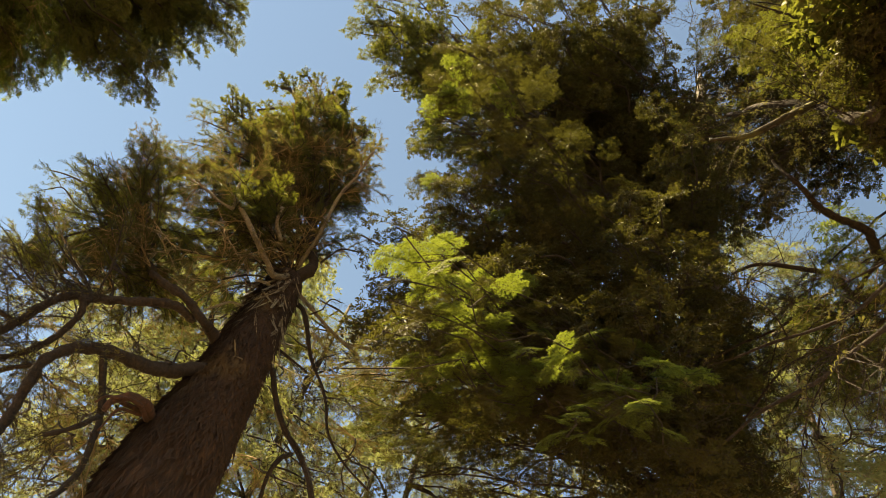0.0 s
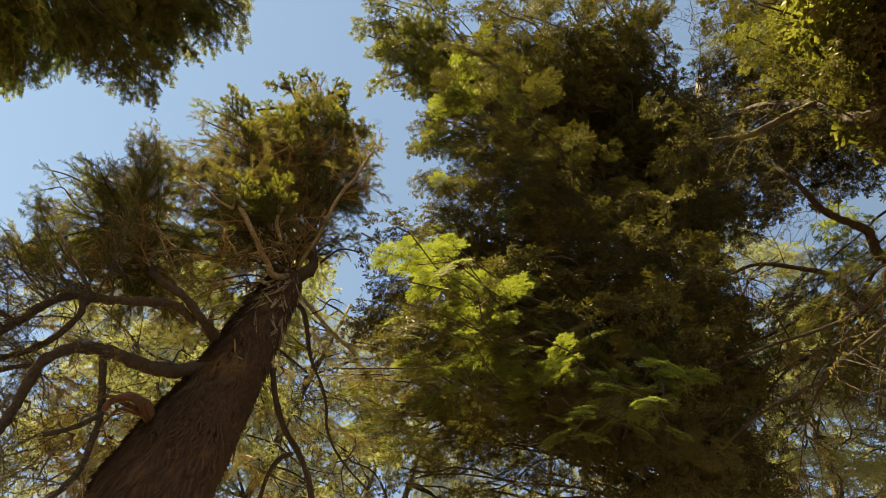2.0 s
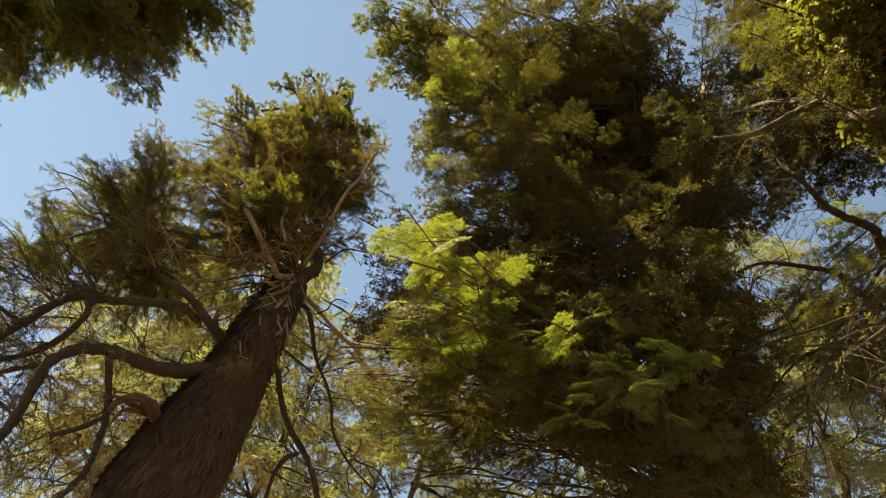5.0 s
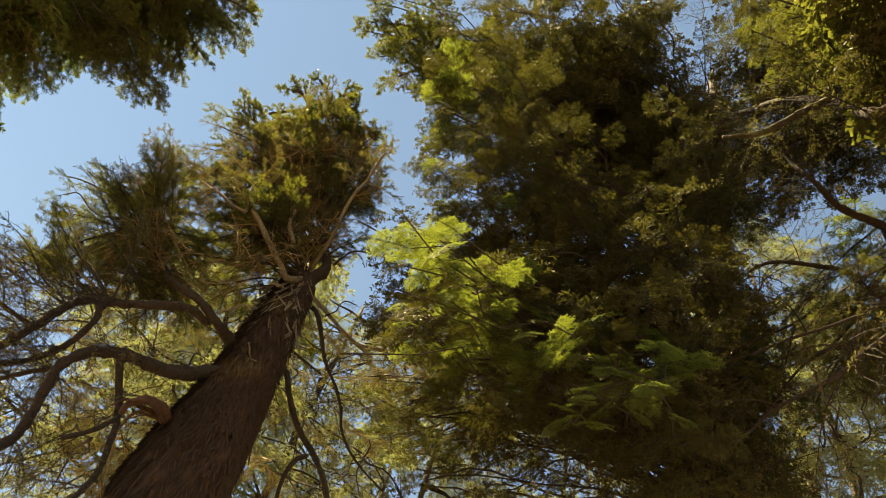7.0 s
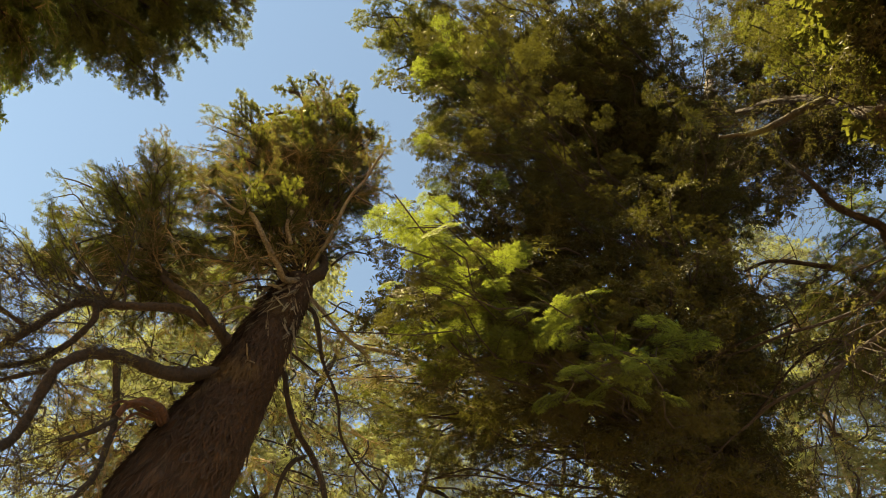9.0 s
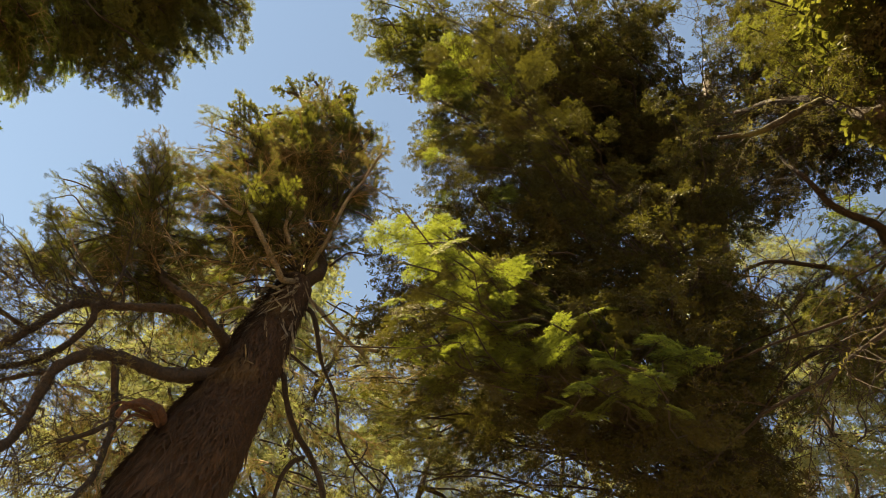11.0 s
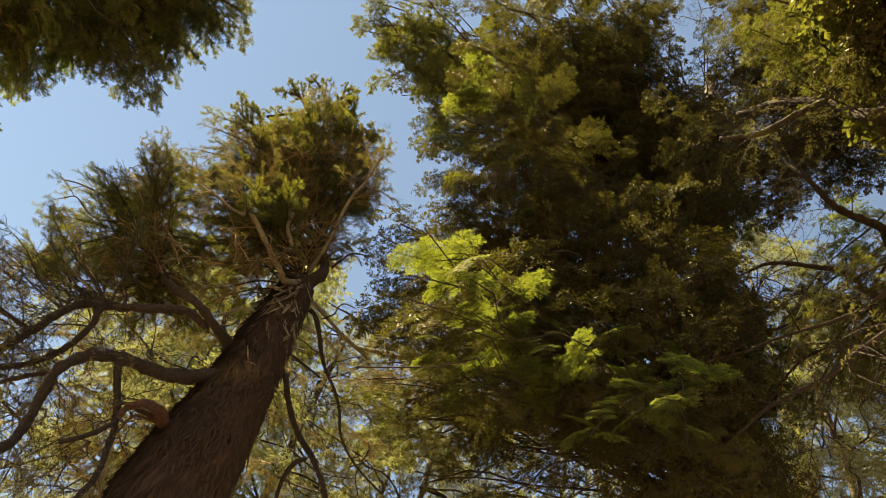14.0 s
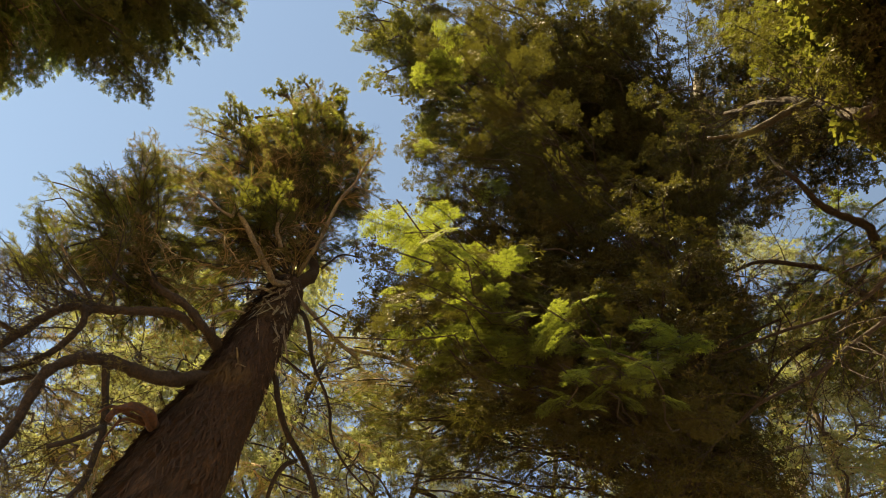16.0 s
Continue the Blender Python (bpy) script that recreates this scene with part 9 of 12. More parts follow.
limb(side, [(3.47, 1.00, 6.13), (2.67, 0.61, 6.48), (1.86, 0.23, 6.43)], 0.025, 0.006, "far", first=0.25, count=5, size=0.62, seed=765)
limb(side, [(3.50, 1.00, 6.25), (2.80, 0.55, 6.46), (2.11, 0.09, 6.27)], 0.025, 0.006, "far", first=0.25, count=5, size=0.62, seed=500)
limb(side, [(3.33, 1.00, 5.50), (2.44, 0.67, 5.81), (1.54, 0.35, 5.73)], 0.025, 0.006, "shade", first=0.25, count=5, size=0.62, seed=242)
limb(side, [(3.61, 1.00, 6.75), (3.09, 0.41, 7.30), (2.58, -0.18, 7.45)], 0.025, 0.006, "far", first=0.25, count=5, size=0.62, seed=490)
limb(side, [(3.34, 1.00, 5.52), (2.56, 0.55, 5.82), (1.78, 0.11, 5.72)], 0.025, 0.006, "far", first=0.25, count=5, size=0.62, seed=655)
limb(side, [(3.62, 1.00, 6.80), (3.08, 0.42, 7.12), (2.54, -0.15, 7.03)], 0.025, 0.006, "far", first=0.25, count=5, size=0.62, seed=716)
limb(side, [(4.01, 1.00, 8.56), (2.93, 0.92, 8.85), (1.85, 0.85, 8.75)], 0.025, 0.006, "shade", first=0.25, count=5, size=0.62, seed=699)
limb(side, [(3.44, 1.00, 5.98), (2.51, 0.51, 6.24), (1.58, 0.02, 6.11)], 0.025, 0.006, "far", first=0.25, count=5, size=0.62, seed=869)
limb(side, [(3.84, 1.00, 7.82), (3.50, 0.44, 8.07), (3.16, -0.12, 7.91)], 0.025, 0.006, "far", first=0.25, count=5, size=0.62, seed=987)
limb(side, [(3.58, 1.00, 6.64), (2.85, 0.63, 6.84), (2.12, 0.26, 6.64)], 0.025, 0.006, "shade", first=0.25, count=5, size=0.62, seed=694)
limb(side, [(3.37, 1.00, 5.67), (2.59, 0.54, 5.99), (1.81, 0.08, 5.91)], 0.025, 0.006, "far", first=0.25, count=5, size=0.62, seed=133)
limb(side, [(3.36, 1.00, 5.61), (2.61, 0.42, 6.18), (1.86, -0.17, 6.35)], 0.025, 0.006, "far", first=0.25, count=5, size=0.62, seed=217)
limb(side, [(3.48, 1.00, 6.17), (2.77, 0.60, 6.68), (2.06, 0.21, 6.79)], 0.025, 0.006, "far", first=0.25, count=5, size=0.62, seed=67)
limb(side, [(3.62, 1.00, 6.79), (3.08, 0.52, 7.11), (2.53, 0.04, 7.03)], 0.025, 0.006, "far", first=0.25, count=5, size=0.62, seed=369)
limb(side, [(3.26, 1.00, 5.18), (2.38, 0.57, 5.77), (1.50, 0.14, 5.97)], 0.025, 0.006, "far", first=0.25, count=5, size=0.62, seed=307)
limb(side, [(3.29, 1.00, 5.31), (2.56, 0.62, 5.75), (1.82, 0.25, 5.79)], 0.025, 0.006, "shade", first=0.25, count=5, size=0.62, seed=644)
limb(side, [(3.91, 1.00, 8.13), (2.77, 1.00, 8.37), (1.63, 1.00, 8.20)], 0.025, 0.006, "shade", first=0.25, count=5, size=0.62, seed=517)
limb(side, [(3.60, 1.00, 6.73), (2.89, 0.57, 6.97), (2.17, 0.14, 6.81)], 0.025, 0.006, "far", first=0.25, count=5, size=0.62, seed=940)
limb(side, [(3.70, 1.00, 7.18), (3.17, 0.24, 7.65), (2.64, -0.51, 7.72)], 0.025, 0.006, "far", first=0.25, count=5, size=0.62, seed=200)
limb(side, [(3.36, 1.00, 5.61), (2.49, 0.51, 6.19), (1.62, 0.02, 6.36)], 0.025, 0.006, "far", first=0.25, count=5, size=0.62, seed=575)
limb(side, [(3.48, 1.00, 6.17), (2.73, 0.46, 6.46), (1.99, -0.07, 6.35)], 0.025, 0.006, "far", first=0.25, count=5, size=0.62, seed=781)
limb(side, [(3.56, 1.00, 6.54), (2.99, 0.38, 7.06), (2.41, -0.25, 7.19)], 0.025, 0.006, "far", first=0.25, count=5, size=0.62, seed=258)
limb(side, [(3.41, 1.00, 5.87), (2.76, 0.52, 6.47), (2.11, 0.04, 6.66)], 0.025, 0.006, "far", first=0.25, count=5, size=0.62, seed=812)
limb(side, [(3.43, 1.00, 5.96), (2.56, 0.61, 6.21), (1.69, 0.22, 6.06)], 0.025, 0.006, "far", first=0.25, count=5, size=0.62, seed=641)
limb(side, [(3.33, 1.00, 5.49), (2.81, 0.62, 6.03), (2.29, 0.25, 6.17)], 0.025, 0.006, "shade", first=0.25, count=5, size=0.62, seed=767)
limb(side, [(3.30, 1.00, 5.37), (2.60, 0.67, 5.76), (1.89, 0.33, 5.75)], 0.025, 0.006, "shade", first=0.25, count=5, size=0.62, seed=648)
limb(side, [(3.45, 1.00, 6.05), (2.74, 0.41, 6.52), (2.03, -0.17, 6.59)], 0.025, 0.006, "far", first=0.25, count=5, size=0.62, seed=159)
limb(side, [(3.39, 1.00, 5.75), (2.66, 0.62, 6.03), (1.93, 0.24, 5.92)], 0.025, 0.006, "shade", first=0.25, count=5, size=0.62, seed=901)
limb(side, [(3.49, 1.00, 6.19), (2.71, 0.56, 6.55), (1.94, 0.11, 6.51)], 0.025, 0.006, "far", first=0.25, count=5, size=0.62, seed=184)
limb(side, [(3.49, 1.00, 6.20), (2.89, 0.55, 6.68), (2.30, 0.11, 6.77)], 0.025, 0.006, "far", first=0.25, count=5, size=0.62, seed=41)
limb(side, [(3.68, 1.00, 7.09), (3.06, 0.29, 7.38), (2.44, -0.42, 7.28)], 0.025, 0.006, "far", first=0.25, count=5, size=0.62, seed=58)
limb(side, [(3.64, 1.00, 6.91), (3.12, 0.42, 7.31), (2.60, -0.16, 7.32)], 0.025, 0.006, "far", first=0.25, count=5, size=0.62, seed=627)
limb(side, [(3.66, 1.00, 7.01), (3.09, 0.45, 7.24), (2.52, -0.10, 7.07)], 0.025, 0.006, "far", first=0.25, count=5, size=0.62, seed=748)
limb(side, [(3.35, 1.00, 5.59), (2.43, 0.54, 6.18), (1.50, 0.08, 6.37)], 0.025, 0.006, "far", first=0.25, count=5, size=0.62, seed=619)
limb(side, [(3.99, 1.00, 8.51), (3.83, 0.44, 8.74), (3.66, -0.12, 8.58)], 0.025, 0.006, "far", first=0.25, count=5, size=0.62, seed=636)
limb(side, [(3.72, 1.00, 7.27), (3.28, 0.39, 7.66), (2.83, -0.21, 7.65)], 0.025, 0.006, "far", first=0.25, count=5, size=0.62, seed=102)
limb(side, [(3.39, 1.00, 5.77), (2.72, 0.61, 6.16), (2.04, 0.22, 6.15)], 0.025, 0.006, "shade", first=0.25, count=5, size=0.62, seed=183)
limb(side, [(3.69, 1.00, 7.12), (3.16, 0.29, 7.55), (2.62, -0.41, 7.58)], 0.025, 0.006, "far", first=0.25, count=5, size=0.62, seed=206)
limb(side, [(3.29, 1.00, 5.32), (2.40, 0.51, 5.76), (1.52, 0.03, 5.80)], 0.025, 0.006, "far", first=0.25, count=5, size=0.62, seed=883)
limb(side, [(3.40, 1.00, 5.82), (2.78, 0.47, 6.27), (2.17, -0.05, 6.32)], 0.025, 0.006, "far", first=0.25, count=5, size=0.62, seed=583)
limb(side, [(3.24, 1.00, 5.10), (2.38, 0.63, 5.65), (1.51, 0.26, 5.81)], 0.025, 0.006, "shade", first=0.25, count=5, size=0.62, seed=663)
limb(side, [(3.42, 1.00, 5.89), (2.77, 0.58, 6.23), (2.12, 0.17, 6.17)], 0.025, 0.006, "shade", first=0.25, count=5, size=0.62, seed=747)
limb(side, [(3.93, 1.00, 8.20), (1.99, 0.94, 5.56), (1.96, 1.10, 6.01), (1.92, 1.35, 6.67), (1.83, 1.71, 7.23)], 0.048, 0.016, "dry", first=0.3, count=12, size=0.45, seed=911)
limb(side, [(5.05, 1.00, 12.58), (4.14, 1.36, 12.88), (3.24, 1.71, 12.70)], 0.008, 0.006, "fill", first=0.4, count=6, size=0.55, seed=354)
limb(side, [(4.18, 1.00, 9.36), (3.19, 1.64, 9.62), (2.19, 2.29, 9.32)], 0.008, 0.006, "fill", first=0.4, count=7, size=0.55, seed=147)
limb(side, [(4.34, 1.00, 10.05), (3.55, 1.39, 10.10), (2.77, 1.79, 9.75)], 0.008, 0.006, "fill", first=0.4, count=6, size=0.55, seed=504)
limb(side, [(5.23, 1.00, 13.24), (4.04, 1.35, 13.60), (2.85, 1.70, 13.36)], 0.008, 0.006, "fill", first=0.4, count=7, size=0.55, seed=202)
limb(side, [(4.57, 1.00, 10.88), (3.63, 1.41, 11.18), (2.70, 1.83, 10.98)], 0.008, 0.006, "fill", first=0.4, count=6, size=0.55, seed=425)
limb(side, [(3.82, 1.00, 7.72), (3.18, 1.67, 8.02), (2.53, 2.34, 7.86)], 0.008, 0.006, "fill", first=0.4, count=6, size=0.55, seed=917)
limb(side, [(4.34, 1.00, 10.08), (3.13, 1.73, 9.95), (1.91, 2.46, 9.18)], 0.008, 0.006, "fill", first=0.4, count=7, size=0.55, seed=818)
limb(side, [(5.31, 1.00, 13.51), (3.90, 1.38, 13.83), (2.50, 1.76, 13.45)], 0.008, 0.006, "fill", first=0.4, count=5, size=0.55, seed=118)
limb(side, [(4.76, 1.00, 11.56), (3.00, 1.38, 11.76), (1.25, 1.76, 11.13)], 0.008, 0.006, "fill", first=0.4, count=7, size=0.55, seed=83)
limb(side, [(4.06, 1.00, 8.83), (3.51, 1.64, 8.85), (2.95, 2.27, 8.48)], 0.008, 0.006, "fill", first=0.4, count=7, size=0.55, seed=524)
limb(side, [(5.55, 1.00, 14.39), (4.35, 1.22, 14.23), (3.16, 1.45, 13.54)], 0.008, 0.006, "fill", first=0.4, count=7, size=0.55, seed=531)
limb(side, [(4.08, 1.00, 8.87), (3.25, 1.48, 8.87), (2.43, 1.96, 8.44)], 0.008, 0.006, "fill", first=0.4, count=6, size=0.55, seed=245)
limb(side, [(5.22, 1.00, 13.19), (2.95, 1.61, 13.50), (0.69, 2.21, 12.72)], 0.008, 0.006, "fill", first=0.4, count=7, size=0.55, seed=261)
limb(side, [(4.49, 1.00, 10.58), (3.38, 1.54, 10.41), (2.27, 2.08, 9.69)], 0.008, 0.006, "fill", first=0.4, count=6, size=0.55, seed=627)
limb(side, [(5.22, 1.00, 13.20), (3.95, 1.57, 13.21), (2.69, 2.14, 12.59)], 0.008, 0.006, "fill", first=0.4, count=6, size=0.55, seed=395)
limb(side, [(4.20, 1.00, 9.45), (3.45, 1.19, 9.57), (2.70, 1.39, 9.34)], 0.008, 0.006, "fill", first=0.4, count=5, size=0.55, seed=808)
limb(side, [(4.29, 1.00, 9.86), (3.59, 1.45, 9.77), (2.88, 1.90, 9.31)], 0.008, 0.006, "fill", first=0.4, count=5, size=0.55, seed=453)
limb(side, [(3.98, 1.00, 8.44), (3.43, 1.46, 8.67), (2.89, 1.92, 8.56)], 0.008, 0.006, "fill", first=0.4, count=7, size=0.55, seed=698)
limb(side, [(3.88, 1.00, 8.00), (3.34, 1.64, 8.04), (2.80, 2.28, 7.69)], 0.008, 0.006, "fill", first=0.4, count=6, size=0.55, seed=202)
limb(side, [(4.05, 1.00, 8.74), (3.26, 1.62, 8.82), (2.48, 2.24, 8.42)], 0.008, 0.006, "fill", first=0.4, count=7, size=0.55, seed=707)
limb(side, [(3.54, 1.00, 6.43), (3.08, 1.89, 6.53), (2.63, 2.78, 6.23)], 0.016, 0.005, "tuft", first=0.6, count=4, size=0.4, sway=0.25, seed=595)
limb(side, [(3.41, 1.00, 5.88), (3.13, 1.98, 5.98), (2.84, 2.96, 5.68)], 0.016, 0.005, "tuft", first=0.6, count=4, size=0.4, sway=0.25, seed=445)
limb(side, [(3.53, 1.00, 6.43), (3.38, 1.69, 6.53), (3.22, 2.37, 6.23)], 0.016, 0.005, "spruce", first=0.6, count=4, size=0.4, sway=0.25, seed=60)
limb(side, [(3.35, 1.00, 5.58), (2.88, 1.74, 5.68), (2.41, 2.48, 5.38)], 0.016, 0.005, "spruce", first=0.6, count=4, size=0.4, sway=0.25, seed=892)
limb(side, [(3.50, 1.00, 6.28), (3.16, 1.49, 6.38), (2.81, 1.98, 6.08)], 0.016, 0.005, "spruce", first=0.6, count=4, size=0.4, sway=0.25, seed=308)
limb(side, [(3.38, 1.00, 5.75), (3.08, 1.74, 5.85), (2.78, 2.49, 5.55)], 0.016, 0.005, "glow", first=0.6, count=4, size=0.4, sway=0.25, seed=624)
limb(side, [(3.50, 1.00, 6.28), (3.02, 1.57, 6.38), (2.53, 2.14, 6.08)], 0.016, 0.005, "glow", first=0.6, count=4, size=0.4, sway=0.25, seed=416)
limb(side, [(3.47, 1.00, 6.13), (3.40, 1.79, 6.23), (3.34, 2.58, 5.93)], 0.016, 0.005, "tuft", first=0.6, count=4, size=0.4, sway=0.25, seed=966)
limb(side, [(3.39, 1.00, 5.79), (3.24, 1.83, 5.89), (3.08, 2.66, 5.59)], 0.016, 0.005, "tuft", first=0.6, count=4, size=0.4, sway=0.25, seed=997)
limb(side, [(3.33, 1.00, 5.49), (2.81, 1.44, 5.59), (2.30, 1.88, 5.29)], 0.016, 0.005, "spruce", first=0.6, count=4, size=0.4, sway=0.25, seed=306)
limb(side, [(3.54, 1.00, 6.46), (3.23, 1.83, 6.56), (2.91, 2.66, 6.26)], 0.016, 0.005, "glow", first=0.6, count=4, size=0.4, sway=0.25, seed=661)
limb(side, [(3.23, 1.00, 5.07), (2.97, 1.58, 5.17), (2.71, 2.15, 4.87)], 0.016, 0.005, "spruce", first=0.6, count=4, size=0.4, sway=0.25, seed=829)
limb(side, [(3.37, 1.00, 5.66), (2.90, 1.90, 5.76), (2.44, 2.81, 5.46)], 0.016, 0.005, "tuft", first=0.6, count=4, size=0.4, sway=0.25, seed=394)
limb(side, [(3.46, 1.00, 6.10), (3.12, 1.35, 6.20), (2.77, 1.70, 5.90)], 0.016, 0.005, "tuft", first=0.6, count=4, size=0.4, sway=0.25, seed=813)
limb(side, [(3.62, 1.00, 6.83), (2.74, 1.04, 6.93), (1.86, 1.09, 6.63)], 0.016, 0.005, "tuft", first=0.6, count=3, size=0.36, sway=0.25, seed=326)
limb(side, [(3.63, 1.00, 6.88), (2.54, 0.97, 6.98), (1.44, 0.93, 6.68)], 0.016, 0.005, "tuft", first=0.6, count=3, size=0.36, sway=0.25, seed=958)
limb(side, [(3.65, 1.00, 6.94), (2.86, 0.98, 7.04), (2.08, 0.95, 6.74)], 0.016, 0.005, "dim", first=0.6, count=3, size=0.36, sway=0.25, seed=974)
limb(side, [(3.62, 1.00, 6.80), (2.63, 0.89, 6.90), (1.64, 0.79, 6.60)], 0.016, 0.005, "tuft", first=0.6, count=3, size=0.36, sway=0.25, seed=179)
limb(side, [(3.46, 1.00, 6.10), (2.52, 0.77, 6.20), (1.58, 0.53, 5.90)], 0.016, 0.005, "tuft", first=0.6, count=3, size=0.36, sway=0.25, seed=442)
limb(side, [(3.47, 1.00, 6.14), (2.66, 0.80, 6.24), (1.85, 0.59, 5.94)], 0.016, 0.005, "shade", first=0.6, count=3, size=0.36, sway=0.25, seed=261)
limb(side, [(3.50, 1.00, 6.28), (2.70, 0.71, 6.38), (1.89, 0.41, 6.08)], 0.016, 0.005, "shade", first=0.6, count=3, size=0.36, sway=0.25, seed=804)
limb(side, [(3.62, 1.00, 6.83), (2.62, 1.03, 6.93), (1.62, 1.07, 6.63)], 0.016, 0.005, "shade", first=0.6, count=3, size=0.36, sway=0.25, seed=656)
limb(side, [(3.51, 1.00, 6.33), (2.78, 0.92, 6.43), (2.04, 0.83, 6.13)], 0.016, 0.005, "shade", first=0.6, count=3, size=0.36, sway=0.25, seed=581)
limb(side, [(3.49, 1.00, 6.24), (2.28, 0.84, 6.34), (1.06, 0.68, 6.04)], 0.016, 0.005, "shade", first=0.6, count=3, size=0.36, sway=0.25, seed=125)
limb(side, [(3.48, 1.00, 6.20), (2.78, 0.83, 6.30), (2.08, 0.66, 6.00)], 0.016, 0.005, "tuft", first=0.6, count=3, size=0.36, sway=0.25, seed=495)
limb(side, [(3.70, 1.00, 7.17), (2.60, 0.88, 7.27), (1.50, 0.76, 6.97)], 0.016, 0.005, "dim", first=0.6, count=3, size=0.36, sway=0.25, seed=695)
limb(side, [(3.70, 1.00, 7.20), (2.69, 1.08, 6.39), (2.11, 1.12, 6.22), (1.71, 1.25, 6.13), (1.42, 1.44, 6.06)], 0.060, 0.012, "dry", bark=BARK_MOSS, first=0.55, count=9, size=0.4, seed=27)
limb(side, [(3.53, 1.00, 6.40), (2.89, 1.65, 5.85), (2.55, 1.62, 5.83), (2.27, 1.59, 5.88), (2.05, 1.54, 6.01), (1.91, 1.50, 6.20)], 0.050, 0.008, "dry", bark=BARK_LIMB, first=0.5, count=9, size=0.35, seed=677)
limb(side, [(3.44, 1.00, 6.00), (2.85, 1.93, 5.63), (2.49, 1.93, 5.74), (2.20, 2.05, 5.84), (2.06, 2.26, 5.93)], 0.030, 0.010, "dry", bark=BARK_LIMB, first=0.4, count=9, size=0.4, seed=496)

# a tree further back
far0 = tree("background_conifer", 0.70, 6.97, "conifer behind the nearer trees, its needles coloured pale as if sunlit")
trunk(far0, [(0.70, 6.97, 0.00), (0.70, 6.97, 4.25), (0.80, 7.07, 8.50)], [0.07, 0.05, 0.02], BARK_TALL, sides=16, steps=30)
limb(far0, [(0.70, 6.97, 4.50), (0.40, 5.89, 4.53), (0.11, 4.81, 4.15)], 0.016, 0.006, "dry", first=0.15, count=4, size=0.66, seed=28)
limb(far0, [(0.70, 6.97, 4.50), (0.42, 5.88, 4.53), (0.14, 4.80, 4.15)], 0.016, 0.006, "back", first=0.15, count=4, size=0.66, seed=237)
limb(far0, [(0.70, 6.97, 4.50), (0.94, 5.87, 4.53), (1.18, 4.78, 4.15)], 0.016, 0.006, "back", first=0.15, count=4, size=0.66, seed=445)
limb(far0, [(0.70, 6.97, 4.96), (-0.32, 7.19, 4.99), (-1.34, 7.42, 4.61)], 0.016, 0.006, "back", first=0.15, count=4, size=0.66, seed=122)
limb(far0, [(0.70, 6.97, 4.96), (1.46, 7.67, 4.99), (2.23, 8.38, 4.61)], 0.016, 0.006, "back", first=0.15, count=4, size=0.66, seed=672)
limb(far0, [(0.70, 6.97, 4.96), (-0.16, 6.37, 4.99), (-1.02, 5.78, 4.61)], 0.016, 0.006, "dry", first=0.15, count=4, size=0.66, seed=145)
limb(far0, [(0.70, 6.97, 5.42), (1.05, 6.07, 5.45), (1.41, 5.17, 5.08)], 0.016, 0.006, "back", first=0.15, count=4, size=0.66, seed=175)
limb(far0, [(0.70, 6.97, 5.42), (-0.18, 6.56, 5.45), (-1.06, 6.15, 5.08)], 0.016, 0.006, "dry", first=0.15, count=4, size=0.66, seed=702)
limb(far0, [(0.70, 6.97, 5.42), (1.63, 7.22, 5.45), (2.56, 7.47, 5.08)], 0.016, 0.006, "back", first=0.15, count=4, size=0.66, seed=114)
limb(far0, [(0.70, 6.97, 5.89), (0.22, 7.72, 5.91), (-0.25, 8.48, 5.54)], 0.016, 0.006, "dry", first=0.15, count=4, size=0.66, seed=893)
limb(far0, [(0.70, 6.97, 5.89), (-0.02, 7.49, 5.91), (-0.74, 8.02, 5.54)], 0.016, 0.006, "back", first=0.15, count=4, size=0.66, seed=391)
limb(far0, [(0.70, 6.97, 5.89), (-0.09, 7.39, 5.91), (-0.88, 7.81, 5.54)], 0.016, 0.006, "back", first=0.15, count=4, size=0.66, seed=241)
limb(far0, [(0.70, 6.97, 6.35), (1.20, 7.61, 6.38), (1.71, 8.24, 6.00)], 0.016, 0.006, "back", first=0.15, count=4, size=0.66, seed=733)
limb(far0, [(0.70, 6.97, 6.35), (0.15, 6.36, 6.38), (-0.40, 5.76, 6.00)], 0.016, 0.006, "back", first=0.15, count=4, size=0.66, seed=751)
limb(far0, [(0.70, 6.97, 6.35), (-0.06, 7.28, 6.38), (-0.81, 7.59, 6.00)], 0.016, 0.006, "dry", first=0.15, count=4, size=0.66, seed=610)
limb(far0, [(0.70, 6.97, 6.81), (1.40, 7.20, 6.84), (2.10, 7.43, 6.46)], 0.016, 0.006, "back", first=0.15, count=4, size=0.66, seed=92)
limb(far0, [(0.70, 6.97, 6.81), (1.43, 6.89, 6.84), (2.17, 6.82, 6.46)], 0.016, 0.006, "dry", first=0.15, count=4, size=0.66, seed=469)
limb(far0, [(0.70, 6.97, 6.81), (1.40, 7.18, 6.84), (2.11, 7.40, 6.46)], 0.016, 0.006, "back", first=0.15, count=4, size=0.66, seed=73)
limb(far0, [(0.70, 6.97, 7.27), (0.85, 6.32, 7.30), (1.01, 5.67, 6.92)], 0.016, 0.006, "dry", first=0.15, count=4, size=0.66, seed=391)
limb(far0, [(0.70, 6.97, 7.27), (1.31, 7.22, 7.30), (1.92, 7.48, 6.92)], 0.016, 0.006, "back", first=0.15, count=4, size=0.66, seed=65)
limb(far0, [(0.70, 6.97, 7.27), (0.12, 7.29, 7.30), (-0.46, 7.62, 6.92)], 0.016, 0.006, "back", first=0.15, count=4, size=0.66, seed=265)
limb(far0, [(0.70, 6.97, 7.74), (0.98, 6.45, 7.76), (1.26, 5.93, 7.39)], 0.016, 0.006, "back", first=0.15, count=4, size=0.66, seed=317)
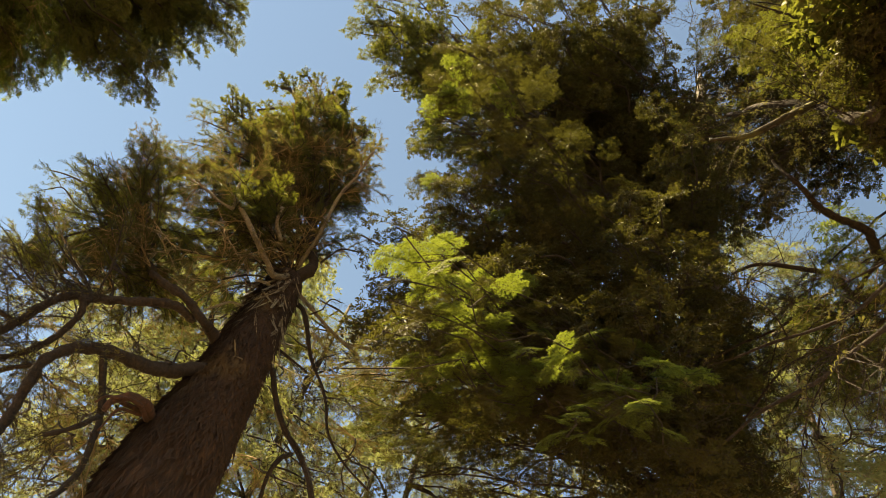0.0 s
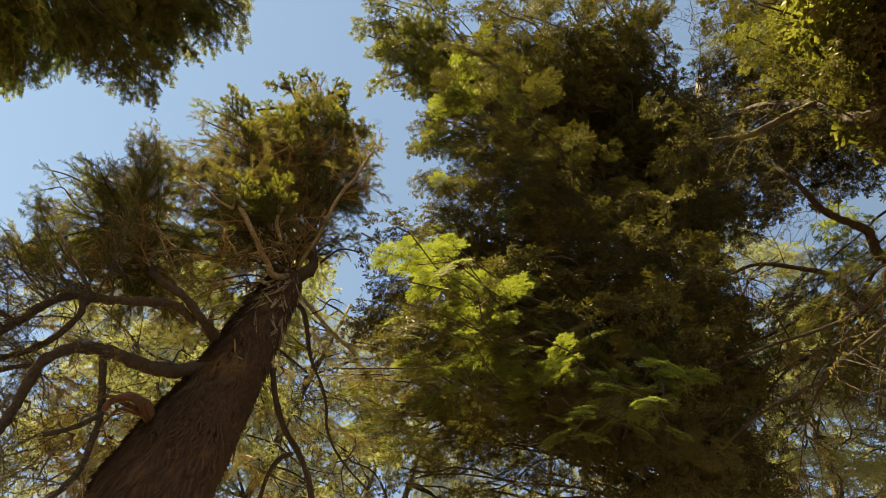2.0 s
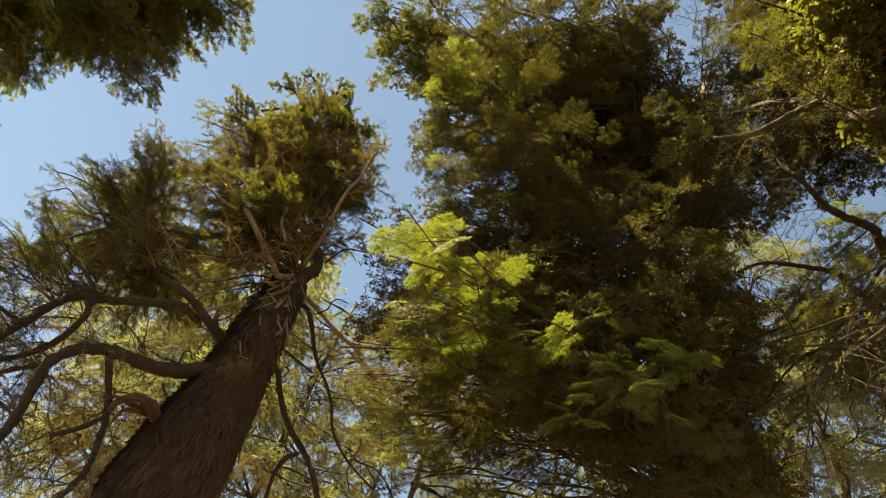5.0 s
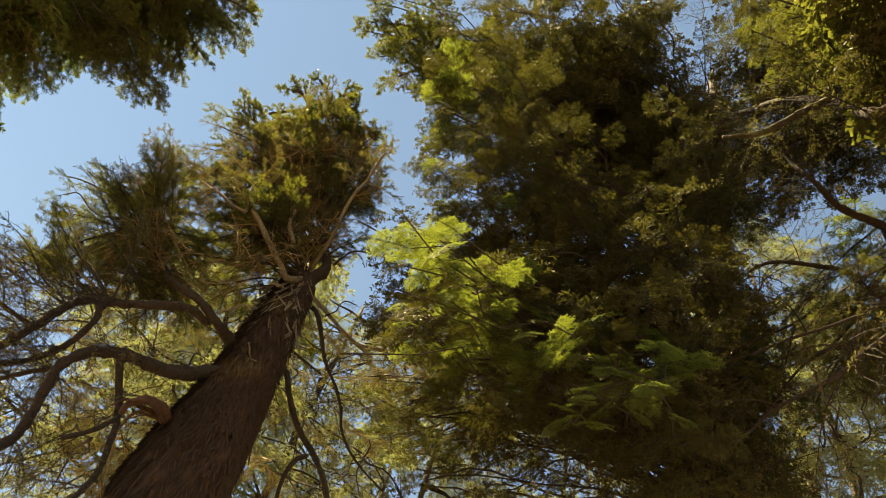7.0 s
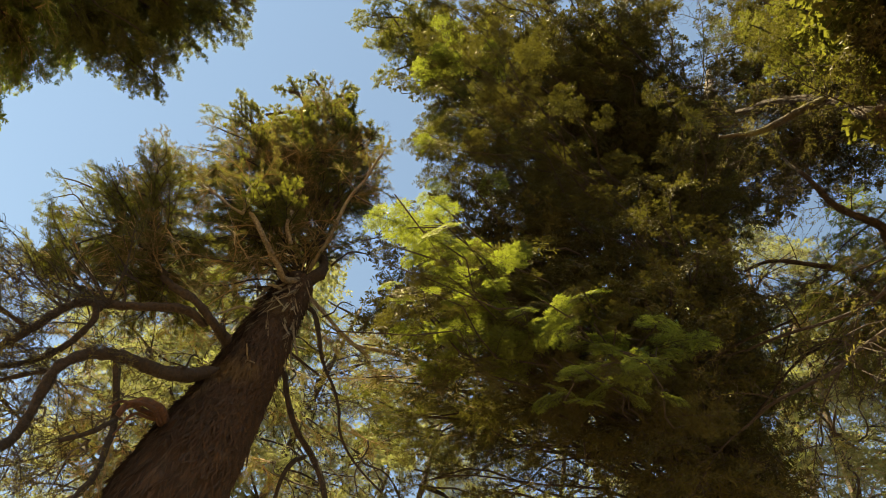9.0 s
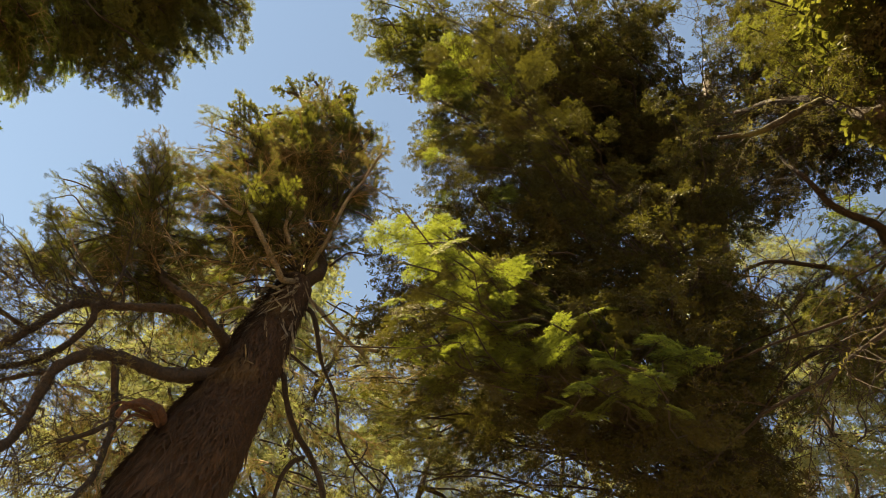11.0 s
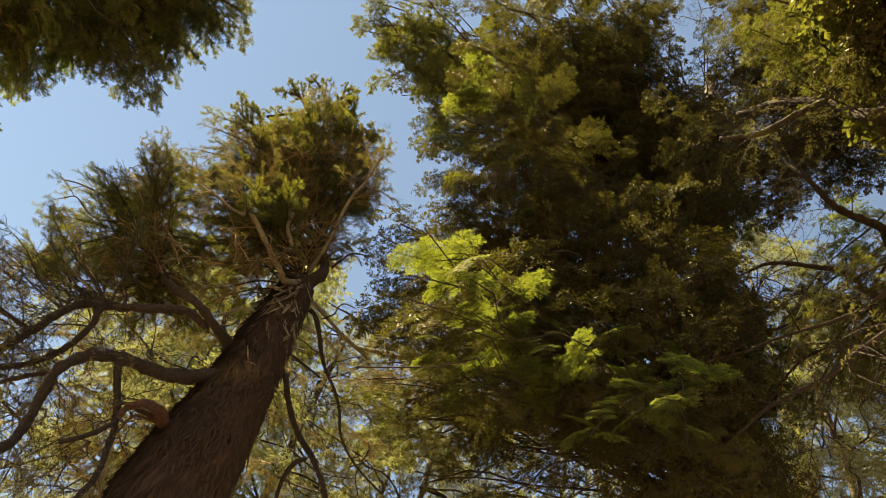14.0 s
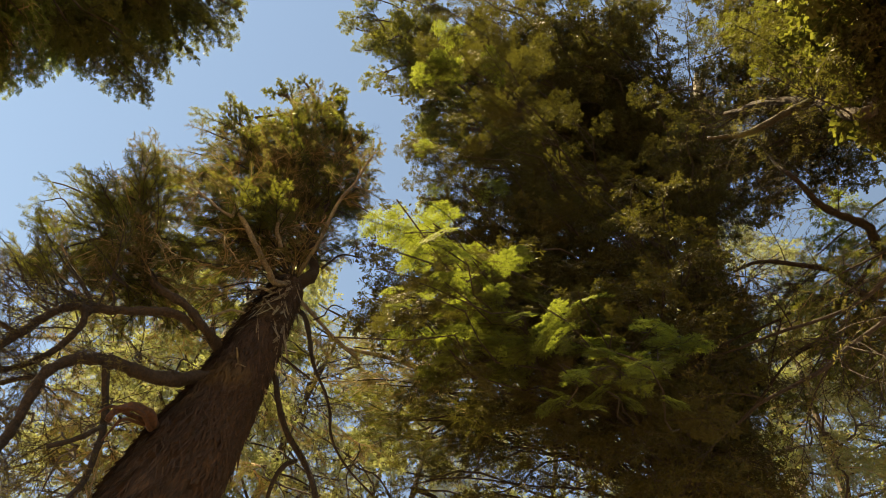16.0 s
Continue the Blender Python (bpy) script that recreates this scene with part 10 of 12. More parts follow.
limb(far0, [(0.70, 6.97, 7.74), (0.38, 7.46, 7.76), (0.06, 7.96, 7.39)], 0.016, 0.006, "back", first=0.15, count=4, size=0.66, seed=192)
limb(far0, [(0.70, 6.97, 7.74), (0.15, 6.75, 7.76), (-0.40, 6.53, 7.39)], 0.016, 0.006, "dry", first=0.15, count=4, size=0.66, seed=350)
limb(far0, [(0.70, 6.97, 8.20), (0.32, 7.31, 8.22), (-0.06, 7.66, 7.85)], 0.016, 0.006, "back", first=0.15, count=4, size=0.66, seed=452)
limb(far0, [(0.70, 6.97, 8.20), (1.17, 7.15, 8.22), (1.65, 7.34, 7.85)], 0.016, 0.006, "dry", first=0.15, count=4, size=0.66, seed=1)
limb(far0, [(0.70, 6.97, 8.20), (1.11, 7.27, 8.22), (1.52, 7.57, 7.85)], 0.016, 0.006, "back", first=0.15, count=4, size=0.66, seed=618)

# a tree further back
far1 = tree("background_conifer", 2.48, 7.08, "conifer behind the nearer trees, its needles coloured pale as if sunlit")
trunk(far1, [(2.48, 7.08, 0.00), (2.48, 7.08, 4.75), (2.58, 7.18, 9.50)], [0.07, 0.05, 0.02], BARK_TALL, sides=16, steps=30)
limb(far1, [(2.48, 7.08, 4.50), (1.63, 7.83, 4.53), (0.79, 8.58, 4.15)], 0.016, 0.006, "dry", first=0.15, count=4, size=0.66, seed=772)
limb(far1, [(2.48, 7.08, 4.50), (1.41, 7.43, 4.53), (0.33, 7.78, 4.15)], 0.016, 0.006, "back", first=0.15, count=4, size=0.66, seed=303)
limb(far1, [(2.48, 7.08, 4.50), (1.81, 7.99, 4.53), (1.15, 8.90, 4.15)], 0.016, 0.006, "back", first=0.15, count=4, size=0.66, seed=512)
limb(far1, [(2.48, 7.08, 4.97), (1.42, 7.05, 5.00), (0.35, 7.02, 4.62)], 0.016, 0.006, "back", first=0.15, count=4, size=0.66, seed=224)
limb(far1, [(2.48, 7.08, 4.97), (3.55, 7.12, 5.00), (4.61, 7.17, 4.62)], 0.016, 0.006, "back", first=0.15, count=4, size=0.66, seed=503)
limb(far1, [(2.48, 7.08, 4.97), (2.29, 8.13, 5.00), (2.11, 9.18, 4.62)], 0.016, 0.006, "dry", first=0.15, count=4, size=0.66, seed=511)
limb(far1, [(2.48, 7.08, 5.44), (3.34, 7.58, 5.46), (4.21, 8.09, 5.09)], 0.016, 0.006, "back", first=0.15, count=4, size=0.66, seed=573)
limb(far1, [(2.48, 7.08, 5.44), (3.48, 7.06, 5.46), (4.48, 7.04, 5.09)], 0.016, 0.006, "dry", first=0.15, count=4, size=0.66, seed=320)
limb(far1, [(2.48, 7.08, 5.44), (2.89, 7.99, 5.46), (3.30, 8.90, 5.09)], 0.016, 0.006, "back", first=0.15, count=4, size=0.66, seed=716)
limb(far1, [(2.48, 7.08, 5.91), (2.26, 6.17, 5.94), (2.04, 5.26, 5.56)], 0.016, 0.006, "dry", first=0.15, count=4, size=0.66, seed=266)
limb(far1, [(2.48, 7.08, 5.91), (2.39, 6.15, 5.94), (2.31, 5.21, 5.56)], 0.016, 0.006, "back", first=0.15, count=4, size=0.66, seed=753)
limb(far1, [(2.48, 7.08, 5.91), (2.15, 7.95, 5.94), (1.82, 8.83, 5.56)], 0.016, 0.006, "back", first=0.15, count=4, size=0.66, seed=518)
limb(far1, [(2.48, 7.08, 6.38), (3.01, 7.77, 6.41), (3.53, 8.47, 6.03)], 0.016, 0.006, "back", first=0.15, count=4, size=0.66, seed=464)
limb(far1, [(2.48, 7.08, 6.38), (2.19, 6.26, 6.41), (1.91, 5.43, 6.03)], 0.016, 0.006, "back", first=0.15, count=4, size=0.66, seed=215)
limb(far1, [(2.48, 7.08, 6.38), (1.61, 7.12, 6.41), (0.74, 7.16, 6.03)], 0.016, 0.006, "dry", first=0.15, count=4, size=0.66, seed=234)
limb(far1, [(2.48, 7.08, 6.85), (2.56, 7.88, 6.88), (2.63, 8.68, 6.50)], 0.016, 0.006, "back", first=0.15, count=4, size=0.66, seed=47)
limb(far1, [(2.48, 7.08, 6.85), (1.73, 7.36, 6.88), (0.97, 7.64, 6.50)], 0.016, 0.006, "dry", first=0.15, count=4, size=0.66, seed=828)
limb(far1, [(2.48, 7.08, 6.85), (1.96, 7.69, 6.88), (1.44, 8.30, 6.50)], 0.016, 0.006, "back", first=0.15, count=4, size=0.66, seed=886)
limb(far1, [(2.48, 7.08, 7.32), (2.75, 6.39, 7.34), (3.02, 5.70, 6.97)], 0.016, 0.006, "dry", first=0.15, count=4, size=0.66, seed=221)
limb(far1, [(2.48, 7.08, 7.32), (1.75, 7.18, 7.34), (1.02, 7.29, 6.97)], 0.016, 0.006, "back", first=0.15, count=4, size=0.66, seed=535)
limb(far1, [(2.48, 7.08, 7.32), (2.96, 7.64, 7.34), (3.43, 8.21, 6.97)], 0.016, 0.006, "back", first=0.15, count=4, size=0.66, seed=678)
limb(far1, [(2.48, 7.08, 7.79), (3.15, 6.97, 7.81), (3.81, 6.86, 7.44)], 0.016, 0.006, "back", first=0.15, count=4, size=0.66, seed=933)
limb(far1, [(2.48, 7.08, 7.79), (1.84, 6.88, 7.81), (1.19, 6.68, 7.44)], 0.016, 0.006, "back", first=0.15, count=4, size=0.66, seed=532)
limb(far1, [(2.48, 7.08, 7.79), (1.81, 7.07, 7.81), (1.13, 7.05, 7.44)], 0.016, 0.006, "dry", first=0.15, count=4, size=0.66, seed=344)
limb(far1, [(2.48, 7.08, 8.26), (3.07, 6.92, 8.29), (3.66, 6.77, 7.91)], 0.016, 0.006, "back", first=0.15, count=4, size=0.66, seed=622)
limb(far1, [(2.48, 7.08, 8.26), (1.95, 7.38, 8.29), (1.42, 7.68, 7.91)], 0.016, 0.006, "dry", first=0.15, count=4, size=0.66, seed=98)
limb(far1, [(2.48, 7.08, 8.26), (3.08, 6.94, 8.29), (3.67, 6.80, 7.91)], 0.016, 0.006, "back", first=0.15, count=4, size=0.66, seed=846)
limb(far1, [(2.48, 7.08, 8.73), (2.10, 7.47, 8.75), (1.72, 7.86, 8.38)], 0.016, 0.006, "dry", first=0.15, count=4, size=0.66, seed=272)
limb(far1, [(2.48, 7.08, 8.73), (2.73, 6.59, 8.75), (2.98, 6.11, 8.38)], 0.016, 0.006, "back", first=0.15, count=4, size=0.66, seed=13)
limb(far1, [(2.48, 7.08, 8.73), (2.02, 7.36, 8.75), (1.55, 7.65, 8.38)], 0.016, 0.006, "back", first=0.15, count=4, size=0.66, seed=813)
limb(far1, [(2.48, 7.08, 9.20), (2.09, 6.80, 9.22), (1.70, 6.52, 8.85)], 0.016, 0.006, "back", first=0.15, count=4, size=0.66, seed=601)
limb(far1, [(2.48, 7.08, 9.20), (2.74, 7.48, 9.22), (2.99, 7.89, 8.85)], 0.016, 0.006, "back", first=0.15, count=4, size=0.66, seed=386)
limb(far1, [(2.48, 7.08, 9.20), (2.09, 7.36, 9.22), (1.70, 7.63, 8.85)], 0.016, 0.006, "dry", first=0.15, count=4, size=0.66, seed=751)

# a tree further back
far2 = tree("background_conifer", 4.68, 5.21, "conifer behind the nearer trees, its needles coloured pale as if sunlit")
trunk(far2, [(4.68, 5.21, 0.00), (4.68, 5.21, 6.00), (4.78, 5.31, 12.00)], [0.07, 0.05, 0.02], BARK_TALL, sides=16, steps=30)
limb(far2, [(4.68, 5.21, 4.50), (5.27, 6.20, 4.53), (5.86, 7.18, 4.15)], 0.016, 0.006, "dry", first=0.15, count=4, size=0.66, seed=214)
limb(far2, [(4.68, 5.21, 4.50), (4.30, 4.12, 4.53), (3.92, 3.04, 4.15)], 0.016, 0.006, "back", first=0.15, count=4, size=0.66, seed=715)
limb(far2, [(4.68, 5.21, 4.50), (5.80, 5.44, 4.53), (6.93, 5.67, 4.15)], 0.016, 0.006, "back", first=0.15, count=4, size=0.66, seed=82)
limb(far2, [(4.68, 5.21, 4.98), (5.55, 4.54, 5.00), (6.43, 3.87, 4.63)], 0.016, 0.006, "back", first=0.15, count=4, size=0.66, seed=969)
limb(far2, [(4.68, 5.21, 4.98), (4.40, 6.27, 5.00), (4.12, 7.34, 4.63)], 0.016, 0.006, "back", first=0.15, count=4, size=0.66, seed=367)
limb(far2, [(4.68, 5.21, 4.98), (5.04, 4.17, 5.00), (5.41, 3.13, 4.63)], 0.016, 0.006, "dry", first=0.15, count=4, size=0.66, seed=240)
limb(far2, [(4.68, 5.21, 5.46), (5.11, 4.25, 5.49), (5.54, 3.28, 5.11)], 0.016, 0.006, "back", first=0.15, count=4, size=0.66, seed=620)
limb(far2, [(4.68, 5.21, 5.46), (3.87, 5.88, 5.49), (3.05, 6.55, 5.11)], 0.016, 0.006, "dry", first=0.15, count=4, size=0.66, seed=543)
limb(far2, [(4.68, 5.21, 5.46), (5.73, 5.28, 5.49), (6.78, 5.36, 5.11)], 0.016, 0.006, "back", first=0.15, count=4, size=0.66, seed=589)
limb(far2, [(4.68, 5.21, 5.94), (5.30, 4.42, 5.96), (5.93, 3.63, 5.59)], 0.016, 0.006, "dry", first=0.15, count=4, size=0.66, seed=322)
limb(far2, [(4.68, 5.21, 5.94), (3.71, 5.49, 5.96), (2.74, 5.77, 5.59)], 0.016, 0.006, "back", first=0.15, count=4, size=0.66, seed=133)
limb(far2, [(4.68, 5.21, 5.94), (5.68, 5.25, 5.96), (6.69, 5.29, 5.59)], 0.016, 0.006, "back", first=0.15, count=4, size=0.66, seed=980)
limb(far2, [(4.68, 5.21, 6.42), (5.33, 4.50, 6.45), (5.98, 3.80, 6.07)], 0.016, 0.006, "back", first=0.15, count=4, size=0.66, seed=24)
limb(far2, [(4.68, 5.21, 6.42), (4.69, 4.25, 6.45), (4.70, 3.29, 6.07)], 0.016, 0.006, "back", first=0.15, count=4, size=0.66, seed=662)
limb(far2, [(4.68, 5.21, 6.42), (5.00, 4.31, 6.45), (5.33, 3.41, 6.07)], 0.016, 0.006, "dry", first=0.15, count=4, size=0.66, seed=180)
limb(far2, [(4.68, 5.21, 6.90), (3.79, 5.00, 6.92), (2.91, 4.79, 6.55)], 0.016, 0.006, "back", first=0.15, count=4, size=0.66, seed=206)
limb(far2, [(4.68, 5.21, 6.90), (3.77, 5.23, 6.92), (2.86, 5.24, 6.55)], 0.016, 0.006, "dry", first=0.15, count=4, size=0.66, seed=431)
limb(far2, [(4.68, 5.21, 6.90), (5.34, 4.58, 6.92), (6.00, 3.96, 6.55)], 0.016, 0.006, "back", first=0.15, count=4, size=0.66, seed=406)
limb(far2, [(4.68, 5.21, 7.38), (4.47, 6.05, 7.40), (4.27, 6.88, 7.03)], 0.016, 0.006, "dry", first=0.15, count=4, size=0.66, seed=964)
limb(far2, [(4.68, 5.21, 7.38), (5.49, 4.91, 7.40), (6.29, 4.61, 7.03)], 0.016, 0.006, "back", first=0.15, count=4, size=0.66, seed=312)
limb(far2, [(4.68, 5.21, 7.38), (4.47, 6.04, 7.40), (4.26, 6.88, 7.03)], 0.016, 0.006, "back", first=0.15, count=4, size=0.66, seed=886)
limb(far2, [(4.68, 5.21, 7.86), (4.65, 4.39, 7.88), (4.62, 3.58, 7.51)], 0.016, 0.006, "back", first=0.15, count=4, size=0.66, seed=626)
limb(far2, [(4.68, 5.21, 7.86), (3.96, 4.83, 7.88), (3.24, 4.44, 7.51)], 0.016, 0.006, "back", first=0.15, count=4, size=0.66, seed=337)
limb(far2, [(4.68, 5.21, 7.86), (4.47, 5.99, 7.88), (4.26, 6.78, 7.51)], 0.016, 0.006, "dry", first=0.15, count=4, size=0.66, seed=48)
limb(far2, [(4.68, 5.21, 8.34), (4.72, 4.44, 8.36), (4.76, 3.68, 7.99)], 0.016, 0.006, "back", first=0.15, count=4, size=0.66, seed=929)
limb(far2, [(4.68, 5.21, 8.34), (5.21, 4.66, 8.36), (5.74, 4.10, 7.99)], 0.016, 0.006, "dry", first=0.15, count=4, size=0.66, seed=137)
limb(far2, [(4.68, 5.21, 8.34), (5.23, 5.74, 8.36), (5.78, 6.27, 7.99)], 0.016, 0.006, "back", first=0.15, count=4, size=0.66, seed=645)
limb(far2, [(4.68, 5.21, 8.82), (3.96, 5.27, 8.84), (3.25, 5.33, 8.47)], 0.016, 0.006, "dry", first=0.15, count=4, size=0.66, seed=862)
limb(far2, [(4.68, 5.21, 8.82), (4.29, 4.61, 8.84), (3.90, 4.00, 8.47)], 0.016, 0.006, "back", first=0.15, count=4, size=0.66, seed=266)
limb(far2, [(4.68, 5.21, 8.82), (5.27, 5.62, 8.84), (5.86, 6.02, 8.47)], 0.016, 0.006, "back", first=0.15, count=4, size=0.66, seed=59)
limb(far2, [(4.68, 5.21, 9.30), (4.13, 5.59, 9.32), (3.58, 5.97, 8.95)], 0.016, 0.006, "back", first=0.15, count=4, size=0.66, seed=77)
limb(far2, [(4.68, 5.21, 9.30), (5.05, 4.65, 9.32), (5.42, 4.09, 8.95)], 0.016, 0.006, "back", first=0.15, count=4, size=0.66, seed=122)
limb(far2, [(4.68, 5.21, 9.30), (5.17, 5.67, 9.32), (5.66, 6.12, 8.95)], 0.016, 0.006, "dry", first=0.15, count=4, size=0.66, seed=14)
limb(far2, [(4.68, 5.21, 9.78), (5.28, 5.04, 9.80), (5.88, 4.88, 9.43)], 0.016, 0.006, "back", first=0.15, count=4, size=0.66, seed=102)
limb(far2, [(4.68, 5.21, 9.78), (4.95, 4.65, 9.80), (5.23, 4.09, 9.43)], 0.016, 0.006, "dry", first=0.15, count=4, size=0.66, seed=847)
limb(far2, [(4.68, 5.21, 9.78), (4.34, 5.73, 9.80), (4.00, 6.25, 9.43)], 0.016, 0.006, "back", first=0.15, count=4, size=0.66, seed=869)
limb(far2, [(4.68, 5.21, 10.26), (4.32, 5.66, 10.28), (3.97, 6.11, 9.91)], 0.016, 0.006, "dry", first=0.15, count=4, size=0.66, seed=536)
limb(far2, [(4.68, 5.21, 10.26), (4.14, 5.42, 10.28), (3.61, 5.62, 9.91)], 0.016, 0.006, "back", first=0.15, count=4, size=0.66, seed=208)
limb(far2, [(4.68, 5.21, 10.26), (5.16, 4.90, 10.28), (5.65, 4.60, 9.91)], 0.016, 0.006, "back", first=0.15, count=4, size=0.66, seed=410)
limb(far2, [(4.68, 5.21, 10.74), (4.64, 4.68, 10.76), (4.61, 4.16, 10.39)], 0.016, 0.006, "back", first=0.15, count=4, size=0.66, seed=127)
limb(far2, [(4.68, 5.21, 10.74), (5.20, 5.19, 10.76), (5.73, 5.18, 10.39)], 0.016, 0.006, "back", first=0.15, count=4, size=0.66, seed=918)
limb(far2, [(4.68, 5.21, 10.74), (4.67, 4.68, 10.76), (4.66, 4.16, 10.39)], 0.016, 0.006, "dry", first=0.15, count=4, size=0.66, seed=614)
limb(far2, [(4.68, 5.21, 11.22), (4.21, 5.32, 11.24), (3.75, 5.43, 10.87)], 0.016, 0.006, "back", first=0.15, count=4, size=0.66, seed=977)
limb(far2, [(4.68, 5.21, 11.22), (5.15, 5.17, 11.24), (5.63, 5.12, 10.87)], 0.016, 0.006, "dry", first=0.15, count=4, size=0.66, seed=304)
limb(far2, [(4.68, 5.21, 11.22), (4.44, 5.62, 11.24), (4.20, 6.04, 10.87)], 0.016, 0.006, "back", first=0.15, count=4, size=0.66, seed=747)
limb(far2, [(4.68, 5.21, 11.70), (4.55, 5.62, 11.72), (4.43, 6.03, 11.35)], 0.016, 0.006, "dry", first=0.15, count=4, size=0.66, seed=552)
limb(far2, [(4.68, 5.21, 11.70), (4.49, 4.82, 11.72), (4.30, 4.44, 11.35)], 0.016, 0.006, "back", first=0.15, count=4, size=0.66, seed=270)
limb(far2, [(4.68, 5.21, 11.70), (4.98, 4.90, 11.72), (5.28, 4.60, 11.35)], 0.016, 0.006, "back", first=0.15, count=4, size=0.66, seed=538)

# a tree further back
far3 = tree("background_conifer", -1.90, 5.69, "conifer behind the nearer trees, its needles coloured pale as if sunlit")
trunk(far3, [(-1.90, 5.69, 0.00), (-1.90, 5.69, 4.25), (-1.80, 5.79, 8.50)], [0.07, 0.05, 0.02], BARK_TALL, sides=16, steps=30)
limb(far3, [(-1.90, 5.69, 4.50), (-0.98, 5.05, 4.53), (-0.07, 4.41, 4.15)], 0.016, 0.006, "dry", first=0.15, count=4, size=0.66, seed=807)
limb(far3, [(-1.90, 5.69, 4.50), (-1.60, 4.61, 4.53), (-1.30, 3.54, 4.15)], 0.016, 0.006, "back", first=0.15, count=4, size=0.66, seed=416)
limb(far3, [(-1.90, 5.69, 4.50), (-0.86, 5.28, 4.53), (0.18, 4.86, 4.15)], 0.016, 0.006, "back", first=0.15, count=4, size=0.66, seed=918)
limb(far3, [(-1.90, 5.69, 4.96), (-1.05, 5.09, 4.99), (-0.20, 4.48, 4.61)], 0.016, 0.006, "back", first=0.15, count=4, size=0.66, seed=329)
limb(far3, [(-1.90, 5.69, 4.96), (-1.98, 6.73, 4.99), (-2.06, 7.77, 4.61)], 0.016, 0.006, "back", first=0.15, count=4, size=0.66, seed=410)
limb(far3, [(-1.90, 5.69, 4.96), (-2.44, 6.58, 4.99), (-2.98, 7.47, 4.61)], 0.016, 0.006, "dry", first=0.15, count=4, size=0.66, seed=216)
limb(far3, [(-1.90, 5.69, 5.42), (-0.95, 5.50, 5.45), (-0.00, 5.31, 5.08)], 0.016, 0.006, "back", first=0.15, count=4, size=0.66, seed=914)
limb(far3, [(-1.90, 5.69, 5.42), (-2.22, 6.60, 5.45), (-2.54, 7.52, 5.08)], 0.016, 0.006, "dry", first=0.15, count=4, size=0.66, seed=286)
limb(far3, [(-1.90, 5.69, 5.42), (-1.02, 5.29, 5.45), (-0.14, 4.89, 5.08)], 0.016, 0.006, "back", first=0.15, count=4, size=0.66, seed=978)
limb(far3, [(-1.90, 5.69, 5.89), (-1.48, 6.48, 5.91), (-1.05, 7.26, 5.54)], 0.016, 0.006, "dry", first=0.15, count=4, size=0.66, seed=443)
limb(far3, [(-1.90, 5.69, 5.89), (-1.52, 6.50, 5.91), (-1.14, 7.31, 5.54)], 0.016, 0.006, "back", first=0.15, count=4, size=0.66, seed=758)
limb(far3, [(-1.90, 5.69, 5.89), (-1.48, 6.48, 5.91), (-1.07, 7.27, 5.54)], 0.016, 0.006, "back", first=0.15, count=4, size=0.66, seed=308)
limb(far3, [(-1.90, 5.69, 6.35), (-2.45, 6.29, 6.38), (-3.00, 6.89, 6.00)], 0.016, 0.006, "back", first=0.15, count=4, size=0.66, seed=494)
limb(far3, [(-1.90, 5.69, 6.35), (-1.72, 4.90, 6.38), (-1.55, 4.10, 6.00)], 0.016, 0.006, "back", first=0.15, count=4, size=0.66, seed=322)
limb(far3, [(-1.90, 5.69, 6.35), (-1.28, 5.16, 6.38), (-0.65, 4.64, 6.00)], 0.016, 0.006, "dry", first=0.15, count=4, size=0.66, seed=84)
limb(far3, [(-1.90, 5.69, 6.81), (-1.16, 5.79, 6.84), (-0.43, 5.88, 6.46)], 0.016, 0.006, "back", first=0.15, count=4, size=0.66, seed=497)
limb(far3, [(-1.90, 5.69, 6.81), (-2.38, 5.13, 6.84), (-2.87, 4.58, 6.46)], 0.016, 0.006, "dry", first=0.15, count=4, size=0.66, seed=274)
limb(far3, [(-1.90, 5.69, 6.81), (-2.03, 6.42, 6.84), (-2.15, 7.15, 6.46)], 0.016, 0.006, "back", first=0.15, count=4, size=0.66, seed=349)
limb(far3, [(-1.90, 5.69, 7.27), (-1.93, 6.36, 7.30), (-1.96, 7.02, 6.92)], 0.016, 0.006, "dry", first=0.15, count=4, size=0.66, seed=277)
limb(far3, [(-1.90, 5.69, 7.27), (-1.50, 5.16, 7.30), (-1.11, 4.62, 6.92)], 0.016, 0.006, "back", first=0.15, count=4, size=0.66, seed=663)
limb(far3, [(-1.90, 5.69, 7.27), (-2.20, 5.10, 7.30), (-2.50, 4.51, 6.92)], 0.016, 0.006, "back", first=0.15, count=4, size=0.66, seed=645)
limb(far3, [(-1.90, 5.69, 7.74), (-1.66, 6.23, 7.76), (-1.43, 6.77, 7.39)], 0.016, 0.006, "back", first=0.15, count=4, size=0.66, seed=171)
limb(far3, [(-1.90, 5.69, 7.74), (-2.31, 6.11, 7.76), (-2.72, 6.54, 7.39)], 0.016, 0.006, "back", first=0.15, count=4, size=0.66, seed=641)
limb(far3, [(-1.90, 5.69, 7.74), (-1.87, 6.28, 7.76), (-1.84, 6.87, 7.39)], 0.016, 0.006, "dry", first=0.15, count=4, size=0.66, seed=433)
limb(far3, [(-1.90, 5.69, 8.20), (-1.49, 5.38, 8.22), (-1.09, 5.07, 7.85)], 0.016, 0.006, "back", first=0.15, count=4, size=0.66, seed=687)
limb(far3, [(-1.90, 5.69, 8.20), (-1.77, 5.20, 8.22), (-1.64, 4.70, 7.85)], 0.016, 0.006, "dry", first=0.15, count=4, size=0.66, seed=877)
limb(far3, [(-1.90, 5.69, 8.20), (-1.67, 5.23, 8.22), (-1.45, 4.77, 7.85)], 0.016, 0.006, "back", first=0.15, count=4, size=0.66, seed=12)

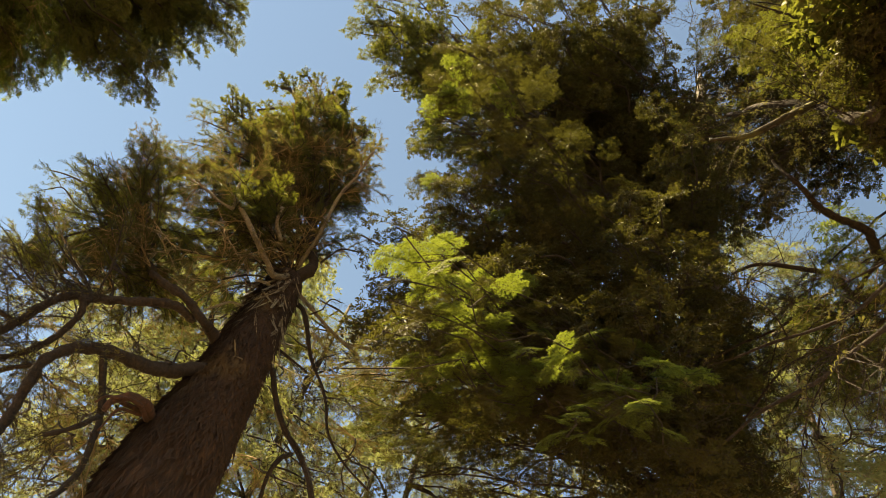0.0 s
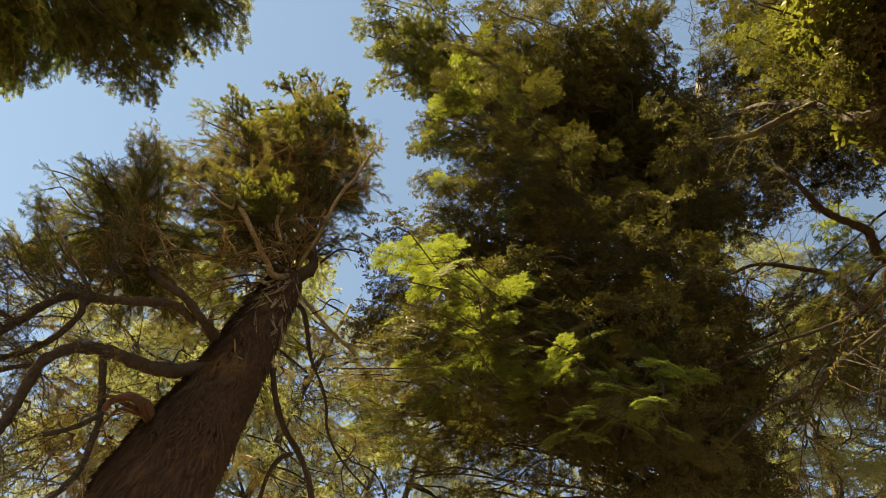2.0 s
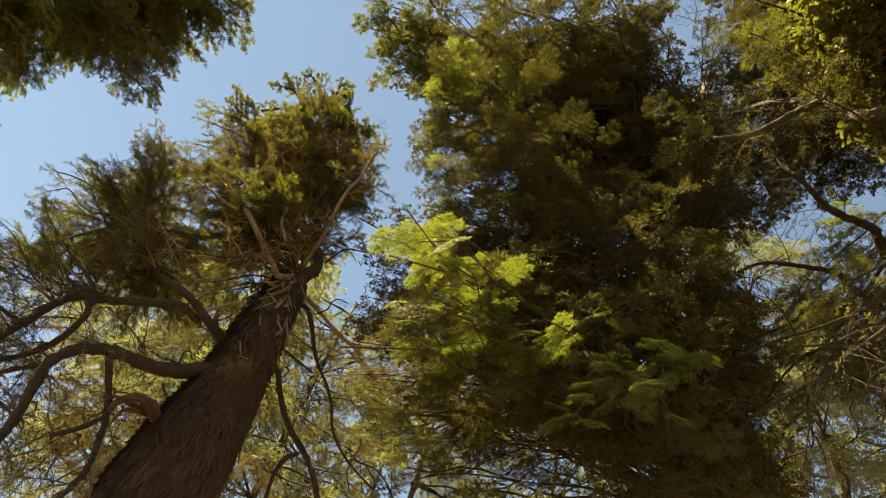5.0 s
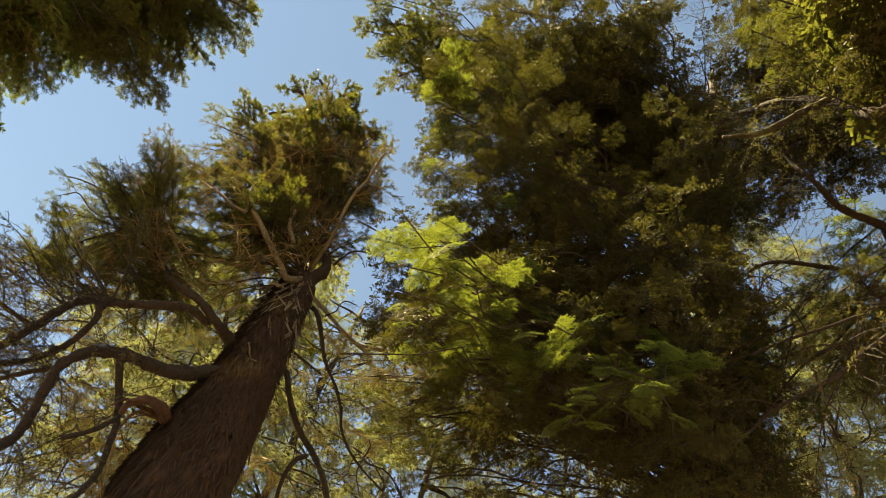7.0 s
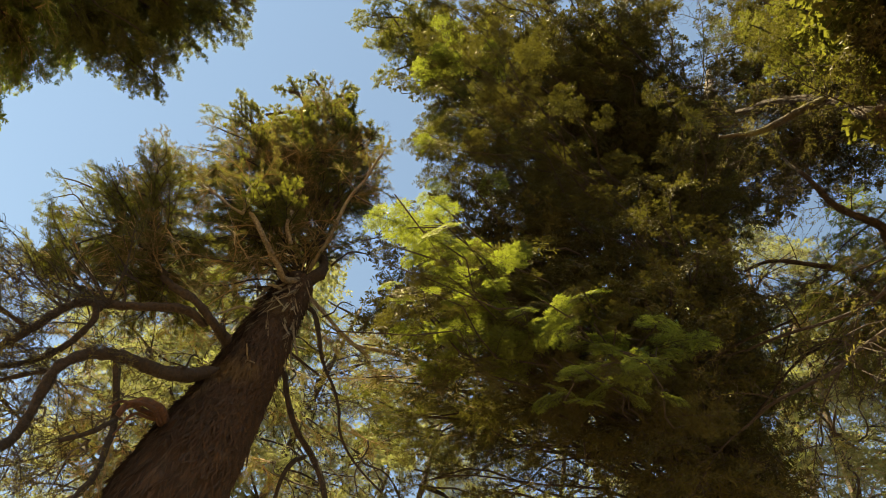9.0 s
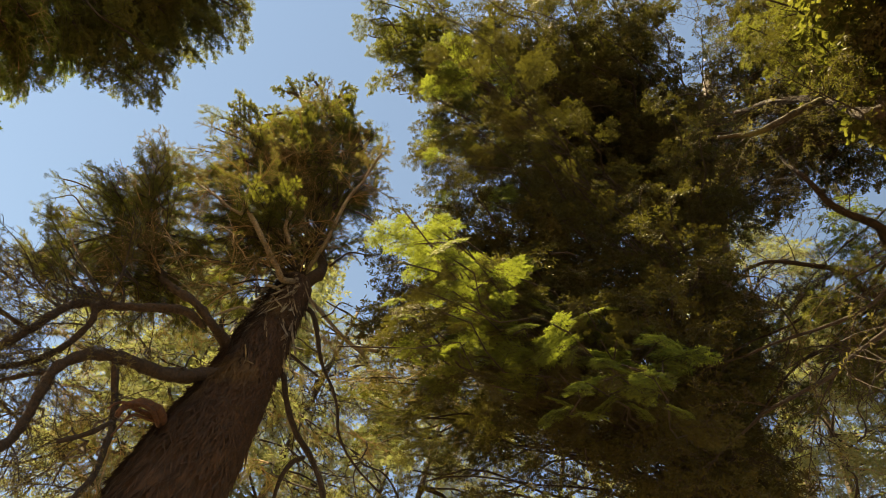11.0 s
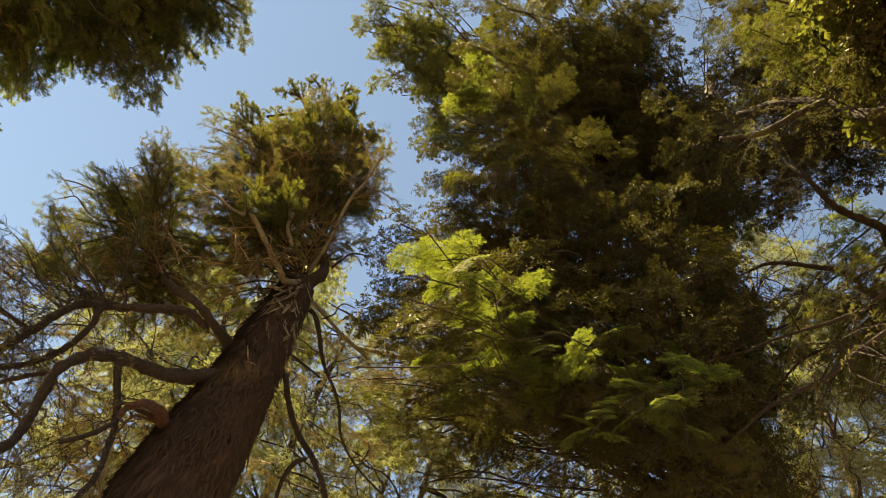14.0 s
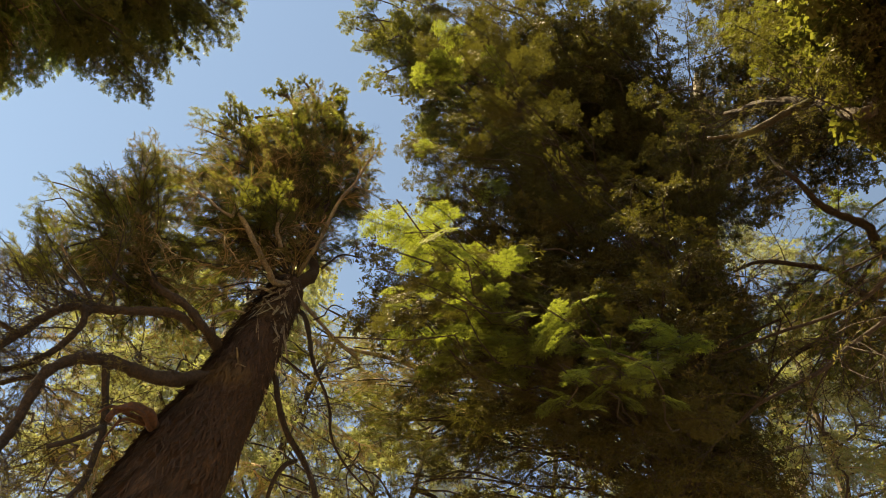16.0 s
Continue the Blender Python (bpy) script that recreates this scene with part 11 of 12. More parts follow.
# a tree further back
far4 = tree("background_conifer", -0.93, 6.94, "conifer behind the nearer trees, its needles coloured pale as if sunlit")
trunk(far4, [(-0.93, 6.94, 0.00), (-0.93, 6.94, 4.75), (-0.83, 7.04, 9.50)], [0.07, 0.05, 0.02], BARK_TALL, sides=16, steps=30)
limb(far4, [(-0.93, 6.94, 4.50), (-1.21, 5.84, 4.53), (-1.50, 4.75, 4.15)], 0.016, 0.006, "dry", first=0.15, count=4, size=0.66, seed=28)
limb(far4, [(-0.93, 6.94, 4.50), (-1.23, 5.85, 4.53), (-1.53, 4.76, 4.15)], 0.016, 0.006, "back", first=0.15, count=4, size=0.66, seed=731)
limb(far4, [(-0.93, 6.94, 4.50), (0.12, 7.36, 4.53), (1.17, 7.79, 4.15)], 0.016, 0.006, "back", first=0.15, count=4, size=0.66, seed=547)
limb(far4, [(-0.93, 6.94, 4.97), (-1.60, 7.76, 5.00), (-2.28, 8.58, 4.62)], 0.016, 0.006, "back", first=0.15, count=4, size=0.66, seed=258)
limb(far4, [(-0.93, 6.94, 4.97), (-0.66, 7.97, 5.00), (-0.39, 9.00, 4.62)], 0.016, 0.006, "back", first=0.15, count=4, size=0.66, seed=339)
limb(far4, [(-0.93, 6.94, 4.97), (0.07, 7.31, 5.00), (1.07, 7.68, 4.62)], 0.016, 0.006, "dry", first=0.15, count=4, size=0.66, seed=746)
limb(far4, [(-0.93, 6.94, 5.44), (-1.46, 7.79, 5.46), (-1.99, 8.63, 5.09)], 0.016, 0.006, "back", first=0.15, count=4, size=0.66, seed=890)
limb(far4, [(-0.93, 6.94, 5.44), (0.06, 7.12, 5.46), (1.04, 7.31, 5.09)], 0.016, 0.006, "dry", first=0.15, count=4, size=0.66, seed=613)
limb(far4, [(-0.93, 6.94, 5.44), (-1.86, 6.59, 5.46), (-2.80, 6.24, 5.09)], 0.016, 0.006, "back", first=0.15, count=4, size=0.66, seed=959)
limb(far4, [(-0.93, 6.94, 5.91), (-1.70, 6.42, 5.94), (-2.48, 5.89, 5.56)], 0.016, 0.006, "dry", first=0.15, count=4, size=0.66, seed=394)
limb(far4, [(-0.93, 6.94, 5.91), (-1.24, 6.06, 5.94), (-1.54, 5.17, 5.56)], 0.016, 0.006, "back", first=0.15, count=4, size=0.66, seed=856)
limb(far4, [(-0.93, 6.94, 5.91), (-1.86, 7.00, 5.94), (-2.79, 7.07, 5.56)], 0.016, 0.006, "back", first=0.15, count=4, size=0.66, seed=705)
limb(far4, [(-0.93, 6.94, 6.38), (-0.33, 7.57, 6.41), (0.26, 8.21, 6.03)], 0.016, 0.006, "back", first=0.15, count=4, size=0.66, seed=493)
limb(far4, [(-0.93, 6.94, 6.38), (-1.68, 6.51, 6.41), (-2.44, 6.08, 6.03)], 0.016, 0.006, "back", first=0.15, count=4, size=0.66, seed=28)
limb(far4, [(-0.93, 6.94, 6.38), (-0.11, 7.25, 6.41), (0.70, 7.56, 6.03)], 0.016, 0.006, "dry", first=0.15, count=4, size=0.66, seed=335)
limb(far4, [(-0.93, 6.94, 6.85), (-0.75, 7.72, 6.88), (-0.57, 8.51, 6.50)], 0.016, 0.006, "back", first=0.15, count=4, size=0.66, seed=49)
limb(far4, [(-0.93, 6.94, 6.85), (-0.81, 6.14, 6.88), (-0.68, 5.35, 6.50)], 0.016, 0.006, "dry", first=0.15, count=4, size=0.66, seed=47)
limb(far4, [(-0.93, 6.94, 6.85), (-0.59, 7.67, 6.88), (-0.25, 8.40, 6.50)], 0.016, 0.006, "back", first=0.15, count=4, size=0.66, seed=757)
limb(far4, [(-0.93, 6.94, 7.32), (-0.31, 6.53, 7.34), (0.31, 6.13, 6.97)], 0.016, 0.006, "dry", first=0.15, count=4, size=0.66, seed=290)
limb(far4, [(-0.93, 6.94, 7.32), (-1.32, 7.57, 7.34), (-1.71, 8.19, 6.97)], 0.016, 0.006, "back", first=0.15, count=4, size=0.66, seed=173)
limb(far4, [(-0.93, 6.94, 7.32), (-1.61, 6.65, 7.34), (-2.29, 6.37, 6.97)], 0.016, 0.006, "back", first=0.15, count=4, size=0.66, seed=672)
limb(far4, [(-0.93, 6.94, 7.79), (-0.28, 7.14, 7.81), (0.36, 7.34, 7.44)], 0.016, 0.006, "back", first=0.15, count=4, size=0.66, seed=892)
limb(far4, [(-0.93, 6.94, 7.79), (-0.89, 7.61, 7.81), (-0.86, 8.29, 7.44)], 0.016, 0.006, "back", first=0.15, count=4, size=0.66, seed=429)
limb(far4, [(-0.93, 6.94, 7.79), (-0.44, 6.48, 7.81), (0.06, 6.01, 7.44)], 0.016, 0.006, "dry", first=0.15, count=4, size=0.66, seed=919)
limb(far4, [(-0.93, 6.94, 8.26), (-1.01, 7.54, 8.29), (-1.09, 8.15, 7.91)], 0.016, 0.006, "back", first=0.15, count=4, size=0.66, seed=223)
limb(far4, [(-0.93, 6.94, 8.26), (-1.51, 7.11, 8.29), (-2.10, 7.27, 7.91)], 0.016, 0.006, "dry", first=0.15, count=4, size=0.66, seed=80)
limb(far4, [(-0.93, 6.94, 8.26), (-1.52, 7.07, 8.29), (-2.12, 7.19, 7.91)], 0.016, 0.006, "back", first=0.15, count=4, size=0.66, seed=570)
limb(far4, [(-0.93, 6.94, 8.73), (-1.44, 7.12, 8.75), (-1.96, 7.30, 8.38)], 0.016, 0.006, "dry", first=0.15, count=4, size=0.66, seed=124)
limb(far4, [(-0.93, 6.94, 8.73), (-1.42, 6.70, 8.75), (-1.90, 6.46, 8.38)], 0.016, 0.006, "back", first=0.15, count=4, size=0.66, seed=493)
limb(far4, [(-0.93, 6.94, 8.73), (-0.50, 7.27, 8.75), (-0.07, 7.61, 8.38)], 0.016, 0.006, "back", first=0.15, count=4, size=0.66, seed=808)
limb(far4, [(-0.93, 6.94, 9.20), (-1.40, 6.84, 9.22), (-1.87, 6.74, 8.85)], 0.016, 0.006, "back", first=0.15, count=4, size=0.66, seed=489)
limb(far4, [(-0.93, 6.94, 9.20), (-0.52, 7.19, 9.22), (-0.11, 7.45, 8.85)], 0.016, 0.006, "back", first=0.15, count=4, size=0.66, seed=321)
limb(far4, [(-0.93, 6.94, 9.20), (-1.15, 7.36, 9.22), (-1.37, 7.79, 8.85)], 0.016, 0.006, "dry", first=0.15, count=4, size=0.66, seed=279)

# a tree further back
far5 = tree("background_conifer", -2.08, 7.21, "conifer behind the nearer trees, its needles coloured pale as if sunlit")
trunk(far5, [(-2.08, 7.21, 0.00), (-2.08, 7.21, 4.50), (-1.98, 7.31, 9.00)], [0.07, 0.05, 0.02], BARK_TALL, sides=16, steps=30)
limb(far5, [(-2.08, 7.21, 4.50), (-1.26, 6.43, 4.53), (-0.45, 5.66, 4.15)], 0.016, 0.006, "dry", first=0.15, count=4, size=0.66, seed=715)
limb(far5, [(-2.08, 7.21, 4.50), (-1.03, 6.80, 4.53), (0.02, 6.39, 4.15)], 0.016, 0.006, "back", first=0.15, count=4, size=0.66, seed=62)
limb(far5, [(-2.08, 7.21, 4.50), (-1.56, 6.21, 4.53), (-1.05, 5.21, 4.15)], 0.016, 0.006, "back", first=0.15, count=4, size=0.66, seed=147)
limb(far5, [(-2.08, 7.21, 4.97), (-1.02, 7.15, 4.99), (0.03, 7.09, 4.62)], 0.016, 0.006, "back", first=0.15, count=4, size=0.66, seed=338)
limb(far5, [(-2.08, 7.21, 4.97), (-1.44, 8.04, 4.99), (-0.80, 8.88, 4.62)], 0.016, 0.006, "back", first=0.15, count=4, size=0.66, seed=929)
limb(far5, [(-2.08, 7.21, 4.97), (-1.23, 7.84, 4.99), (-0.39, 8.48, 4.62)], 0.016, 0.006, "dry", first=0.15, count=4, size=0.66, seed=376)
limb(far5, [(-2.08, 7.21, 5.43), (-2.17, 6.23, 5.46), (-2.26, 5.24, 5.08)], 0.016, 0.006, "back", first=0.15, count=4, size=0.66, seed=577)
limb(far5, [(-2.08, 7.21, 5.43), (-2.61, 6.37, 5.46), (-3.13, 5.54, 5.08)], 0.016, 0.006, "dry", first=0.15, count=4, size=0.66, seed=902)
limb(far5, [(-2.08, 7.21, 5.43), (-2.67, 6.42, 5.46), (-3.26, 5.63, 5.08)], 0.016, 0.006, "back", first=0.15, count=4, size=0.66, seed=810)
limb(far5, [(-2.08, 7.21, 5.90), (-2.42, 6.36, 5.92), (-2.76, 5.51, 5.55)], 0.016, 0.006, "dry", first=0.15, count=4, size=0.66, seed=144)
limb(far5, [(-2.08, 7.21, 5.90), (-2.73, 7.84, 5.92), (-3.39, 8.48, 5.55)], 0.016, 0.006, "back", first=0.15, count=4, size=0.66, seed=112)
limb(far5, [(-2.08, 7.21, 5.90), (-2.25, 6.31, 5.92), (-2.42, 5.41, 5.55)], 0.016, 0.006, "back", first=0.15, count=4, size=0.66, seed=148)
limb(far5, [(-2.08, 7.21, 6.37), (-2.38, 6.42, 6.39), (-2.69, 5.63, 6.02)], 0.016, 0.006, "back", first=0.15, count=4, size=0.66, seed=912)
limb(far5, [(-2.08, 7.21, 6.37), (-2.14, 8.05, 6.39), (-2.21, 8.89, 6.02)], 0.016, 0.006, "back", first=0.15, count=4, size=0.66, seed=813)
limb(far5, [(-2.08, 7.21, 6.37), (-2.79, 6.76, 6.39), (-3.51, 6.31, 6.02)], 0.016, 0.006, "dry", first=0.15, count=4, size=0.66, seed=605)
limb(far5, [(-2.08, 7.21, 6.83), (-2.77, 6.85, 6.86), (-3.46, 6.50, 6.48)], 0.016, 0.006, "back", first=0.15, count=4, size=0.66, seed=819)
limb(far5, [(-2.08, 7.21, 6.83), (-1.59, 6.61, 6.86), (-1.09, 6.01, 6.48)], 0.016, 0.006, "dry", first=0.15, count=4, size=0.66, seed=487)
limb(far5, [(-2.08, 7.21, 6.83), (-2.43, 7.90, 6.86), (-2.78, 8.59, 6.48)], 0.016, 0.006, "back", first=0.15, count=4, size=0.66, seed=649)
limb(far5, [(-2.08, 7.21, 7.30), (-2.65, 6.79, 7.32), (-3.21, 6.37, 6.95)], 0.016, 0.006, "dry", first=0.15, count=4, size=0.66, seed=640)
limb(far5, [(-2.08, 7.21, 7.30), (-2.00, 6.51, 7.32), (-1.91, 5.81, 6.95)], 0.016, 0.006, "back", first=0.15, count=4, size=0.66, seed=272)
limb(far5, [(-2.08, 7.21, 7.30), (-1.40, 7.01, 7.32), (-0.72, 6.81, 6.95)], 0.016, 0.006, "back", first=0.15, count=4, size=0.66, seed=678)
limb(far5, [(-2.08, 7.21, 7.77), (-1.69, 7.71, 7.79), (-1.30, 8.21, 7.42)], 0.016, 0.006, "back", first=0.15, count=4, size=0.66, seed=851)
limb(far5, [(-2.08, 7.21, 7.77), (-1.57, 7.59, 7.79), (-1.06, 7.97, 7.42)], 0.016, 0.006, "back", first=0.15, count=4, size=0.66, seed=252)
limb(far5, [(-2.08, 7.21, 7.77), (-1.44, 7.16, 7.79), (-0.81, 7.12, 7.42)], 0.016, 0.006, "dry", first=0.15, count=4, size=0.66, seed=556)
limb(far5, [(-2.08, 7.21, 8.23), (-2.36, 6.72, 8.26), (-2.64, 6.23, 7.88)], 0.016, 0.006, "back", first=0.15, count=4, size=0.66, seed=836)
limb(far5, [(-2.08, 7.21, 8.23), (-2.42, 7.66, 8.26), (-2.76, 8.11, 7.88)], 0.016, 0.006, "dry", first=0.15, count=4, size=0.66, seed=707)
limb(far5, [(-2.08, 7.21, 8.23), (-1.79, 7.69, 8.26), (-1.49, 8.17, 7.88)], 0.016, 0.006, "back", first=0.15, count=4, size=0.66, seed=342)
limb(far5, [(-2.08, 7.21, 8.70), (-2.54, 7.37, 8.72), (-3.01, 7.53, 8.35)], 0.016, 0.006, "dry", first=0.15, count=4, size=0.66, seed=635)
limb(far5, [(-2.08, 7.21, 8.70), (-1.74, 7.57, 8.72), (-1.41, 7.94, 8.35)], 0.016, 0.006, "back", first=0.15, count=4, size=0.66, seed=829)
limb(far5, [(-2.08, 7.21, 8.70), (-1.75, 6.83, 8.72), (-1.43, 6.46, 8.35)], 0.016, 0.006, "back", first=0.15, count=4, size=0.66, seed=126)

# a tree further back
far6 = tree("background_conifer", -1.70, 5.34, "conifer behind the nearer trees, its needles coloured pale as if sunlit")
trunk(far6, [(-1.70, 5.34, 0.00), (-1.70, 5.34, 3.60), (-1.60, 5.44, 7.20)], [0.07, 0.05, 0.02], BARK_TALL, sides=16, steps=30)
limb(far6, [(-1.70, 5.34, 4.50), (-1.30, 4.32, 4.53), (-0.91, 3.30, 4.15)], 0.016, 0.006, "dry", first=0.15, count=4, size=0.66, seed=390)
limb(far6, [(-1.70, 5.34, 4.50), (-2.53, 4.63, 4.53), (-3.36, 3.92, 4.15)], 0.016, 0.006, "back", first=0.15, count=4, size=0.66, seed=321)
limb(far6, [(-1.70, 5.34, 4.50), (-0.61, 5.28, 4.53), (0.49, 5.22, 4.15)], 0.016, 0.006, "back", first=0.15, count=4, size=0.66, seed=246)
limb(far6, [(-1.70, 5.34, 4.98), (-1.03, 6.07, 5.01), (-0.36, 6.80, 4.63)], 0.016, 0.006, "back", first=0.15, count=4, size=0.66, seed=417)
limb(far6, [(-1.70, 5.34, 4.98), (-1.24, 4.46, 5.01), (-0.79, 3.58, 4.63)], 0.016, 0.006, "back", first=0.15, count=4, size=0.66, seed=199)
limb(far6, [(-1.70, 5.34, 4.98), (-2.56, 5.82, 5.01), (-3.43, 6.30, 4.63)], 0.016, 0.006, "dry", first=0.15, count=4, size=0.66, seed=487)
limb(far6, [(-1.70, 5.34, 5.46), (-2.10, 4.54, 5.49), (-2.49, 3.75, 5.11)], 0.016, 0.006, "back", first=0.15, count=4, size=0.66, seed=310)
limb(far6, [(-1.70, 5.34, 5.46), (-0.90, 4.95, 5.49), (-0.10, 4.55, 5.11)], 0.016, 0.006, "dry", first=0.15, count=4, size=0.66, seed=108)
limb(far6, [(-1.70, 5.34, 5.46), (-2.19, 6.07, 5.49), (-2.68, 6.81, 5.11)], 0.016, 0.006, "back", first=0.15, count=4, size=0.66, seed=307)
limb(far6, [(-1.70, 5.34, 5.94), (-1.10, 4.83, 5.97), (-0.50, 4.32, 5.59)], 0.016, 0.006, "dry", first=0.15, count=4, size=0.66, seed=894)
limb(far6, [(-1.70, 5.34, 5.94), (-2.48, 5.26, 5.97), (-3.26, 5.19, 5.59)], 0.016, 0.006, "back", first=0.15, count=4, size=0.66, seed=850)
limb(far6, [(-1.70, 5.34, 5.94), (-2.05, 4.64, 5.97), (-2.40, 3.94, 5.59)], 0.016, 0.006, "back", first=0.15, count=4, size=0.66, seed=155)
limb(far6, [(-1.70, 5.34, 6.42), (-2.37, 5.24, 6.45), (-3.05, 5.14, 6.07)], 0.016, 0.006, "back", first=0.15, count=4, size=0.66, seed=363)
limb(far6, [(-1.70, 5.34, 6.42), (-1.98, 5.96, 6.45), (-2.26, 6.58, 6.07)], 0.016, 0.006, "back", first=0.15, count=4, size=0.66, seed=732)
limb(far6, [(-1.70, 5.34, 6.42), (-1.91, 4.69, 6.45), (-2.12, 4.04, 6.07)], 0.016, 0.006, "dry", first=0.15, count=4, size=0.66, seed=566)
limb(far6, [(-1.70, 5.34, 6.90), (-2.06, 5.78, 6.93), (-2.43, 6.23, 6.55)], 0.016, 0.006, "back", first=0.15, count=4, size=0.66, seed=326)
limb(far6, [(-1.70, 5.34, 6.90), (-2.10, 4.92, 6.93), (-2.50, 4.50, 6.55)], 0.016, 0.006, "dry", first=0.15, count=4, size=0.66, seed=186)
limb(far6, [(-1.70, 5.34, 6.90), (-2.27, 5.44, 6.93), (-2.83, 5.55, 6.55)], 0.016, 0.006, "back", first=0.15, count=4, size=0.66, seed=805)

# a tree further back
far7 = tree("background_conifer", 4.53, 4.52, "conifer behind the nearer trees, its needles coloured pale as if sunlit")
trunk(far7, [(4.53, 4.52, 0.00), (4.53, 4.52, 4.75), (4.63, 4.62, 9.50)], [0.07, 0.05, 0.02], BARK_TALL, sides=16, steps=30)
limb(far7, [(4.53, 4.52, 4.50), (3.48, 4.94, 4.53), (2.43, 5.36, 4.15)], 0.016, 0.006, "dry", first=0.15, count=4, size=0.66, seed=839)
limb(far7, [(4.53, 4.52, 4.50), (5.45, 3.87, 4.53), (6.37, 3.21, 4.15)], 0.016, 0.006, "back", first=0.15, count=4, size=0.66, seed=425)
limb(far7, [(4.53, 4.52, 4.50), (5.43, 3.84, 4.53), (6.33, 3.15, 4.15)], 0.016, 0.006, "back", first=0.15, count=4, size=0.66, seed=730)
limb(far7, [(4.53, 4.52, 4.97), (5.58, 4.33, 5.00), (6.63, 4.14, 4.62)], 0.016, 0.006, "back", first=0.15, count=4, size=0.66, seed=909)
limb(far7, [(4.53, 4.52, 4.97), (3.49, 4.76, 5.00), (2.45, 5.00, 4.62)], 0.016, 0.006, "back", first=0.15, count=4, size=0.66, seed=251)
limb(far7, [(4.53, 4.52, 4.97), (3.51, 4.22, 5.00), (2.49, 3.92, 4.62)], 0.016, 0.006, "dry", first=0.15, count=4, size=0.66, seed=525)
limb(far7, [(4.53, 4.52, 5.44), (5.47, 4.86, 5.46), (6.41, 5.20, 5.09)], 0.016, 0.006, "back", first=0.15, count=4, size=0.66, seed=364)
limb(far7, [(4.53, 4.52, 5.44), (5.08, 3.69, 5.46), (5.63, 2.85, 5.09)], 0.016, 0.006, "dry", first=0.15, count=4, size=0.66, seed=925)
limb(far7, [(4.53, 4.52, 5.44), (5.09, 3.69, 5.46), (5.64, 2.86, 5.09)], 0.016, 0.006, "back", first=0.15, count=4, size=0.66, seed=87)
limb(far7, [(4.53, 4.52, 5.91), (3.65, 4.85, 5.94), (2.78, 5.17, 5.56)], 0.016, 0.006, "dry", first=0.15, count=4, size=0.66, seed=200)
limb(far7, [(4.53, 4.52, 5.91), (5.43, 4.28, 5.94), (6.34, 4.04, 5.56)], 0.016, 0.006, "back", first=0.15, count=4, size=0.66, seed=879)
limb(far7, [(4.53, 4.52, 5.91), (3.88, 3.85, 5.94), (3.23, 3.17, 5.56)], 0.016, 0.006, "back", first=0.15, count=4, size=0.66, seed=181)
limb(far7, [(4.53, 4.52, 6.38), (4.71, 5.37, 6.41), (4.89, 6.22, 6.03)], 0.016, 0.006, "back", first=0.15, count=4, size=0.66, seed=400)
limb(far7, [(4.53, 4.52, 6.38), (4.72, 5.37, 6.41), (4.92, 6.22, 6.03)], 0.016, 0.006, "back", first=0.15, count=4, size=0.66, seed=673)
limb(far7, [(4.53, 4.52, 6.38), (4.05, 3.80, 6.41), (3.57, 3.07, 6.03)], 0.016, 0.006, "dry", first=0.15, count=4, size=0.66, seed=645)
limb(far7, [(4.53, 4.52, 6.85), (3.95, 3.96, 6.88), (3.37, 3.40, 6.50)], 0.016, 0.006, "back", first=0.15, count=4, size=0.66, seed=521)
limb(far7, [(4.53, 4.52, 6.85), (4.87, 3.79, 6.88), (5.20, 3.06, 6.50)], 0.016, 0.006, "dry", first=0.15, count=4, size=0.66, seed=206)
limb(far7, [(4.53, 4.52, 6.85), (5.25, 4.16, 6.88), (5.97, 3.80, 6.50)], 0.016, 0.006, "back", first=0.15, count=4, size=0.66, seed=445)
limb(far7, [(4.53, 4.52, 7.32), (4.17, 3.87, 7.34), (3.81, 3.23, 6.97)], 0.016, 0.006, "dry", first=0.15, count=4, size=0.66, seed=747)
limb(far7, [(4.53, 4.52, 7.32), (5.24, 4.73, 7.34), (5.95, 4.94, 6.97)], 0.016, 0.006, "back", first=0.15, count=4, size=0.66, seed=107)
limb(far7, [(4.53, 4.52, 7.32), (5.26, 4.43, 7.34), (6.00, 4.34, 6.97)], 0.016, 0.006, "back", first=0.15, count=4, size=0.66, seed=359)
limb(far7, [(4.53, 4.52, 7.79), (4.87, 5.10, 7.81), (5.22, 5.68, 7.44)], 0.016, 0.006, "back", first=0.15, count=4, size=0.66, seed=255)
limb(far7, [(4.53, 4.52, 7.79), (3.86, 4.60, 7.81), (3.19, 4.69, 7.44)], 0.016, 0.006, "back", first=0.15, count=4, size=0.66, seed=662)
limb(far7, [(4.53, 4.52, 7.79), (4.51, 5.20, 7.81), (4.48, 5.87, 7.44)], 0.016, 0.006, "dry", first=0.15, count=4, size=0.66, seed=763)
limb(far7, [(4.53, 4.52, 8.26), (5.01, 4.90, 8.29), (5.49, 5.27, 7.91)], 0.016, 0.006, "back", first=0.15, count=4, size=0.66, seed=966)
limb(far7, [(4.53, 4.52, 8.26), (5.10, 4.31, 8.29), (5.67, 4.09, 7.91)], 0.016, 0.006, "dry", first=0.15, count=4, size=0.66, seed=341)
limb(far7, [(4.53, 4.52, 8.26), (5.08, 4.25, 8.29), (5.63, 3.99, 7.91)], 0.016, 0.006, "back", first=0.15, count=4, size=0.66, seed=480)
limb(far7, [(4.53, 4.52, 8.73), (4.69, 5.04, 8.75), (4.85, 5.56, 8.38)], 0.016, 0.006, "dry", first=0.15, count=4, size=0.66, seed=323)
limb(far7, [(4.53, 4.52, 8.73), (5.07, 4.52, 8.75), (5.62, 4.52, 8.38)], 0.016, 0.006, "back", first=0.15, count=4, size=0.66, seed=969)
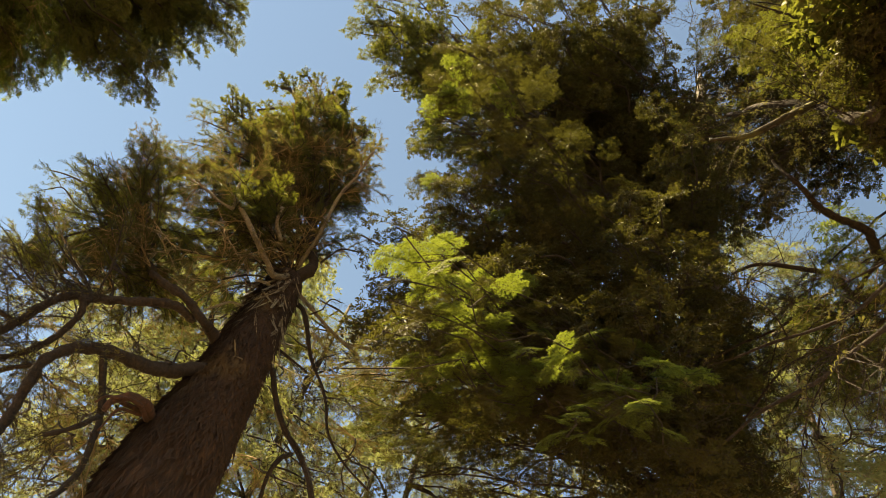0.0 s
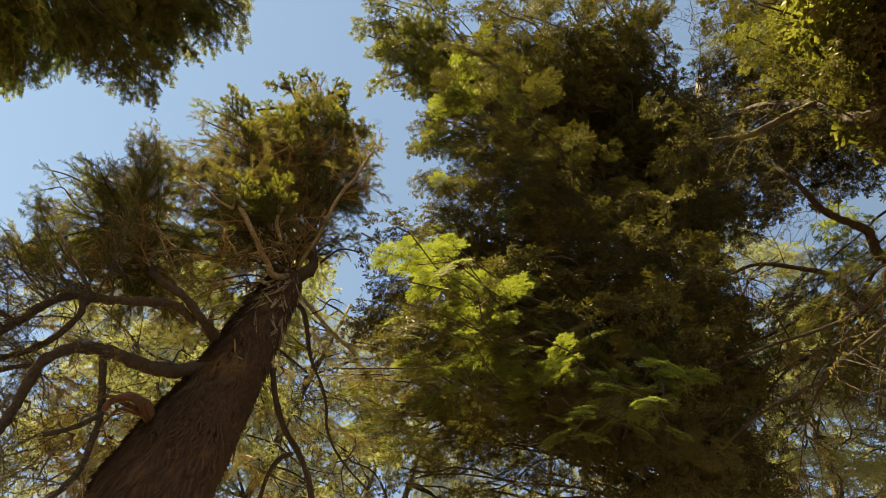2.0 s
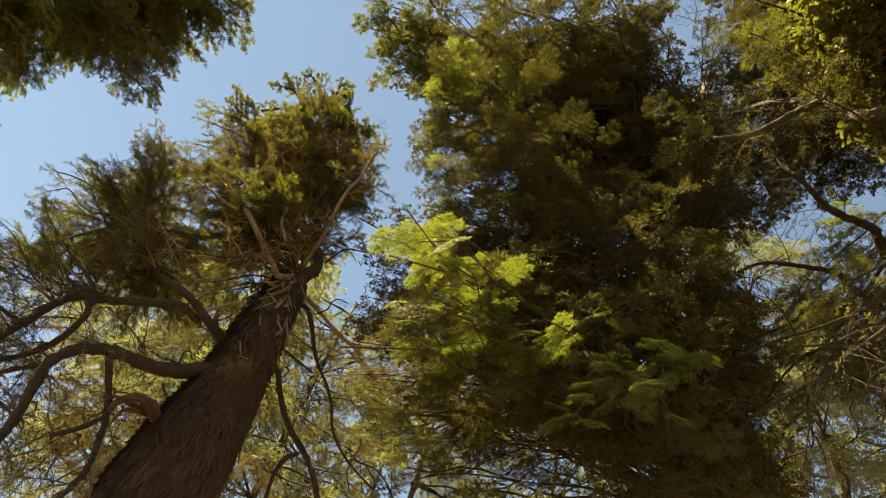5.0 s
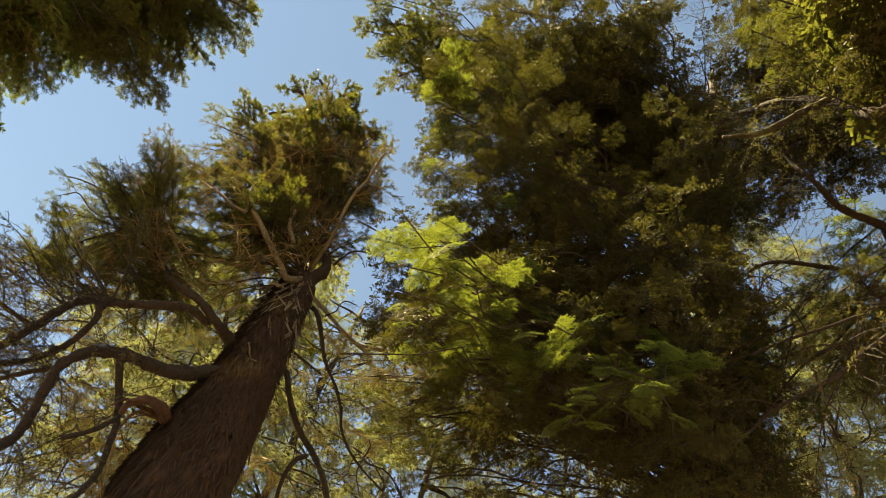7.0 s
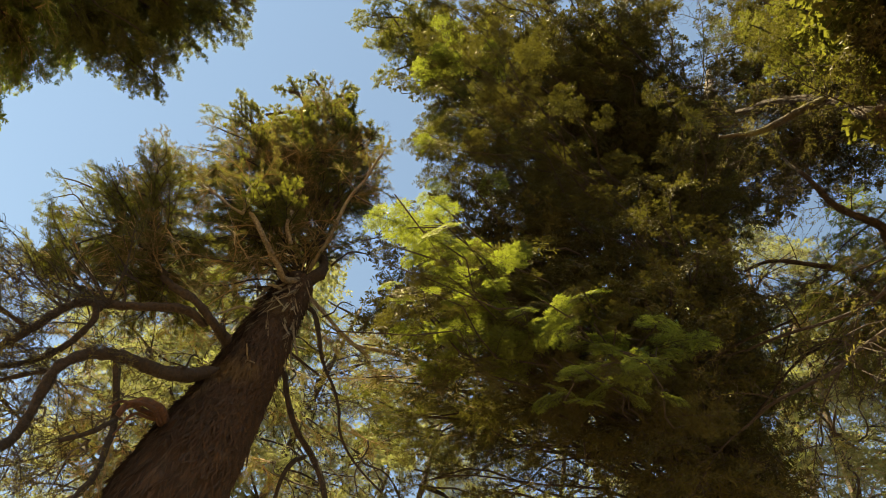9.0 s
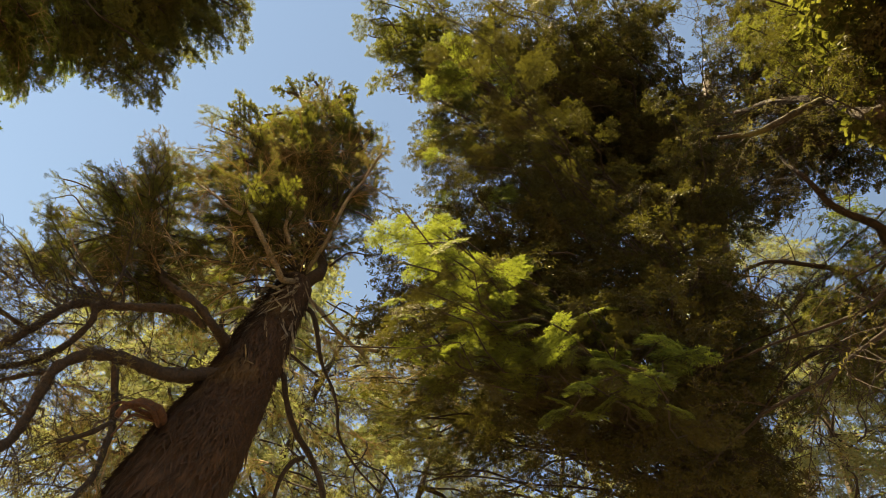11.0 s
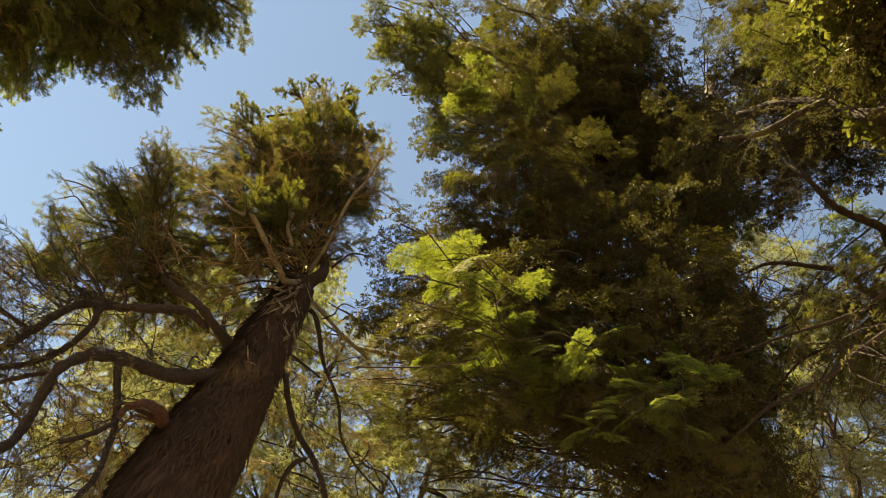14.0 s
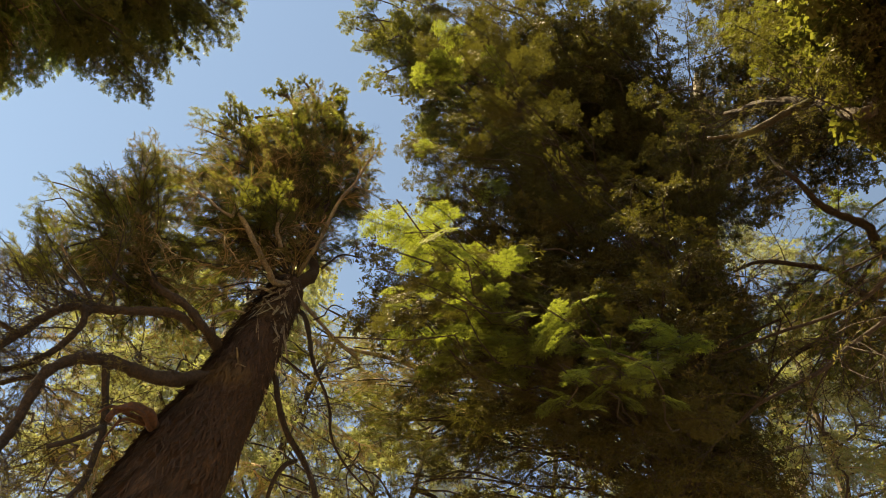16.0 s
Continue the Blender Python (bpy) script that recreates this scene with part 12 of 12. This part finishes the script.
limb(far7, [(4.53, 4.52, 8.73), (4.23, 4.07, 8.75), (3.93, 3.61, 8.38)], 0.016, 0.006, "back", first=0.15, count=4, size=0.66, seed=12)
limb(far7, [(4.53, 4.52, 9.20), (4.69, 4.97, 9.22), (4.85, 5.42, 8.85)], 0.016, 0.006, "back", first=0.15, count=4, size=0.66, seed=429)
limb(far7, [(4.53, 4.52, 9.20), (4.93, 4.78, 9.22), (5.34, 5.04, 8.85)], 0.016, 0.006, "back", first=0.15, count=4, size=0.66, seed=727)
limb(far7, [(4.53, 4.52, 9.20), (5.01, 4.57, 9.22), (5.48, 4.63, 8.85)], 0.016, 0.006, "dry", first=0.15, count=4, size=0.66, seed=611)

# a tree further back
far8 = tree("background_conifer", 5.31, 6.64, "conifer behind the nearer trees, its needles coloured pale as if sunlit")
trunk(far8, [(5.31, 6.64, 0.00), (5.31, 6.64, 5.25), (5.41, 6.74, 10.50)], [0.07, 0.05, 0.02], BARK_TALL, sides=16, steps=30)
limb(far8, [(5.31, 6.64, 4.50), (4.23, 7.02, 4.53), (3.16, 7.40, 4.15)], 0.016, 0.006, "dry", first=0.15, count=4, size=0.66, seed=540)
limb(far8, [(5.31, 6.64, 4.50), (4.35, 6.02, 4.53), (3.40, 5.39, 4.15)], 0.016, 0.006, "back", first=0.15, count=4, size=0.66, seed=427)
limb(far8, [(5.31, 6.64, 4.50), (4.87, 5.59, 4.53), (4.44, 4.53, 4.15)], 0.016, 0.006, "back", first=0.15, count=4, size=0.66, seed=408)
limb(far8, [(5.31, 6.64, 4.97), (6.10, 5.90, 5.00), (6.89, 5.16, 4.62)], 0.016, 0.006, "back", first=0.15, count=4, size=0.66, seed=352)
limb(far8, [(5.31, 6.64, 4.97), (5.27, 7.72, 5.00), (5.22, 8.80, 4.62)], 0.016, 0.006, "back", first=0.15, count=4, size=0.66, seed=651)
limb(far8, [(5.31, 6.64, 4.97), (6.37, 6.84, 5.00), (7.43, 7.05, 4.62)], 0.016, 0.006, "dry", first=0.15, count=4, size=0.66, seed=735)
limb(far8, [(5.31, 6.64, 5.45), (4.58, 5.92, 5.48), (3.85, 5.20, 5.10)], 0.016, 0.006, "back", first=0.15, count=4, size=0.66, seed=228)
limb(far8, [(5.31, 6.64, 5.45), (4.33, 6.32, 5.48), (3.36, 5.99, 5.10)], 0.016, 0.006, "dry", first=0.15, count=4, size=0.66, seed=426)
limb(far8, [(5.31, 6.64, 5.45), (5.01, 7.62, 5.48), (4.72, 8.61, 5.10)], 0.016, 0.006, "back", first=0.15, count=4, size=0.66, seed=542)
limb(far8, [(5.31, 6.64, 5.92), (6.19, 6.24, 5.95), (7.07, 5.84, 5.58)], 0.016, 0.006, "dry", first=0.15, count=4, size=0.66, seed=819)
limb(far8, [(5.31, 6.64, 5.92), (4.37, 6.89, 5.95), (3.43, 7.14, 5.58)], 0.016, 0.006, "back", first=0.15, count=4, size=0.66, seed=992)
limb(far8, [(5.31, 6.64, 5.92), (6.26, 6.79, 5.95), (7.22, 6.93, 5.58)], 0.016, 0.006, "back", first=0.15, count=4, size=0.66, seed=364)
limb(far8, [(5.31, 6.64, 6.40), (4.97, 7.49, 6.42), (4.62, 8.33, 6.05)], 0.016, 0.006, "back", first=0.15, count=4, size=0.66, seed=704)
limb(far8, [(5.31, 6.64, 6.40), (5.23, 5.73, 6.42), (5.14, 4.82, 6.05)], 0.016, 0.006, "back", first=0.15, count=4, size=0.66, seed=674)
limb(far8, [(5.31, 6.64, 6.40), (6.04, 6.10, 6.42), (6.78, 5.56, 6.05)], 0.016, 0.006, "dry", first=0.15, count=4, size=0.66, seed=428)
limb(far8, [(5.31, 6.64, 6.88), (4.54, 7.03, 6.90), (3.78, 7.42, 6.53)], 0.016, 0.006, "back", first=0.15, count=4, size=0.66, seed=610)
limb(far8, [(5.31, 6.64, 6.88), (6.10, 6.96, 6.90), (6.89, 7.28, 6.53)], 0.016, 0.006, "dry", first=0.15, count=4, size=0.66, seed=562)
limb(far8, [(5.31, 6.64, 6.88), (5.01, 5.84, 6.90), (4.71, 5.04, 6.53)], 0.016, 0.006, "back", first=0.15, count=4, size=0.66, seed=781)
limb(far8, [(5.31, 6.64, 7.35), (5.78, 7.28, 7.38), (6.25, 7.92, 7.00)], 0.016, 0.006, "dry", first=0.15, count=4, size=0.66, seed=289)
limb(far8, [(5.31, 6.64, 7.35), (5.04, 5.89, 7.38), (4.77, 5.14, 7.00)], 0.016, 0.006, "back", first=0.15, count=4, size=0.66, seed=279)
limb(far8, [(5.31, 6.64, 7.35), (5.81, 6.02, 7.38), (6.31, 5.40, 7.00)], 0.016, 0.006, "back", first=0.15, count=4, size=0.66, seed=358)
limb(far8, [(5.31, 6.64, 7.82), (5.38, 7.38, 7.85), (5.45, 8.12, 7.47)], 0.016, 0.006, "back", first=0.15, count=4, size=0.66, seed=692)
limb(far8, [(5.31, 6.64, 7.82), (4.65, 6.29, 7.85), (4.00, 5.95, 7.47)], 0.016, 0.006, "back", first=0.15, count=4, size=0.66, seed=330)
limb(far8, [(5.31, 6.64, 7.82), (5.01, 7.32, 7.85), (4.72, 8.00, 7.47)], 0.016, 0.006, "dry", first=0.15, count=4, size=0.66, seed=146)
limb(far8, [(5.31, 6.64, 8.30), (4.63, 6.53, 8.32), (3.96, 6.41, 7.95)], 0.016, 0.006, "back", first=0.15, count=4, size=0.66, seed=263)
limb(far8, [(5.31, 6.64, 8.30), (5.41, 5.96, 8.32), (5.52, 5.29, 7.95)], 0.016, 0.006, "dry", first=0.15, count=4, size=0.66, seed=368)
limb(far8, [(5.31, 6.64, 8.30), (5.61, 7.25, 8.32), (5.91, 7.87, 7.95)], 0.016, 0.006, "back", first=0.15, count=4, size=0.66, seed=846)
limb(far8, [(5.31, 6.64, 8.77), (5.88, 6.90, 8.80), (6.45, 7.15, 8.42)], 0.016, 0.006, "dry", first=0.15, count=4, size=0.66, seed=31)
limb(far8, [(5.31, 6.64, 8.77), (5.82, 7.00, 8.80), (6.33, 7.36, 8.42)], 0.016, 0.006, "back", first=0.15, count=4, size=0.66, seed=641)
limb(far8, [(5.31, 6.64, 8.77), (4.99, 7.18, 8.80), (4.68, 7.73, 8.42)], 0.016, 0.006, "back", first=0.15, count=4, size=0.66, seed=809)
limb(far8, [(5.31, 6.64, 9.25), (5.61, 7.12, 9.27), (5.92, 7.60, 8.90)], 0.016, 0.006, "back", first=0.15, count=4, size=0.66, seed=62)
limb(far8, [(5.31, 6.64, 9.25), (5.71, 7.04, 9.27), (6.12, 7.44, 8.90)], 0.016, 0.006, "back", first=0.15, count=4, size=0.66, seed=436)
limb(far8, [(5.31, 6.64, 9.25), (5.80, 6.36, 9.27), (6.30, 6.07, 8.90)], 0.016, 0.006, "dry", first=0.15, count=4, size=0.66, seed=39)
limb(far8, [(5.31, 6.64, 9.72), (5.53, 7.10, 9.75), (5.75, 7.56, 9.37)], 0.016, 0.006, "back", first=0.15, count=4, size=0.66, seed=873)
limb(far8, [(5.31, 6.64, 9.72), (5.58, 6.20, 9.75), (5.85, 5.77, 9.37)], 0.016, 0.006, "dry", first=0.15, count=4, size=0.66, seed=51)
limb(far8, [(5.31, 6.64, 9.72), (5.02, 6.21, 9.75), (4.74, 5.78, 9.37)], 0.016, 0.006, "back", first=0.15, count=4, size=0.66, seed=282)
limb(far8, [(5.31, 6.64, 10.20), (5.16, 6.21, 10.22), (5.01, 5.78, 9.85)], 0.016, 0.006, "dry", first=0.15, count=4, size=0.66, seed=423)
limb(far8, [(5.31, 6.64, 10.20), (5.50, 7.05, 10.22), (5.70, 7.46, 9.85)], 0.016, 0.006, "back", first=0.15, count=4, size=0.66, seed=529)
limb(far8, [(5.31, 6.64, 10.20), (5.12, 7.06, 10.22), (4.94, 7.48, 9.85)], 0.016, 0.006, "back", first=0.15, count=4, size=0.66, seed=163)

# a tree further back
far9 = tree("background_conifer", 0.31, 8.49, "conifer behind the nearer trees, its needles coloured pale as if sunlit")
trunk(far9, [(0.31, 8.49, 0.00), (0.31, 8.49, 4.75), (0.41, 8.59, 9.50)], [0.07, 0.05, 0.02], BARK_TALL, sides=16, steps=30)
limb(far9, [(0.31, 8.49, 4.50), (0.14, 7.38, 4.53), (-0.02, 6.26, 4.15)], 0.016, 0.006, "dry", first=0.15, count=4, size=0.66, seed=125)
limb(far9, [(0.31, 8.49, 4.50), (0.85, 9.49, 4.53), (1.38, 10.48, 4.15)], 0.016, 0.006, "back", first=0.15, count=4, size=0.66, seed=726)
limb(far9, [(0.31, 8.49, 4.50), (-0.65, 9.10, 4.53), (-1.60, 9.71, 4.15)], 0.016, 0.006, "back", first=0.15, count=4, size=0.66, seed=604)
limb(far9, [(0.31, 8.49, 4.97), (1.12, 9.18, 5.00), (1.94, 9.87, 4.62)], 0.016, 0.006, "back", first=0.15, count=4, size=0.66, seed=418)
limb(far9, [(0.31, 8.49, 4.97), (1.36, 8.67, 5.00), (2.41, 8.85, 4.62)], 0.016, 0.006, "back", first=0.15, count=4, size=0.66, seed=247)
limb(far9, [(0.31, 8.49, 4.97), (0.87, 9.40, 5.00), (1.44, 10.30, 4.62)], 0.016, 0.006, "dry", first=0.15, count=4, size=0.66, seed=156)
limb(far9, [(0.31, 8.49, 5.44), (-0.59, 8.93, 5.46), (-1.50, 9.36, 5.09)], 0.016, 0.006, "back", first=0.15, count=4, size=0.66, seed=418)
limb(far9, [(0.31, 8.49, 5.44), (-0.39, 7.78, 5.46), (-1.10, 7.07, 5.09)], 0.016, 0.006, "dry", first=0.15, count=4, size=0.66, seed=784)
limb(far9, [(0.31, 8.49, 5.44), (-0.65, 8.78, 5.46), (-1.61, 9.07, 5.09)], 0.016, 0.006, "back", first=0.15, count=4, size=0.66, seed=214)
limb(far9, [(0.31, 8.49, 5.91), (0.64, 7.62, 5.94), (0.98, 6.75, 5.56)], 0.016, 0.006, "dry", first=0.15, count=4, size=0.66, seed=496)
limb(far9, [(0.31, 8.49, 5.91), (0.95, 7.82, 5.94), (1.60, 7.14, 5.56)], 0.016, 0.006, "back", first=0.15, count=4, size=0.66, seed=26)
limb(far9, [(0.31, 8.49, 5.91), (-0.62, 8.37, 5.94), (-1.55, 8.25, 5.56)], 0.016, 0.006, "back", first=0.15, count=4, size=0.66, seed=336)
limb(far9, [(0.31, 8.49, 6.38), (0.93, 7.88, 6.41), (1.54, 7.27, 6.03)], 0.016, 0.006, "back", first=0.15, count=4, size=0.66, seed=518)
limb(far9, [(0.31, 8.49, 6.38), (-0.37, 9.04, 6.41), (-1.05, 9.58, 6.03)], 0.016, 0.006, "back", first=0.15, count=4, size=0.66, seed=688)
limb(far9, [(0.31, 8.49, 6.38), (1.18, 8.47, 6.41), (2.05, 8.44, 6.03)], 0.016, 0.006, "dry", first=0.15, count=4, size=0.66, seed=845)
limb(far9, [(0.31, 8.49, 6.85), (0.81, 9.12, 6.88), (1.31, 9.76, 6.50)], 0.016, 0.006, "back", first=0.15, count=4, size=0.66, seed=96)
limb(far9, [(0.31, 8.49, 6.85), (-0.48, 8.31, 6.88), (-1.26, 8.12, 6.50)], 0.016, 0.006, "dry", first=0.15, count=4, size=0.66, seed=805)
limb(far9, [(0.31, 8.49, 6.85), (0.24, 9.30, 6.88), (0.16, 10.10, 6.50)], 0.016, 0.006, "back", first=0.15, count=4, size=0.66, seed=143)
limb(far9, [(0.31, 8.49, 7.32), (-0.12, 9.10, 7.34), (-0.55, 9.70, 6.97)], 0.016, 0.006, "dry", first=0.15, count=4, size=0.66, seed=226)
limb(far9, [(0.31, 8.49, 7.32), (-0.40, 8.28, 7.34), (-1.11, 8.07, 6.97)], 0.016, 0.006, "back", first=0.15, count=4, size=0.66, seed=631)
limb(far9, [(0.31, 8.49, 7.32), (0.20, 9.23, 7.34), (0.09, 9.96, 6.97)], 0.016, 0.006, "back", first=0.15, count=4, size=0.66, seed=497)
limb(far9, [(0.31, 8.49, 7.79), (0.02, 9.11, 7.81), (-0.27, 9.72, 7.44)], 0.016, 0.006, "back", first=0.15, count=4, size=0.66, seed=601)
limb(far9, [(0.31, 8.49, 7.79), (0.33, 9.17, 7.81), (0.36, 9.84, 7.44)], 0.016, 0.006, "back", first=0.15, count=4, size=0.66, seed=219)
limb(far9, [(0.31, 8.49, 7.79), (0.16, 7.84, 7.81), (0.01, 7.18, 7.44)], 0.016, 0.006, "dry", first=0.15, count=4, size=0.66, seed=814)
limb(far9, [(0.31, 8.49, 8.26), (-0.30, 8.48, 8.29), (-0.91, 8.46, 7.91)], 0.016, 0.006, "back", first=0.15, count=4, size=0.66, seed=166)
limb(far9, [(0.31, 8.49, 8.26), (0.75, 8.07, 8.29), (1.19, 7.65, 7.91)], 0.016, 0.006, "dry", first=0.15, count=4, size=0.66, seed=707)
limb(far9, [(0.31, 8.49, 8.26), (0.79, 8.12, 8.29), (1.27, 7.74, 7.91)], 0.016, 0.006, "back", first=0.15, count=4, size=0.66, seed=803)
limb(far9, [(0.31, 8.49, 8.73), (0.50, 9.01, 8.75), (0.68, 9.52, 8.38)], 0.016, 0.006, "dry", first=0.15, count=4, size=0.66, seed=309)
limb(far9, [(0.31, 8.49, 8.73), (0.82, 8.69, 8.75), (1.32, 8.89, 8.38)], 0.016, 0.006, "back", first=0.15, count=4, size=0.66, seed=236)
limb(far9, [(0.31, 8.49, 8.73), (0.46, 7.97, 8.75), (0.61, 7.45, 8.38)], 0.016, 0.006, "back", first=0.15, count=4, size=0.66, seed=843)
limb(far9, [(0.31, 8.49, 9.20), (0.72, 8.25, 9.22), (1.13, 8.00, 8.85)], 0.016, 0.006, "back", first=0.15, count=4, size=0.66, seed=594)
limb(far9, [(0.31, 8.49, 9.20), (0.26, 8.97, 9.22), (0.21, 9.45, 8.85)], 0.016, 0.006, "back", first=0.15, count=4, size=0.66, seed=969)
limb(far9, [(0.31, 8.49, 9.20), (-0.13, 8.70, 9.22), (-0.56, 8.90, 8.85)], 0.016, 0.006, "dry", first=0.15, count=4, size=0.66, seed=385)


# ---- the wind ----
VIEW_RIGHT, VIEW_DOWN = Vector((0.94, -0.28, 0.196)), Vector((0.342, 0.77, -0.539))   # right and down in the camera's view, to which the sway is fitted
# seconds, and the sway right and down in view pixels
SWAY_ROWS = [(0, 21, 28), (0.5, 33, 15), (1, 33, 19), (1.5, 44, 33), (2, 28, 28), (2.5, 38, 35), (3, 45, 42), (3.5, 51, 42), (4, 48, 28), (4.7, 25, 5), (5.3, 8, -15), (5.9, 20, 5),
         (6.5, 17, 11), (7, 0, 0), (7.5, 7, 6), (8, 7, 18), (8.5, 18, -40), (9, -6, -41), (9.8, 12, 0), (10.6, 15, 8), (11.5, -9, -41)]
SWAY_ROWS += [(12, -12, -66), (12.5, 8, -50), (13, 2, -30), (13.5, 2, -6), (14, 39, 19), (14.5, 49, 20), (15, 27, -23), (15.5, 10, -36), (16, 9, -36)]


def view_sway(t):
    """The sway at t in view pixels, between its rows."""
    t = max(0.0, min(16.0, t))
    return [float(np.interp(t, [g[0] for g in SWAY_ROWS], [g[k] for g in SWAY_ROWS])) for k in (1, 2)]


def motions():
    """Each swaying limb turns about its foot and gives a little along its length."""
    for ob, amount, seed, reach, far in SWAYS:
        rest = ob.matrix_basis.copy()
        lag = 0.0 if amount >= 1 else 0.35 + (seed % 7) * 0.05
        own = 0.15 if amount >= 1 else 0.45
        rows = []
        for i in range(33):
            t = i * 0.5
            a, b = view_sway(t - lag)
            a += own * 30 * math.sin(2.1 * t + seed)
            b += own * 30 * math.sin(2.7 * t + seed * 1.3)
            # view pixels turned into metres at the limb's distance from the camera
            push = (VIEW_RIGHT * a + VIEW_DOWN * b) * (amount * far / 1231)
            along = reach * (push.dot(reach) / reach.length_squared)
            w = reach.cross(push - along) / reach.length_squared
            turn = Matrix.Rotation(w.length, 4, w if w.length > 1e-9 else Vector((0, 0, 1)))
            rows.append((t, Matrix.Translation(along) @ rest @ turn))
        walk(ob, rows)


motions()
